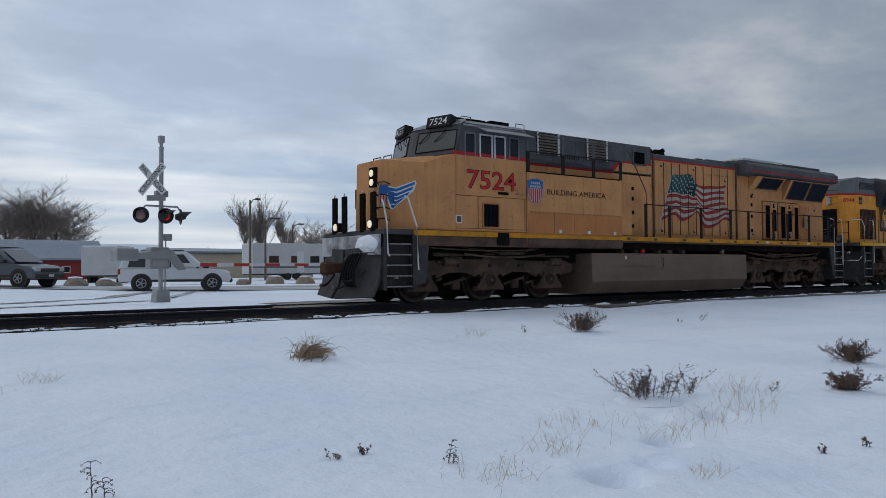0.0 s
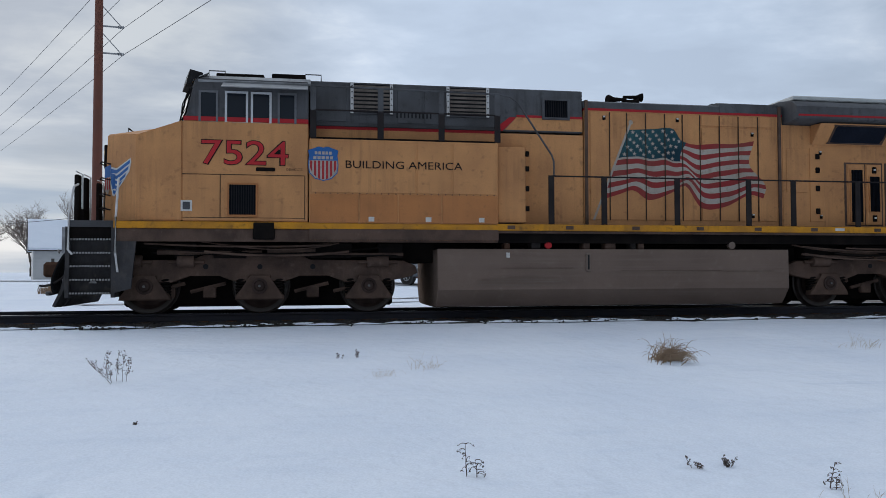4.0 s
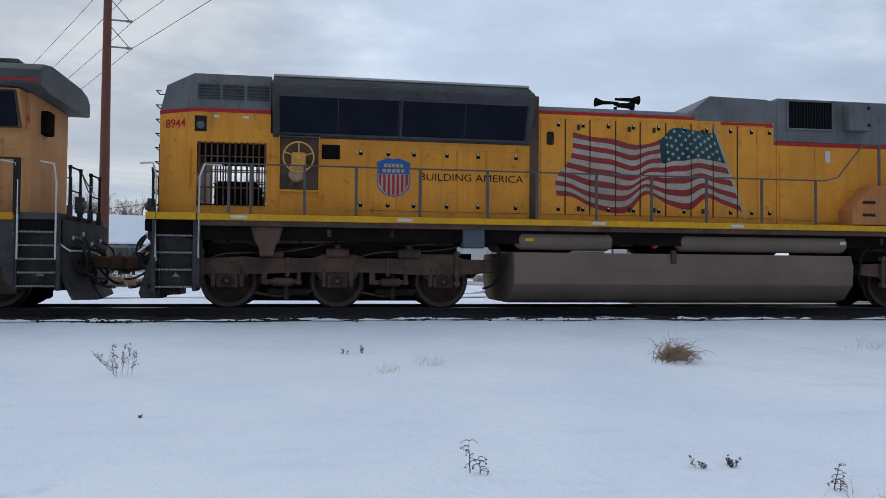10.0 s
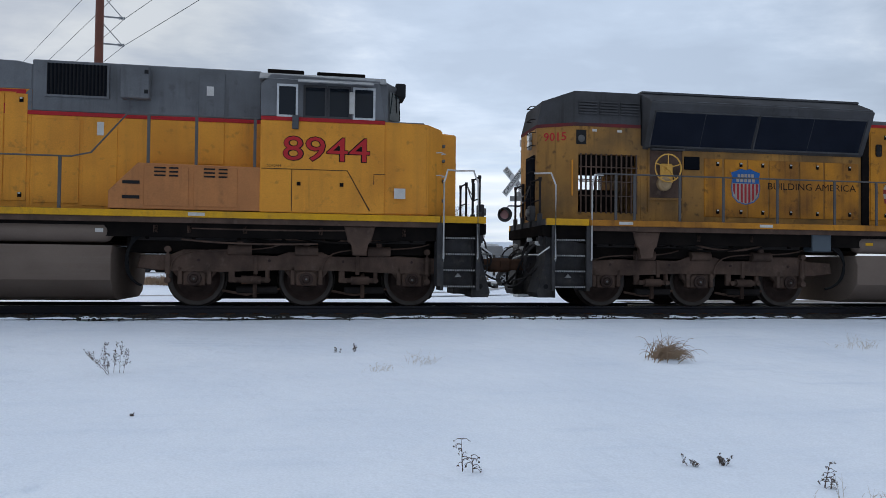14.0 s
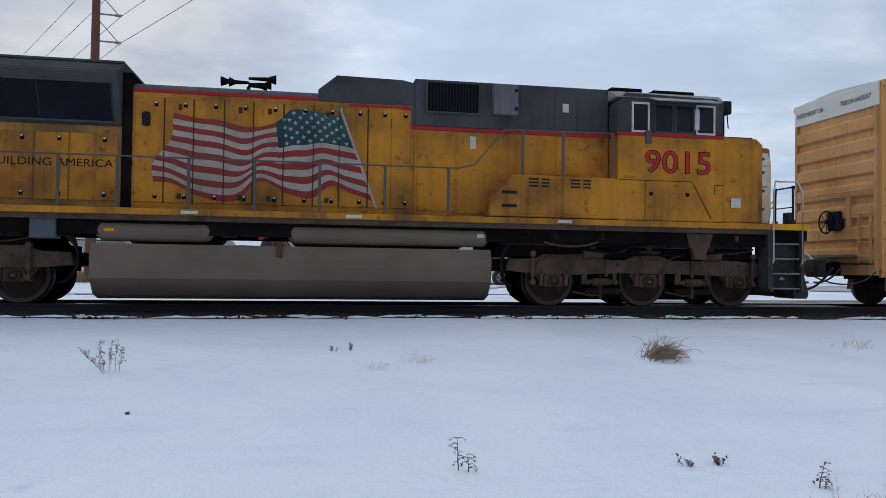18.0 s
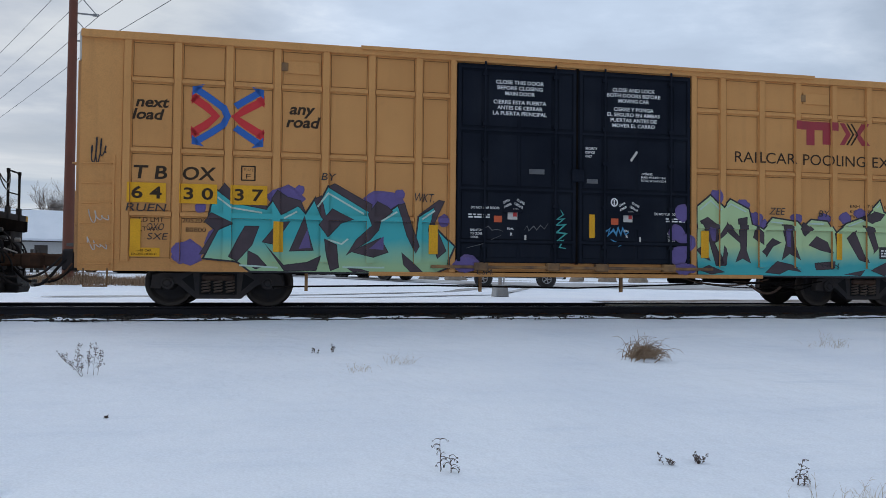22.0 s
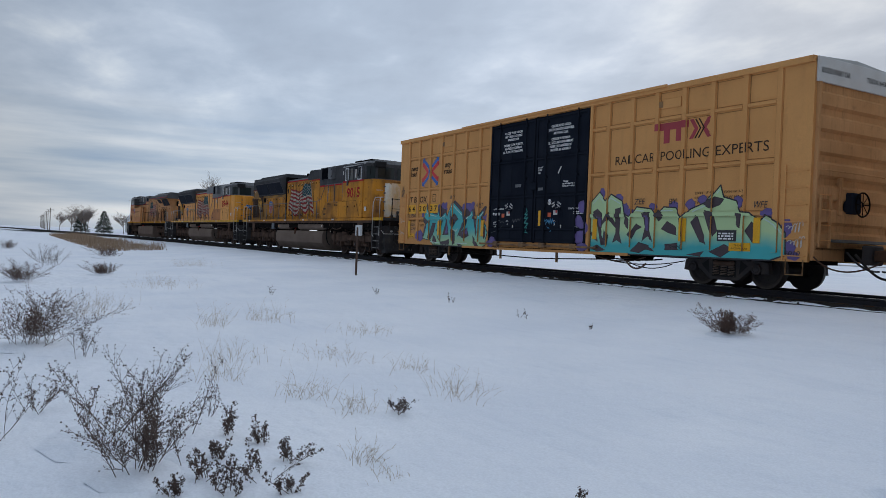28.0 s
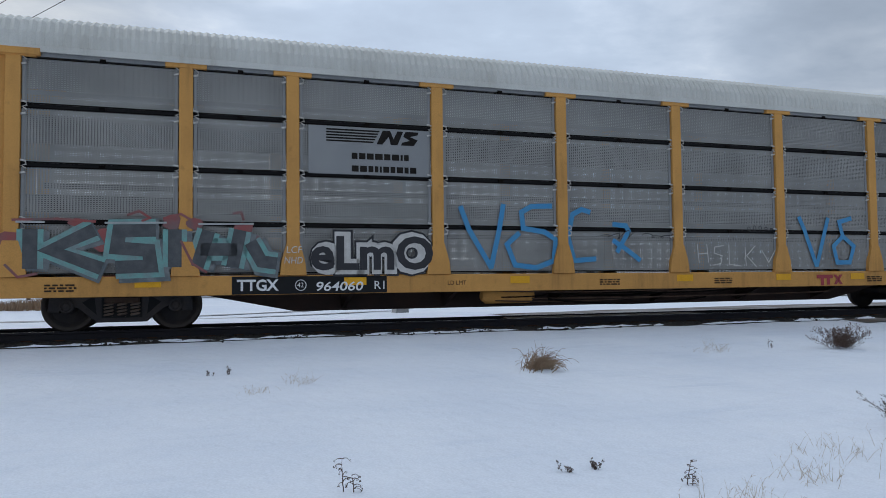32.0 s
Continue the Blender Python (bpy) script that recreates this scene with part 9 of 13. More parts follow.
        hoses(C, way * (H + 0.75), way, 9 + way)
        part("uncoupling_lever", tube(bmesh.new(), bez([(way * (H + 0.1), -1.45, 0.8), (way * (H + 0.35), -1.35, 0.45), (way * (H + 0.7), -0.9, 0.4), (way * (H + 0.9), -0.3, 0.75)]), 0.018, 5), M["rust"], C)
        truck_freight(C, way * 7.0, "cap_blue" if number_style == 2 else "freight_frame")
    part("centre_sill", box(bmesh.new(), -9.0, 9.0, -0.2, 0.2, 0.62, 0.98), M["near_black"], C)
    for x in (-4.2, -2.4, 2.6, 4.6):
        part("crossbearer", prism(bmesh.new(), [(-1.4, 0.95), (-1.4, 0.80), (-0.3, 0.62), (0.3, 0.62), (1.4, 0.80), (1.4, 0.95)], "x", x - 0.05, x + 0.05), M["near_black"], C)
    part("brake_reservoir", lathe(bmesh.new(), [(3.2, 0.1), (3.3, 0.2), (4.3, 0.2), (4.4, 0.1)], "x", 14, (0, -0.8, 0.72)), M["near_black"], C)
    part("brake_valve", box(bmesh.new(), 2.4, 2.9, -1.1, -0.7, 0.5, 0.85, bevel=0.05), M["near_black"], C)
    for x in (-5.4, -2.0, 1.0):
        part("pipe_bracket", box(bmesh.new(), x, x + 0.06, -1.40, -1.34, 0.32, 0.72), M["rust_tan"], C)
    part("train_pipe", tube(bmesh.new(), [(-6.0, -1.37, 0.40), (-3.0, -1.37, 0.44), (0, -1.37, 0.40), (3.0, -1.2, 0.50)], 0.018, 5), M["near_black"], C)
    pipes(C, 2.2, 6.0, -1.3, 0.60, 21 + number_style, 6)
    # paint and lettering
    def lay(bm):
        return conform(bm)
    arrow_logo(C, -6.84 if number_style == 1 else -5.2, 3.55, lay)
    lx = -8.52 if number_style == 1 else -6.88
    car_words(C, "next\nload", lx, 3.43, 0.40, "brown_paint", 0.56, shear=0.25, bold=0.028)
    car_words(C, "any\nroad", lx + 2.72 if number_style == 1 else -4.15, 3.40, 0.40, "brown_paint", 0.60, shear=0.25, bold=0.028)
    bm = bmesh.new()
    for p in ([(0, 1), (1.62, 1), (1.62, 0.62), (1.32, 0.62), (1.32, -0.02), (1.02, -0.02), (1.02, 0.62), (0.72, 0.62), (0.72, -0.08), (0.42, -0.08), (0.42, 0.62), (0.0, 0.62)],
              [(1.66, 0.0), (1.84, 0.0), (2.08, 0.5), (1.84, 1.0), (1.66, 1.0), (1.90, 0.5)], [(2.24, 0.5), (2.36, 0.26), (2.5, 0.0), (2.74, 0.0), (2.44, 0.5), (2.72, 1.0), (2.48, 1.0)]):
        poly(bm, [(5.0 + a * 0.665, 3.57 + b * 0.48) for a, b in p], -0.006)
    bm.normal_update()
    bmesh.ops.triangulate(bm, faces=bm.faces[:])
    em = flat_part("owner_emblem", lay(bm), M["emblem_red"], C, "dark red block emblem")
    bm = bmesh.new()
    for u in (1.90, 2.06):
        poly(bm, [(5.0 + (u + a) * 0.665, 3.57 + b * 0.48) for a, b in ((0, 0), (0.07, 0), (0.31, 0.5), (0.07, 1), (0, 1), (0.24, 0.5))], -0.007)
    bm.normal_update()
    bmesh.ops.triangulate(bm, faces=bm.faces[:])
    flat_part("emblem_chevron", lay(bm), M["brown_paint"], em)
    car_words(C, "RAILCAR", 3.56, 3.10, 0.235, "brown_paint", 1.46, y=-0.006)
    car_words(C, "POOLING", 5.20, 3.10, 0.235, "brown_paint", 1.55)
    car_words(C, "EXPERTS", 6.93, 3.10, 0.235, "brown_paint", 1.43)
    k = 1.0 if number_style == 1 else 0.62

    def door_line(txt, cx, z, h, w=None, turn=0.0, mat="white_letters", bold=0.02):
        t = letters(txt, h, w, align="CENTRE", bold=bold)
        if turn:
            bmesh.ops.rotate(t, cent=(0, 0, 0), matrix=Matrix.Rotation(radians(turn), 3, "Y"), verts=t.verts)
        tagged(flat_part("door_lettering", shift(t, cx, -1.549, z), M[mat], C), kind="stuff")

    for cx, top, lines in ((-1.22, 4.46, (("CLOSE THIS DOOR", 1.0), ("BEFORE CLOSING", 0.94), ("MAIN DOOR", 0.62), ("", 0), ("CIERRE ESTA PUERTA", 1.10), ("ANTES DE CERRAR", 0.94), ("LA PUERTA PRINCIPAL", 1.12))),
                           (1.22, 4.44, (("CLOSE AND LOCK", 0.94), ("BOTH DOORS BEFORE", 1.18), ("MOVING CAR", 0.68), ("", 0), ("CIERRE Y PONGA", 0.88), ("EL SEGURO EN AMBAS", 1.16), ("PUERTAS ANTES DE", 1.02), ("MOVER EL CARRO", 0.94)))):
        for i, (txt, w) in enumerate(lines):
            if txt:
                door_line(txt, cx, top - 0.112 * k * (i - 0.45 * (i > 3)), 0.074 * k, w * k)
    for cx in (-1.36, 1.10):
        door_line("OPEN", cx - 0.12, 2.10, 0.045, 0.15, -28)
        door_line("ABRIR", cx - 0.09, 2.02, 0.045, 0.17, -28)
        door_line("CLOSE", cx + 0.16, 2.10, 0.045, 0.18, 28)
        door_line("CERRAR", cx + 0.12, 2.02, 0.045, 0.20, 28)
        door_line("ASD", cx + 0.06, 1.93, 0.05, 0.13)
        door_line("SEAL", cx - 0.04, 1.56, 0.04, 0.14)
        door_line("R", cx - 0.02, 1.44, 0.06, 0.05)
        panel(C, cx - 0.10, cx + 0.10, 1.76, 1.94 - 0.03, "sticker", lambda bm: shift(bm, 0, -1.543, 0), name="door_sticker")
        panel(C, cx + 0.01, cx + 0.09, 1.82, 1.90, "signal_paint", lambda bm: shift(bm, 0, -1.546, 0), name="door_sticker")
        panel(C, cx + 0.25, cx + 0.29, 1.36, 1.46, "sticker", lambda bm: shift(bm, 0, -1.543, 0), name="door_sticker")
        part("lock_case", box(bmesh.new(), cx - 0.14, cx + 0.34, -1.5455, -1.535, 1.60, 2.22), M["door_blue"], C)
    for cx in (-2.10, 2.10):
        door_line("UNLATCH", cx, 1.52, 0.045, 0.24)
        door_line("TO CLOSE", cx, 1.45, 0.045, 0.24)
        door_line("DOOR", cx - 0.03, 1.38, 0.045, 0.15)
        bars(C, cx - 0.16, 1.78, 0.44, 0.10, 2, "white_letters", lambda bm: shift(bm, 0, -1.543, 0), 4)
    door_line("DO NOT LUBE DOORS", -1.92, 1.96, 0.048, 0.58)
    door_line("DO NOT LUBE DOORS", 1.98, 1.92, 0.048, 0.58)
    door_line("SECURITY", 0.30, 3.22, 0.048, 0.26)
    door_line("DEVICE", 0.27, 3.14, 0.048, 0.20)
    door_line("ONLY", 0.24, 3.06, 0.048, 0.14)
    door_line("OPENING", 1.52, 2.74, 0.045, 0.24)
    door_line("MAIN W 8-0 H 12-4", 1.66, 2.67, 0.045, 0.54)
    door_line("TOTAL W 16-0 H 12-4", 1.66, 2.60, 0.045, 0.56)
    ring = bmesh.new()
    ribbon(ring, [(0.80 + 0.065 * math.cos(q), 2.16 + 0.075 * math.sin(q)) for q in (2 * math.pi * i / 20 for i in range(21))], 0.014, -1.549)
    poly(ring, [(0.785, 2.11), (0.815, 2.11), (0.815, 2.21), (0.785, 2.21)], -1.549)
    flat_part("round_mark", ring, M["white_letters"], C)
    for x0, x1, z0, z1, m in ((-1.74, -1.58, 1.70, 1.83, "orange_sticker"), (0.73, 0.89, 1.70, 1.83, "orange_sticker"), (0.26, 0.38, 1.42, 1.90, "reflector"), (0.20, 0.44, 2.53, 2.62, "grey_light"), (0.18, 0.38, 2.33, 2.38, "sticker"), (-1.02, -0.70, 2.68, 2.78, "grey_light")):
        panel(C, x0, x1, z0, z1, m, lambda bm: shift(bm, 0, -1.543, 0), name="door_sticker")
    if number_style == 1:
        bm = ribbon(bmesh.new(), [(1.16, 3.02), (1.30, 3.22)], 0.025, -1.549)
        flat_part("door_sticker", bm, M["sticker"], C)
    for x in ((-8.42, -5.9, -2.95, 2.85, 6.05, 8.15) if number_style == 1 else (-8.7, -6.62, -3.07, 2.9, 6.2, 8.3)):
        panel(C, x - 0.09, x + 0.09, 1.05, 1.62, "reflector", lay, -0.03, label="yellow reflector tape")
    panel(C, 7.42, 8.0, 0.86, 1.05, "reflector", lay, -0.024, name="height_notice")
    car_words(C, "THIS CAR", 7.56, 0.97, 0.04, "black_paint", 0.26, y=-0.03)
    car_words(C, "EXCESS HEIGHT", 7.49, 0.90, 0.04, "black_paint", 0.44, y=-0.03)
    if number_style == 1:
        car_words(C, "T B", -8.50, 2.36, 0.235, "brown_paint", 0.60, shear=0.12, bold=0.02)
        car_words(C, "OX", -7.64, 2.36, 0.235, "brown_paint", 0.58, shear=0.12, bold=0.02)
        for x, t in ((-8.52, "6 4"), (-7.62, "3 0"), (-6.72, "3 7")):
            panel(C, x - 0.05, x + 0.61, 1.92, 2.28, "reflector", lay, -0.026, "number_patch", "yellow number patch")
            car_words(C, t, x + 0.02, 2.0, 0.21, "brown_paint", 0.52, bold=0.02, y=-0.031)
        car_words(C, "LD LMT", -8.36, 1.57, 0.085, "brown_paint", 0.42)
        car_words(C, "LT WT", -8.36, 1.40, 0.085, "brown_paint", 0.36)
        car_words(C, "205200", -7.62, 1.57, 0.085, "brown_paint", 0.42)
        car_words(C, "80800", -7.56, 1.40, 0.085, "brown_paint", 0.36)
        panel(C, -8.52, -8.0, 0.94, 1.10, "reflector", lay, -0.012, "height_notice")
        car_words(C, "THIS CAR", -8.40, 1.03, 0.04, "black_paint", 0.26, y=-0.016)
        car_words(C, "EXCESS HEIGHT", -8.48, 0.965, 0.04, "black_paint", 0.44, y=-0.016)
        bm = ribbon(bmesh.new(), [(-6.58, 2.38), (-6.34, 2.38), (-6.34, 2.64), (-6.58, 2.64), (-6.58, 2.37)], 0.012, -0.006)
        tagged(flat_part("plate_frame", lay(bm), M["brown_paint"], C), kind="stuff")
        car_words(C, "PLATE", -6.54, 2.55, 0.05, "brown_paint", 0.17)
        car_words(C, "F", -6.50, 2.41, 0.09, "brown_paint", 0.08)
        for x, seed in ((6.36, 6), (7.22, 7)):
            for k, t in enumerate(("EXH  17-0", "EXW  10-8", "EW   10-8", "IL   60-9", "IH   13-0") if seed == 6 else ("EXH W  8-2", "EXW H  6-0", "EW    10-9", "IW     9-2", "CUFT 7550")):
                car_words(C, t, x, 2.20 - 0.115 * k, 0.06, "brown_paint", 0.56)
        outer = lambda bm: conform(shift(bm, 0, -0.002, 0))
        graffiti(C, "teal and green graffiti letters with dark plum shading", TEAL_BODY, TEAL_SHADES, TEAL_CLOUDS, TEAL_GLINTS, outer, "teal_fade")
        graffiti(C, "pale green and turquoise graffiti letters with purple edges", GREEN_BODY, GREEN_SHADES, GREEN_CLOUDS, GREEN_GLINTS, outer, "green_fade")
        sprayed("graffiti_accent", [[(-5.36, 1.50), (-5.52, 1.12), (-5.30, 1.14)], [(-3.92, 1.38), (-4.20, 1.14), (-3.92, 1.12)], [(2.94, 1.70), (3.12, 1.66), (3.10, 1.40), (3.02, 1.42)], [(4.76, 1.70), (4.88, 1.70), (4.88, 1.30), (4.80, 1.32)]], -0.0215, "graffiti_purple", C, outer)
        panel(C, 7.08, 7.62, 1.08, 1.34, "graffiti_ink", lay, -0.026, "data_panel")
        bars(C, 7.12, 1.12, 0.42, 0.18, 3, "white_letters", lambda bm: conform(shift(bm, 0, -0.022, 0)), 8)
        for t, x, z, h, w in (("ZEE", 4.36, 2.00, 0.15, 0.36), ("BY.", 5.56, 1.98, 0.14, 0.28), ("WFE", 8.02, 1.84, 0.15, 0.36), ("WKT.", -3.36, 2.06, 0.17, 0.42), ("BY", -5.12, 2.42, 0.14, 0.26), ("RUEN", -8.58, 1.76, 0.14, 0.66), ("CSM.", -2.10, 0.665, 0.11, 0.34), ("2010", 8.86, 0.80, 0.11, 0.36), ("OXO", -8.24, 1.42, 0.13, 0.3), ("SXE", -8.22, 1.25, 0.12, 0.34)):
            car_words(C, t, x, z, h, "graffiti_ink", w, shear=0.2, bold=0.0, y=-0.03, name="marker_tag")
        for x, z, w, h, sd in ((-9.2, 2.55, 0.28, 0.5, 8), (5.56, 0.84, 0.5, 0.14, 9)):
            scrawl(C, x, z, w, h, sd, "graffiti_ink", outer, 0.010)
        for pts, m in (([(-0.36, 1.98), (-0.30, 1.88), (-0.44, 1.78), (-0.28, 1.80), (-0.46, 1.66), (-0.26, 1.68), (-0.44, 1.52), (-0.24, 1.50), (-0.44, 1.34), (-0.30, 1.36), (-0.38, 1.22), (-0.24, 1.20)], "graffiti_teal"),
                       ([(0.58, 1.66), (0.62, 1.56), (0.70, 1.62), (0.66, 1.48), (0.78, 1.60), (0.84, 1.50), (0.88, 1.64), (0.94, 1.50), (0.98, 1.64), (1.04, 1.50), (1.12, 1.56)], "graffiti_sky"),
                       ([(0.72, 1.40), (0.86, 1.33), (1.00, 1.32), (0.88, 1.25)], "graffiti_sky"), ([(-1.12, 1.56), (-1.06, 1.64), (-1.02, 1.54), (-0.92, 1.64), (-0.86, 1.56), (-0.78, 1.66), (-0.70, 1.58), (-0.62, 1.70)], "grey_light"),
                       ([(-1.95, 1.56), (-1.86, 1.62), (-1.78, 1.54), (-1.66, 1.56), (-1.56, 1.52)], "grey_light"), ([(-2.3, 1.18), (-2.0, 1.26), (-1.6, 1.44)], "grey_light")):
            bm = ribbon(bmesh.new(), pts, 0.022 if m != "grey_light" else 0.008, -0.004, 0.3)
            tagged(flat_part("sprayed_tag", shift(bm, 0, -1.556, 0), M[m], C), kind="stuff")
        for x, z, sd in ((-9.22, 1.5, 31), (-9.22, 1.0, 32), (8.9, 1.3, 33), (8.95, 0.98, 34)):
            scrawl(C, x, z, 0.35, 0.25, sd, "sticker", outer, 0.008)
    else:
        car_words(C, "TB", -9.34, 3.42, 0.24, "brown_paint", 0.40, bold=0.02, y=-0.018)
        car_words(C, "OX", -8.58, 3.46, 0.24, "brown_paint", 0.46, bold=0.02)
        for x, t in ((-9.36, "63"), (-8.58, "23"), (-7.72, "69")):
            car_words(C, t, x, 3.02 + (0.03 if x > -9 else 0), 0.24, "brown_paint", 0.42, bold=0.02, y=-0.018)
        panel(C, -8.66, -8.13, 2.40, 2.56, "reflector", lay, -0.01, "height_notice")
        bars(C, -8.64, 2.64, 0.45, 0.2, 2, "brown_paint", lay, 3)
        bars(C, -7.7, 2.64, 0.4, 0.18, 2, "brown_paint", lay, 5)
        car_words(C, "XGH61C", 5.12, 2.72, 0.10, "brown_paint", 0.52)
        panel(C, 6.15, 6.42, 2.72, 2.80, "sticker", lay, -0.008, "label_plate")
        panel(C, 6.92, 7.32, 2.50, 2.78, "black_paint", lay, -0.008, "data_panel")
        bars(C, 6.96, 2.52, 0.3, 0.2, 3, "white_letters", lambda bm: conform(shift(bm, 0, -0.004, 0)), 8)
        panel(C, 7.66, 8.18, 2.30, 2.50, "reflector", lay, -0.01, "height_notice")
        bars(C, 7.7, 2.33, 0.42, 0.12, 2, "black_paint", lambda bm: conform(shift(bm, 0, -0.006, 0)), 9)
        bars(C, 7.7, 2.58, 0.5, 0.2, 4, "brown_paint", lay, 10)
        for x, sd in ((-7.68, 1), (-6.75, 2)):
            bm = bmesh.new()
            poly(bm, blob(random.Random(sd), x, 1.42, 0.2, 12), -0.012)
            flat_part("white_splash", lay(bm), M["sticker"], C, "white paint splash")
        for x, sd in ((-5.88, 3), (-5.0, 4), (-4.1, 5)):
            scrawl(C, x, 1.25, 0.3, 0.35, sd, "sticker", lay, 0.012)
    TRAIN.append((C, station))


def fade_paint(name, low, high, z0, z1, speck):
    """Sprayed colour that changes with height on the car's side."""
    m = bpy.data.materials.new(name)
    m.use_nodes = True
    nt = m.node_tree
    N, Lk = nt.nodes.new, nt.links.new
    b = nt.nodes["Principled BSDF"]
    b.inputs["Roughness"].default_value = 0.5
    tc, sep, mr, nz = N("ShaderNodeTexCoord"), N("ShaderNodeSeparateXYZ"), N("ShaderNodeMapRange"), N("ShaderNodeTexNoise")
    nz.inputs["Scale"].default_value, nz.inputs["Detail"].default_value = 3.0, 4
    add = N("ShaderNodeMath"); add.operation = "MULTIPLY_ADD"; add.inputs[1].default_value = speck
    Lk(tc.outputs["Object"], sep.inputs[0]); Lk(tc.outputs["Object"], nz.inputs["Vector"])
    Lk(nz.outputs[0], add.inputs[0]); Lk(sep.outputs["Z"], add.inputs[2])
    mr.inputs[1].default_value, mr.inputs[2].default_value = z0, z1
    Lk(add.outputs[0], mr.inputs[0])
    mix = N("ShaderNodeMix"); mix.data_type = "RGBA"
    mix.inputs[6].default_value, mix.inputs[7].default_value = (*low, 1), (*high, 1)
    Lk(mr.outputs[0], mix.inputs[0]); Lk(mix.outputs[2], b.inputs["Base Color"])
    return m


M["rust_tan"] = surface("rusty_tan_paint", (0.30, 0.16, 0.06), 0.75, second=(0.10, 0.06, 0.04), scale=4, amount=0.9)
M["white_letters"] = plain("white_lettering_paint", (0.78, 0.78, 0.78), 0.5)
M["emblem_red"] = surface("dark_red_emblem_paint", (0.36, 0.03, 0.045), 0.5, second=(0.28, 0.04, 0.045), scale=3)
M["logo_blue"] = plain("emblem_blue", (0.02, 0.12, 0.45), 0.5)
M["logo_red"] = plain("emblem_red_bright", (0.62, 0.025, 0.03), 0.5)
M["cap_blue"] = plain("blue_bearing_cap", (0.05, 0.14, 0.26), 0.5)
M["graffiti_purple"] = surface("sprayed_purple", (0.11, 0.075, 0.22), 0.55, second=(0.16, 0.11, 0.26), scale=4)
M["graffiti_purple_deep"] = surface("sprayed_deep_purple", (0.135, 0.095, 0.29), 0.55, second=(0.10, 0.07, 0.22), scale=5)
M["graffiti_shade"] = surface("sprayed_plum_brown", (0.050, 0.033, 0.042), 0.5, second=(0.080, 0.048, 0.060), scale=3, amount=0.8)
M["graffiti_ink"] = surface("sprayed_black", (0.018, 0.018, 0.022), 0.5, second=(0.035, 0.03, 0.035), scale=5)
M["graffiti_light"] = surface("sprayed_pale", (0.52, 0.68, 0.60), 0.5, second=(0.42, 0.6, 0.5), scale=5)
M["graffiti_teal"] = surface("sprayed_teal", (0.04, 0.36, 0.34), 0.5, second=(0.06, 0.28, 0.28), scale=5)
M["graffiti_sky"] = surface("sprayed_sky_blue", (0.04, 0.25, 0.5), 0.5, second=(0.08, 0.28, 0.42), scale=5)
M["teal_fade"] = fade_paint("teal_to_green_spray", (0.36, 0.56, 0.30), (0.045, 0.43, 0.45), 0.98, 1.45, 0.25)
M["green_fade"] = fade_paint("turquoise_to_green_spray", (0.045, 0.42, 0.44), (0.47, 0.64, 0.33), 1.05, 1.45, 0.25)
boxcar(29.43, "box_tan", 1, "tan-yellow boxcar with dark blue double doors and bright graffiti")
boxcar(50.44, "box_tan_two", 2, "clean tan-yellow boxcar with dark blue double doors")


# ---- covered car carrier ----
def screen_material():
    """Galvanised sheet with rows of punched holes, open right through."""
    m = surface("punched_galvanised_screen", (0.325, 0.318, 0.300), 0.6, 0.0, second=(0.23, 0.226, 0.216), scale=1.1, amount=0.8, streak=(0.30, 0.305, 0.30), streak_scale=(0.8, 4, 5), streak_amount=0.4, spec=0.1)
    nt = m.node_tree
    N, Lk = nt.nodes.new, nt.links.new
    out, bsdf = nt.nodes["Material Output"], nt.nodes["Principled BSDF"]
    tc, sep = N("ShaderNodeTexCoord"), N("ShaderNodeSeparateXYZ")
    Lk(tc.outputs["Object"], sep.inputs[0])
    waves = []
    for axis, step in (("X", 0.048), ("Z", 0.034)):
        d = N("ShaderNodeMath"); d.operation = "DIVIDE"; d.inputs[1].default_value = step
        f = N("ShaderNodeMath"); f.operation = "FRACT"
        g = N("ShaderNodeMath"); g.operation = "LESS_THAN"; g.inputs[1].default_value = 0.46 if axis == "X" else 0.42
        Lk(sep.outputs[axis], d.inputs[0]); Lk(d.outputs[0], f.inputs[0]); Lk(f.outputs[0], g.inputs[0])
        waves.append(g)
    both = N("ShaderNodeMath"); both.operation = "MULTIPLY"
    Lk(waves[0].outputs[0], both.inputs[0]); Lk(waves[1].outputs[0], both.inputs[1])
    tr, mix = N("ShaderNodeBsdfTransparent"), N("ShaderNodeMixShader")
    Lk(both.outputs[0], mix.inputs[0]); Lk(bsdf.outputs[0], mix.inputs[1]); Lk(tr.outputs[0], mix.inputs[2])
    Lk(mix.outputs[0], out.inputs[0])
    return m


M["screen"] = screen_material()
M["rack_roof"] = surface("off_white_rack_roof", (0.62, 0.615, 0.57), 0.5, second=(0.52, 0.51, 0.465), scale=0.9, amount=0.7, streak=(0.38, 0.355, 0.30), streak_scale=(5, 5, 0.6))
M["rack_grey"] = surface("plain_grey_sheet", (0.27, 0.275, 0.275), 0.5, second=(0.20, 0.21, 0.22), scale=1.5)


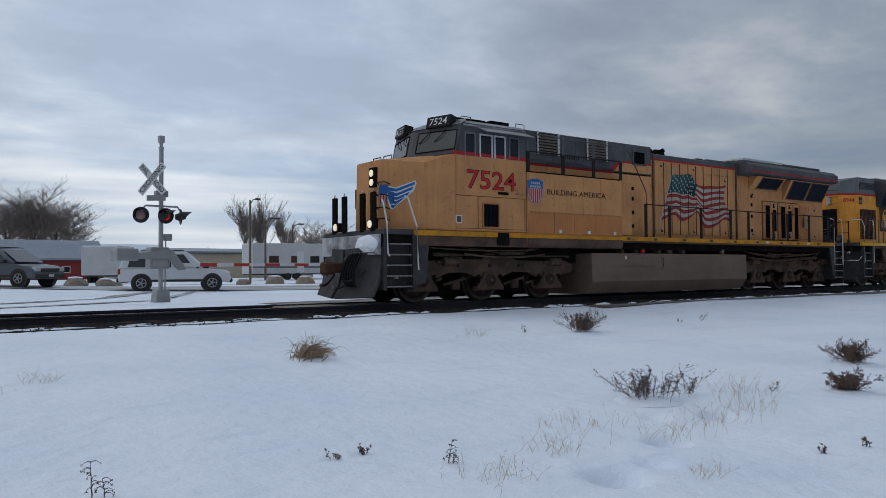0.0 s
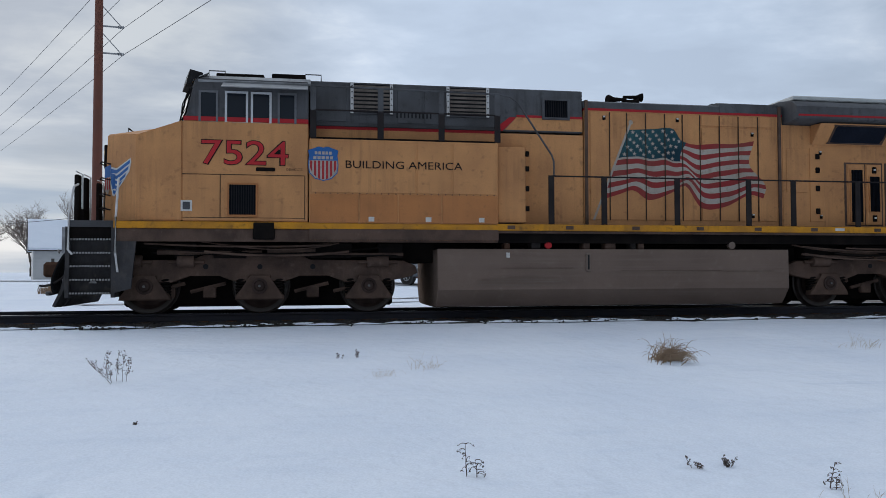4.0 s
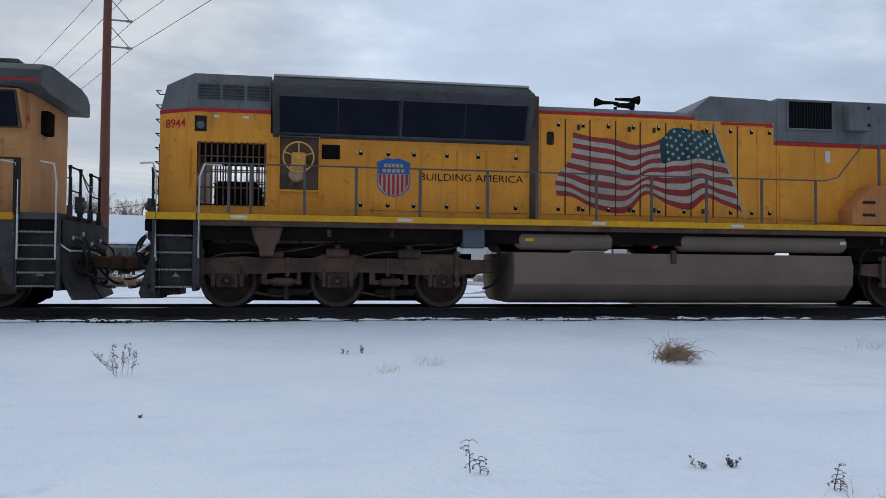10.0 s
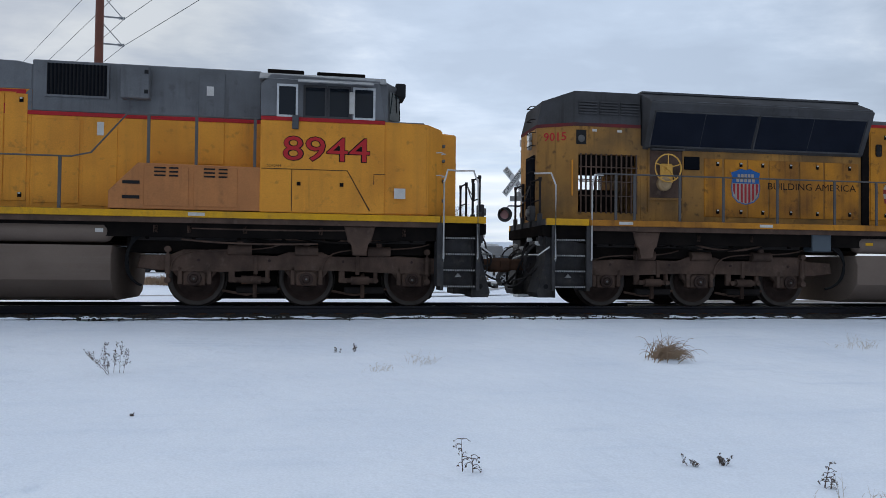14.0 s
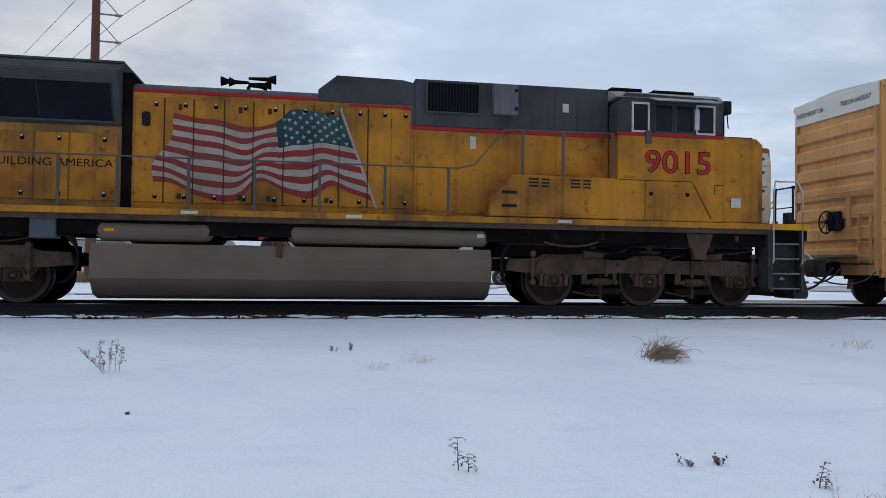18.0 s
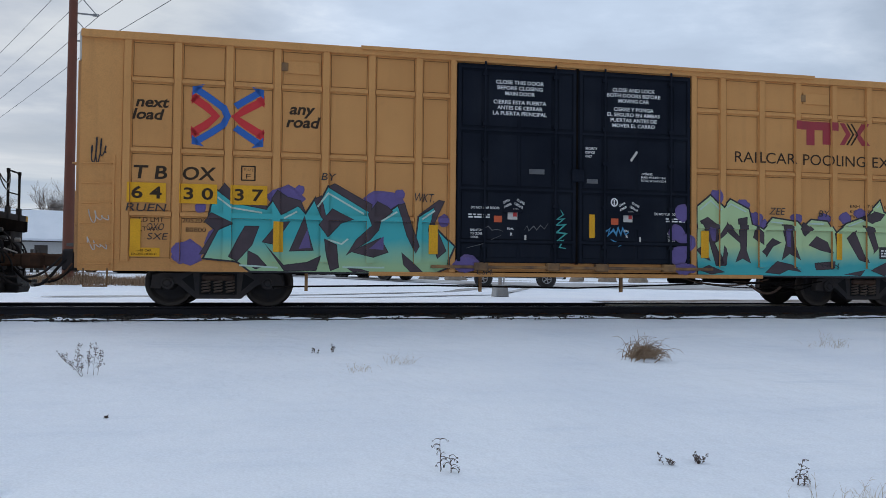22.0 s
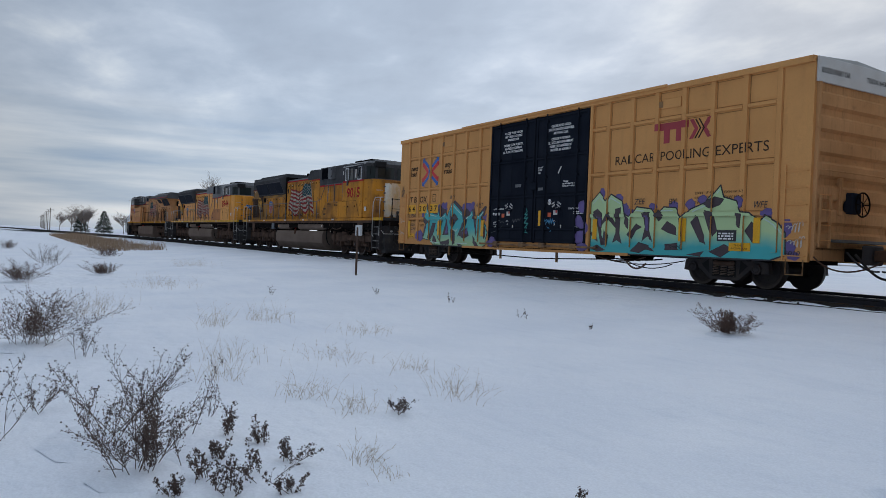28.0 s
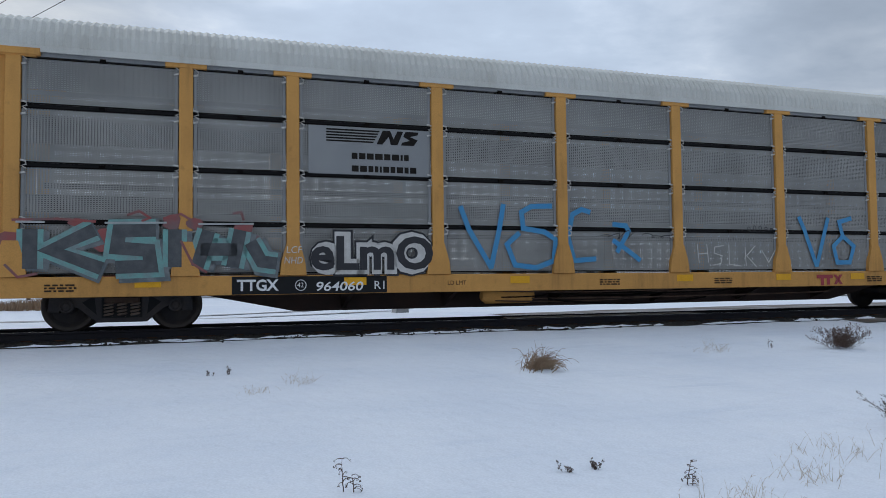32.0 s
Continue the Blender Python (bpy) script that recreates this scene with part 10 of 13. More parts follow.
def car_carrier(station):
    A = thing("car_carrier", "yellow covered railcar for automobiles with grey screens and graffiti", "railcar")
    H = 13.70
    posts = [-11.92, -9.12, -7.19, -4.29, -1.47, 1.46, 4.38, 7.30, 9.12, 11.92]
    # corrugated roof
    bm = bmesh.new()
    rings = []
    n = 396
    for i in range(n + 1):
        x = -H + 0.06 + (2 * H - 0.12) * i / n
        o = 0.028 if i % 2 else 0.0
        prof = [(-1.56, 4.86), (-1.56 - o, 4.95), (-1.54 - o, 5.20 + o), (-1.40 - o, 5.44 + o), (-1.1, 5.60 + o), (0, 5.74 + o), (1.1, 5.60 + o), (1.40 + o, 5.44 + o), (1.54 + o, 5.20 + o), (1.56 + o, 4.95), (1.56, 4.86)]
        rings.append([bm.verts.new((x, y, z)) for y, z in prof])
    for a, b in zip(rings, rings[1:]):
        for k in range(10):
            bm.faces.new((a[k], b[k], b[k + 1], a[k + 1]))
    part("roof", bm, M["rack_roof"], A, "off-white corrugated roof", smooth=12)
    part("roof_edge", box(bmesh.new(), -H + 0.3, H - 0.3, -1.585, -1.555, 4.86, 4.97), M["rack_roof"], A, "flat pale roof edge strip")
    part("roof_torn_edge", prism(bmesh.new(), [(-H + 0.20, 4.92), (-H + 0.46, 4.98), (-H + 0.30, 5.16), (-H + 0.26, 5.28), (-H + 0.02, 5.44), (-H + 0.20, 5.22)], "y", -1.60, -1.575), M["opening"], A, "torn dark roof corner")
    for s in (-1, 1):
        part("side_sill", box(bmesh.new(), -H, H, *sorted((s * 1.38, s * 1.54)), 0.62, 0.98, bevel=0.01), M["rack_yellow"], A, "yellow side sill")
        part("top_rail", box(bmesh.new(), -H, H, *sorted((s * 1.40, s * 1.50)), 4.80, 4.90), M["rack_grey"], A)
        for x in posts:
            bm = bmesh.new()
            box(bm, x - 0.12, x + 0.12, *sorted((s * 1.46, s * 1.56)), 0.98, 4.80, bevel=0.008)
            box(bm, x - 0.36, x + 0.36, *sorted((s * 1.46, s * 1.57)), 4.78, 4.88, bevel=0.008)
            prism(bm, [(x - 0.25, 0.98), (x + 0.25, 0.98), (x + 0.22, 1.25), (x + 0.12, 1.6), (x - 0.12, 1.6), (x - 0.22, 1.25)], "y", *sorted((s * 1.48, s * 1.575)))
            part("side_post", bm, M["rack_yellow"], A, "yellow flared post")
        rows = ((1.02, 1.91), (1.96, 2.89), (2.95, 3.91), (3.97, 4.78))
        for a, b in zip(posts, posts[1:]):
            for z0, z1 in rows:
                w = part("screen_panel", box(bmesh.new(), a + 0.13, b - 0.13, *sorted((s * 1.47, s * 1.478)), z0, z1), M["screen"], A, "punched grey side screen")
                if s < 0:
                    for x in (a + 0.13, b - 0.19):
                        part("panel_edge", box(bmesh.new(), x, x + 0.06, -1.50, -1.475, z0 + 0.02, z1 - 0.02, bevel=0.006), M["rack_grey"], w)
                    for z in (z0, z1 - 0.02):
                        part("panel_edge", box(bmesh.new(), a + 0.13, b - 0.13, -1.49, -1.475, z, z + 0.02), M["near_black"], w)
                    for x in (a + 0.16, b - 0.16):
                        part("panel_clamp", tube(bmesh.new(), [(x - 0.05, -1.515, z1 + 0.10), (x + 0.045, -1.52, z1 + 0.08), (x + 0.055, -1.52, z1 + 0.02), (x - 0.02, -1.52, z1 - 0.0), (x + 0.055, -1.52, z1 - 0.05), (x + 0.045, -1.52, z1 - 0.11), (x - 0.05, -1.515, z1 - 0.13)], 0.019, 6), M["sticker"], w, "pale bent clamp")
                    part("panel_clip", box(bmesh.new(), (a + b) / 2 - 0.05, (a + b) / 2 + 0.05, -1.51, -1.48, z1 - 0.02, z1 + 0.05), M["near_black"], w)
        # black bars behind the screen gaps stand in for the unlit inside
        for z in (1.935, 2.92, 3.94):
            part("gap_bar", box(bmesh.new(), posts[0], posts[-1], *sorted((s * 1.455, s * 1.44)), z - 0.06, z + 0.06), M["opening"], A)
        for way in (-1, 1):
            part("end_panel", box(bmesh.new(), *sorted((way * 12.05, way * 13.1)), *sorted((s * 1.40, s * 1.47)), 0.98, 4.82), M["rack_yellow"], A, "plain yellow end panel")
            part("end_frame", box(bmesh.new(), *sorted((way * 13.1, way * 13.68)), *sorted((s * 1.25, s * 1.40)), 0.98, 4.82, bevel=0.01), M["rack_yellow"], A)
            part("end_post", box(bmesh.new(), *sorted((way * 13.12, way * 13.2)), *sorted((s * 1.36, s * 1.50)), 0.98, 4.82, bevel=0.01), M["rack_yellow"], A)
            part("end_header", box(bmesh.new(), *sorted((way * 11.5, way * 13.7)), *sorted((s * 1.42, s * 1.60)), 4.80, 4.92, bevel=0.01), M["rack_yellow"], A)
            for i in range(9):
                z = 1.05 + 0.44 * i
                part("ladder_rung", tube(bmesh.new(), [(way * 13.15, s * 1.5, z), (way * 13.15, s * 1.54, z), (way * 13.68, s * 1.54, z), (way * 13.68, s * 1.42, z)], 0.013, 5), M["rack_yellow"], A)
    for way in (-1, 1):
        e = part("end_door", box(bmesh.new(), *sorted((way * 13.55, way * 13.66)), -1.25, 1.25, 1.0, 5.3), M["rack_yellow"], A, "folding yellow end door")
        for y in (-0.9, -0.45, 0.0, 0.45, 0.9):
            part("door_fold", box(bmesh.new(), *sorted((way * 13.66, way * 13.70)), y - 0.02, y + 0.02, 1.0, 5.2), M["rust_tan"], e)
        hoses(A, way * (H + 0.85), way, 15 + way)
        part("draft_sill", box(bmesh.new(), *sorted((way * 12.6, way * (H + 0.7))), -0.2, 0.2, 0.70, 1.0, bevel=0.02), M["near_black"], A)
        part("uncoupling_lever", tube(bmesh.new(), bez([(way * H, -1.45, 0.62), (way * (H + 0.2), -1.4, 0.3), (way * (H + 0.6), -0.8, 0.3), (way * (H + 0.9), -0.3, 0.75)]), 0.018, 5), M["rust"], A)
        truck_freight(A, way * 10.2)
    part("deck", box(bmesh.new(), -H, H, -1.38, 1.38, 0.86, 0.98), M["near_black"], A)
    for z in (2.35, 3.75):
        part("upper_deck", box(bmesh.new(), -H + 0.8, H - 0.8, -1.3, 1.3, z, z + 0.07), M["near_black"], A)
    part("centre_sill", prism(bmesh.new(), [(-12, 0.86), (-9.0, 0.66), (-7.0, 0.26), (7.0, 0.26), (9.0, 0.66), (12, 0.86)], "y", -0.35, 0.35), M["rust_dark"], A, "rust-brown fishbelly sill")
    for x in (-6.0, -3.8, -1.2, 1.5, 4.0, 6.4):
        part("crossbearer", prism(bmesh.new(), [(-1.4, 0.86), (-1.4, 0.68), (-0.35, 0.3), (0.35, 0.3), (1.4, 0.68), (1.4, 0.86)], "x", x - 0.04, x + 0.04), M["rust_dark"], A)
    part("air_tank", lathe(bmesh.new(), [(-3.2, 0.1), (-3.1, 0.17), (-2.1, 0.17), (-2.0, 0.1)], "x", 14, (0, -1.1, 0.52)), M["rack_yellow"], A)
    pipes(A, -3.5, 7.0, -1.25, 0.52, 61, 8)

    def lay(bm):
        return shift(bm, 0, -1.545, 0)

    def lay_screen(bm):
        return shift(bm, 0, -1.505, 0)
    # black plate with reporting marks, wordless company plate, small print
    panel(A, -8.31, -5.37, 0.63, 0.96, "opening", lay, -0.002, "mark_plate", "black plate with white marks")
    flat_part("lettering", shift(letters("TTGX", 0.20, 0.76, bold=0.03), -8.22, -1.552, 0.70), M["white_letters"], A)
    flat_part("lettering", shift(letters("964060", 0.17, 0.92, shear=0.2, bold=0.015), -6.78, -1.552, 0.68), M["white_letters"], A)
    flat_part("lettering", shift(letters("R1", 0.16, 0.2), -5.62, -1.552, 0.70), M["white_letters"], A)
    part("round_mark", tube(bmesh.new(), [(-7.05 + 0.1 * math.cos(a), -1.548, 0.79 + 0.1 * math.sin(a)) for a in (2 * math.pi * i / 20 for i in range(21))], 0.008, 4), M["white_letters"], A)
    flat_part("lettering", shift(letters("42", 0.09), -7.12, -1.550, 0.75), M["white_letters"], A)
    flat_part("lettering", shift(letters("27560", 0.11, 0.42), -12.75, -1.476, 2.02), M["black_paint"], A)
    panel(A, -12.95, -12.3, 1.80, 1.98, "reflector", lambda bm: shift(bm, 0, -1.47, 0), -0.006, "height_notice")
    bars(A, -12.9, 1.83, 0.55, 0.13, 2, "black_paint", lambda bm: shift(bm, 0, -1.474, 0), 3)
    panel(A, -12.95, -12.7, 4.35, 4.55, "opening", lambda bm: shift(bm, 0, -1.47, 0), -0.004, "vent_hole")
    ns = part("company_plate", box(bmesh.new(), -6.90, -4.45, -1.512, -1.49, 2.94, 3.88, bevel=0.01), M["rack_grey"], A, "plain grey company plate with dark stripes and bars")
    bm = bmesh.new()
    for k in range(5):
        poly(bm, [(-6.55, 3.58 + 0.055 * k), (-5.62 + 0.03 * k, 3.58 + 0.055 * k), (-5.60 + 0.03 * k, 3.61 + 0.055 * k), (-6.55, 3.61 + 0.055 * k)], -1.516)
    for p in ([(-5.55, 3.56), (-5.43, 3.56), (-5.30, 3.72), (-5.26, 3.56), (-5.12, 3.56), (-5.0, 3.84), (-5.12, 3.84), (-5.2, 3.68), (-5.27, 3.84), (-5.42, 3.84)], [(-5.05, 3.56), (-4.78, 3.56), (-4.70, 3.68), (-4.86, 3.74), (-4.70, 3.78), (-4.68, 3.84), (-4.95, 3.84), (-5.0, 3.74), (-4.86, 3.66), (-5.02, 3.62)]):
        poly(bm, p, -1.516)
    flat_part("plate_emblem", bm, M["black_paint"], ns)
    bars(A, -6.05, 3.25, 1.2, 0.2, 1, "black_paint", lambda bm: shift(bm, 0, -1.510, 0), 5, "plate_bar")
    bars(A, -6.05, 3.0, 1.4, 0.2, 1, "black_paint", lambda bm: shift(bm, 0, -1.510, 0), 6, "plate_bar")
    for x in (-12.6, -9.75, -6.0, -2.5, 1.6, 4.4, 6.7):
        panel(A, x - 0.22, x + 0.22, 0.78, 0.93, "reflector", lay, -0.006, label="yellow reflector tape")
    flat_part("lettering", shift(letters("LD LMT", 0.09, 0.4), -4.1, -1.548, 0.76), M["brown_paint"], A)
    for x in (-11.4, -0.6, 2.4, 7.0):
        bars(A, x, 0.72, 0.5, 0.15, 3, "brown_paint", lay, int(x * 7) % 11)
    bm = bmesh.new()
    for p in ([(0, 1), (1.62, 1), (1.62, 0.62), (1.32, 0.62), (1.32, -0.02), (1.02, -0.02), (1.02, 0.62), (0.72, 0.62), (0.72, -0.08), (0.42, -0.08), (0.42, 0.62), (0.0, 0.62)], [(1.70, 0.0), (2.0, 0.0), (2.62, 1.0), (2.32, 1.0)], [(1.70, 1.0), (2.0, 1.0), (2.64, 0.0), (2.34, 0.0)]):
        poly(bm, [(5.40 + a * 0.31, 0.66 + b * 0.24) for a, b in p], -1.552)
    flat_part("owner_emblem", bm, M["emblem_red"], A)
    # sprayed pieces, fogged onto the screens
    def fog(name, strokes, wide, y, mat, parent, label=""):
        bm = bmesh.new()
        for pts in strokes:
            ribbon(bm, pts, wide, y)
        return tagged(flat_part(name, lay_screen(bm), M[mat], parent, label), kind="stuff")
    strokes = [[(-11.62, 1.80), (-11.62, 1.12)], [(-10.62, 1.80), (-11.30, 1.44), (-10.50, 1.12)], [(-9.62, 1.80), (-10.22, 1.78), (-10.26, 1.48), (-9.74, 1.44), (-9.70, 1.16), (-10.28, 1.14)],
               [(-8.72, 1.80), (-8.92, 1.14)], [(-8.16, 1.82), (-8.30, 1.14)], [(-8.86, 1.46), (-8.22, 1.46)], [(-7.98, 1.60), (-7.78, 1.24), (-7.50, 1.20)], [(-9.30, 1.82), (-9.30, 1.14)]]
    rng = random.Random(5)
    puffs = [(-11.95, 1.60, 0.22, 0.7), (-11.62, 1.30, 0.16, 1.0), (-10.50, 1.62, 0.22, 0.9), (-9.35, 1.95, 0.16, 1.0), (-8.96, 1.92, 0.14, 0.8), (-7.94, 1.50, 0.24, 1.0), (-10.9, 1.92, 0.14, 0.5), (-8.1, 1.86, 0.2, 0.6)]
    g = sprayed("graffiti", [blob(rng, x, z, r, 14, q) for x, z, r, q in puffs], -0.06, "graffiti_red", A, lay_screen, "dull grey and teal graffiti letters with red flecks")
    fog("graffiti_haze", [[(x + 0.05, z - 0.03) for x, z in q] for q in strokes], 0.25, -0.064, "graffiti_mist", g)
    fog("graffiti_outline", strokes, 0.205, -0.068, "graffiti_teal_dull", g)
    fog("graffiti_fill", strokes, 0.115, -0.072, "grey_spray", g)
    fog("graffiti_line", [[(-11.9, 1.95), (-11.2, 1.98), (-10.6, 1.94)], [(-12.0, 1.2), (-11.8, 0.98), (-11.5, 1.04)], [(-9.5, 2.0), (-9.2, 2.1), (-9.0, 1.98)], [(-9.2, 1.62), (-9.0, 1.2), (-8.75, 1.04)], [(-10.1, 2.06), (-9.9, 2.14), (-9.72, 2.02), (-9.86, 1.96)], [(-8.3, 2.12), (-8.15, 2.16), (-8.1, 2.0)]], 0.022, -0.074, "graffiti_red", g)
    fog("graffiti_edge", [[(-11.84, 1.92), (-11.40, 1.92)], [(-10.46, 1.92), (-9.44, 1.94)], [(-8.90, 1.92), (-7.92, 1.94)]], 0.018, -0.075, "graffiti_pale_dull", g)
    # bulging four-letter tag in black and white
    wide = 2.52
    gb = tagged(flat_part("graffiti", shift(letters("eLmO", 0.62, wide, bold=0.17), -6.90, -1.566, 1.10), M["graffiti_ink"], A, "bulging black and white graffiti letters"), kind="stuff")
    for nm, bold, grow_by, y, mat in (("graffiti_white", 0.125, 0.0, -1.571, "sticker"), ("graffiti_inner", 0.03, 0.0, -1.576, "graffiti_ink")):
        tagged(flat_part(nm, shift(letters("eLmO", 0.62, wide - 0.06, bold=bold), -6.87, y, 1.10), M[mat], gb), kind="stuff")
    # loose blue letters
    fog("sprayed_letters", [[(-3.80, 2.37), (-3.62, 1.9), (-3.12, 1.09)], [(-3.14, 1.09), (-2.94, 1.9), (-2.84, 2.44)], [(-1.71, 2.42), (-2.2, 2.40), (-2.43, 2.27), (-2.39, 1.93), (-1.9, 1.86), (-1.63, 1.70), (-1.69, 1.25), (-2.1, 1.10), (-2.59, 1.16), (-2.77, 1.59), (-2.48, 1.84)],
                            [(-0.78, 2.30), (-1.0, 2.36), (-1.22, 2.25), (-1.34, 1.77), (-1.2, 1.25), (-0.66, 1.29)], [(-0.24, 2.05), (0.10, 2.02), (0.17, 1.90), (-0.14, 1.43)], [(-0.24, 1.70), (0.1, 1.5), (0.46, 1.25)],
                            [(4.94, 2.31), (5.10, 2.0), (5.45, 1.10)], [(5.45, 1.10), (5.85, 2.3)], [(6.6, 2.3), (6.2, 2.2), (6.3, 1.85), (6.65, 1.6), (6.5, 1.2), (6.1, 1.2), (6.0, 1.6), (6.3, 1.85)]], 0.055, -0.012, "graffiti_sky", A, "loose sprayed blue letters")
    for t, x, z, h, w in (("LCF", -7.32, 1.40, 0.13, 0.28), ("NHD", -7.36, 1.20, 0.13, 0.34)):
        tagged(flat_part("chalk_tag", shift(letters(t, h, w, shear=0.1), x, -1.582, z), M["sticker"], A), kind="stuff")
    fog("chalk_letters", [[(1.98, 1.62), (2.02, 1.2)], [(2.24, 1.62), (2.28, 1.2)], [(2.0, 1.4), (2.26, 1.42)], [(2.72, 1.6), (2.46, 1.56), (2.44, 1.42), (2.66, 1.36), (2.62, 1.18), (2.40, 1.14)], [(2.86, 1.62), (2.86, 1.16), (3.2, 1.12)], [(3.32, 1.56), (3.34, 1.12)], [(3.62, 1.6), (3.36, 1.36), (3.64, 1.1)], [(3.8, 1.5), (4.0, 1.2), (4.2, 1.5)]], 0.011, -0.012, "sticker", A)
    for x, z, w, h, sd in ((-0.5, 1.72, 0.9, 0.2, 14), (3.4, 1.9, 0.9, 0.16, 15), (0.6, 1.7, 1.0, 0.2, 16)):
        scrawl(A, x, z, w, h, sd, "graffiti_ink", lay_screen, 0.008)
    for x, z, w, h, sd in ((-12.75, 1.3, 0.4, 0.35, 21), (-12.9, 2.2, 0.5, 0.4, 22), (-12.8, 3.1, 0.55, 0.5, 23), (-12.05, 1.4, 0.2, 0.6, 24), (-12.7, 1.12, 0.3, 0.3, 25)):
        scrawl(A, x, z, w, h, sd, "graffiti_ink" if z < 2 else "rack_scratch", lambda bm: shift(bm, 0, -1.46, 0), 0.009 if z < 2 else 0.007)
    TRAIN.append((A, station))


M["rack_scratch"] = surface("scratched_yellow_paint", (0.42, 0.22, 0.07), 0.7, second=(0.5, 0.27, 0.09), scale=6)
M["graffiti_mist"] = surface("sprayed_dark_mist", (0.10, 0.12, 0.13), 0.6, second=(0.20, 0.21, 0.21), scale=6, amount=0.9)
M["graffiti_teal_dull"] = surface("worn_teal_spray", (0.16, 0.38, 0.35), 0.6, second=(0.20, 0.25, 0.25), scale=5, amount=0.9)
M["graffiti_pale_dull"] = surface("worn_white_spray", (0.42, 0.44, 0.43), 0.6, second=(0.3, 0.31, 0.31), scale=5, amount=0.9)
M["rust_dark"] = surface("dark_rusty_sill", (0.05, 0.028, 0.022), 0.85, second=(0.03, 0.022, 0.02), scale=2, amount=0.8)
M["grey_spray"] = surface("dull_grey_spray", (0.06, 0.065, 0.07), 0.6, second=(0.11, 0.115, 0.12), scale=5, amount=0.8)
M["graffiti_red"] = surface("sprayed_dull_red", (0.30, 0.075, 0.07), 0.55, second=(0.15, 0.12, 0.12), scale=3, amount=0.9)
car_carrier(75.32)


# ---- beyond the track: road, vehicles, buildings, trees ----
def bearing(az, y):
    """The place at bearing az (degrees right of straight over the track), y metres out."""
    return math.tan(radians(az)) * y, y


def stand(ob, x, y, turn=0.0, dz=0.0, size=1.0):
    ob.matrix_basis = pose(x, y, ground_z(x, y) + dz, 0, 0, turn) @ Matrix.Scale(size, 4)
    return ob


M["slush"] = surface("grey_slush_road", (0.30, 0.29, 0.29), 0.75, second=(0.48, 0.50, 0.53), scale=0.6, amount=0.9, streak=(0.20, 0.18, 0.17), streak_scale=(0.5, 2.5, 1), streak_amount=0.7, bump=0.02, bump_scale=6)
M["dirt"] = surface("wet_brown_gravel", (0.12, 0.095, 0.075), 0.85, second=(0.35, 0.35, 0.36), scale=1.1, amount=0.8, bump=0.02, bump_scale=12)


def strip(name, path, width, mat, label, cat, z=0.03):
    bm = bmesh.new()
    prev = None
    P = [Vector((*p, 0)) for p in path]
    pts = []
    for a, b in zip(P, P[1:]):
        n = max(1, int((b - a).length / 2.0))
        pts += [a.lerp(b, i / n) for i in range(n)]
    pts.append(P[-1])
    for i, p in enumerate(pts):
        d = (pts[min(i + 1, len(pts) - 1)] - pts[max(i - 1, 0)]).normalized()
        nrm = Vector((-d.y, d.x, 0))
        row = []
        for k in (-1, -0.5, 0, 0.5, 1):
            q = p + nrm * (k * width / 2 + (0.35 * noise.noise(Vector((p.x * 0.5, p.y * 0.5, k))) if abs(k) == 1 else 0))
            row.append(bm.verts.new((q.x, q.y, max(ground_z(q.x, q.y), 0.5) + z)))
        if prev:
            for k in range(4):
                bm.faces.new((prev[k], row[k], row[k + 1], prev[k + 1]))
        prev = row
    tagged(part(name, bm, mat, None), label, cat, kind="structure")


strip("snow_berm", [(6, 43.5), (14, 41), (26, 38.6), (46, 38)], 1.2, M["dirt"], "dirty ploughed snow along the road", "snow bank", 0.12)
strip("road", [(-60, 62), (-20, 50), (10, 38.5), (26, 34), (60, 33), (140, 40)], 6.5, M["slush"], "slushy grey road behind the track", "road")
for k, off in enumerate((0.0, 1.7)):
    strip("tyre_track", [(9.5 + off, 34), (6.0 + off, 29 - off), (0 + off, 26 - off * 0.8), (-7, 24.5 - off * 0.6)], 0.42, M["slush"], "tyre track pressed into snow", "tyre track", 0.02)
strip("gravel_shoulder", [(15, 13.9), (22, 13.9), (34, 13.7), (60, 13.6)], 1.0, M["dirt"], "muddy gravel edge along the track", "gravel", 0.02)
strip("gravel_shoulder", [(9, 20), (16, 21), (30, 21.5), (70, 22)], 2.4, M["dirt"], "muddy gravel crossing behind the track", "gravel", 0.02)

M["glass"] = plain("dark_car_glass", (0.02, 0.024, 0.028), 0.08, spec=0.8)
M["tyre"] = plain("dirty_tyre_rubber", (0.02, 0.019, 0.018), 0.85)
M["rim"] = surface("alloy_rim", (0.35, 0.36, 0.37), 0.4, 0.6, second=(0.2, 0.2, 0.2), scale=6)
M["chrome"] = plain("chrome_trim", (0.5, 0.5, 0.51), 0.2, 0.9)
M["blacktrim"] = plain("black_plastic_trim", (0.02, 0.02, 0.021), 0.6)
M["taillight"] = plain("red_lamp_lens", (0.3, 0.02, 0.02), 0.2)


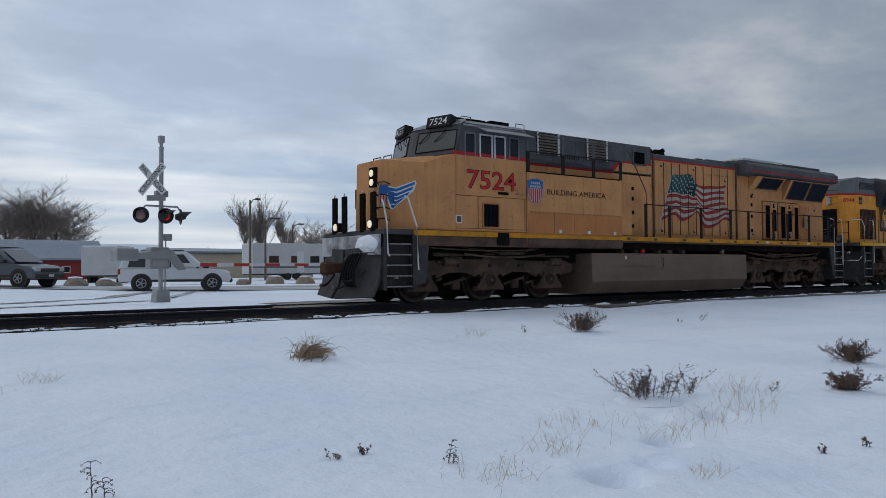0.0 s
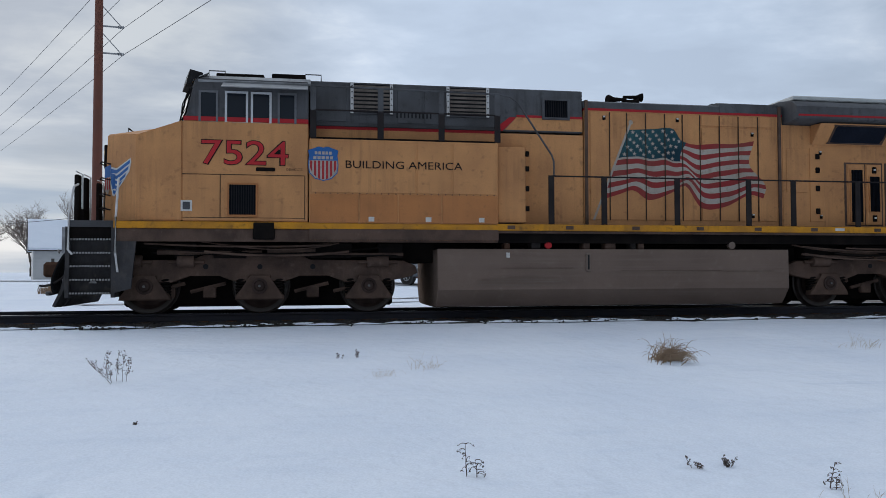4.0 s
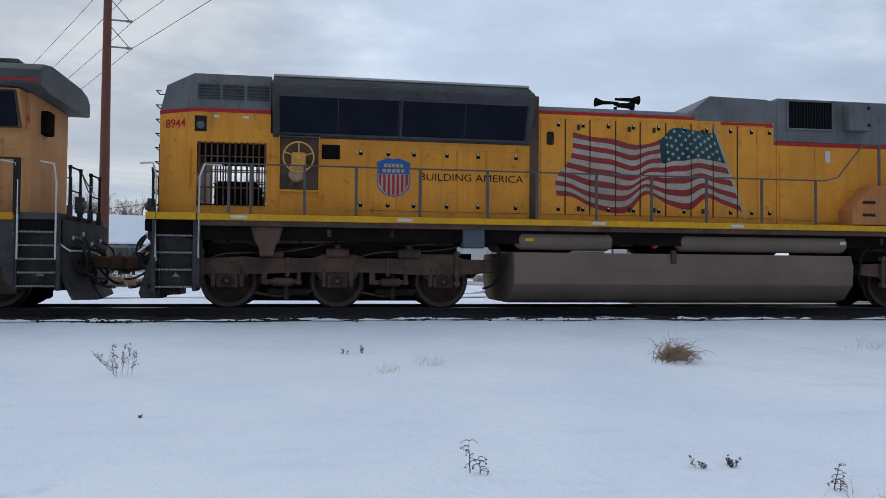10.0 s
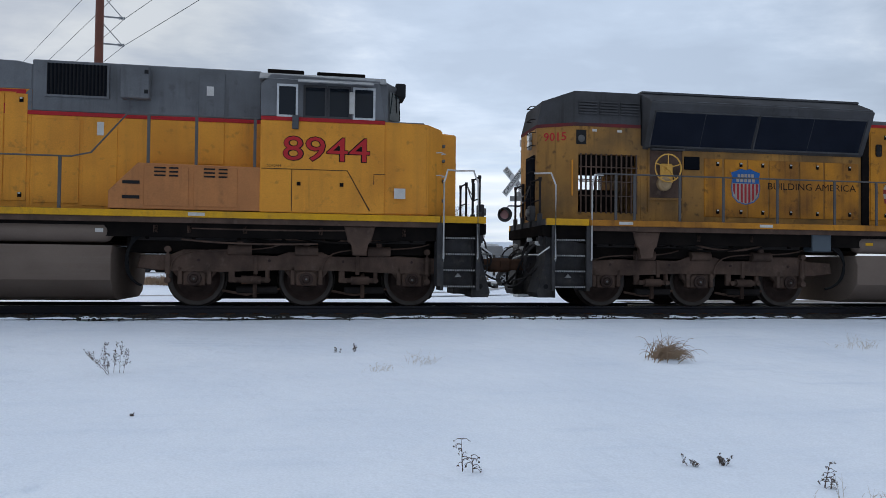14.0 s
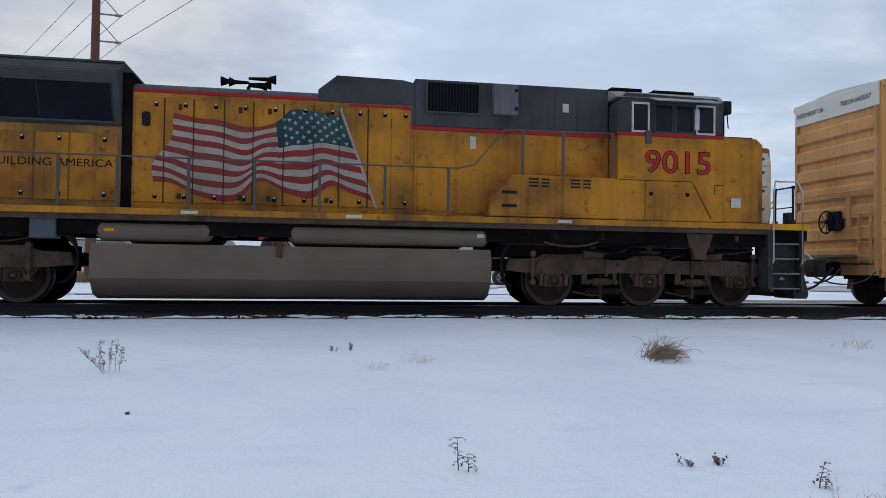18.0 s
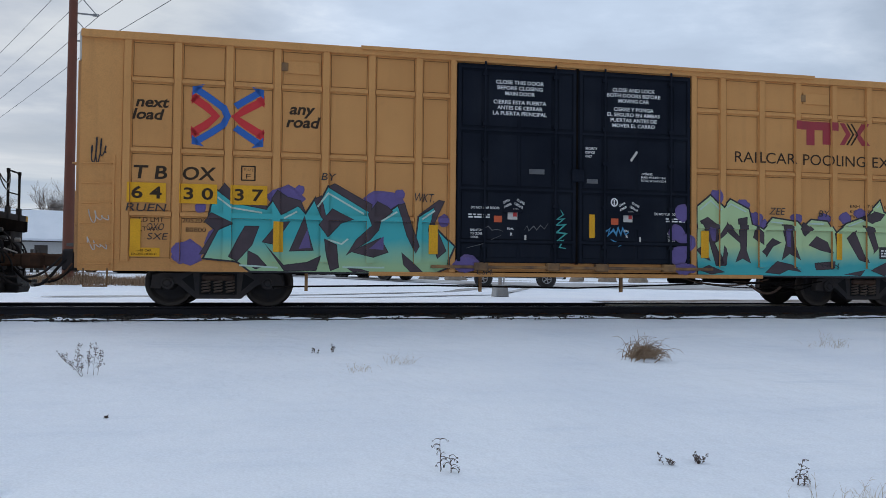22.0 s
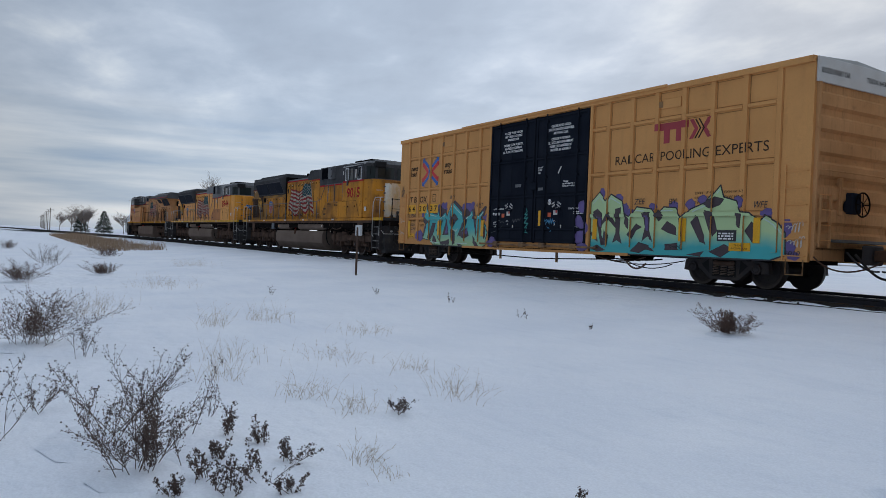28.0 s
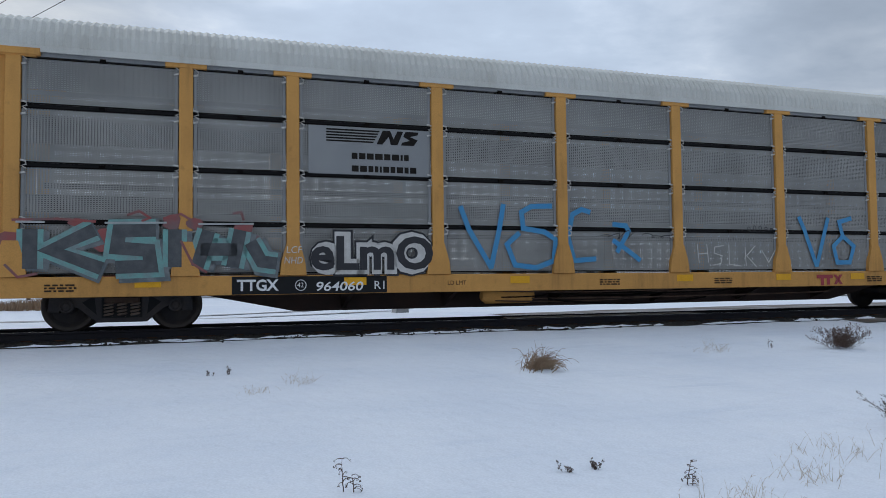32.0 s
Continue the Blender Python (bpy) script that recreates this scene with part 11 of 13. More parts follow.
def vehicle(kind, paint, label, x, y, turn):
    """A parked or waiting vehicle, front towards +x before turning. kind: suv, crossover, pickup, covered_pickup."""
    V = thing("vehicle", label, "pickup truck" if "pickup" in kind else "car", "vehicles waiting behind the track")
    pick = "pickup" in kind
    Ln, W, H = (5.8, 2.0, 1.88) if pick else ((4.87, 1.86, 1.80) if kind == "suv" else (4.8, 1.9, 1.70))
    a, b = -Ln / 2, Ln / 2
    belt = 1.12 if pick else 1.02
    if kind == "crossover":
        low = [(a + 0.05, 0.35), (a, 0.62), (a + 0.08, 0.95), (a + 0.25, belt), (b - 1.25, belt), (b - 0.35, 0.92), (b - 0.04, 0.78), (b, 0.5), (b - 0.1, 0.32)]
    else:
        low = [(a + 0.05, 0.42), (a, 0.62), (a + 0.02, belt - 0.05), (a + 0.1, belt), (b - 1.2, belt), (b - 0.25, belt - 0.08), (b - 0.05, belt - 0.18), (b, 0.55), (b - 0.08, 0.38)]
    bm = prism(bmesh.new(), low, "y", -W / 2, W / 2, bevel=0.06)
    part("body", bm, paint, V, "painted body")
    if kind == "pickup":
        cab = [(-0.95, belt), (-0.75, H), (0.55, H), (1.25, belt)]
    elif kind == "covered_pickup":
        cab = [(a + 0.05, belt), (a + 0.25, H - 0.02), (-0.85, H - 0.02), (-0.7, H), (0.6, H), (1.3, belt)]
    elif kind == "suv":
        cab = [(a + 0.03, belt), (a + 0.32, H - 0.05), (a + 0.7, H), (0.45, H), (1.2, belt)]
    else:
        cab = [(a + 0.15, belt), (a + 0.75, H - 0.10), (a + 1.3, H), (0.4, H - 0.02), (1.35, belt)]
    bm = bmesh.new()
    lo = [bm.verts.new((p[0], s * (W / 2 - (0.03 if p[1] < belt + 0.1 else 0.2)), p[1])) for s in (-1, 1) for p in cab]
    n = len(cab)
    bm.faces.new(lo[:n]); bm.faces.new(lo[n:][::-1])
    for i in range(n):
        bm.faces.new((lo[(i + 1) % n], lo[i], lo[n + i], lo[n + (i + 1) % n]))
    bmesh.ops.bevel(bm, geom=bm.edges[:], offset=0.035, segments=1, affect="EDGES")
    part("cabin", bm, paint, V)
    # side windows between pillars, windscreen
    xs = {"pickup": [(-0.80, -0.10), (0.0, 0.85)], "covered_pickup": [(a + 0.35, -1.0), (-0.65, -0.05), (0.05, 0.9)], "suv": [(a + 0.4, -1.15), (-1.05, -0.2), (-0.1, 0.75)], "crossover": [(a + 0.75, -1.0), (-0.9, -0.05), (0.05, 0.85)]}[kind]
    for s in (-1, 1):
        for x0, x1 in xs:
            z1 = H - 0.14
            y0, y1 = s * (W / 2 - 0.028), s * (W / 2 - 0.155)
            cut = 0.42 if x1 > 0.7 else 0.05
            bm = bmesh.new()
            bm.faces.new([bm.verts.new(v) for v in ((x0, y0 - s * -0.01, belt + 0.06), (x1, y0 + s * 0.01, belt + 0.06), (x1 - cut, y1 + s * 0.015, z1), (x0 + (0.15 if x0 == xs[0][0] else 0.02), y1 + s * 0.015, z1))])
            part("side_window", bm, M["glass"], V, smooth=0)
        part("mirror", box(bmesh.new(), 0.85, 1.0, *sorted((s * (W / 2), s * (W / 2 + 0.2))), belt + 0.02, belt + 0.2, bevel=0.03), M["blacktrim"], V)
        part("side_trim", box(bmesh.new(), a + 0.9, b - 0.95, *sorted((s * (W / 2 - 0.01), s * (W / 2 + 0.015))), 0.42, 0.52), M["blacktrim"], V)
        for wx in (a + Ln * 0.2, b - Ln * 0.175):
            R = 0.39 if pick else 0.36
            arch = bmesh.new()
            cyl(arch, (wx, s * (W / 2 - 0.22), R), (wx, s * (W / 2 + 0.006), R), R + 0.08, n=22)
            part("wheel_arch", arch, M["blacktrim"], V)
            wh = part("wheel", lathe(bmesh.new(), [(s * (W / 2 - 0.2), R - 0.05), (s * (W / 2 - 0.18), R), (s * (W / 2 + 0.01), R), (s * (W / 2 + 0.03), R - 0.06), (s * (W / 2 + 0.02), R * 0.6)], "y", 24, (wx, 0, R)), M["tyre"], V, "dirty black tyre")
            rim = bmesh.new()
            lathe(rim, [(s * (W / 2 + 0.0), R * 0.62), (s * (W / 2 + 0.032), R * 0.62), (s * (W / 2 + 0.036), R * 0.54), (s * (W / 2 + 0.01), R * 0.5), (s * (W / 2 + 0.02), 0.05)], "y", 18, (wx, 0, R))
            for k in range(5):
                ang = 2 * math.pi * k / 5
                tube(rim, [(wx, s * (W / 2 + 0.03), R), (wx + R * 0.56 * math.cos(ang), s * (W / 2 + 0.03), R + R * 0.56 * math.sin(ang))], 0.028, 5)
            part("rim", rim, M["rim"], wh, "spoked alloy rim")
    f = cab[-1][0]
    t = cab[-2]
    bm = bmesh.new()
    bm.faces.new([bm.verts.new(v) for v in ((f - 0.02, -W / 2 + 0.14, belt + 0.05), (f - 0.02, W / 2 - 0.14, belt + 0.05), (t[0] + 0.08, W / 2 - 0.27, H - 0.08), (t[0] + 0.08, -W / 2 + 0.27, H - 0.08))])
    bmesh.ops.translate(bm, vec=(0.045, 0, 0.03), verts=bm.verts)
    part("windscreen", bm, M["glass"], V, smooth=0)
    part("grille", box(bmesh.new(), b - 0.08, b + 0.012, -0.55, 0.55, 0.62, 0.88 if pick else 0.8, bevel=0.02), M["blacktrim"], V)
    part("grille_bar", box(bmesh.new(), b, b + 0.03, -0.6, 0.6, 0.72, 0.77), M["chrome"] if kind != "crossover" else M["blacktrim"], V)
    part("bumper", box(bmesh.new(), b - 0.12, b + 0.06, -W / 2 + 0.05, W / 2 - 0.05, 0.36, 0.56, bevel=0.04), M["chrome"] if pick else M["blacktrim"], V)
    part("rear_bumper", box(bmesh.new(), a - 0.06, a + 0.1, -W / 2 + 0.06, W / 2 - 0.06, 0.42, 0.6, bevel=0.03), M["chrome"] if pick else M["blacktrim"], V)
    part("plate", box(bmesh.new(), b + 0.06, b + 0.07, -0.16, 0.16, 0.42, 0.52), M["sticker"], V)
    for s in (-1, 1):
        part("headlight", box(bmesh.new(), b - 0.28, b + 0.005, *sorted((s * 0.58, s * (W / 2 - 0.02))), 0.66, 0.84, bevel=0.03), M["lens"], V, "clear headlight")
        part("tail_lamp", box(bmesh.new(), a - 0.005, a + 0.12, *sorted((s * (W / 2 - 0.2), s * (W / 2 + 0.002))), 0.75, 1.0, bevel=0.02), M["taillight"], V)
        if kind in ("suv", "crossover"):
            part("roof_rail", tube(bmesh.new(), [(a + 0.9, s * (W / 2 - 0.28), H), (a + 1.0, s * (W / 2 - 0.28), H + 0.06), (0.3, s * (W / 2 - 0.28), H + 0.06), (0.4, s * (W / 2 - 0.28), H)], 0.018, 5), M["blacktrim"], V)
    if kind == "crossover":
        for xx in (-1.0, 0.0):
            part("roof_bar", box(bmesh.new(), xx, xx + 0.07, -0.75, 0.75, H + 0.05, H + 0.09), M["blacktrim"], V)
    if kind == "pickup":
        part("bed_rail", box(bmesh.new(), a + 0.02, -1.0, -W / 2 + 0.01, W / 2 - 0.01, belt, belt + 0.06, bevel=0.02), M["blacktrim"], V)
    stand(V, x, y, turn, 0.03)
    return V


for nm, c, c2 in (("car_white", (0.60, 0.61, 0.62), (0.5, 0.5, 0.5)), ("car_grey", (0.06, 0.07, 0.085), (0.085, 0.095, 0.105)), ("car_red", (0.22, 0.008, 0.014), (0.16, 0.012, 0.016)), ("car_teal", (0.022, 0.032, 0.036), (0.045, 0.052, 0.054)), ("car_slate", (0.07, 0.08, 0.09), (0.1, 0.11, 0.11))):
    M[nm] = surface(nm, c, 0.3, second=c2, scale=1.5, amount=0.5, spec=0.6)
vehicle("suv", M["car_white"], "white four-wheel-drive car waiting at the crossing", *bearing(16.9, 35.5), -16)
vehicle("crossover", M["car_grey"], "grey crossover car with roof bars on the road", *bearing(6.2, 39.5), -48)
vehicle("pickup", M["car_red"], "red pickup truck with open bed on the road", *bearing(-2.0, 42.5), -28)
vehicle("covered_pickup", M["car_teal"], "dark green pickup truck with canopy on the road", *bearing(-6.8, 46.0), -22)
vehicle("crossover", M["car_slate"], "dark slate car on the slushy road", *bearing(-12.8, 47.5), -22)
vehicle("crossover", M["car_slate"], "dark car parked beside the white house", *bearing(-4.6, 57.0), -30)


# crossing signal with lowered gate
M["galv"] = surface("galvanised_mast", (0.36, 0.37, 0.38), 0.45, 0.4, second=(0.28, 0.29, 0.30), scale=4)
M["case_grey"] = surface("grey_signal_case", (0.27, 0.28, 0.28), 0.5, second=(0.2, 0.2, 0.2), scale=3)
M["signal_red"] = glowing("lit_red_signal_lens", (0.75, 0.03, 0.02), 0.25)
M["dead_red"] = plain("unlit_red_lens", (0.12, 0.015, 0.015), 0.2)
M["reflect_white"] = surface("white_sign_sheeting", (0.62, 0.63, 0.63), 0.5, second=(0.52, 0.53, 0.53), scale=4)


def crossing_signal(x, y):
    S = thing("crossing_signal", "grey railway crossing mast, crossed sign, flashing lamps, lowered gate", "crossing signal")
    part("base", prism(bmesh.new(), [(-0.24, 0), (0.24, 0), (0.2, 0.42), (-0.2, 0.42)], "y", -0.24, 0.24, bevel=0.03), M["case_grey"], S, "stepped metal foot")
    part("mast", cyl(bmesh.new(), (0, 0, 0.3), (0, 0, 5.02), 0.075, n=14), M["galv"], S)
    part("bell", lathe(bmesh.new(), [(4.95, 0.07), (5.03, 0.09), (5.09, 0.05), (5.17, 0.06), (5.2, 0.11), (5.41, 0.11), (5.43, 0.02)], "z", 16), M["galv"], S, "round warning bell")
    for ang, txt in ((48, "RAIL      ROAD"), (-48, "CROSSING")):
        b = box(bmesh.new(), -0.61, 0.61, -0.012, 0.012, -0.115, 0.115)
        ob = part("crossbuck_blade", b, M["reflect_white"], S, "white blade of a crossed sign")
        ob.matrix_basis = pose(-0.33, -0.12, 3.97, 0, 0, -52) @ pose(0, -0.03 if ang < 0 else 0, 0, 0, ang, 0)
        part("blade_words", shift(letters(txt, 0.15, 1.12, align="CENTRE", bold=0.012), 0, -0.016, -0.062), M["black_paint"], ob, smooth=0)
    tp = part("track_plate", box(bmesh.new(), -0.3, 0.3, -0.012, 0.012, 3.28, 3.46), M["case_grey"], S)
    tp.matrix_basis = pose(-0.2, -0.1, 0, 0, 0, -40)
    part("junction_box", box(bmesh.new(), -0.2, 0.2, -0.12, 0.12, 3.42, 3.62, bevel=0.02), M["case_grey"], S)
    part("lamp_arm", tube(bmesh.new(), [(-0.72, -0.05, 2.92), (-0.5, 0, 3.12), (0.55, 0, 3.12), (0.72, 0.05, 2.92)], 0.032, 7), M["galv"], S)
    for lx, ly, lit, turn in ((-0.70, -0.16, "dead_lens", -38), (-0.02, -0.24, "dead_red", 62), (0.10, -0.16, "signal_red", -40), (0.66, 0.05, "signal_red", -105 + 180)):
        bk = part("lamp_backing", lathe(bmesh.new(), [(0.0, 0.255), (-0.03, 0.255), (-0.02, 0.10)], "y", 24), M["blacktrim"], S, "round black lamp backing")
        bk.matrix_basis = pose(lx, ly, 2.80, 0, 0, turn)
        part("lamp_lens", lathe(bmesh.new(), [(-0.03, 0.155), (-0.06, 0.15), (-0.08, 0.07), (-0.082, 0.01)], "y", 18), M[lit], bk, "lamp lens")
        hood = bmesh.new()
        for k in range(12):
            a0, a1 = math.pi * (-0.15 + 1.3 * k / 12), math.pi * (-0.15 + 1.3 * (k + 1) / 12)
            hood.faces.new([hood.verts.new((0.18 * math.cos(q), d, 0.18 * math.sin(q))) for q, d in ((a0, -0.02), (a1, -0.02), (a1, -0.16 - 0.22 * math.sin(min(max(a1, 0), math.pi))), (a0, -0.16 - 0.22 * math.sin(min(max(a0, 0), math.pi))))])
        part("lamp_visor", hood, M["blacktrim"], bk)
        part("lamp_can", cyl(bmesh.new(), (0, 0, 0), (0, 0.16, 0), 0.15, 0.08, n=14), M["blacktrim"], bk)
    part("gate_motor", box(bmesh.new(), -0.42, 0.2, -0.26, 0.24, 1.08, 1.78, bevel=0.04), M["case_grey"], S, "grey gate motor case")
    part("motor_lid", box(bmesh.new(), -0.35, 0.14, -0.275, -0.255, 1.16, 1.7, bevel=0.008), M["galv"], S)
    part("counterweight_arm", prism(bmesh.new(), [(-1.05, 1.40), (-1.05, 1.56), (-0.2, 1.66), (0.25, 1.70), (0.62, 1.22), (0.70, 1.06), (0.45, 1.04), (0.1, 1.4)], "y", -0.34, -0.28), M["case_grey"], S)
    part("counterweight", box(bmesh.new(), -1.52, -0.85, -0.40, 0.2, 1.34, 1.72, bevel=0.03), M["case_grey"], S, "grey steel counterweight")
    for k in range(15):
        x0 = 0.6 + 0.6 * k
        part("gate_band", box(bmesh.new(), x0, x0 + 0.6, -0.30, -0.27, 1.15 + 0.002 * k, 1.27 - 0.001 * k), M["gate_red"] if k % 2 else M["reflect_white"], S, "red band" if k % 2 else "white band")
    part("conduit", tube(bmesh.new(), [(0.18, 0.1, 0.4), (0.2, 0.1, 2.0), (0.16, 0.06, 2.1)], 0.025, 6), M["galv"], S)
    part("service_box", box(bmesh.new(), 0.1, 0.34, -0.1, 0.1, 2.0, 2.22, bevel=0.02), M["case_grey"], S)
    stand(S, x, y, 6, 0.05)


# greyed pink: the reflection on the unlit glass is put into its colour
M["dead_lens"] = plain("unlit_red_lens_with_sheen", (0.30, 0.17, 0.17), 0.15)
M["gate_red"] = surface("red_gate_sheeting", (0.42, 0.04, 0.035), 0.5, second=(0.32, 0.04, 0.035), scale=3)
crossing_signal(7.12, 25.0)


# power pole with bracket arms and wires running out over the walker's right
M["corten"] = surface("red_brown_steel_pole", (0.17, 0.055, 0.032), 0.7, second=(0.12, 0.045, 0.03), scale=1.2, amount=0.8)
M["wire"] = plain("dark_wire", (0.05, 0.05, 0.055), 0.6)
M["insulator"] = plain("grey_insulator", (0.25, 0.26, 0.27), 0.4)


def power_line():
    px, py = -8.58, 31.9
    dirn = Vector((math.sin(radians(-30)), math.cos(radians(-30)), 0))
    P = thing("power_pole", "tall red-brown steel power pole with bracket arms", "power pole", "power poles")
    part("shaft", cyl(bmesh.new(), (0, 0, -0.7), (0, 0, 16.4), 0.22, 0.13, n=16), M["corten"], P)
    tips = []
    for z in (9.75, 10.85, 12.2, 13.6):
        arm = bmesh.new()
        tube(arm, [(0, 0, z), (0.85, 0.1, z)], 0.035, 6)
        tube(arm, [(0.1, 0, z + 0.85), (0.80, 0.1, z + 0.06)], 0.02, 5)
        a = part("bracket_arm", arm, M["insulator"], P, "slim bracket arm with a stay")
        ins = bmesh.new()
        for k in range(4):
            cyl(ins, (0.72 + 0.06 * k, 0.1, z), (0.75 + 0.06 * k, 0.1, z), 0.065, n=8)
        part("insulator", ins, M["insulator"], a)
        tips.append(Vector((px + 0.95, py + 0.1, 0.7 + z)))
    P.matrix_basis = pose(px, py, 0.7)
    for i, t in enumerate(tips):
        bm = bmesh.new()
        for sg in (1, -1):
            far = t + dirn * sg * 75
            pts = [t.lerp(far, k / 24) - Vector((0, 0, 0.6 * 4 * (k / 24) * (1 - k / 24))) for k in range(25)]
            tube(bm, pts, 0.014, 4)
        tagged(part("power_wire", bm, M["wire"], None), "thin dark overhead power wire strung between poles", "wire", "power wires")
    for sg in (1, -1):
        copy_thing(P, pose(px + dirn.x * sg * 75, py + dirn.y * sg * 75, 0.5))


power_line()

# street furniture, boulders, poles
M["wood_pole"] = surface("weathered_pole_wood", (0.15, 0.115, 0.09), 0.85, second=(0.09, 0.07, 0.055), scale=3, amount=0.8, streak=(0.2, 0.17, 0.14), streak_scale=(9, 9, 0.4))
M["stone"] = surface("tan_boulder", (0.30, 0.24, 0.18), 0.85, second=(0.18, 0.145, 0.115), scale=2.5, amount=0.8, bump=0.03, bump_scale=5)
M["sign_yellow"] = plain("yellow_warning_sheeting", (0.65, 0.36, 0.02), 0.5)


def boulder(x, y, s, seed):
    rng = random.Random(seed)
    bm = bmesh.new()
    bmesh.ops.create_icosphere(bm, subdivisions=2, radius=1.0)
    for v in bm.verts:
        k = 1 + 0.28 * noise.noise(v.co * 1.3 + Vector((seed, 0, 0))) + 0.08 * rng.uniform(-1, 1)
        v.co = Vector((v.co.x * s * k, v.co.y * s * 0.7 * k, max(v.co.z * k, -0.3) * s * 0.62 + s * 0.15))
    ob = part("boulder", bm, M["stone"], None, smooth=20)
    tagged(ob, "rough tan boulder with snow on top", "boulder", "boulders by the road")
    cap = bmesh.new()
    bmesh.ops.create_icosphere(cap, subdivisions=2, radius=1.0)
    for v in cap.verts:
        k = 1 + 0.2 * noise.noise(v.co * 1.5 + Vector((seed, 3, 0)))
        v.co = Vector((v.co.x * s * 0.6 * k, v.co.y * s * 0.45 * k, v.co.z * s * 0.12 + s * 0.72))
    part("snow_cap", cap, M["roof_snow"], ob, "thin snow cap")
    stand(ob, x, y)


for i, (az, y, s) in enumerate(((10.4, 45, 0.62), (12.3, 45.5, 0.55), (21.6, 46, 0.5), (23.9, 46, 0.7), (26.1, 45, 0.66), (13.0, 47, 0.35))):
    boulder(*bearing(az, y), s, i + 2)


def lamp_post(az, y, h, arm):
    L = thing("street_lamp", "slim dark street lamp on a tall pole", "street lamp", "street lamps")
    part("pole", cyl(bmesh.new(), (0, 0, 0), (0, 0, h), 0.10, 0.07, n=10), M["wood_pole"], L)
    part("lamp_arm", tube(bmesh.new(), [(0, 0, h - 0.3), (arm * 0.5, 0, h + 0.05), (arm, 0, h + 0.1)], 0.035, 6), M["blacktrim"], L)
    part("lamp_head", box(bmesh.new(), *sorted((arm * 0.8, arm * 1.5)), -0.12, 0.12, h + 0.02, h + 0.16, bevel=0.03), M["blacktrim"], L)
    stand(L, *bearing(az, y))


lamp_post(22.1, 52, 6.0, 0.5)
lamp_post(23.2, 60, 5.2, 0.9)
lamp_post(25.2, 70, 5.4, 0.8)


def wood_pole(az, y, h, label="weathered wooden utility pole beside the road"):
    U = thing("utility_pole", label, "utility pole", "utility poles")
    part("shaft", cyl(bmesh.new(), (0, 0, -0.3), (0, 0, h), 0.17, 0.12, n=12), M["wood_pole"], U)
    part("crossarm", box(bmesh.new(), -0.7, 0.1, -0.06, 0.06, h - 0.6, h - 0.5), M["wood_pole"], U)
    part("transformer", cyl(bmesh.new(), (-0.75, 0, h - 0.62), (-0.75, 0, h - 0.42), 0.09, n=10), M["insulator"], U)
    stand(U, *bearing(az, y))


wood_pole(2.4, 45, 7.4)
bm = bmesh.new()
a = Vector((*bearing(2.4, 45), 7.4))
for e, sag in ((Vector((-34, 66, 5.2)), 0.9),):
    tube(bm, [a.lerp(e, k / 12) - Vector((0, 0, 4 * sag * (k / 12) * (1 - k / 12))) for k in range(13)], 0.018, 4)
tagged(part("service_wire", bm, M["wire"], None), "thin sagging service wire from the wooden pole", "wire")
for i, (az, y, h) in enumerate(((-13.6, 52, 1.0), (-11.0, 52, 1.2), (1.8, 46, 1.7), (-7.0, 60, 1.0))):
    p = thing("fence_post", "short weathered wooden post in snow", "post", "posts by the road")
    part("shaft", box(bmesh.new(), -0.09, 0.09, -0.09, 0.09, -0.2, h, bevel=0.015), M["wood_pole"], p)
    stand(p, *bearing(az, y))


def warning_sign(az, y):
    W = thing("warning_sign", "yellow diamond road sign with dark ring of arrows", "road sign")
    part("post", box(bmesh.new(), -0.03, 0.03, -0.03, 0.03, -0.2, 2.6), M["galv"], W)
    d = part("plate", box(bmesh.new(), -0.42, 0.42, -0.02, 0.0, -0.42, 0.42), M["sign_yellow"], W, "yellow diamond plate")
    d.matrix_basis = pose(0, -0.04, 2.7, 0, 45, 0)
    for k in range(3):
        arc = [(0.2 * math.cos(q), -0.03, 0.2 * math.sin(q)) for q in (2 * math.pi * (k / 3 + 0.07 * j / 2) for j in range(8))]
        part("arrow", tube(bmesh.new(), arc, 0.035, 5), M["black_paint"], d)
    stand(W, *bearing(az, y))


warning_sign(-8.1, 50)


def milepost(x, y):
    P = thing("track_marker", "thin steel post with a small white plate beside the track", "track marker")
    part("post", box(bmesh.new(), -0.025, 0.025, -0.025, 0.025, -0.2, 1.55), M["grime"], P)
    part("plate", box(bmesh.new(), -0.12, 0.0, -0.1, 0.1, 1.28, 1.62, bevel=0.005), M["reflect_white"], P)
    part("plate_bars", box(bmesh.new(), -0.125, -0.005, -0.05, 0.05, 1.36, 1.40), M["black_paint"], P)
    stand(P, x, y, -65)


milepost(-22.4, 9.6)

# buildings
M["siding_white"] = surface("white_lap_siding", (0.52, 0.52, 0.51), 0.6, second=(0.42, 0.42, 0.41), scale=1.2, streak=(0.36, 0.36, 0.35), streak_scale=(0.4, 0.4, 8))
M["barn_red"] = surface("barn_red_boards", (0.26, 0.025, 0.022), 0.7, second=(0.2, 0.03, 0.025), scale=1, streak=(0.15, 0.02, 0.02), streak_scale=(5, 5, 0.3))
M["metal_roof"] = surface("blue_grey_sheet_roof", (0.22, 0.25, 0.29), 0.5, 0.2, second=(0.28, 0.31, 0.35), scale=0.7, streak=(0.36, 0.39, 0.43), streak_scale=(2, 0.3, 0.3))
M["beige"] = surface("beige_shed_wall", (0.42, 0.36, 0.27), 0.7, second=(0.36, 0.31, 0.24), scale=1, streak=(0.3, 0.26, 0.2), streak_scale=(4, 4, 0.3))
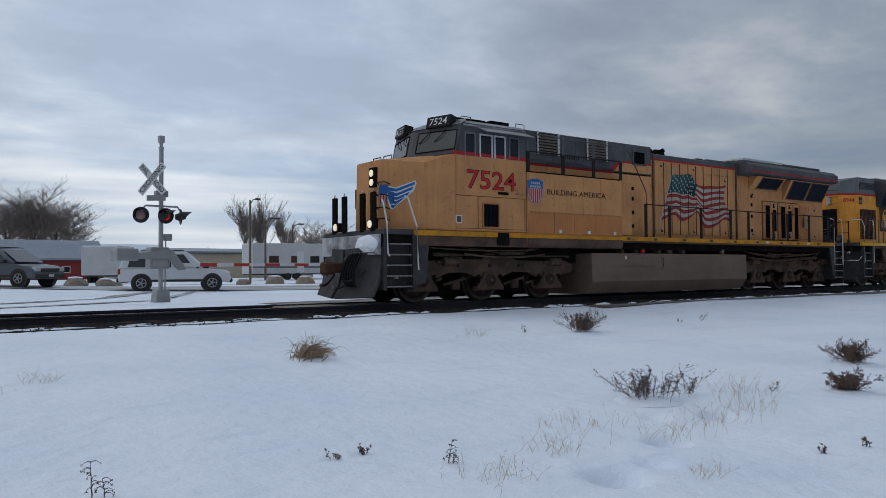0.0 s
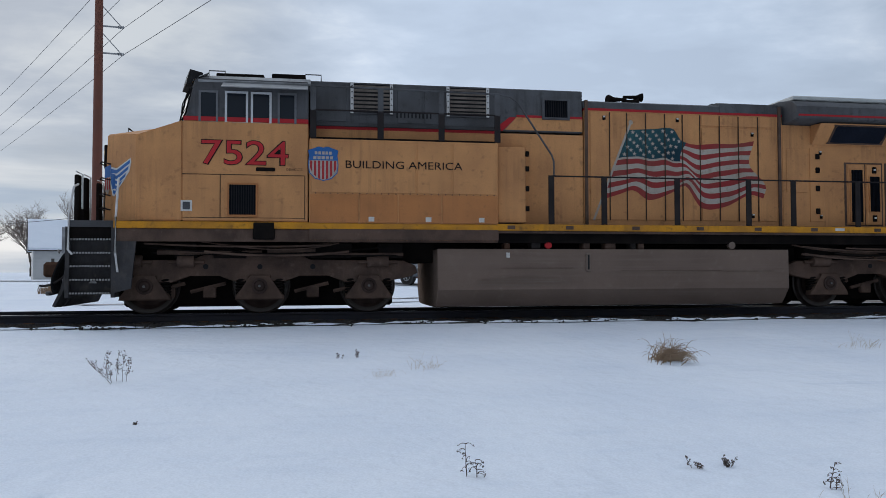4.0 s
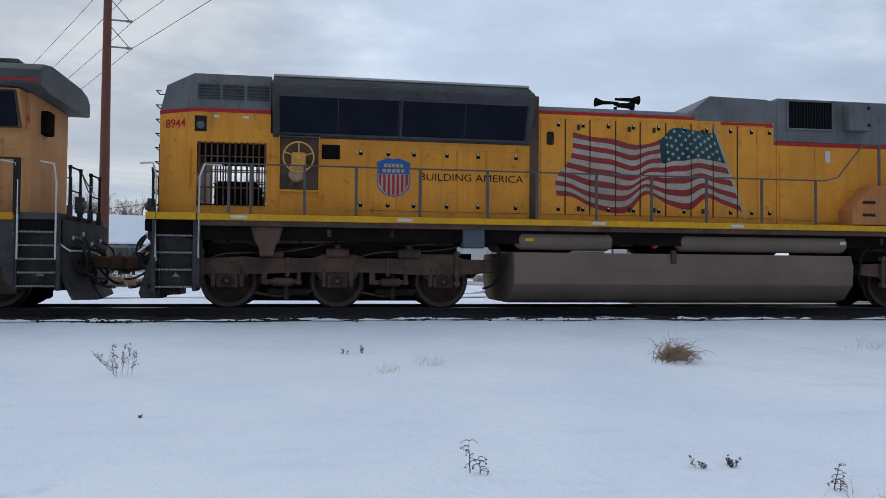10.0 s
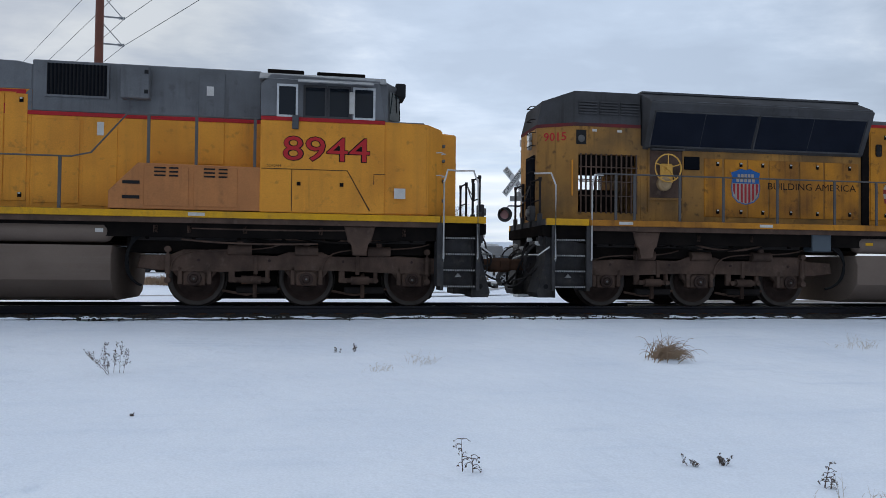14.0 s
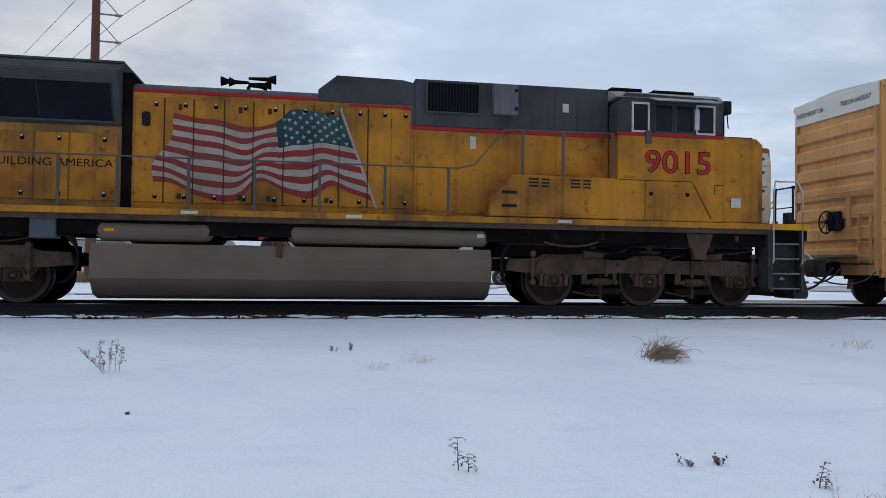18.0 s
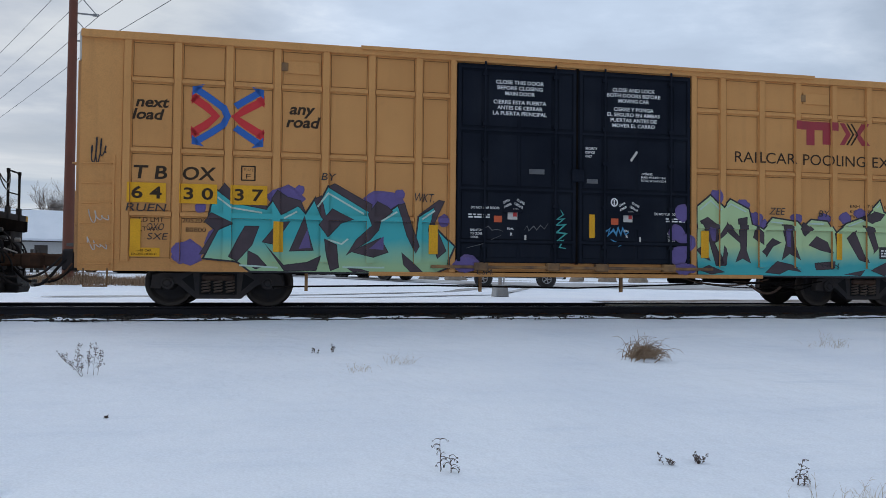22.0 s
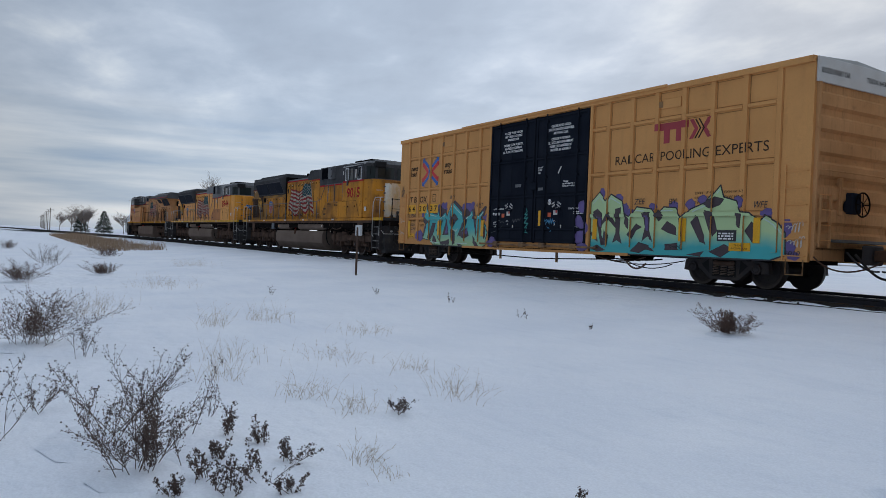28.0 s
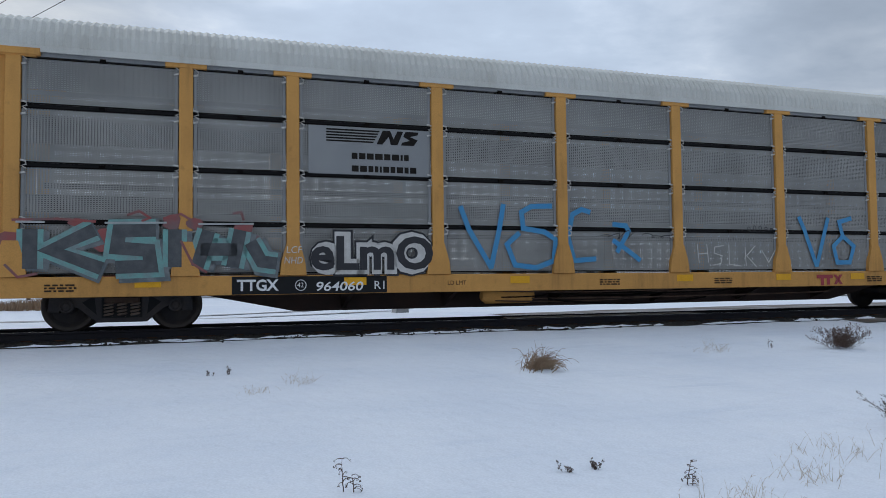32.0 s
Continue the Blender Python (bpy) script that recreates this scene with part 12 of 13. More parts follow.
M["trim_dark"] = plain("dark_brown_trim", (0.05, 0.04, 0.035), 0.7)


def house(name, label, x, y, turn, w, d, wall_h, rise, wall, roof, windows=(), door=None, snow=True, kind="house", dz=-0.1):
    """Gabled: ridge along the local x, length w, depth d; the front faces -y."""
    B = thing(name, label, kind)
    part("wall", prism(bmesh.new(), [(-d / 2, 0), (d / 2, 0), (d / 2, wall_h), (0, wall_h + rise - 0.05), (-d / 2, wall_h)], "x", -w / 2, w / 2), wall, B)
    o = 0.35
    sl = rise / (d / 2)
    for s in (-1, 1):
        part("roof", prism(bmesh.new(), [(s * (d / 2 + o), wall_h - o * sl), (0, wall_h + rise), (0, wall_h + rise + 0.16), (s * (d / 2 + o), wall_h - o * sl + 0.16)], "x", -w / 2 - o, w / 2 + o), roof, B, "snow-covered roof slope" if snow else "")
        part("eave_board", prism(bmesh.new(), [(s * (d / 2 + o), wall_h - o * sl - 0.1), (s * (d / 2 + o - 0.04), wall_h - o * sl - 0.1), (s * (d / 2 + o - 0.04), wall_h - o * sl), (s * (d / 2 + o), wall_h - o * sl)], "x", -w / 2 - o, w / 2 + o), M["trim_dark"], B)
        for e in (-1, 1):
            xx = e * (w / 2 + o)
            part("barge_board", prism(bmesh.new(), [(s * (d / 2 + o), wall_h - o * sl - 0.14), (0, wall_h + rise - 0.14), (0, wall_h + rise + 0.02), (s * (d / 2 + o), wall_h - o * sl + 0.02)], "x", *sorted((xx, xx + e * 0.04))), M["trim_dark"], B)
    for face, u, z, ww, hh in windows:
        if face == "front":
            win = part("window", box(bmesh.new(), u - ww / 2, u + ww / 2, -d / 2 - 0.03, -d / 2, z, z + hh), M["glass"], B, "dark window")
            part("window_frame", box(bmesh.new(), u - ww / 2 - 0.07, u + ww / 2 + 0.07, -d / 2 - 0.02, -d / 2, z - 0.07, z + hh + 0.07), M["reflect_white"], win)
        else:
            e = 1 if face == "right" else -1
            xx = e * w / 2
            win = part("window", box(bmesh.new(), *sorted((xx, xx + e * 0.03)), u - ww / 2, u + ww / 2, z, z + hh), M["glass"], B, "dark window")
            part("window_frame", box(bmesh.new(), *sorted((xx, xx + e * 0.02)), u - ww / 2 - 0.07, u + ww / 2 + 0.07, z - 0.07, z + hh + 0.07), M["trim_dark"], win)
    if door is not None:
        part("door", box(bmesh.new(), door - 0.45, door + 0.45, -d / 2 - 0.04, -d / 2, 0, 2.05), M["trim_dark"], B)
    stand(B, x, y, turn, dz)
    return B


house("house", "small white house with snowy gabled roof and dark trim", *bearing(-3.6, 66), -38, 8.4, 7.0, 1.9, 1.35, M["siding_white"], M["roof_snow"], (("right", 0.0, 1.75, 0.8, 0.8), ("front", -1.5, 0.9, 1.1, 1.1), ("front", 2.5, 0.9, 1.0, 1.1)), 0.6)
house("house", "white house with snowy roof behind parked cars", *bearing(-11.6, 74), 12, 8.0, 7.0, 2.1, 1.5, M["siding_white"], M["roof_snow"], (("front", -2.2, 1.0, 1.4, 1.2), ("front", 2.0, 1.0, 1.2, 1.2)), 0.2)
house("house", "white house with snow on a dark roof", *bearing(-15.6, 66), 20, 8.0, 7.0, 2.6, 2.2, M["siding_white"], M["roof_snow"], (("front", 1.2, 1.0, 1.2, 1.1),), -1.5)
house("barn", "long red barn with grey sheet-metal roof", *bearing(7.6, 82), 4, 12.0, 6.0, 2.15, 1.65, M["barn_red"], M["metal_roof"], (("front", -3.4, 0.8, 0.6, 0.5), ("front", 2.6, 0.8, 0.6, 0.5)), None, snow=False, kind="barn")
house("shed", "low white shed with snowy roof", *bearing(13.9, 88), 0, 6.0, 5.0, 2.2, 1.6, M["siding_white"], M["roof_snow"], (("front", 0.0, 0.9, 0.8, 0.8),), None, kind="shed")
house("shed", "low grey outbuilding with snow on its flat roof", *bearing(1.4, 78), 0, 11.0, 6.0, 2.0, 0.5, M["siding_white"], M["roof_snow"], (("front", 0.0, 0.9, 0.8, 0.8),), None, kind="shed")
house("warehouse", "long low beige metal building", *bearing(21.0, 84), 0, 16.0, 8.0, 2.9, 0.4, M["beige"], M["metal_roof"], (("front", -5.0, 1.0, 1.2, 0.8), ("front", 1.0, 1.0, 1.2, 0.8)), 4.0, snow=False, kind="warehouse")
house("farmhouse", "distant white farmhouse with snowy roof", -190, 28, 60, 9.0, 7.0, 2.6, 1.8, M["siding_white"], M["roof_snow"], (("front", 0.0, 1.0, 1.2, 1.1),), None)


def trailer(label, az, y, turn, ln, h, camper):
    T = thing("trailer", label, "trailer", "parked trailers")
    prof = [(-ln / 2, 0.55), (-ln / 2, h - 0.1), (-ln / 2 + 0.15, h), (ln / 2 - (0.9 if camper else 0.15), h), (ln / 2, h - (1.0 if camper else 0.15)), (ln / 2, 0.55)]
    part("body", prism(bmesh.new(), prof, "y", -1.2, 1.2, bevel=0.04), M["siding_white"], T)
    part("chassis", box(bmesh.new(), -ln / 2, ln / 2 + 0.8, -0.9, 0.9, 0.45, 0.55), M["blacktrim"], T)
    for x in (-0.5, 0.4):
        for s in (-1, 1):
            part("wheel", lathe(bmesh.new(), [(s * 0.95, 0.3), (s * 0.96, 0.34), (s * 1.18, 0.34), (s * 1.2, 0.28), (s * 1.19, 0.05)], "y", 18, (x, 0, 0.34)), M["tyre"], T)
    part("hitch_jack", box(bmesh.new(), ln / 2 + 0.7, ln / 2 + 0.78, -0.04, 0.04, 0.0, 0.9), M["blacktrim"], T)
    if camper:
        for x in (-ln * 0.3, -0.2, ln * 0.22):
            part("window", box(bmesh.new(), x, x + 0.9, -1.215, -1.19, 1.5, 2.1, bevel=0.01), M["glass"], T)
        part("door", box(bmesh.new(), ln * 0.05, ln * 0.05 + 0.65, -1.22, -1.19, 0.7, 2.5), M["reflect_white"], T)
        part("stripe", box(bmesh.new(), -ln / 2, ln / 2, -1.212, -1.195, 1.05, 1.3), M["grey_light"], T)
    else:
        part("rear_seam", box(bmesh.new(), -0.01, 0.01, -1.21, -1.19, 0.6, h - 0.1), M["grey_light"], T)
    stand(T, *bearing(az, y), turn)


trailer("white enclosed cargo trailer parked in snow", 12.5, 57, 58, 3.6, 2.6, False)
trailer("white camping trailer with dark windows", 24.8, 62, 0, 7.5, 3.2, True)
trailer("pale camping trailer parked behind the boulders", 28.5, 66, 0, 7.5, 3.0, True)


# trees
M["bark"] = surface("grey_brown_bark", (0.085, 0.066, 0.056), 0.9, second=(0.075, 0.06, 0.052), scale=3, amount=0.8)
M["twig"] = surface("bare_twigs", (0.20, 0.162, 0.142), 0.9, second=(0.14, 0.112, 0.098), scale=2)
M["needle"] = surface("dark_pine_needles", (0.018, 0.030, 0.022), 0.85, second=(0.030, 0.040, 0.030), scale=2, vary=0.1)


def bare_tree_mesh(seed, spread, lean, stems=1, twigs=4):
    """A leafless tree 10 m high: a trunk mesh and a crown mesh of limbs, branches and fine twigs."""
    rng = random.Random(seed)
    trunk, crown = bmesh.new(), bmesh.new()
    SEG, SIDES, KIDS = (5, 4, 3, 2, 2), (7, 5, 4, 3, 3), (9, 8, 7, twigs, 0)
    RAD = (0.19, 0.075, 0.036, 0.019, 0.0105)

    def limb(p, d, ln, level, thick=1.0):
        n = SEG[level]
        pts, q = [p], p
        for i in range(n):
            d = (d + Vector((rng.uniform(-1, 1), rng.uniform(-1, 1), rng.uniform(-0.2, 0.5))) * (0.10 + 0.05 * level)).normalized()
            q = q + d * ln / n
            pts.append(q)
        r = RAD[level] * thick
        tube(trunk if level == 0 else crown, pts, [r * (1 - 0.62 * i / n) for i in range(n + 1)], SIDES[level])
        if level == 4:
            return
        for k in range(KIDS[level]):
            t = rng.uniform(0.5, 1.0) if level == 0 else rng.uniform(0.2, 1.0)
            f = t * n
            i0 = min(n - 1, int(f))
            base = pts[i0].lerp(pts[i0 + 1], f - i0)
            side = Vector((rng.uniform(-1, 1), rng.uniform(-1, 1), 0)).normalized()
            nd = (d * lean + side * spread * rng.uniform(0.6, 1.3) + Vector((0, 0, 0.22))).normalized()
            limb(base, nd, ln * rng.uniform(0.42, 0.72) * (1.15 if level == 0 else 1), level + 1, rng.uniform(0.7, 1.2))

    for k in range(stems):
        off = Vector((rng.uniform(-0.3, 0.3), rng.uniform(-0.3, 0.3), 0)) if stems > 1 else Vector((0, 0, 0))
        tilt = Vector((rng.uniform(-0.25, 0.25), rng.uniform(-0.25, 0.25), 1)).normalized() if stems > 1 else Vector((0, 0, 1))
        limb(off, tilt, 5.0 if stems == 1 else 5.6, 0, 1.0 if stems == 1 else 0.6)
    top = max(v.co.z for v in crown.verts)
    for m in (trunk, crown):
        bmesh.ops.scale(m, vec=(10 / top,) * 3, verts=m.verts)
    return make_mesh("trunk", trunk, M["bark"]), make_mesh("crown", crown, M["twig"], 0)


# round spreading, upright, low and broad, many-stemmed
TREES = [bare_tree_mesh(3, 0.75, 0.75), bare_tree_mesh(8, 0.42, 1.0), bare_tree_mesh(15, 1.0, 0.6), bare_tree_mesh(21, 0.30, 1.15, 2, 3)]


def bare_tree(k, x, y, h, turn, label="leafless tree with fine grey-brown twigs", wide=1.0):
    T = thing("bare_tree", label, "tree", "leafless trees")
    part("trunk", TREES[k][0], None, T)
    part("crown", TREES[k][1], None, T)
    s = h / 10
    T.matrix_basis = pose(x, y, ground_z(x, y) - 0.05, 0, 0, turn) @ Matrix.Diagonal((s * wide, s * wide, s, 1))


rng = random.Random(9)
for i, (az, y, h, k, wide) in enumerate(((-16.0, 92, 10.1, 1, 1), (-14.2, 96, 10.6, 0, 1), (-12.2, 100, 10.1, 3, 1.1), (-6.6, 108, 14.0, 1, 1), (-4.6, 110, 15.7, 3, 0.9), (-2.4, 98, 13.4, 3, 0.9), (-1.2, 96, 14.1, 3, 0.9), (-0.2, 100, 14.1, 1, 1), (0.9, 98, 12.8, 3, 0.9),
                                         (2.2, 94, 12.8, 3, 0.9), (4.3, 78, 11.2, 0, 1), (1.4, 110, 12.3, 1, 1.1), (6.4, 100, 11.2, 2, 1.1), (5.4, 106, 11.9, 0, 1.1), (7.6, 98, 12.2, 0, 1.15), (9.0, 100, 12.0, 2, 1.1), (10.2, 104, 9.5, 2, 1.1), (8.2, 110, 11.8, 0, 1.2), (21.9, 96, 11.4, 1, 1.1), (23.2, 98, 12.2, 3, 1.1), (24.6, 100, 10.4, 1, 1.1), (25.6, 106, 9.1, 0, 1.1), (27.4, 108, 9.6, 0, 1.2), (28.6, 108, 9.4, 2, 1.1),
                                         (-19, 96, 9.5, 0, 1.1), (-22, 104, 9.0, 2, 1.1), (-0.6, 120, 14.6, 0, 1), (3.2, 112, 12.3, 1, 1), (17.5, 150, 5.6, 2, 1.2), (19.4, 150, 6.0, 0, 1.2), (14.2, 150, 5.2, 0, 1.2))):
    bare_tree(k, *bearing(az, y), h, rng.uniform(0, 360), wide=wide)
bare_tree(1, *bearing(-9.7, 39), 4.6, 40, "small leafless street tree in dry grass", 1.3)
for k, x, y, h in ((2, -170, 11.6, 6.4), (0, -176, 13, 6.2), (1, -118, 27, 10.4), (0, -111, 29, 9.0), (2, -103, 28, 8.6), (0, -220, 10, 5.6), (2, -240, 14, 6.5), (1, -262, 20, 7), (0, -172, 20, 5.0), (2, -185, 24, 5.0)):
    bare_tree(k, x, y, h, rng.uniform(0, 360), "distant leafless tree on the plain", 1.1)


def pine_mesh(seed, layers=16):
    rng = random.Random(seed)
    bm = bmesh.new()
    for i in range(layers):
        z = 1.2 + 8.2 * i / layers
        R = 3.3 * (1 - (i / layers) ** 1.6) * rng.uniform(0.75, 1.15) + 0.3
        for k in range(int(10 + R * 9)):
            a = rng.uniform(0, 2 * math.pi)
            tip = Vector((R * math.cos(a), R * math.sin(a), z - 0.25 * R + rng.uniform(-0.4, 0.4)))
            root = Vector((0.1 * math.cos(a), 0.1 * math.sin(a), z + 0.15))
            for j in range(7):
                p = root.lerp(tip, rng.uniform(0.3, 1.0))
                s = rng.uniform(0.16, 0.42)
                o = [Vector((rng.uniform(-1, 1), rng.uniform(-1, 1), rng.uniform(-0.7, 0.9))).normalized() * s for _ in range(3)]
                bm.faces.new([bm.verts.new(p + q) for q in o])
    return make_mesh("crown", bm, M["needle"], 0)


PINES = [pine_mesh(4), pine_mesh(12)]
PINE_TRUNK = make_mesh("trunk", cyl(bmesh.new(), (0, 0, 0), (0, 0, 9.0), 0.22, 0.04, n=8), M["bark"])


def pine(k, x, y, h, wide, label="tall dark green pine with ragged branches"):
    T = thing("pine_tree", label, "pine tree", "pines")
    part("trunk", PINE_TRUNK, None, T)
    part("crown", PINES[k], None, T)
    s = h / 9.5
    T.matrix_basis = pose(x, y, ground_z(x, y) - 0.05, 0, 0, 37 * k) @ Matrix.Diagonal((s * wide, s * wide, s, 1))


for az, y, h, w, k in ((-10.6, 84, 8.0, 1.2, 0), (-9.2, 86, 8.4, 1.25, 1), (-6.6, 86, 8.6, 1.1, 0), (-5.2, 84, 9.4, 1.05, 1), (-3.9, 86, 9.2, 1.15, 0), (-8.0, 92, 7.4, 1.0, 1)):
    pine(k, *bearing(az, y), h, w)
pine(0, -160, 15.0, 4.6, 1.0, "small dark distant pine")
pine(1, -182, 12.5, 4.2, 1.2, "small dark distant pine")
for i in range(9):
    U = thing("utility_pole", "distant wooden utility pole on the plain", "utility pole", "distant utility poles")
    part("shaft", cyl(bmesh.new(), (0, 0, -0.3), (0, 0, 6.0), 0.12, 0.08, n=8), M["wood_pole"], U)
    part("crossarm", box(bmesh.new(), -0.06, 0.06, -0.9, 0.9, 5.4, 5.52), M["wood_pole"], U)
    stand(U, -225 - 30 * i, 8.0 + 0.5 * i)


# ---- dry weeds in the snow ----
M["straw"] = surface("pale_straw", (0.48, 0.40, 0.30), 0.85, second=(0.38, 0.30, 0.22), scale=6, amount=0.8)
M["stem"] = surface("dry_brown_stem", (0.085, 0.058, 0.05), 0.9, second=(0.16, 0.115, 0.08), scale=8)
M["seed"] = surface("dark_seed_heads", (0.085, 0.058, 0.048), 0.9, second=(0.12, 0.085, 0.07), scale=9, vary=0.2)
M["leaf_scrap"] = surface("curled_brown_leaves", (0.125, 0.075, 0.058), 0.9, second=(0.18, 0.12, 0.095), scale=9)
M["tumble"] = surface("tan_grass_tuft", (0.27, 0.18, 0.115), 0.9, second=(0.36, 0.26, 0.17), scale=7, amount=0.8)


def blade(bm, p, d, ln, r, rng, droop=0.5, n=4):
    pts, q = [p], p
    for i in range(n):
        d = (d + Vector((rng.uniform(-0.15, 0.15), rng.uniform(-0.15, 0.15), -droop / n * (i + 1) * 0.5))).normalized()
        q = q + d * ln / n
        pts.append(q)
    tube(bm, pts, [r * (1 - 0.75 * i / n) for i in range(n + 1)], 3)
    return pts


def seed_clump(bm, p, s, rng):
    for _ in range(3):
        o = [Vector((rng.uniform(-1, 1), rng.uniform(-1, 1), rng.uniform(-1, 1))).normalized() * s * rng.uniform(0.6, 1.2) for _ in range(3)]
        bm.faces.new([bm.verts.new(p + v) for v in o])


def root(bm, x, y):
    return Vector((x, y, ground_z(x, y) - 0.02))


def weed(kind, x, y, h, w, seed, label=""):
    rng = random.Random(seed)
    stems, heads = bmesh.new(), bmesh.new()
    o = Vector((0, 0, -0.02))
    if kind == "tuft":        # windswept dense tussock
        for _ in range(230):
            p = Vector((rng.gauss(-0.03, w * 0.17), rng.gauss(0, w * 0.15), 0))
            d = Vector((0.45 + rng.gauss(0, 0.4), rng.gauss(0, 0.35), 1.2)).normalized()
            blade(stems, o + p, d, h * rng.uniform(0.6, 1.3), 0.0065, rng, 1.1, 6)
        mats, nm, lab, cat = ("tumble", None), "grass_tussock", label or "windswept tan grass tussock in snow", "grass tussock"
    elif kind == "grass":     # thin pale stand of grass
        for _ in range(int(22 + 40 * w)):
            p = Vector((rng.gauss(0, w * 0.33), rng.gauss(0, w * 0.22), 0))
            d = Vector((rng.gauss(0.15, 0.4), rng.gauss(0, 0.3), 1.0)).normalized()
            e = blade(stems, o + p, d, h * rng.uniform(0.35, 1.1), 0.0019, rng, 0.6)
            if rng.random() < 0.3:
                for _ in range(3):
                    blade(stems, e[rng.choice((2, 3, 4))], (d + Vector((rng.gauss(0, 0.6), rng.gauss(0, 0.6), 0))).normalized(), h * 0.22, 0.0015, rng, 0.5, 2)
        mats, nm, lab, cat = ("straw", None), "dry_grass", label or "sparse pale dry grass in snow", "dry grass"
    elif kind == "stalk":     # one or two bent stalks with hanging heads
        for k in range(2):
            p = Vector((rng.uniform(-0.3, 0.3) * w, rng.uniform(-0.1, 0.1) * w, 0))
            pts = blade(stems, o + p, Vector((rng.uniform(-0.15, 0.2), 0, 1)).normalized(), h * (1 if k == 0 else 0.55), 0.006, rng, 0.25, 6)
            for q in pts[2:]:
                for _ in range(2):
                    e = blade(stems, q, Vector((rng.uniform(-1, 1), rng.uniform(-0.6, 0.6), 0.5)).normalized(), h * 0.26, 0.0038, rng, 1.6, 4)
                    seed_clump(heads, e[-1], 0.013, rng)
        mats, nm, lab, cat = ("stem", "seed"), "dead_weed", label or "single dead weed stalk with drooping heads", "dead weed"
    else:                      # woody stems arching out from one root, side twigs set with dry leaf scraps
        many, tilt, r, leaf, twig, share = {"bush": (40, 1.25, 0.0028, 0.012, 6, 0.95), "big": (22, 1.25, 0.0036, 0.0095, 5, 0.95), "plant": (7, 1.0, 0.003, 0.011, 3, 0.8), "sprig": (4, 0.7, 0.0032, 0.011, 1, 0.8)}[kind]
        for _ in range(many):
            a, phi = rng.uniform(-tilt, tilt), rng.uniform(0, math.pi)
            d = Vector((math.sin(a) * math.cos(phi), math.sin(a) * math.sin(phi), math.cos(a) + 0.12)).normalized()
            p = Vector((rng.gauss(0, w * 0.10) + d.x * w * 0.08, rng.gauss(0, w * 0.10), 0))
            reach = min(h / max(d.z, 0.15), w * 0.62 / max(math.hypot(d.x, d.y), 0.15))
            ln = reach * rng.uniform(0.55, 1.12)
            pts = blade(stems, o + p, d, ln, r, rng, 0.05 if kind == "bush" else -0.07, 8)
            loose = 1.3 if kind == "bush" else 0.75
            for j, q in enumerate(pts[2:]):
                for _ in range(twig):
                    if rng.random() < 0.35:
                        continue
                    e = blade(stems, q, (d * 0.8 + Vector((rng.uniform(-1, 1), rng.uniform(-1, 1), rng.uniform(-0.4, 0.8))) * loose).normalized(), ln * rng.uniform(0.14, 0.40) * (1.15 - 0.11 * j), r * 0.5, rng, -0.05, 4)
                    for c in e[2:]:
                        if rng.random() < share:
                            seed_clump(heads, c + Vector((rng.uniform(-1, 1), rng.uniform(-1, 1), rng.uniform(-1, 1))) * leaf, leaf, rng)
        mats, nm, lab, cat = ("stem", "leaf_scrap" if kind == "bush" else "seed"), {"bush": "dead_bush", "big": "dead_bush", "plant": "dead_weed", "sprig": "dead_weed"}[kind], label or {"bush": "dense brown dead weed bush", "big": "spreading dead sagebrush with fine seed heads", "plant": "dead brown weed standing in snow", "sprig": "small dead sprig poking from snow"}[kind], "dead weed"
    T = thing(nm, lab, cat, "dry plants in the snow")
    tagged(part("stem_tangle", stems, M[mats[0]], T, smooth=0), kind="stuff")
    if mats[1] and len(heads.faces):
        tagged(part("seed_spray", heads, M[mats[1]], T, smooth=0), "dark dry seed heads", kind="stuff")
    else:
        heads.free()
    T.location = (x, y, ground_z(x, y))
    if kind in ("tuft", "bush", "big"):
        md = bmesh.new()
        bmesh.ops.create_icosphere(md, subdivisions=2, radius=1.0)
        for v in md.verts:
            v.co = Vector((v.co.x * w * 0.5, v.co.y * w * 0.45, v.co.z * 0.05 - 0.02))
        part("snow_mound", md, M["snow"], T)


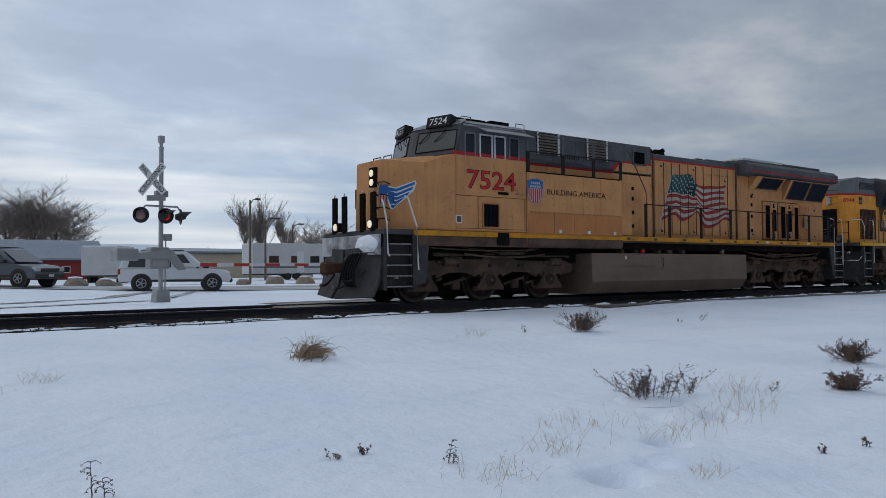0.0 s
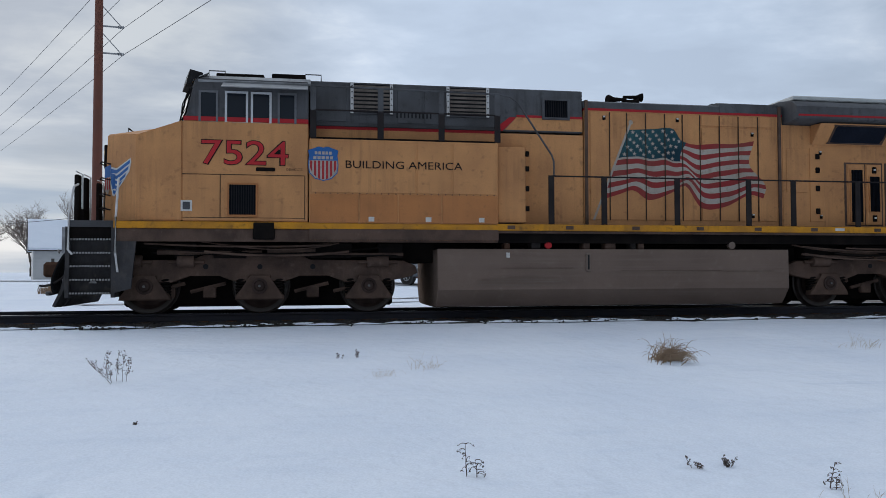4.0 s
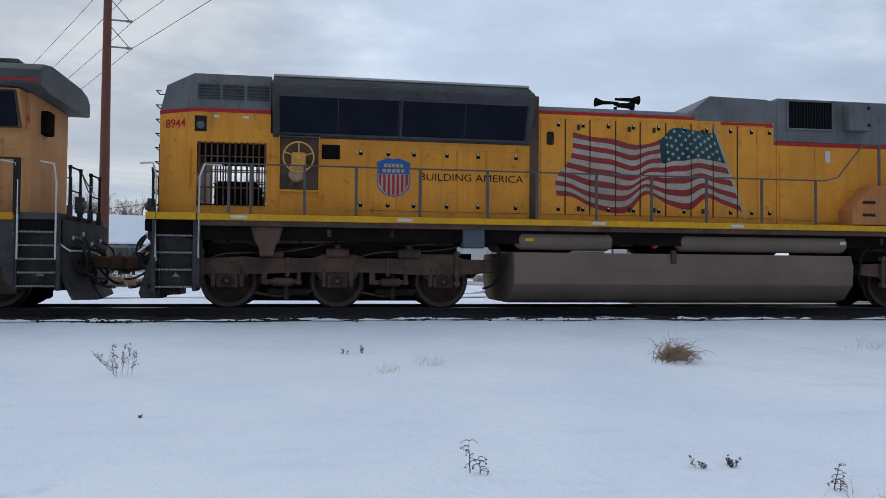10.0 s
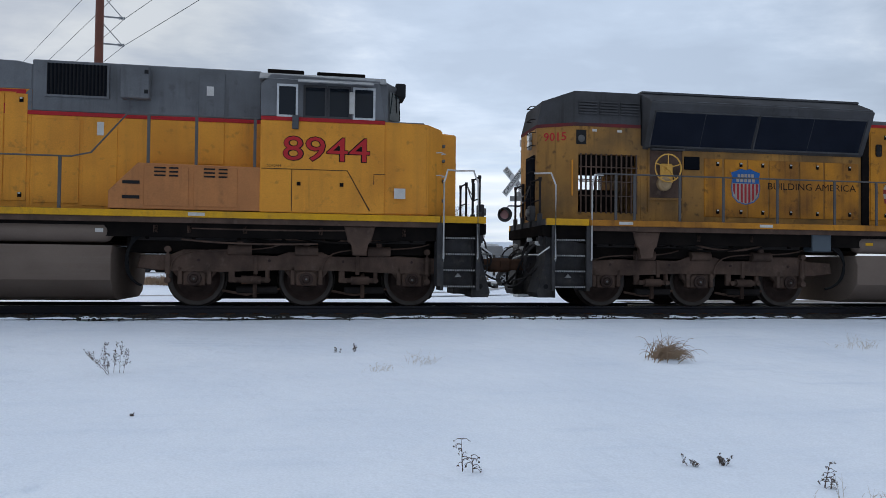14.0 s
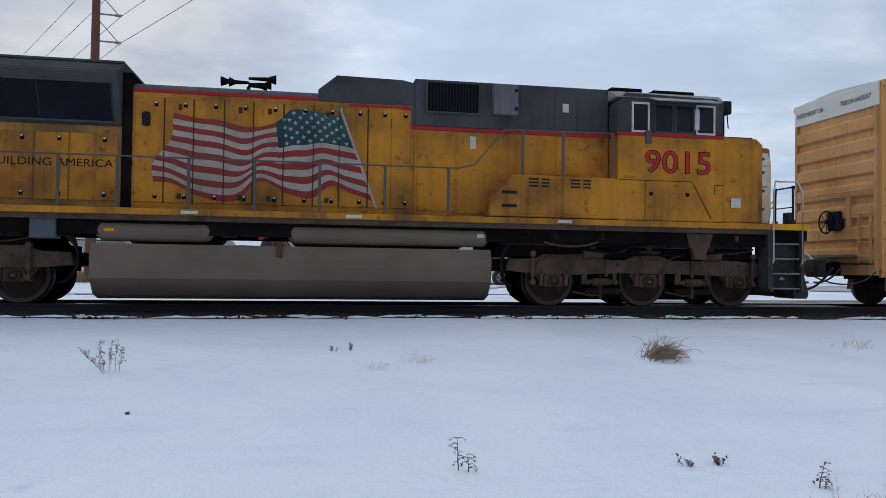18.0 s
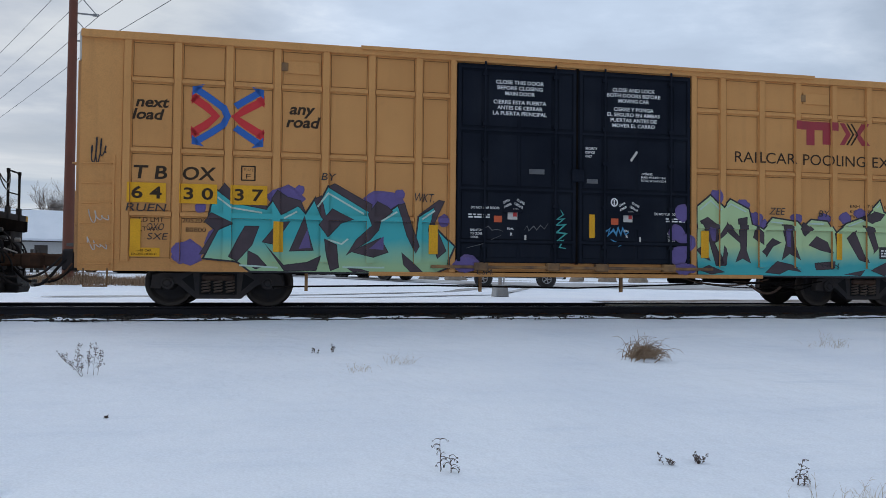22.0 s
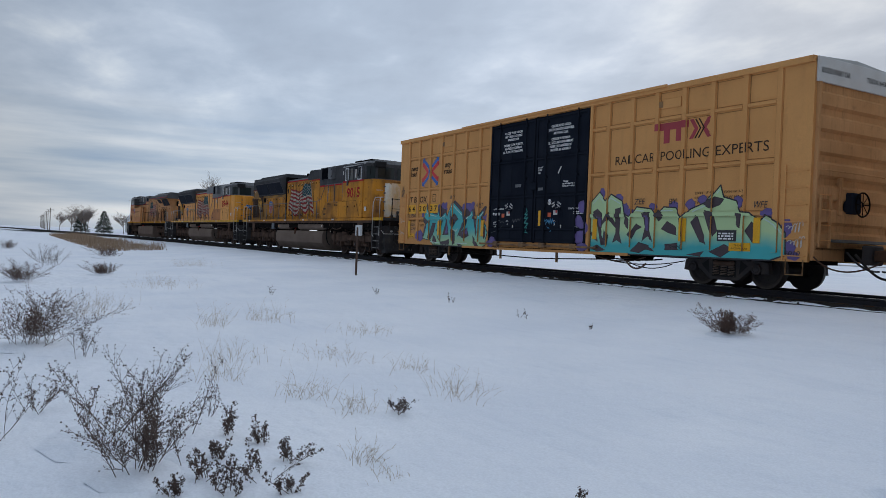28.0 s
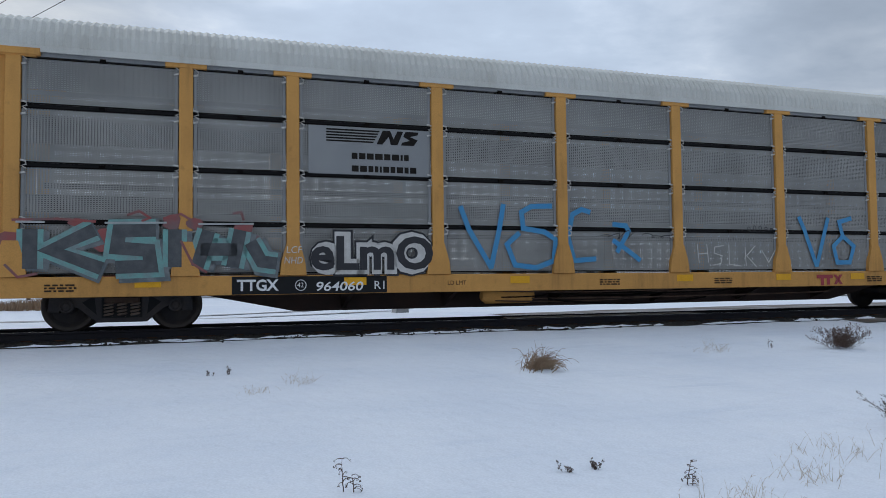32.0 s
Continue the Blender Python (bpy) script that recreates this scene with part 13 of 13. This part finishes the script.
PLANTS = [("tuft", 4.55, 9.2, 0.36, 0.5), ("plant", -2.17, 8.95, 0.34, 0.42), ("stalk", 1.06, 4.98, 0.24, 0.2), ("sprig", 2.66, 4.92, 0.09, 0.12), ("sprig", 2.9, 4.92, 0.08, 0.12),
          ("sprig", 0.35, 10.2, 0.09, 0.3), ("sprig", 0.56, 10.2, 0.11, 0.2), ("grass", 1.33, 9.15, 0.18, 0.35), ("grass", 0.77, 8.75, 0.12, 0.4), ("sprig", -1.5, 6.8, 0.03, 0.04),
          ("bush", 10.4, 9.7, 0.38, 0.85), ("grass", 8.3, 10.3, 0.25, 0.5), ("sprig", 9.5, 10.3, 0.13, 0.4), ("sprig", 14.4, 9.9, 0.2, 0.2), ("sprig", 13.6, 9.9, 0.1, 0.4),
          ("bush", 11.3, 5.25, 0.32, 0.8), ("bush", 8.9, 4.2, 0.22, 0.5), ("big", 6.45, 5.1, 0.30, 0.85), ("plant", 6.95, 5.0, 0.22, 0.5), ("grass", 7.55, 4.8, 0.32, 0.8), ("sprig", 8.15, 4.66, 0.12, 0.2),
          ("grass", 4.2, 4.2, 0.22, 0.4), ("stalk", 3.3, 4.4, 0.17, 0.22), ("grass", 3.38, 3.9, 0.2, 0.5), ("grass", 4.68, 3.2, 0.14, 0.3), ("sprig", 6.0, 3.05, 0.08, 0.15), ("sprig", 6.6, 2.95, 0.1, 0.2), ("grass", 5.6, 4.1, 0.2, 0.6), ("grass", 5.0, 4.7, 0.2, 0.7), ("grass", 6.3, 4.2, 0.2, 0.6), ("grass", 7.0, 4.3, 0.24, 0.6),
          ("bush", -7.4, 9.05, 0.32, 0.7), ("plant", -4.35, 9.15, 0.28, 0.3), ("sprig", -9.0, 7.85, 0.1, 0.12), ("sprig", -10.7, 7.8, 0.16, 0.5), ("sprig", -13.3, 7.85, 0.2, 0.6), ("sprig", -15.5, 7.2, 0.15, 0.3),
          ("big", -6.0, 0.75, 0.56, 1.3), ("big", -5.05, 0.75, 0.40, 0.75), ("bush", -11.4, 0.3, 0.62, 1.4), ("plant", -10.0, 0.8, 0.42, 0.5), ("grass", -12.4, 3.7, 0.38, 1.0), ("grass", -12.0, 2.75, 0.45, 0.6), ("big", -33.5, 1.2, 0.7, 1.6), ("bush", -26.4, 2.5, 0.35, 1.2),
          ("grass", -7.9, 1.85, 0.35, 0.7), ("grass", -6.75, 2.45, 0.3, 0.6), ("grass", -6.0, 2.65, 0.26, 0.6), ("grass", -6.05, 3.7, 0.3, 0.6), ("grass", -8.5, 3.4, 0.2, 1.0), ("plant", -5.35, 1.6, 0.16, 0.3), ("plant", -5.68, 1.42, 0.26, 0.3), ("plant", -4.65, 1.32, 0.2, 0.5), ("plant", -4.88, 1.65, 0.18, 0.3), ("plant", -4.45, 1.12, 0.16, 0.34), ("plant", -4.75, 1.05, 0.15, 0.3), ("plant", -4.3, 1.45, 0.14, 0.3), ("plant", -4.55, 0.85, 0.13, 0.3), ("plant", -5.1, 1.25, 0.14, 0.28),
          ("plant", -5.75, 2.9, 0.14, 0.3), ("grass", -4.64, 2.1, 0.22, 0.3), ("sprig", -6.34, 1.45, 0.3, 0.12), ("plant", -6.35, -0.1, 0.5, 0.5), ("grass", -7.4, 3.9, 0.2, 0.6), ("grass", -4.25, 2.1, 0.1, 0.3), ("bush", -58, -0.3, 0.6, 2.0), ("sprig", -3.35, 2.9, 0.1, 0.2),
          ("bush", -24, 0.2, 0.5, 1.3), ("grass", -16, 1.4, 0.4, 1.6), ("grass", -14.5, 1.0, 0.35, 1.2), ("grass", -20.5, 3.4, 0.4, 1.6), ("sprig", -17, 5.2, 0.2, 0.3), ("bush", -40, 4.0, 0.5, 1.8), ("grass", -30, 6.0, 0.4, 2.0), ("plant", -7.2, 0.2, 0.3, 0.5), ("grass", -9.0, 2.3, 0.3, 1.0), ("grass", -10.2, 4.6, 0.22, 0.9)]
for i, (kind, x, y, h, w) in enumerate(PLANTS):
    weed(kind, x, y, h, w, 100 + i)

# strips of dry grass on the far side and on the bank to the west
def grass_bank(x0, x1, y0, y1, n, h, seed, label):
    rng = random.Random(seed)
    bm = bmesh.new()
    for _ in range(n):
        x, y = rng.uniform(x0, x1), rng.uniform(y0, y1)
        s = h * rng.uniform(0.5, 1.2) * (0.6 + 0.8 * max(0, noise.noise(Vector((x * 0.4, y * 0.4, 9))) + 0.4))
        p = Vector((x, y, ground_z(x, y) - 0.03))
        t = Vector((rng.gauss(0, 0.25), rng.gauss(0, 0.25), 1)) * s
        w = Vector((rng.uniform(-1, 1), rng.uniform(-1, 1), 0)).normalized() * 0.02
        bm.faces.new([bm.verts.new(p - w), bm.verts.new(p + w), bm.verts.new(p + t)])
    tagged(part("dry_grass_bank", bm, M["tumble"], None, smooth=0), label, "dry grass", kind="stuff")


grass_bank(-10.5, -3.5, 31.0, 33.5, 4500, 0.42, 3, "band of dry brown grass behind the track")
grass_bank(-3.5, 0.0, 32.5, 33.5, 700, 0.35, 4, "thin dry brown grass behind the track")
grass_bank(-130, -50, 4.5, 8.5, 9000, 0.45, 5, "low bank of dry brown grass beside the track")



# ---- what moves ----
def motions():
    for ob, x0 in TRAIN:
        rows = []
        for t in range(33):
            x = x0 + train_run(t)
            turn = math.degrees(math.atan2(bend(x - 1) - bend(x + 1), 2))
            rows.append((t, pose(x, TRACK_Y - bend(x), RAIL, 0, 0, turn)))
        walk(ob, rows)
    # wheels roll without slipping: a row each four frames, under a quarter turn apart
    for ob, x, r in ROLLING:
        rows = []
        for k in range(0, 961, 4):
            t = min(k / 30, 32.0)
            rows.append((t, Matrix.Translation((x, 0, r)) @ Matrix.Rotation((train_run(t) - train_run(0)) / r, 4, "Y")))
        walk(ob, rows)


motions()
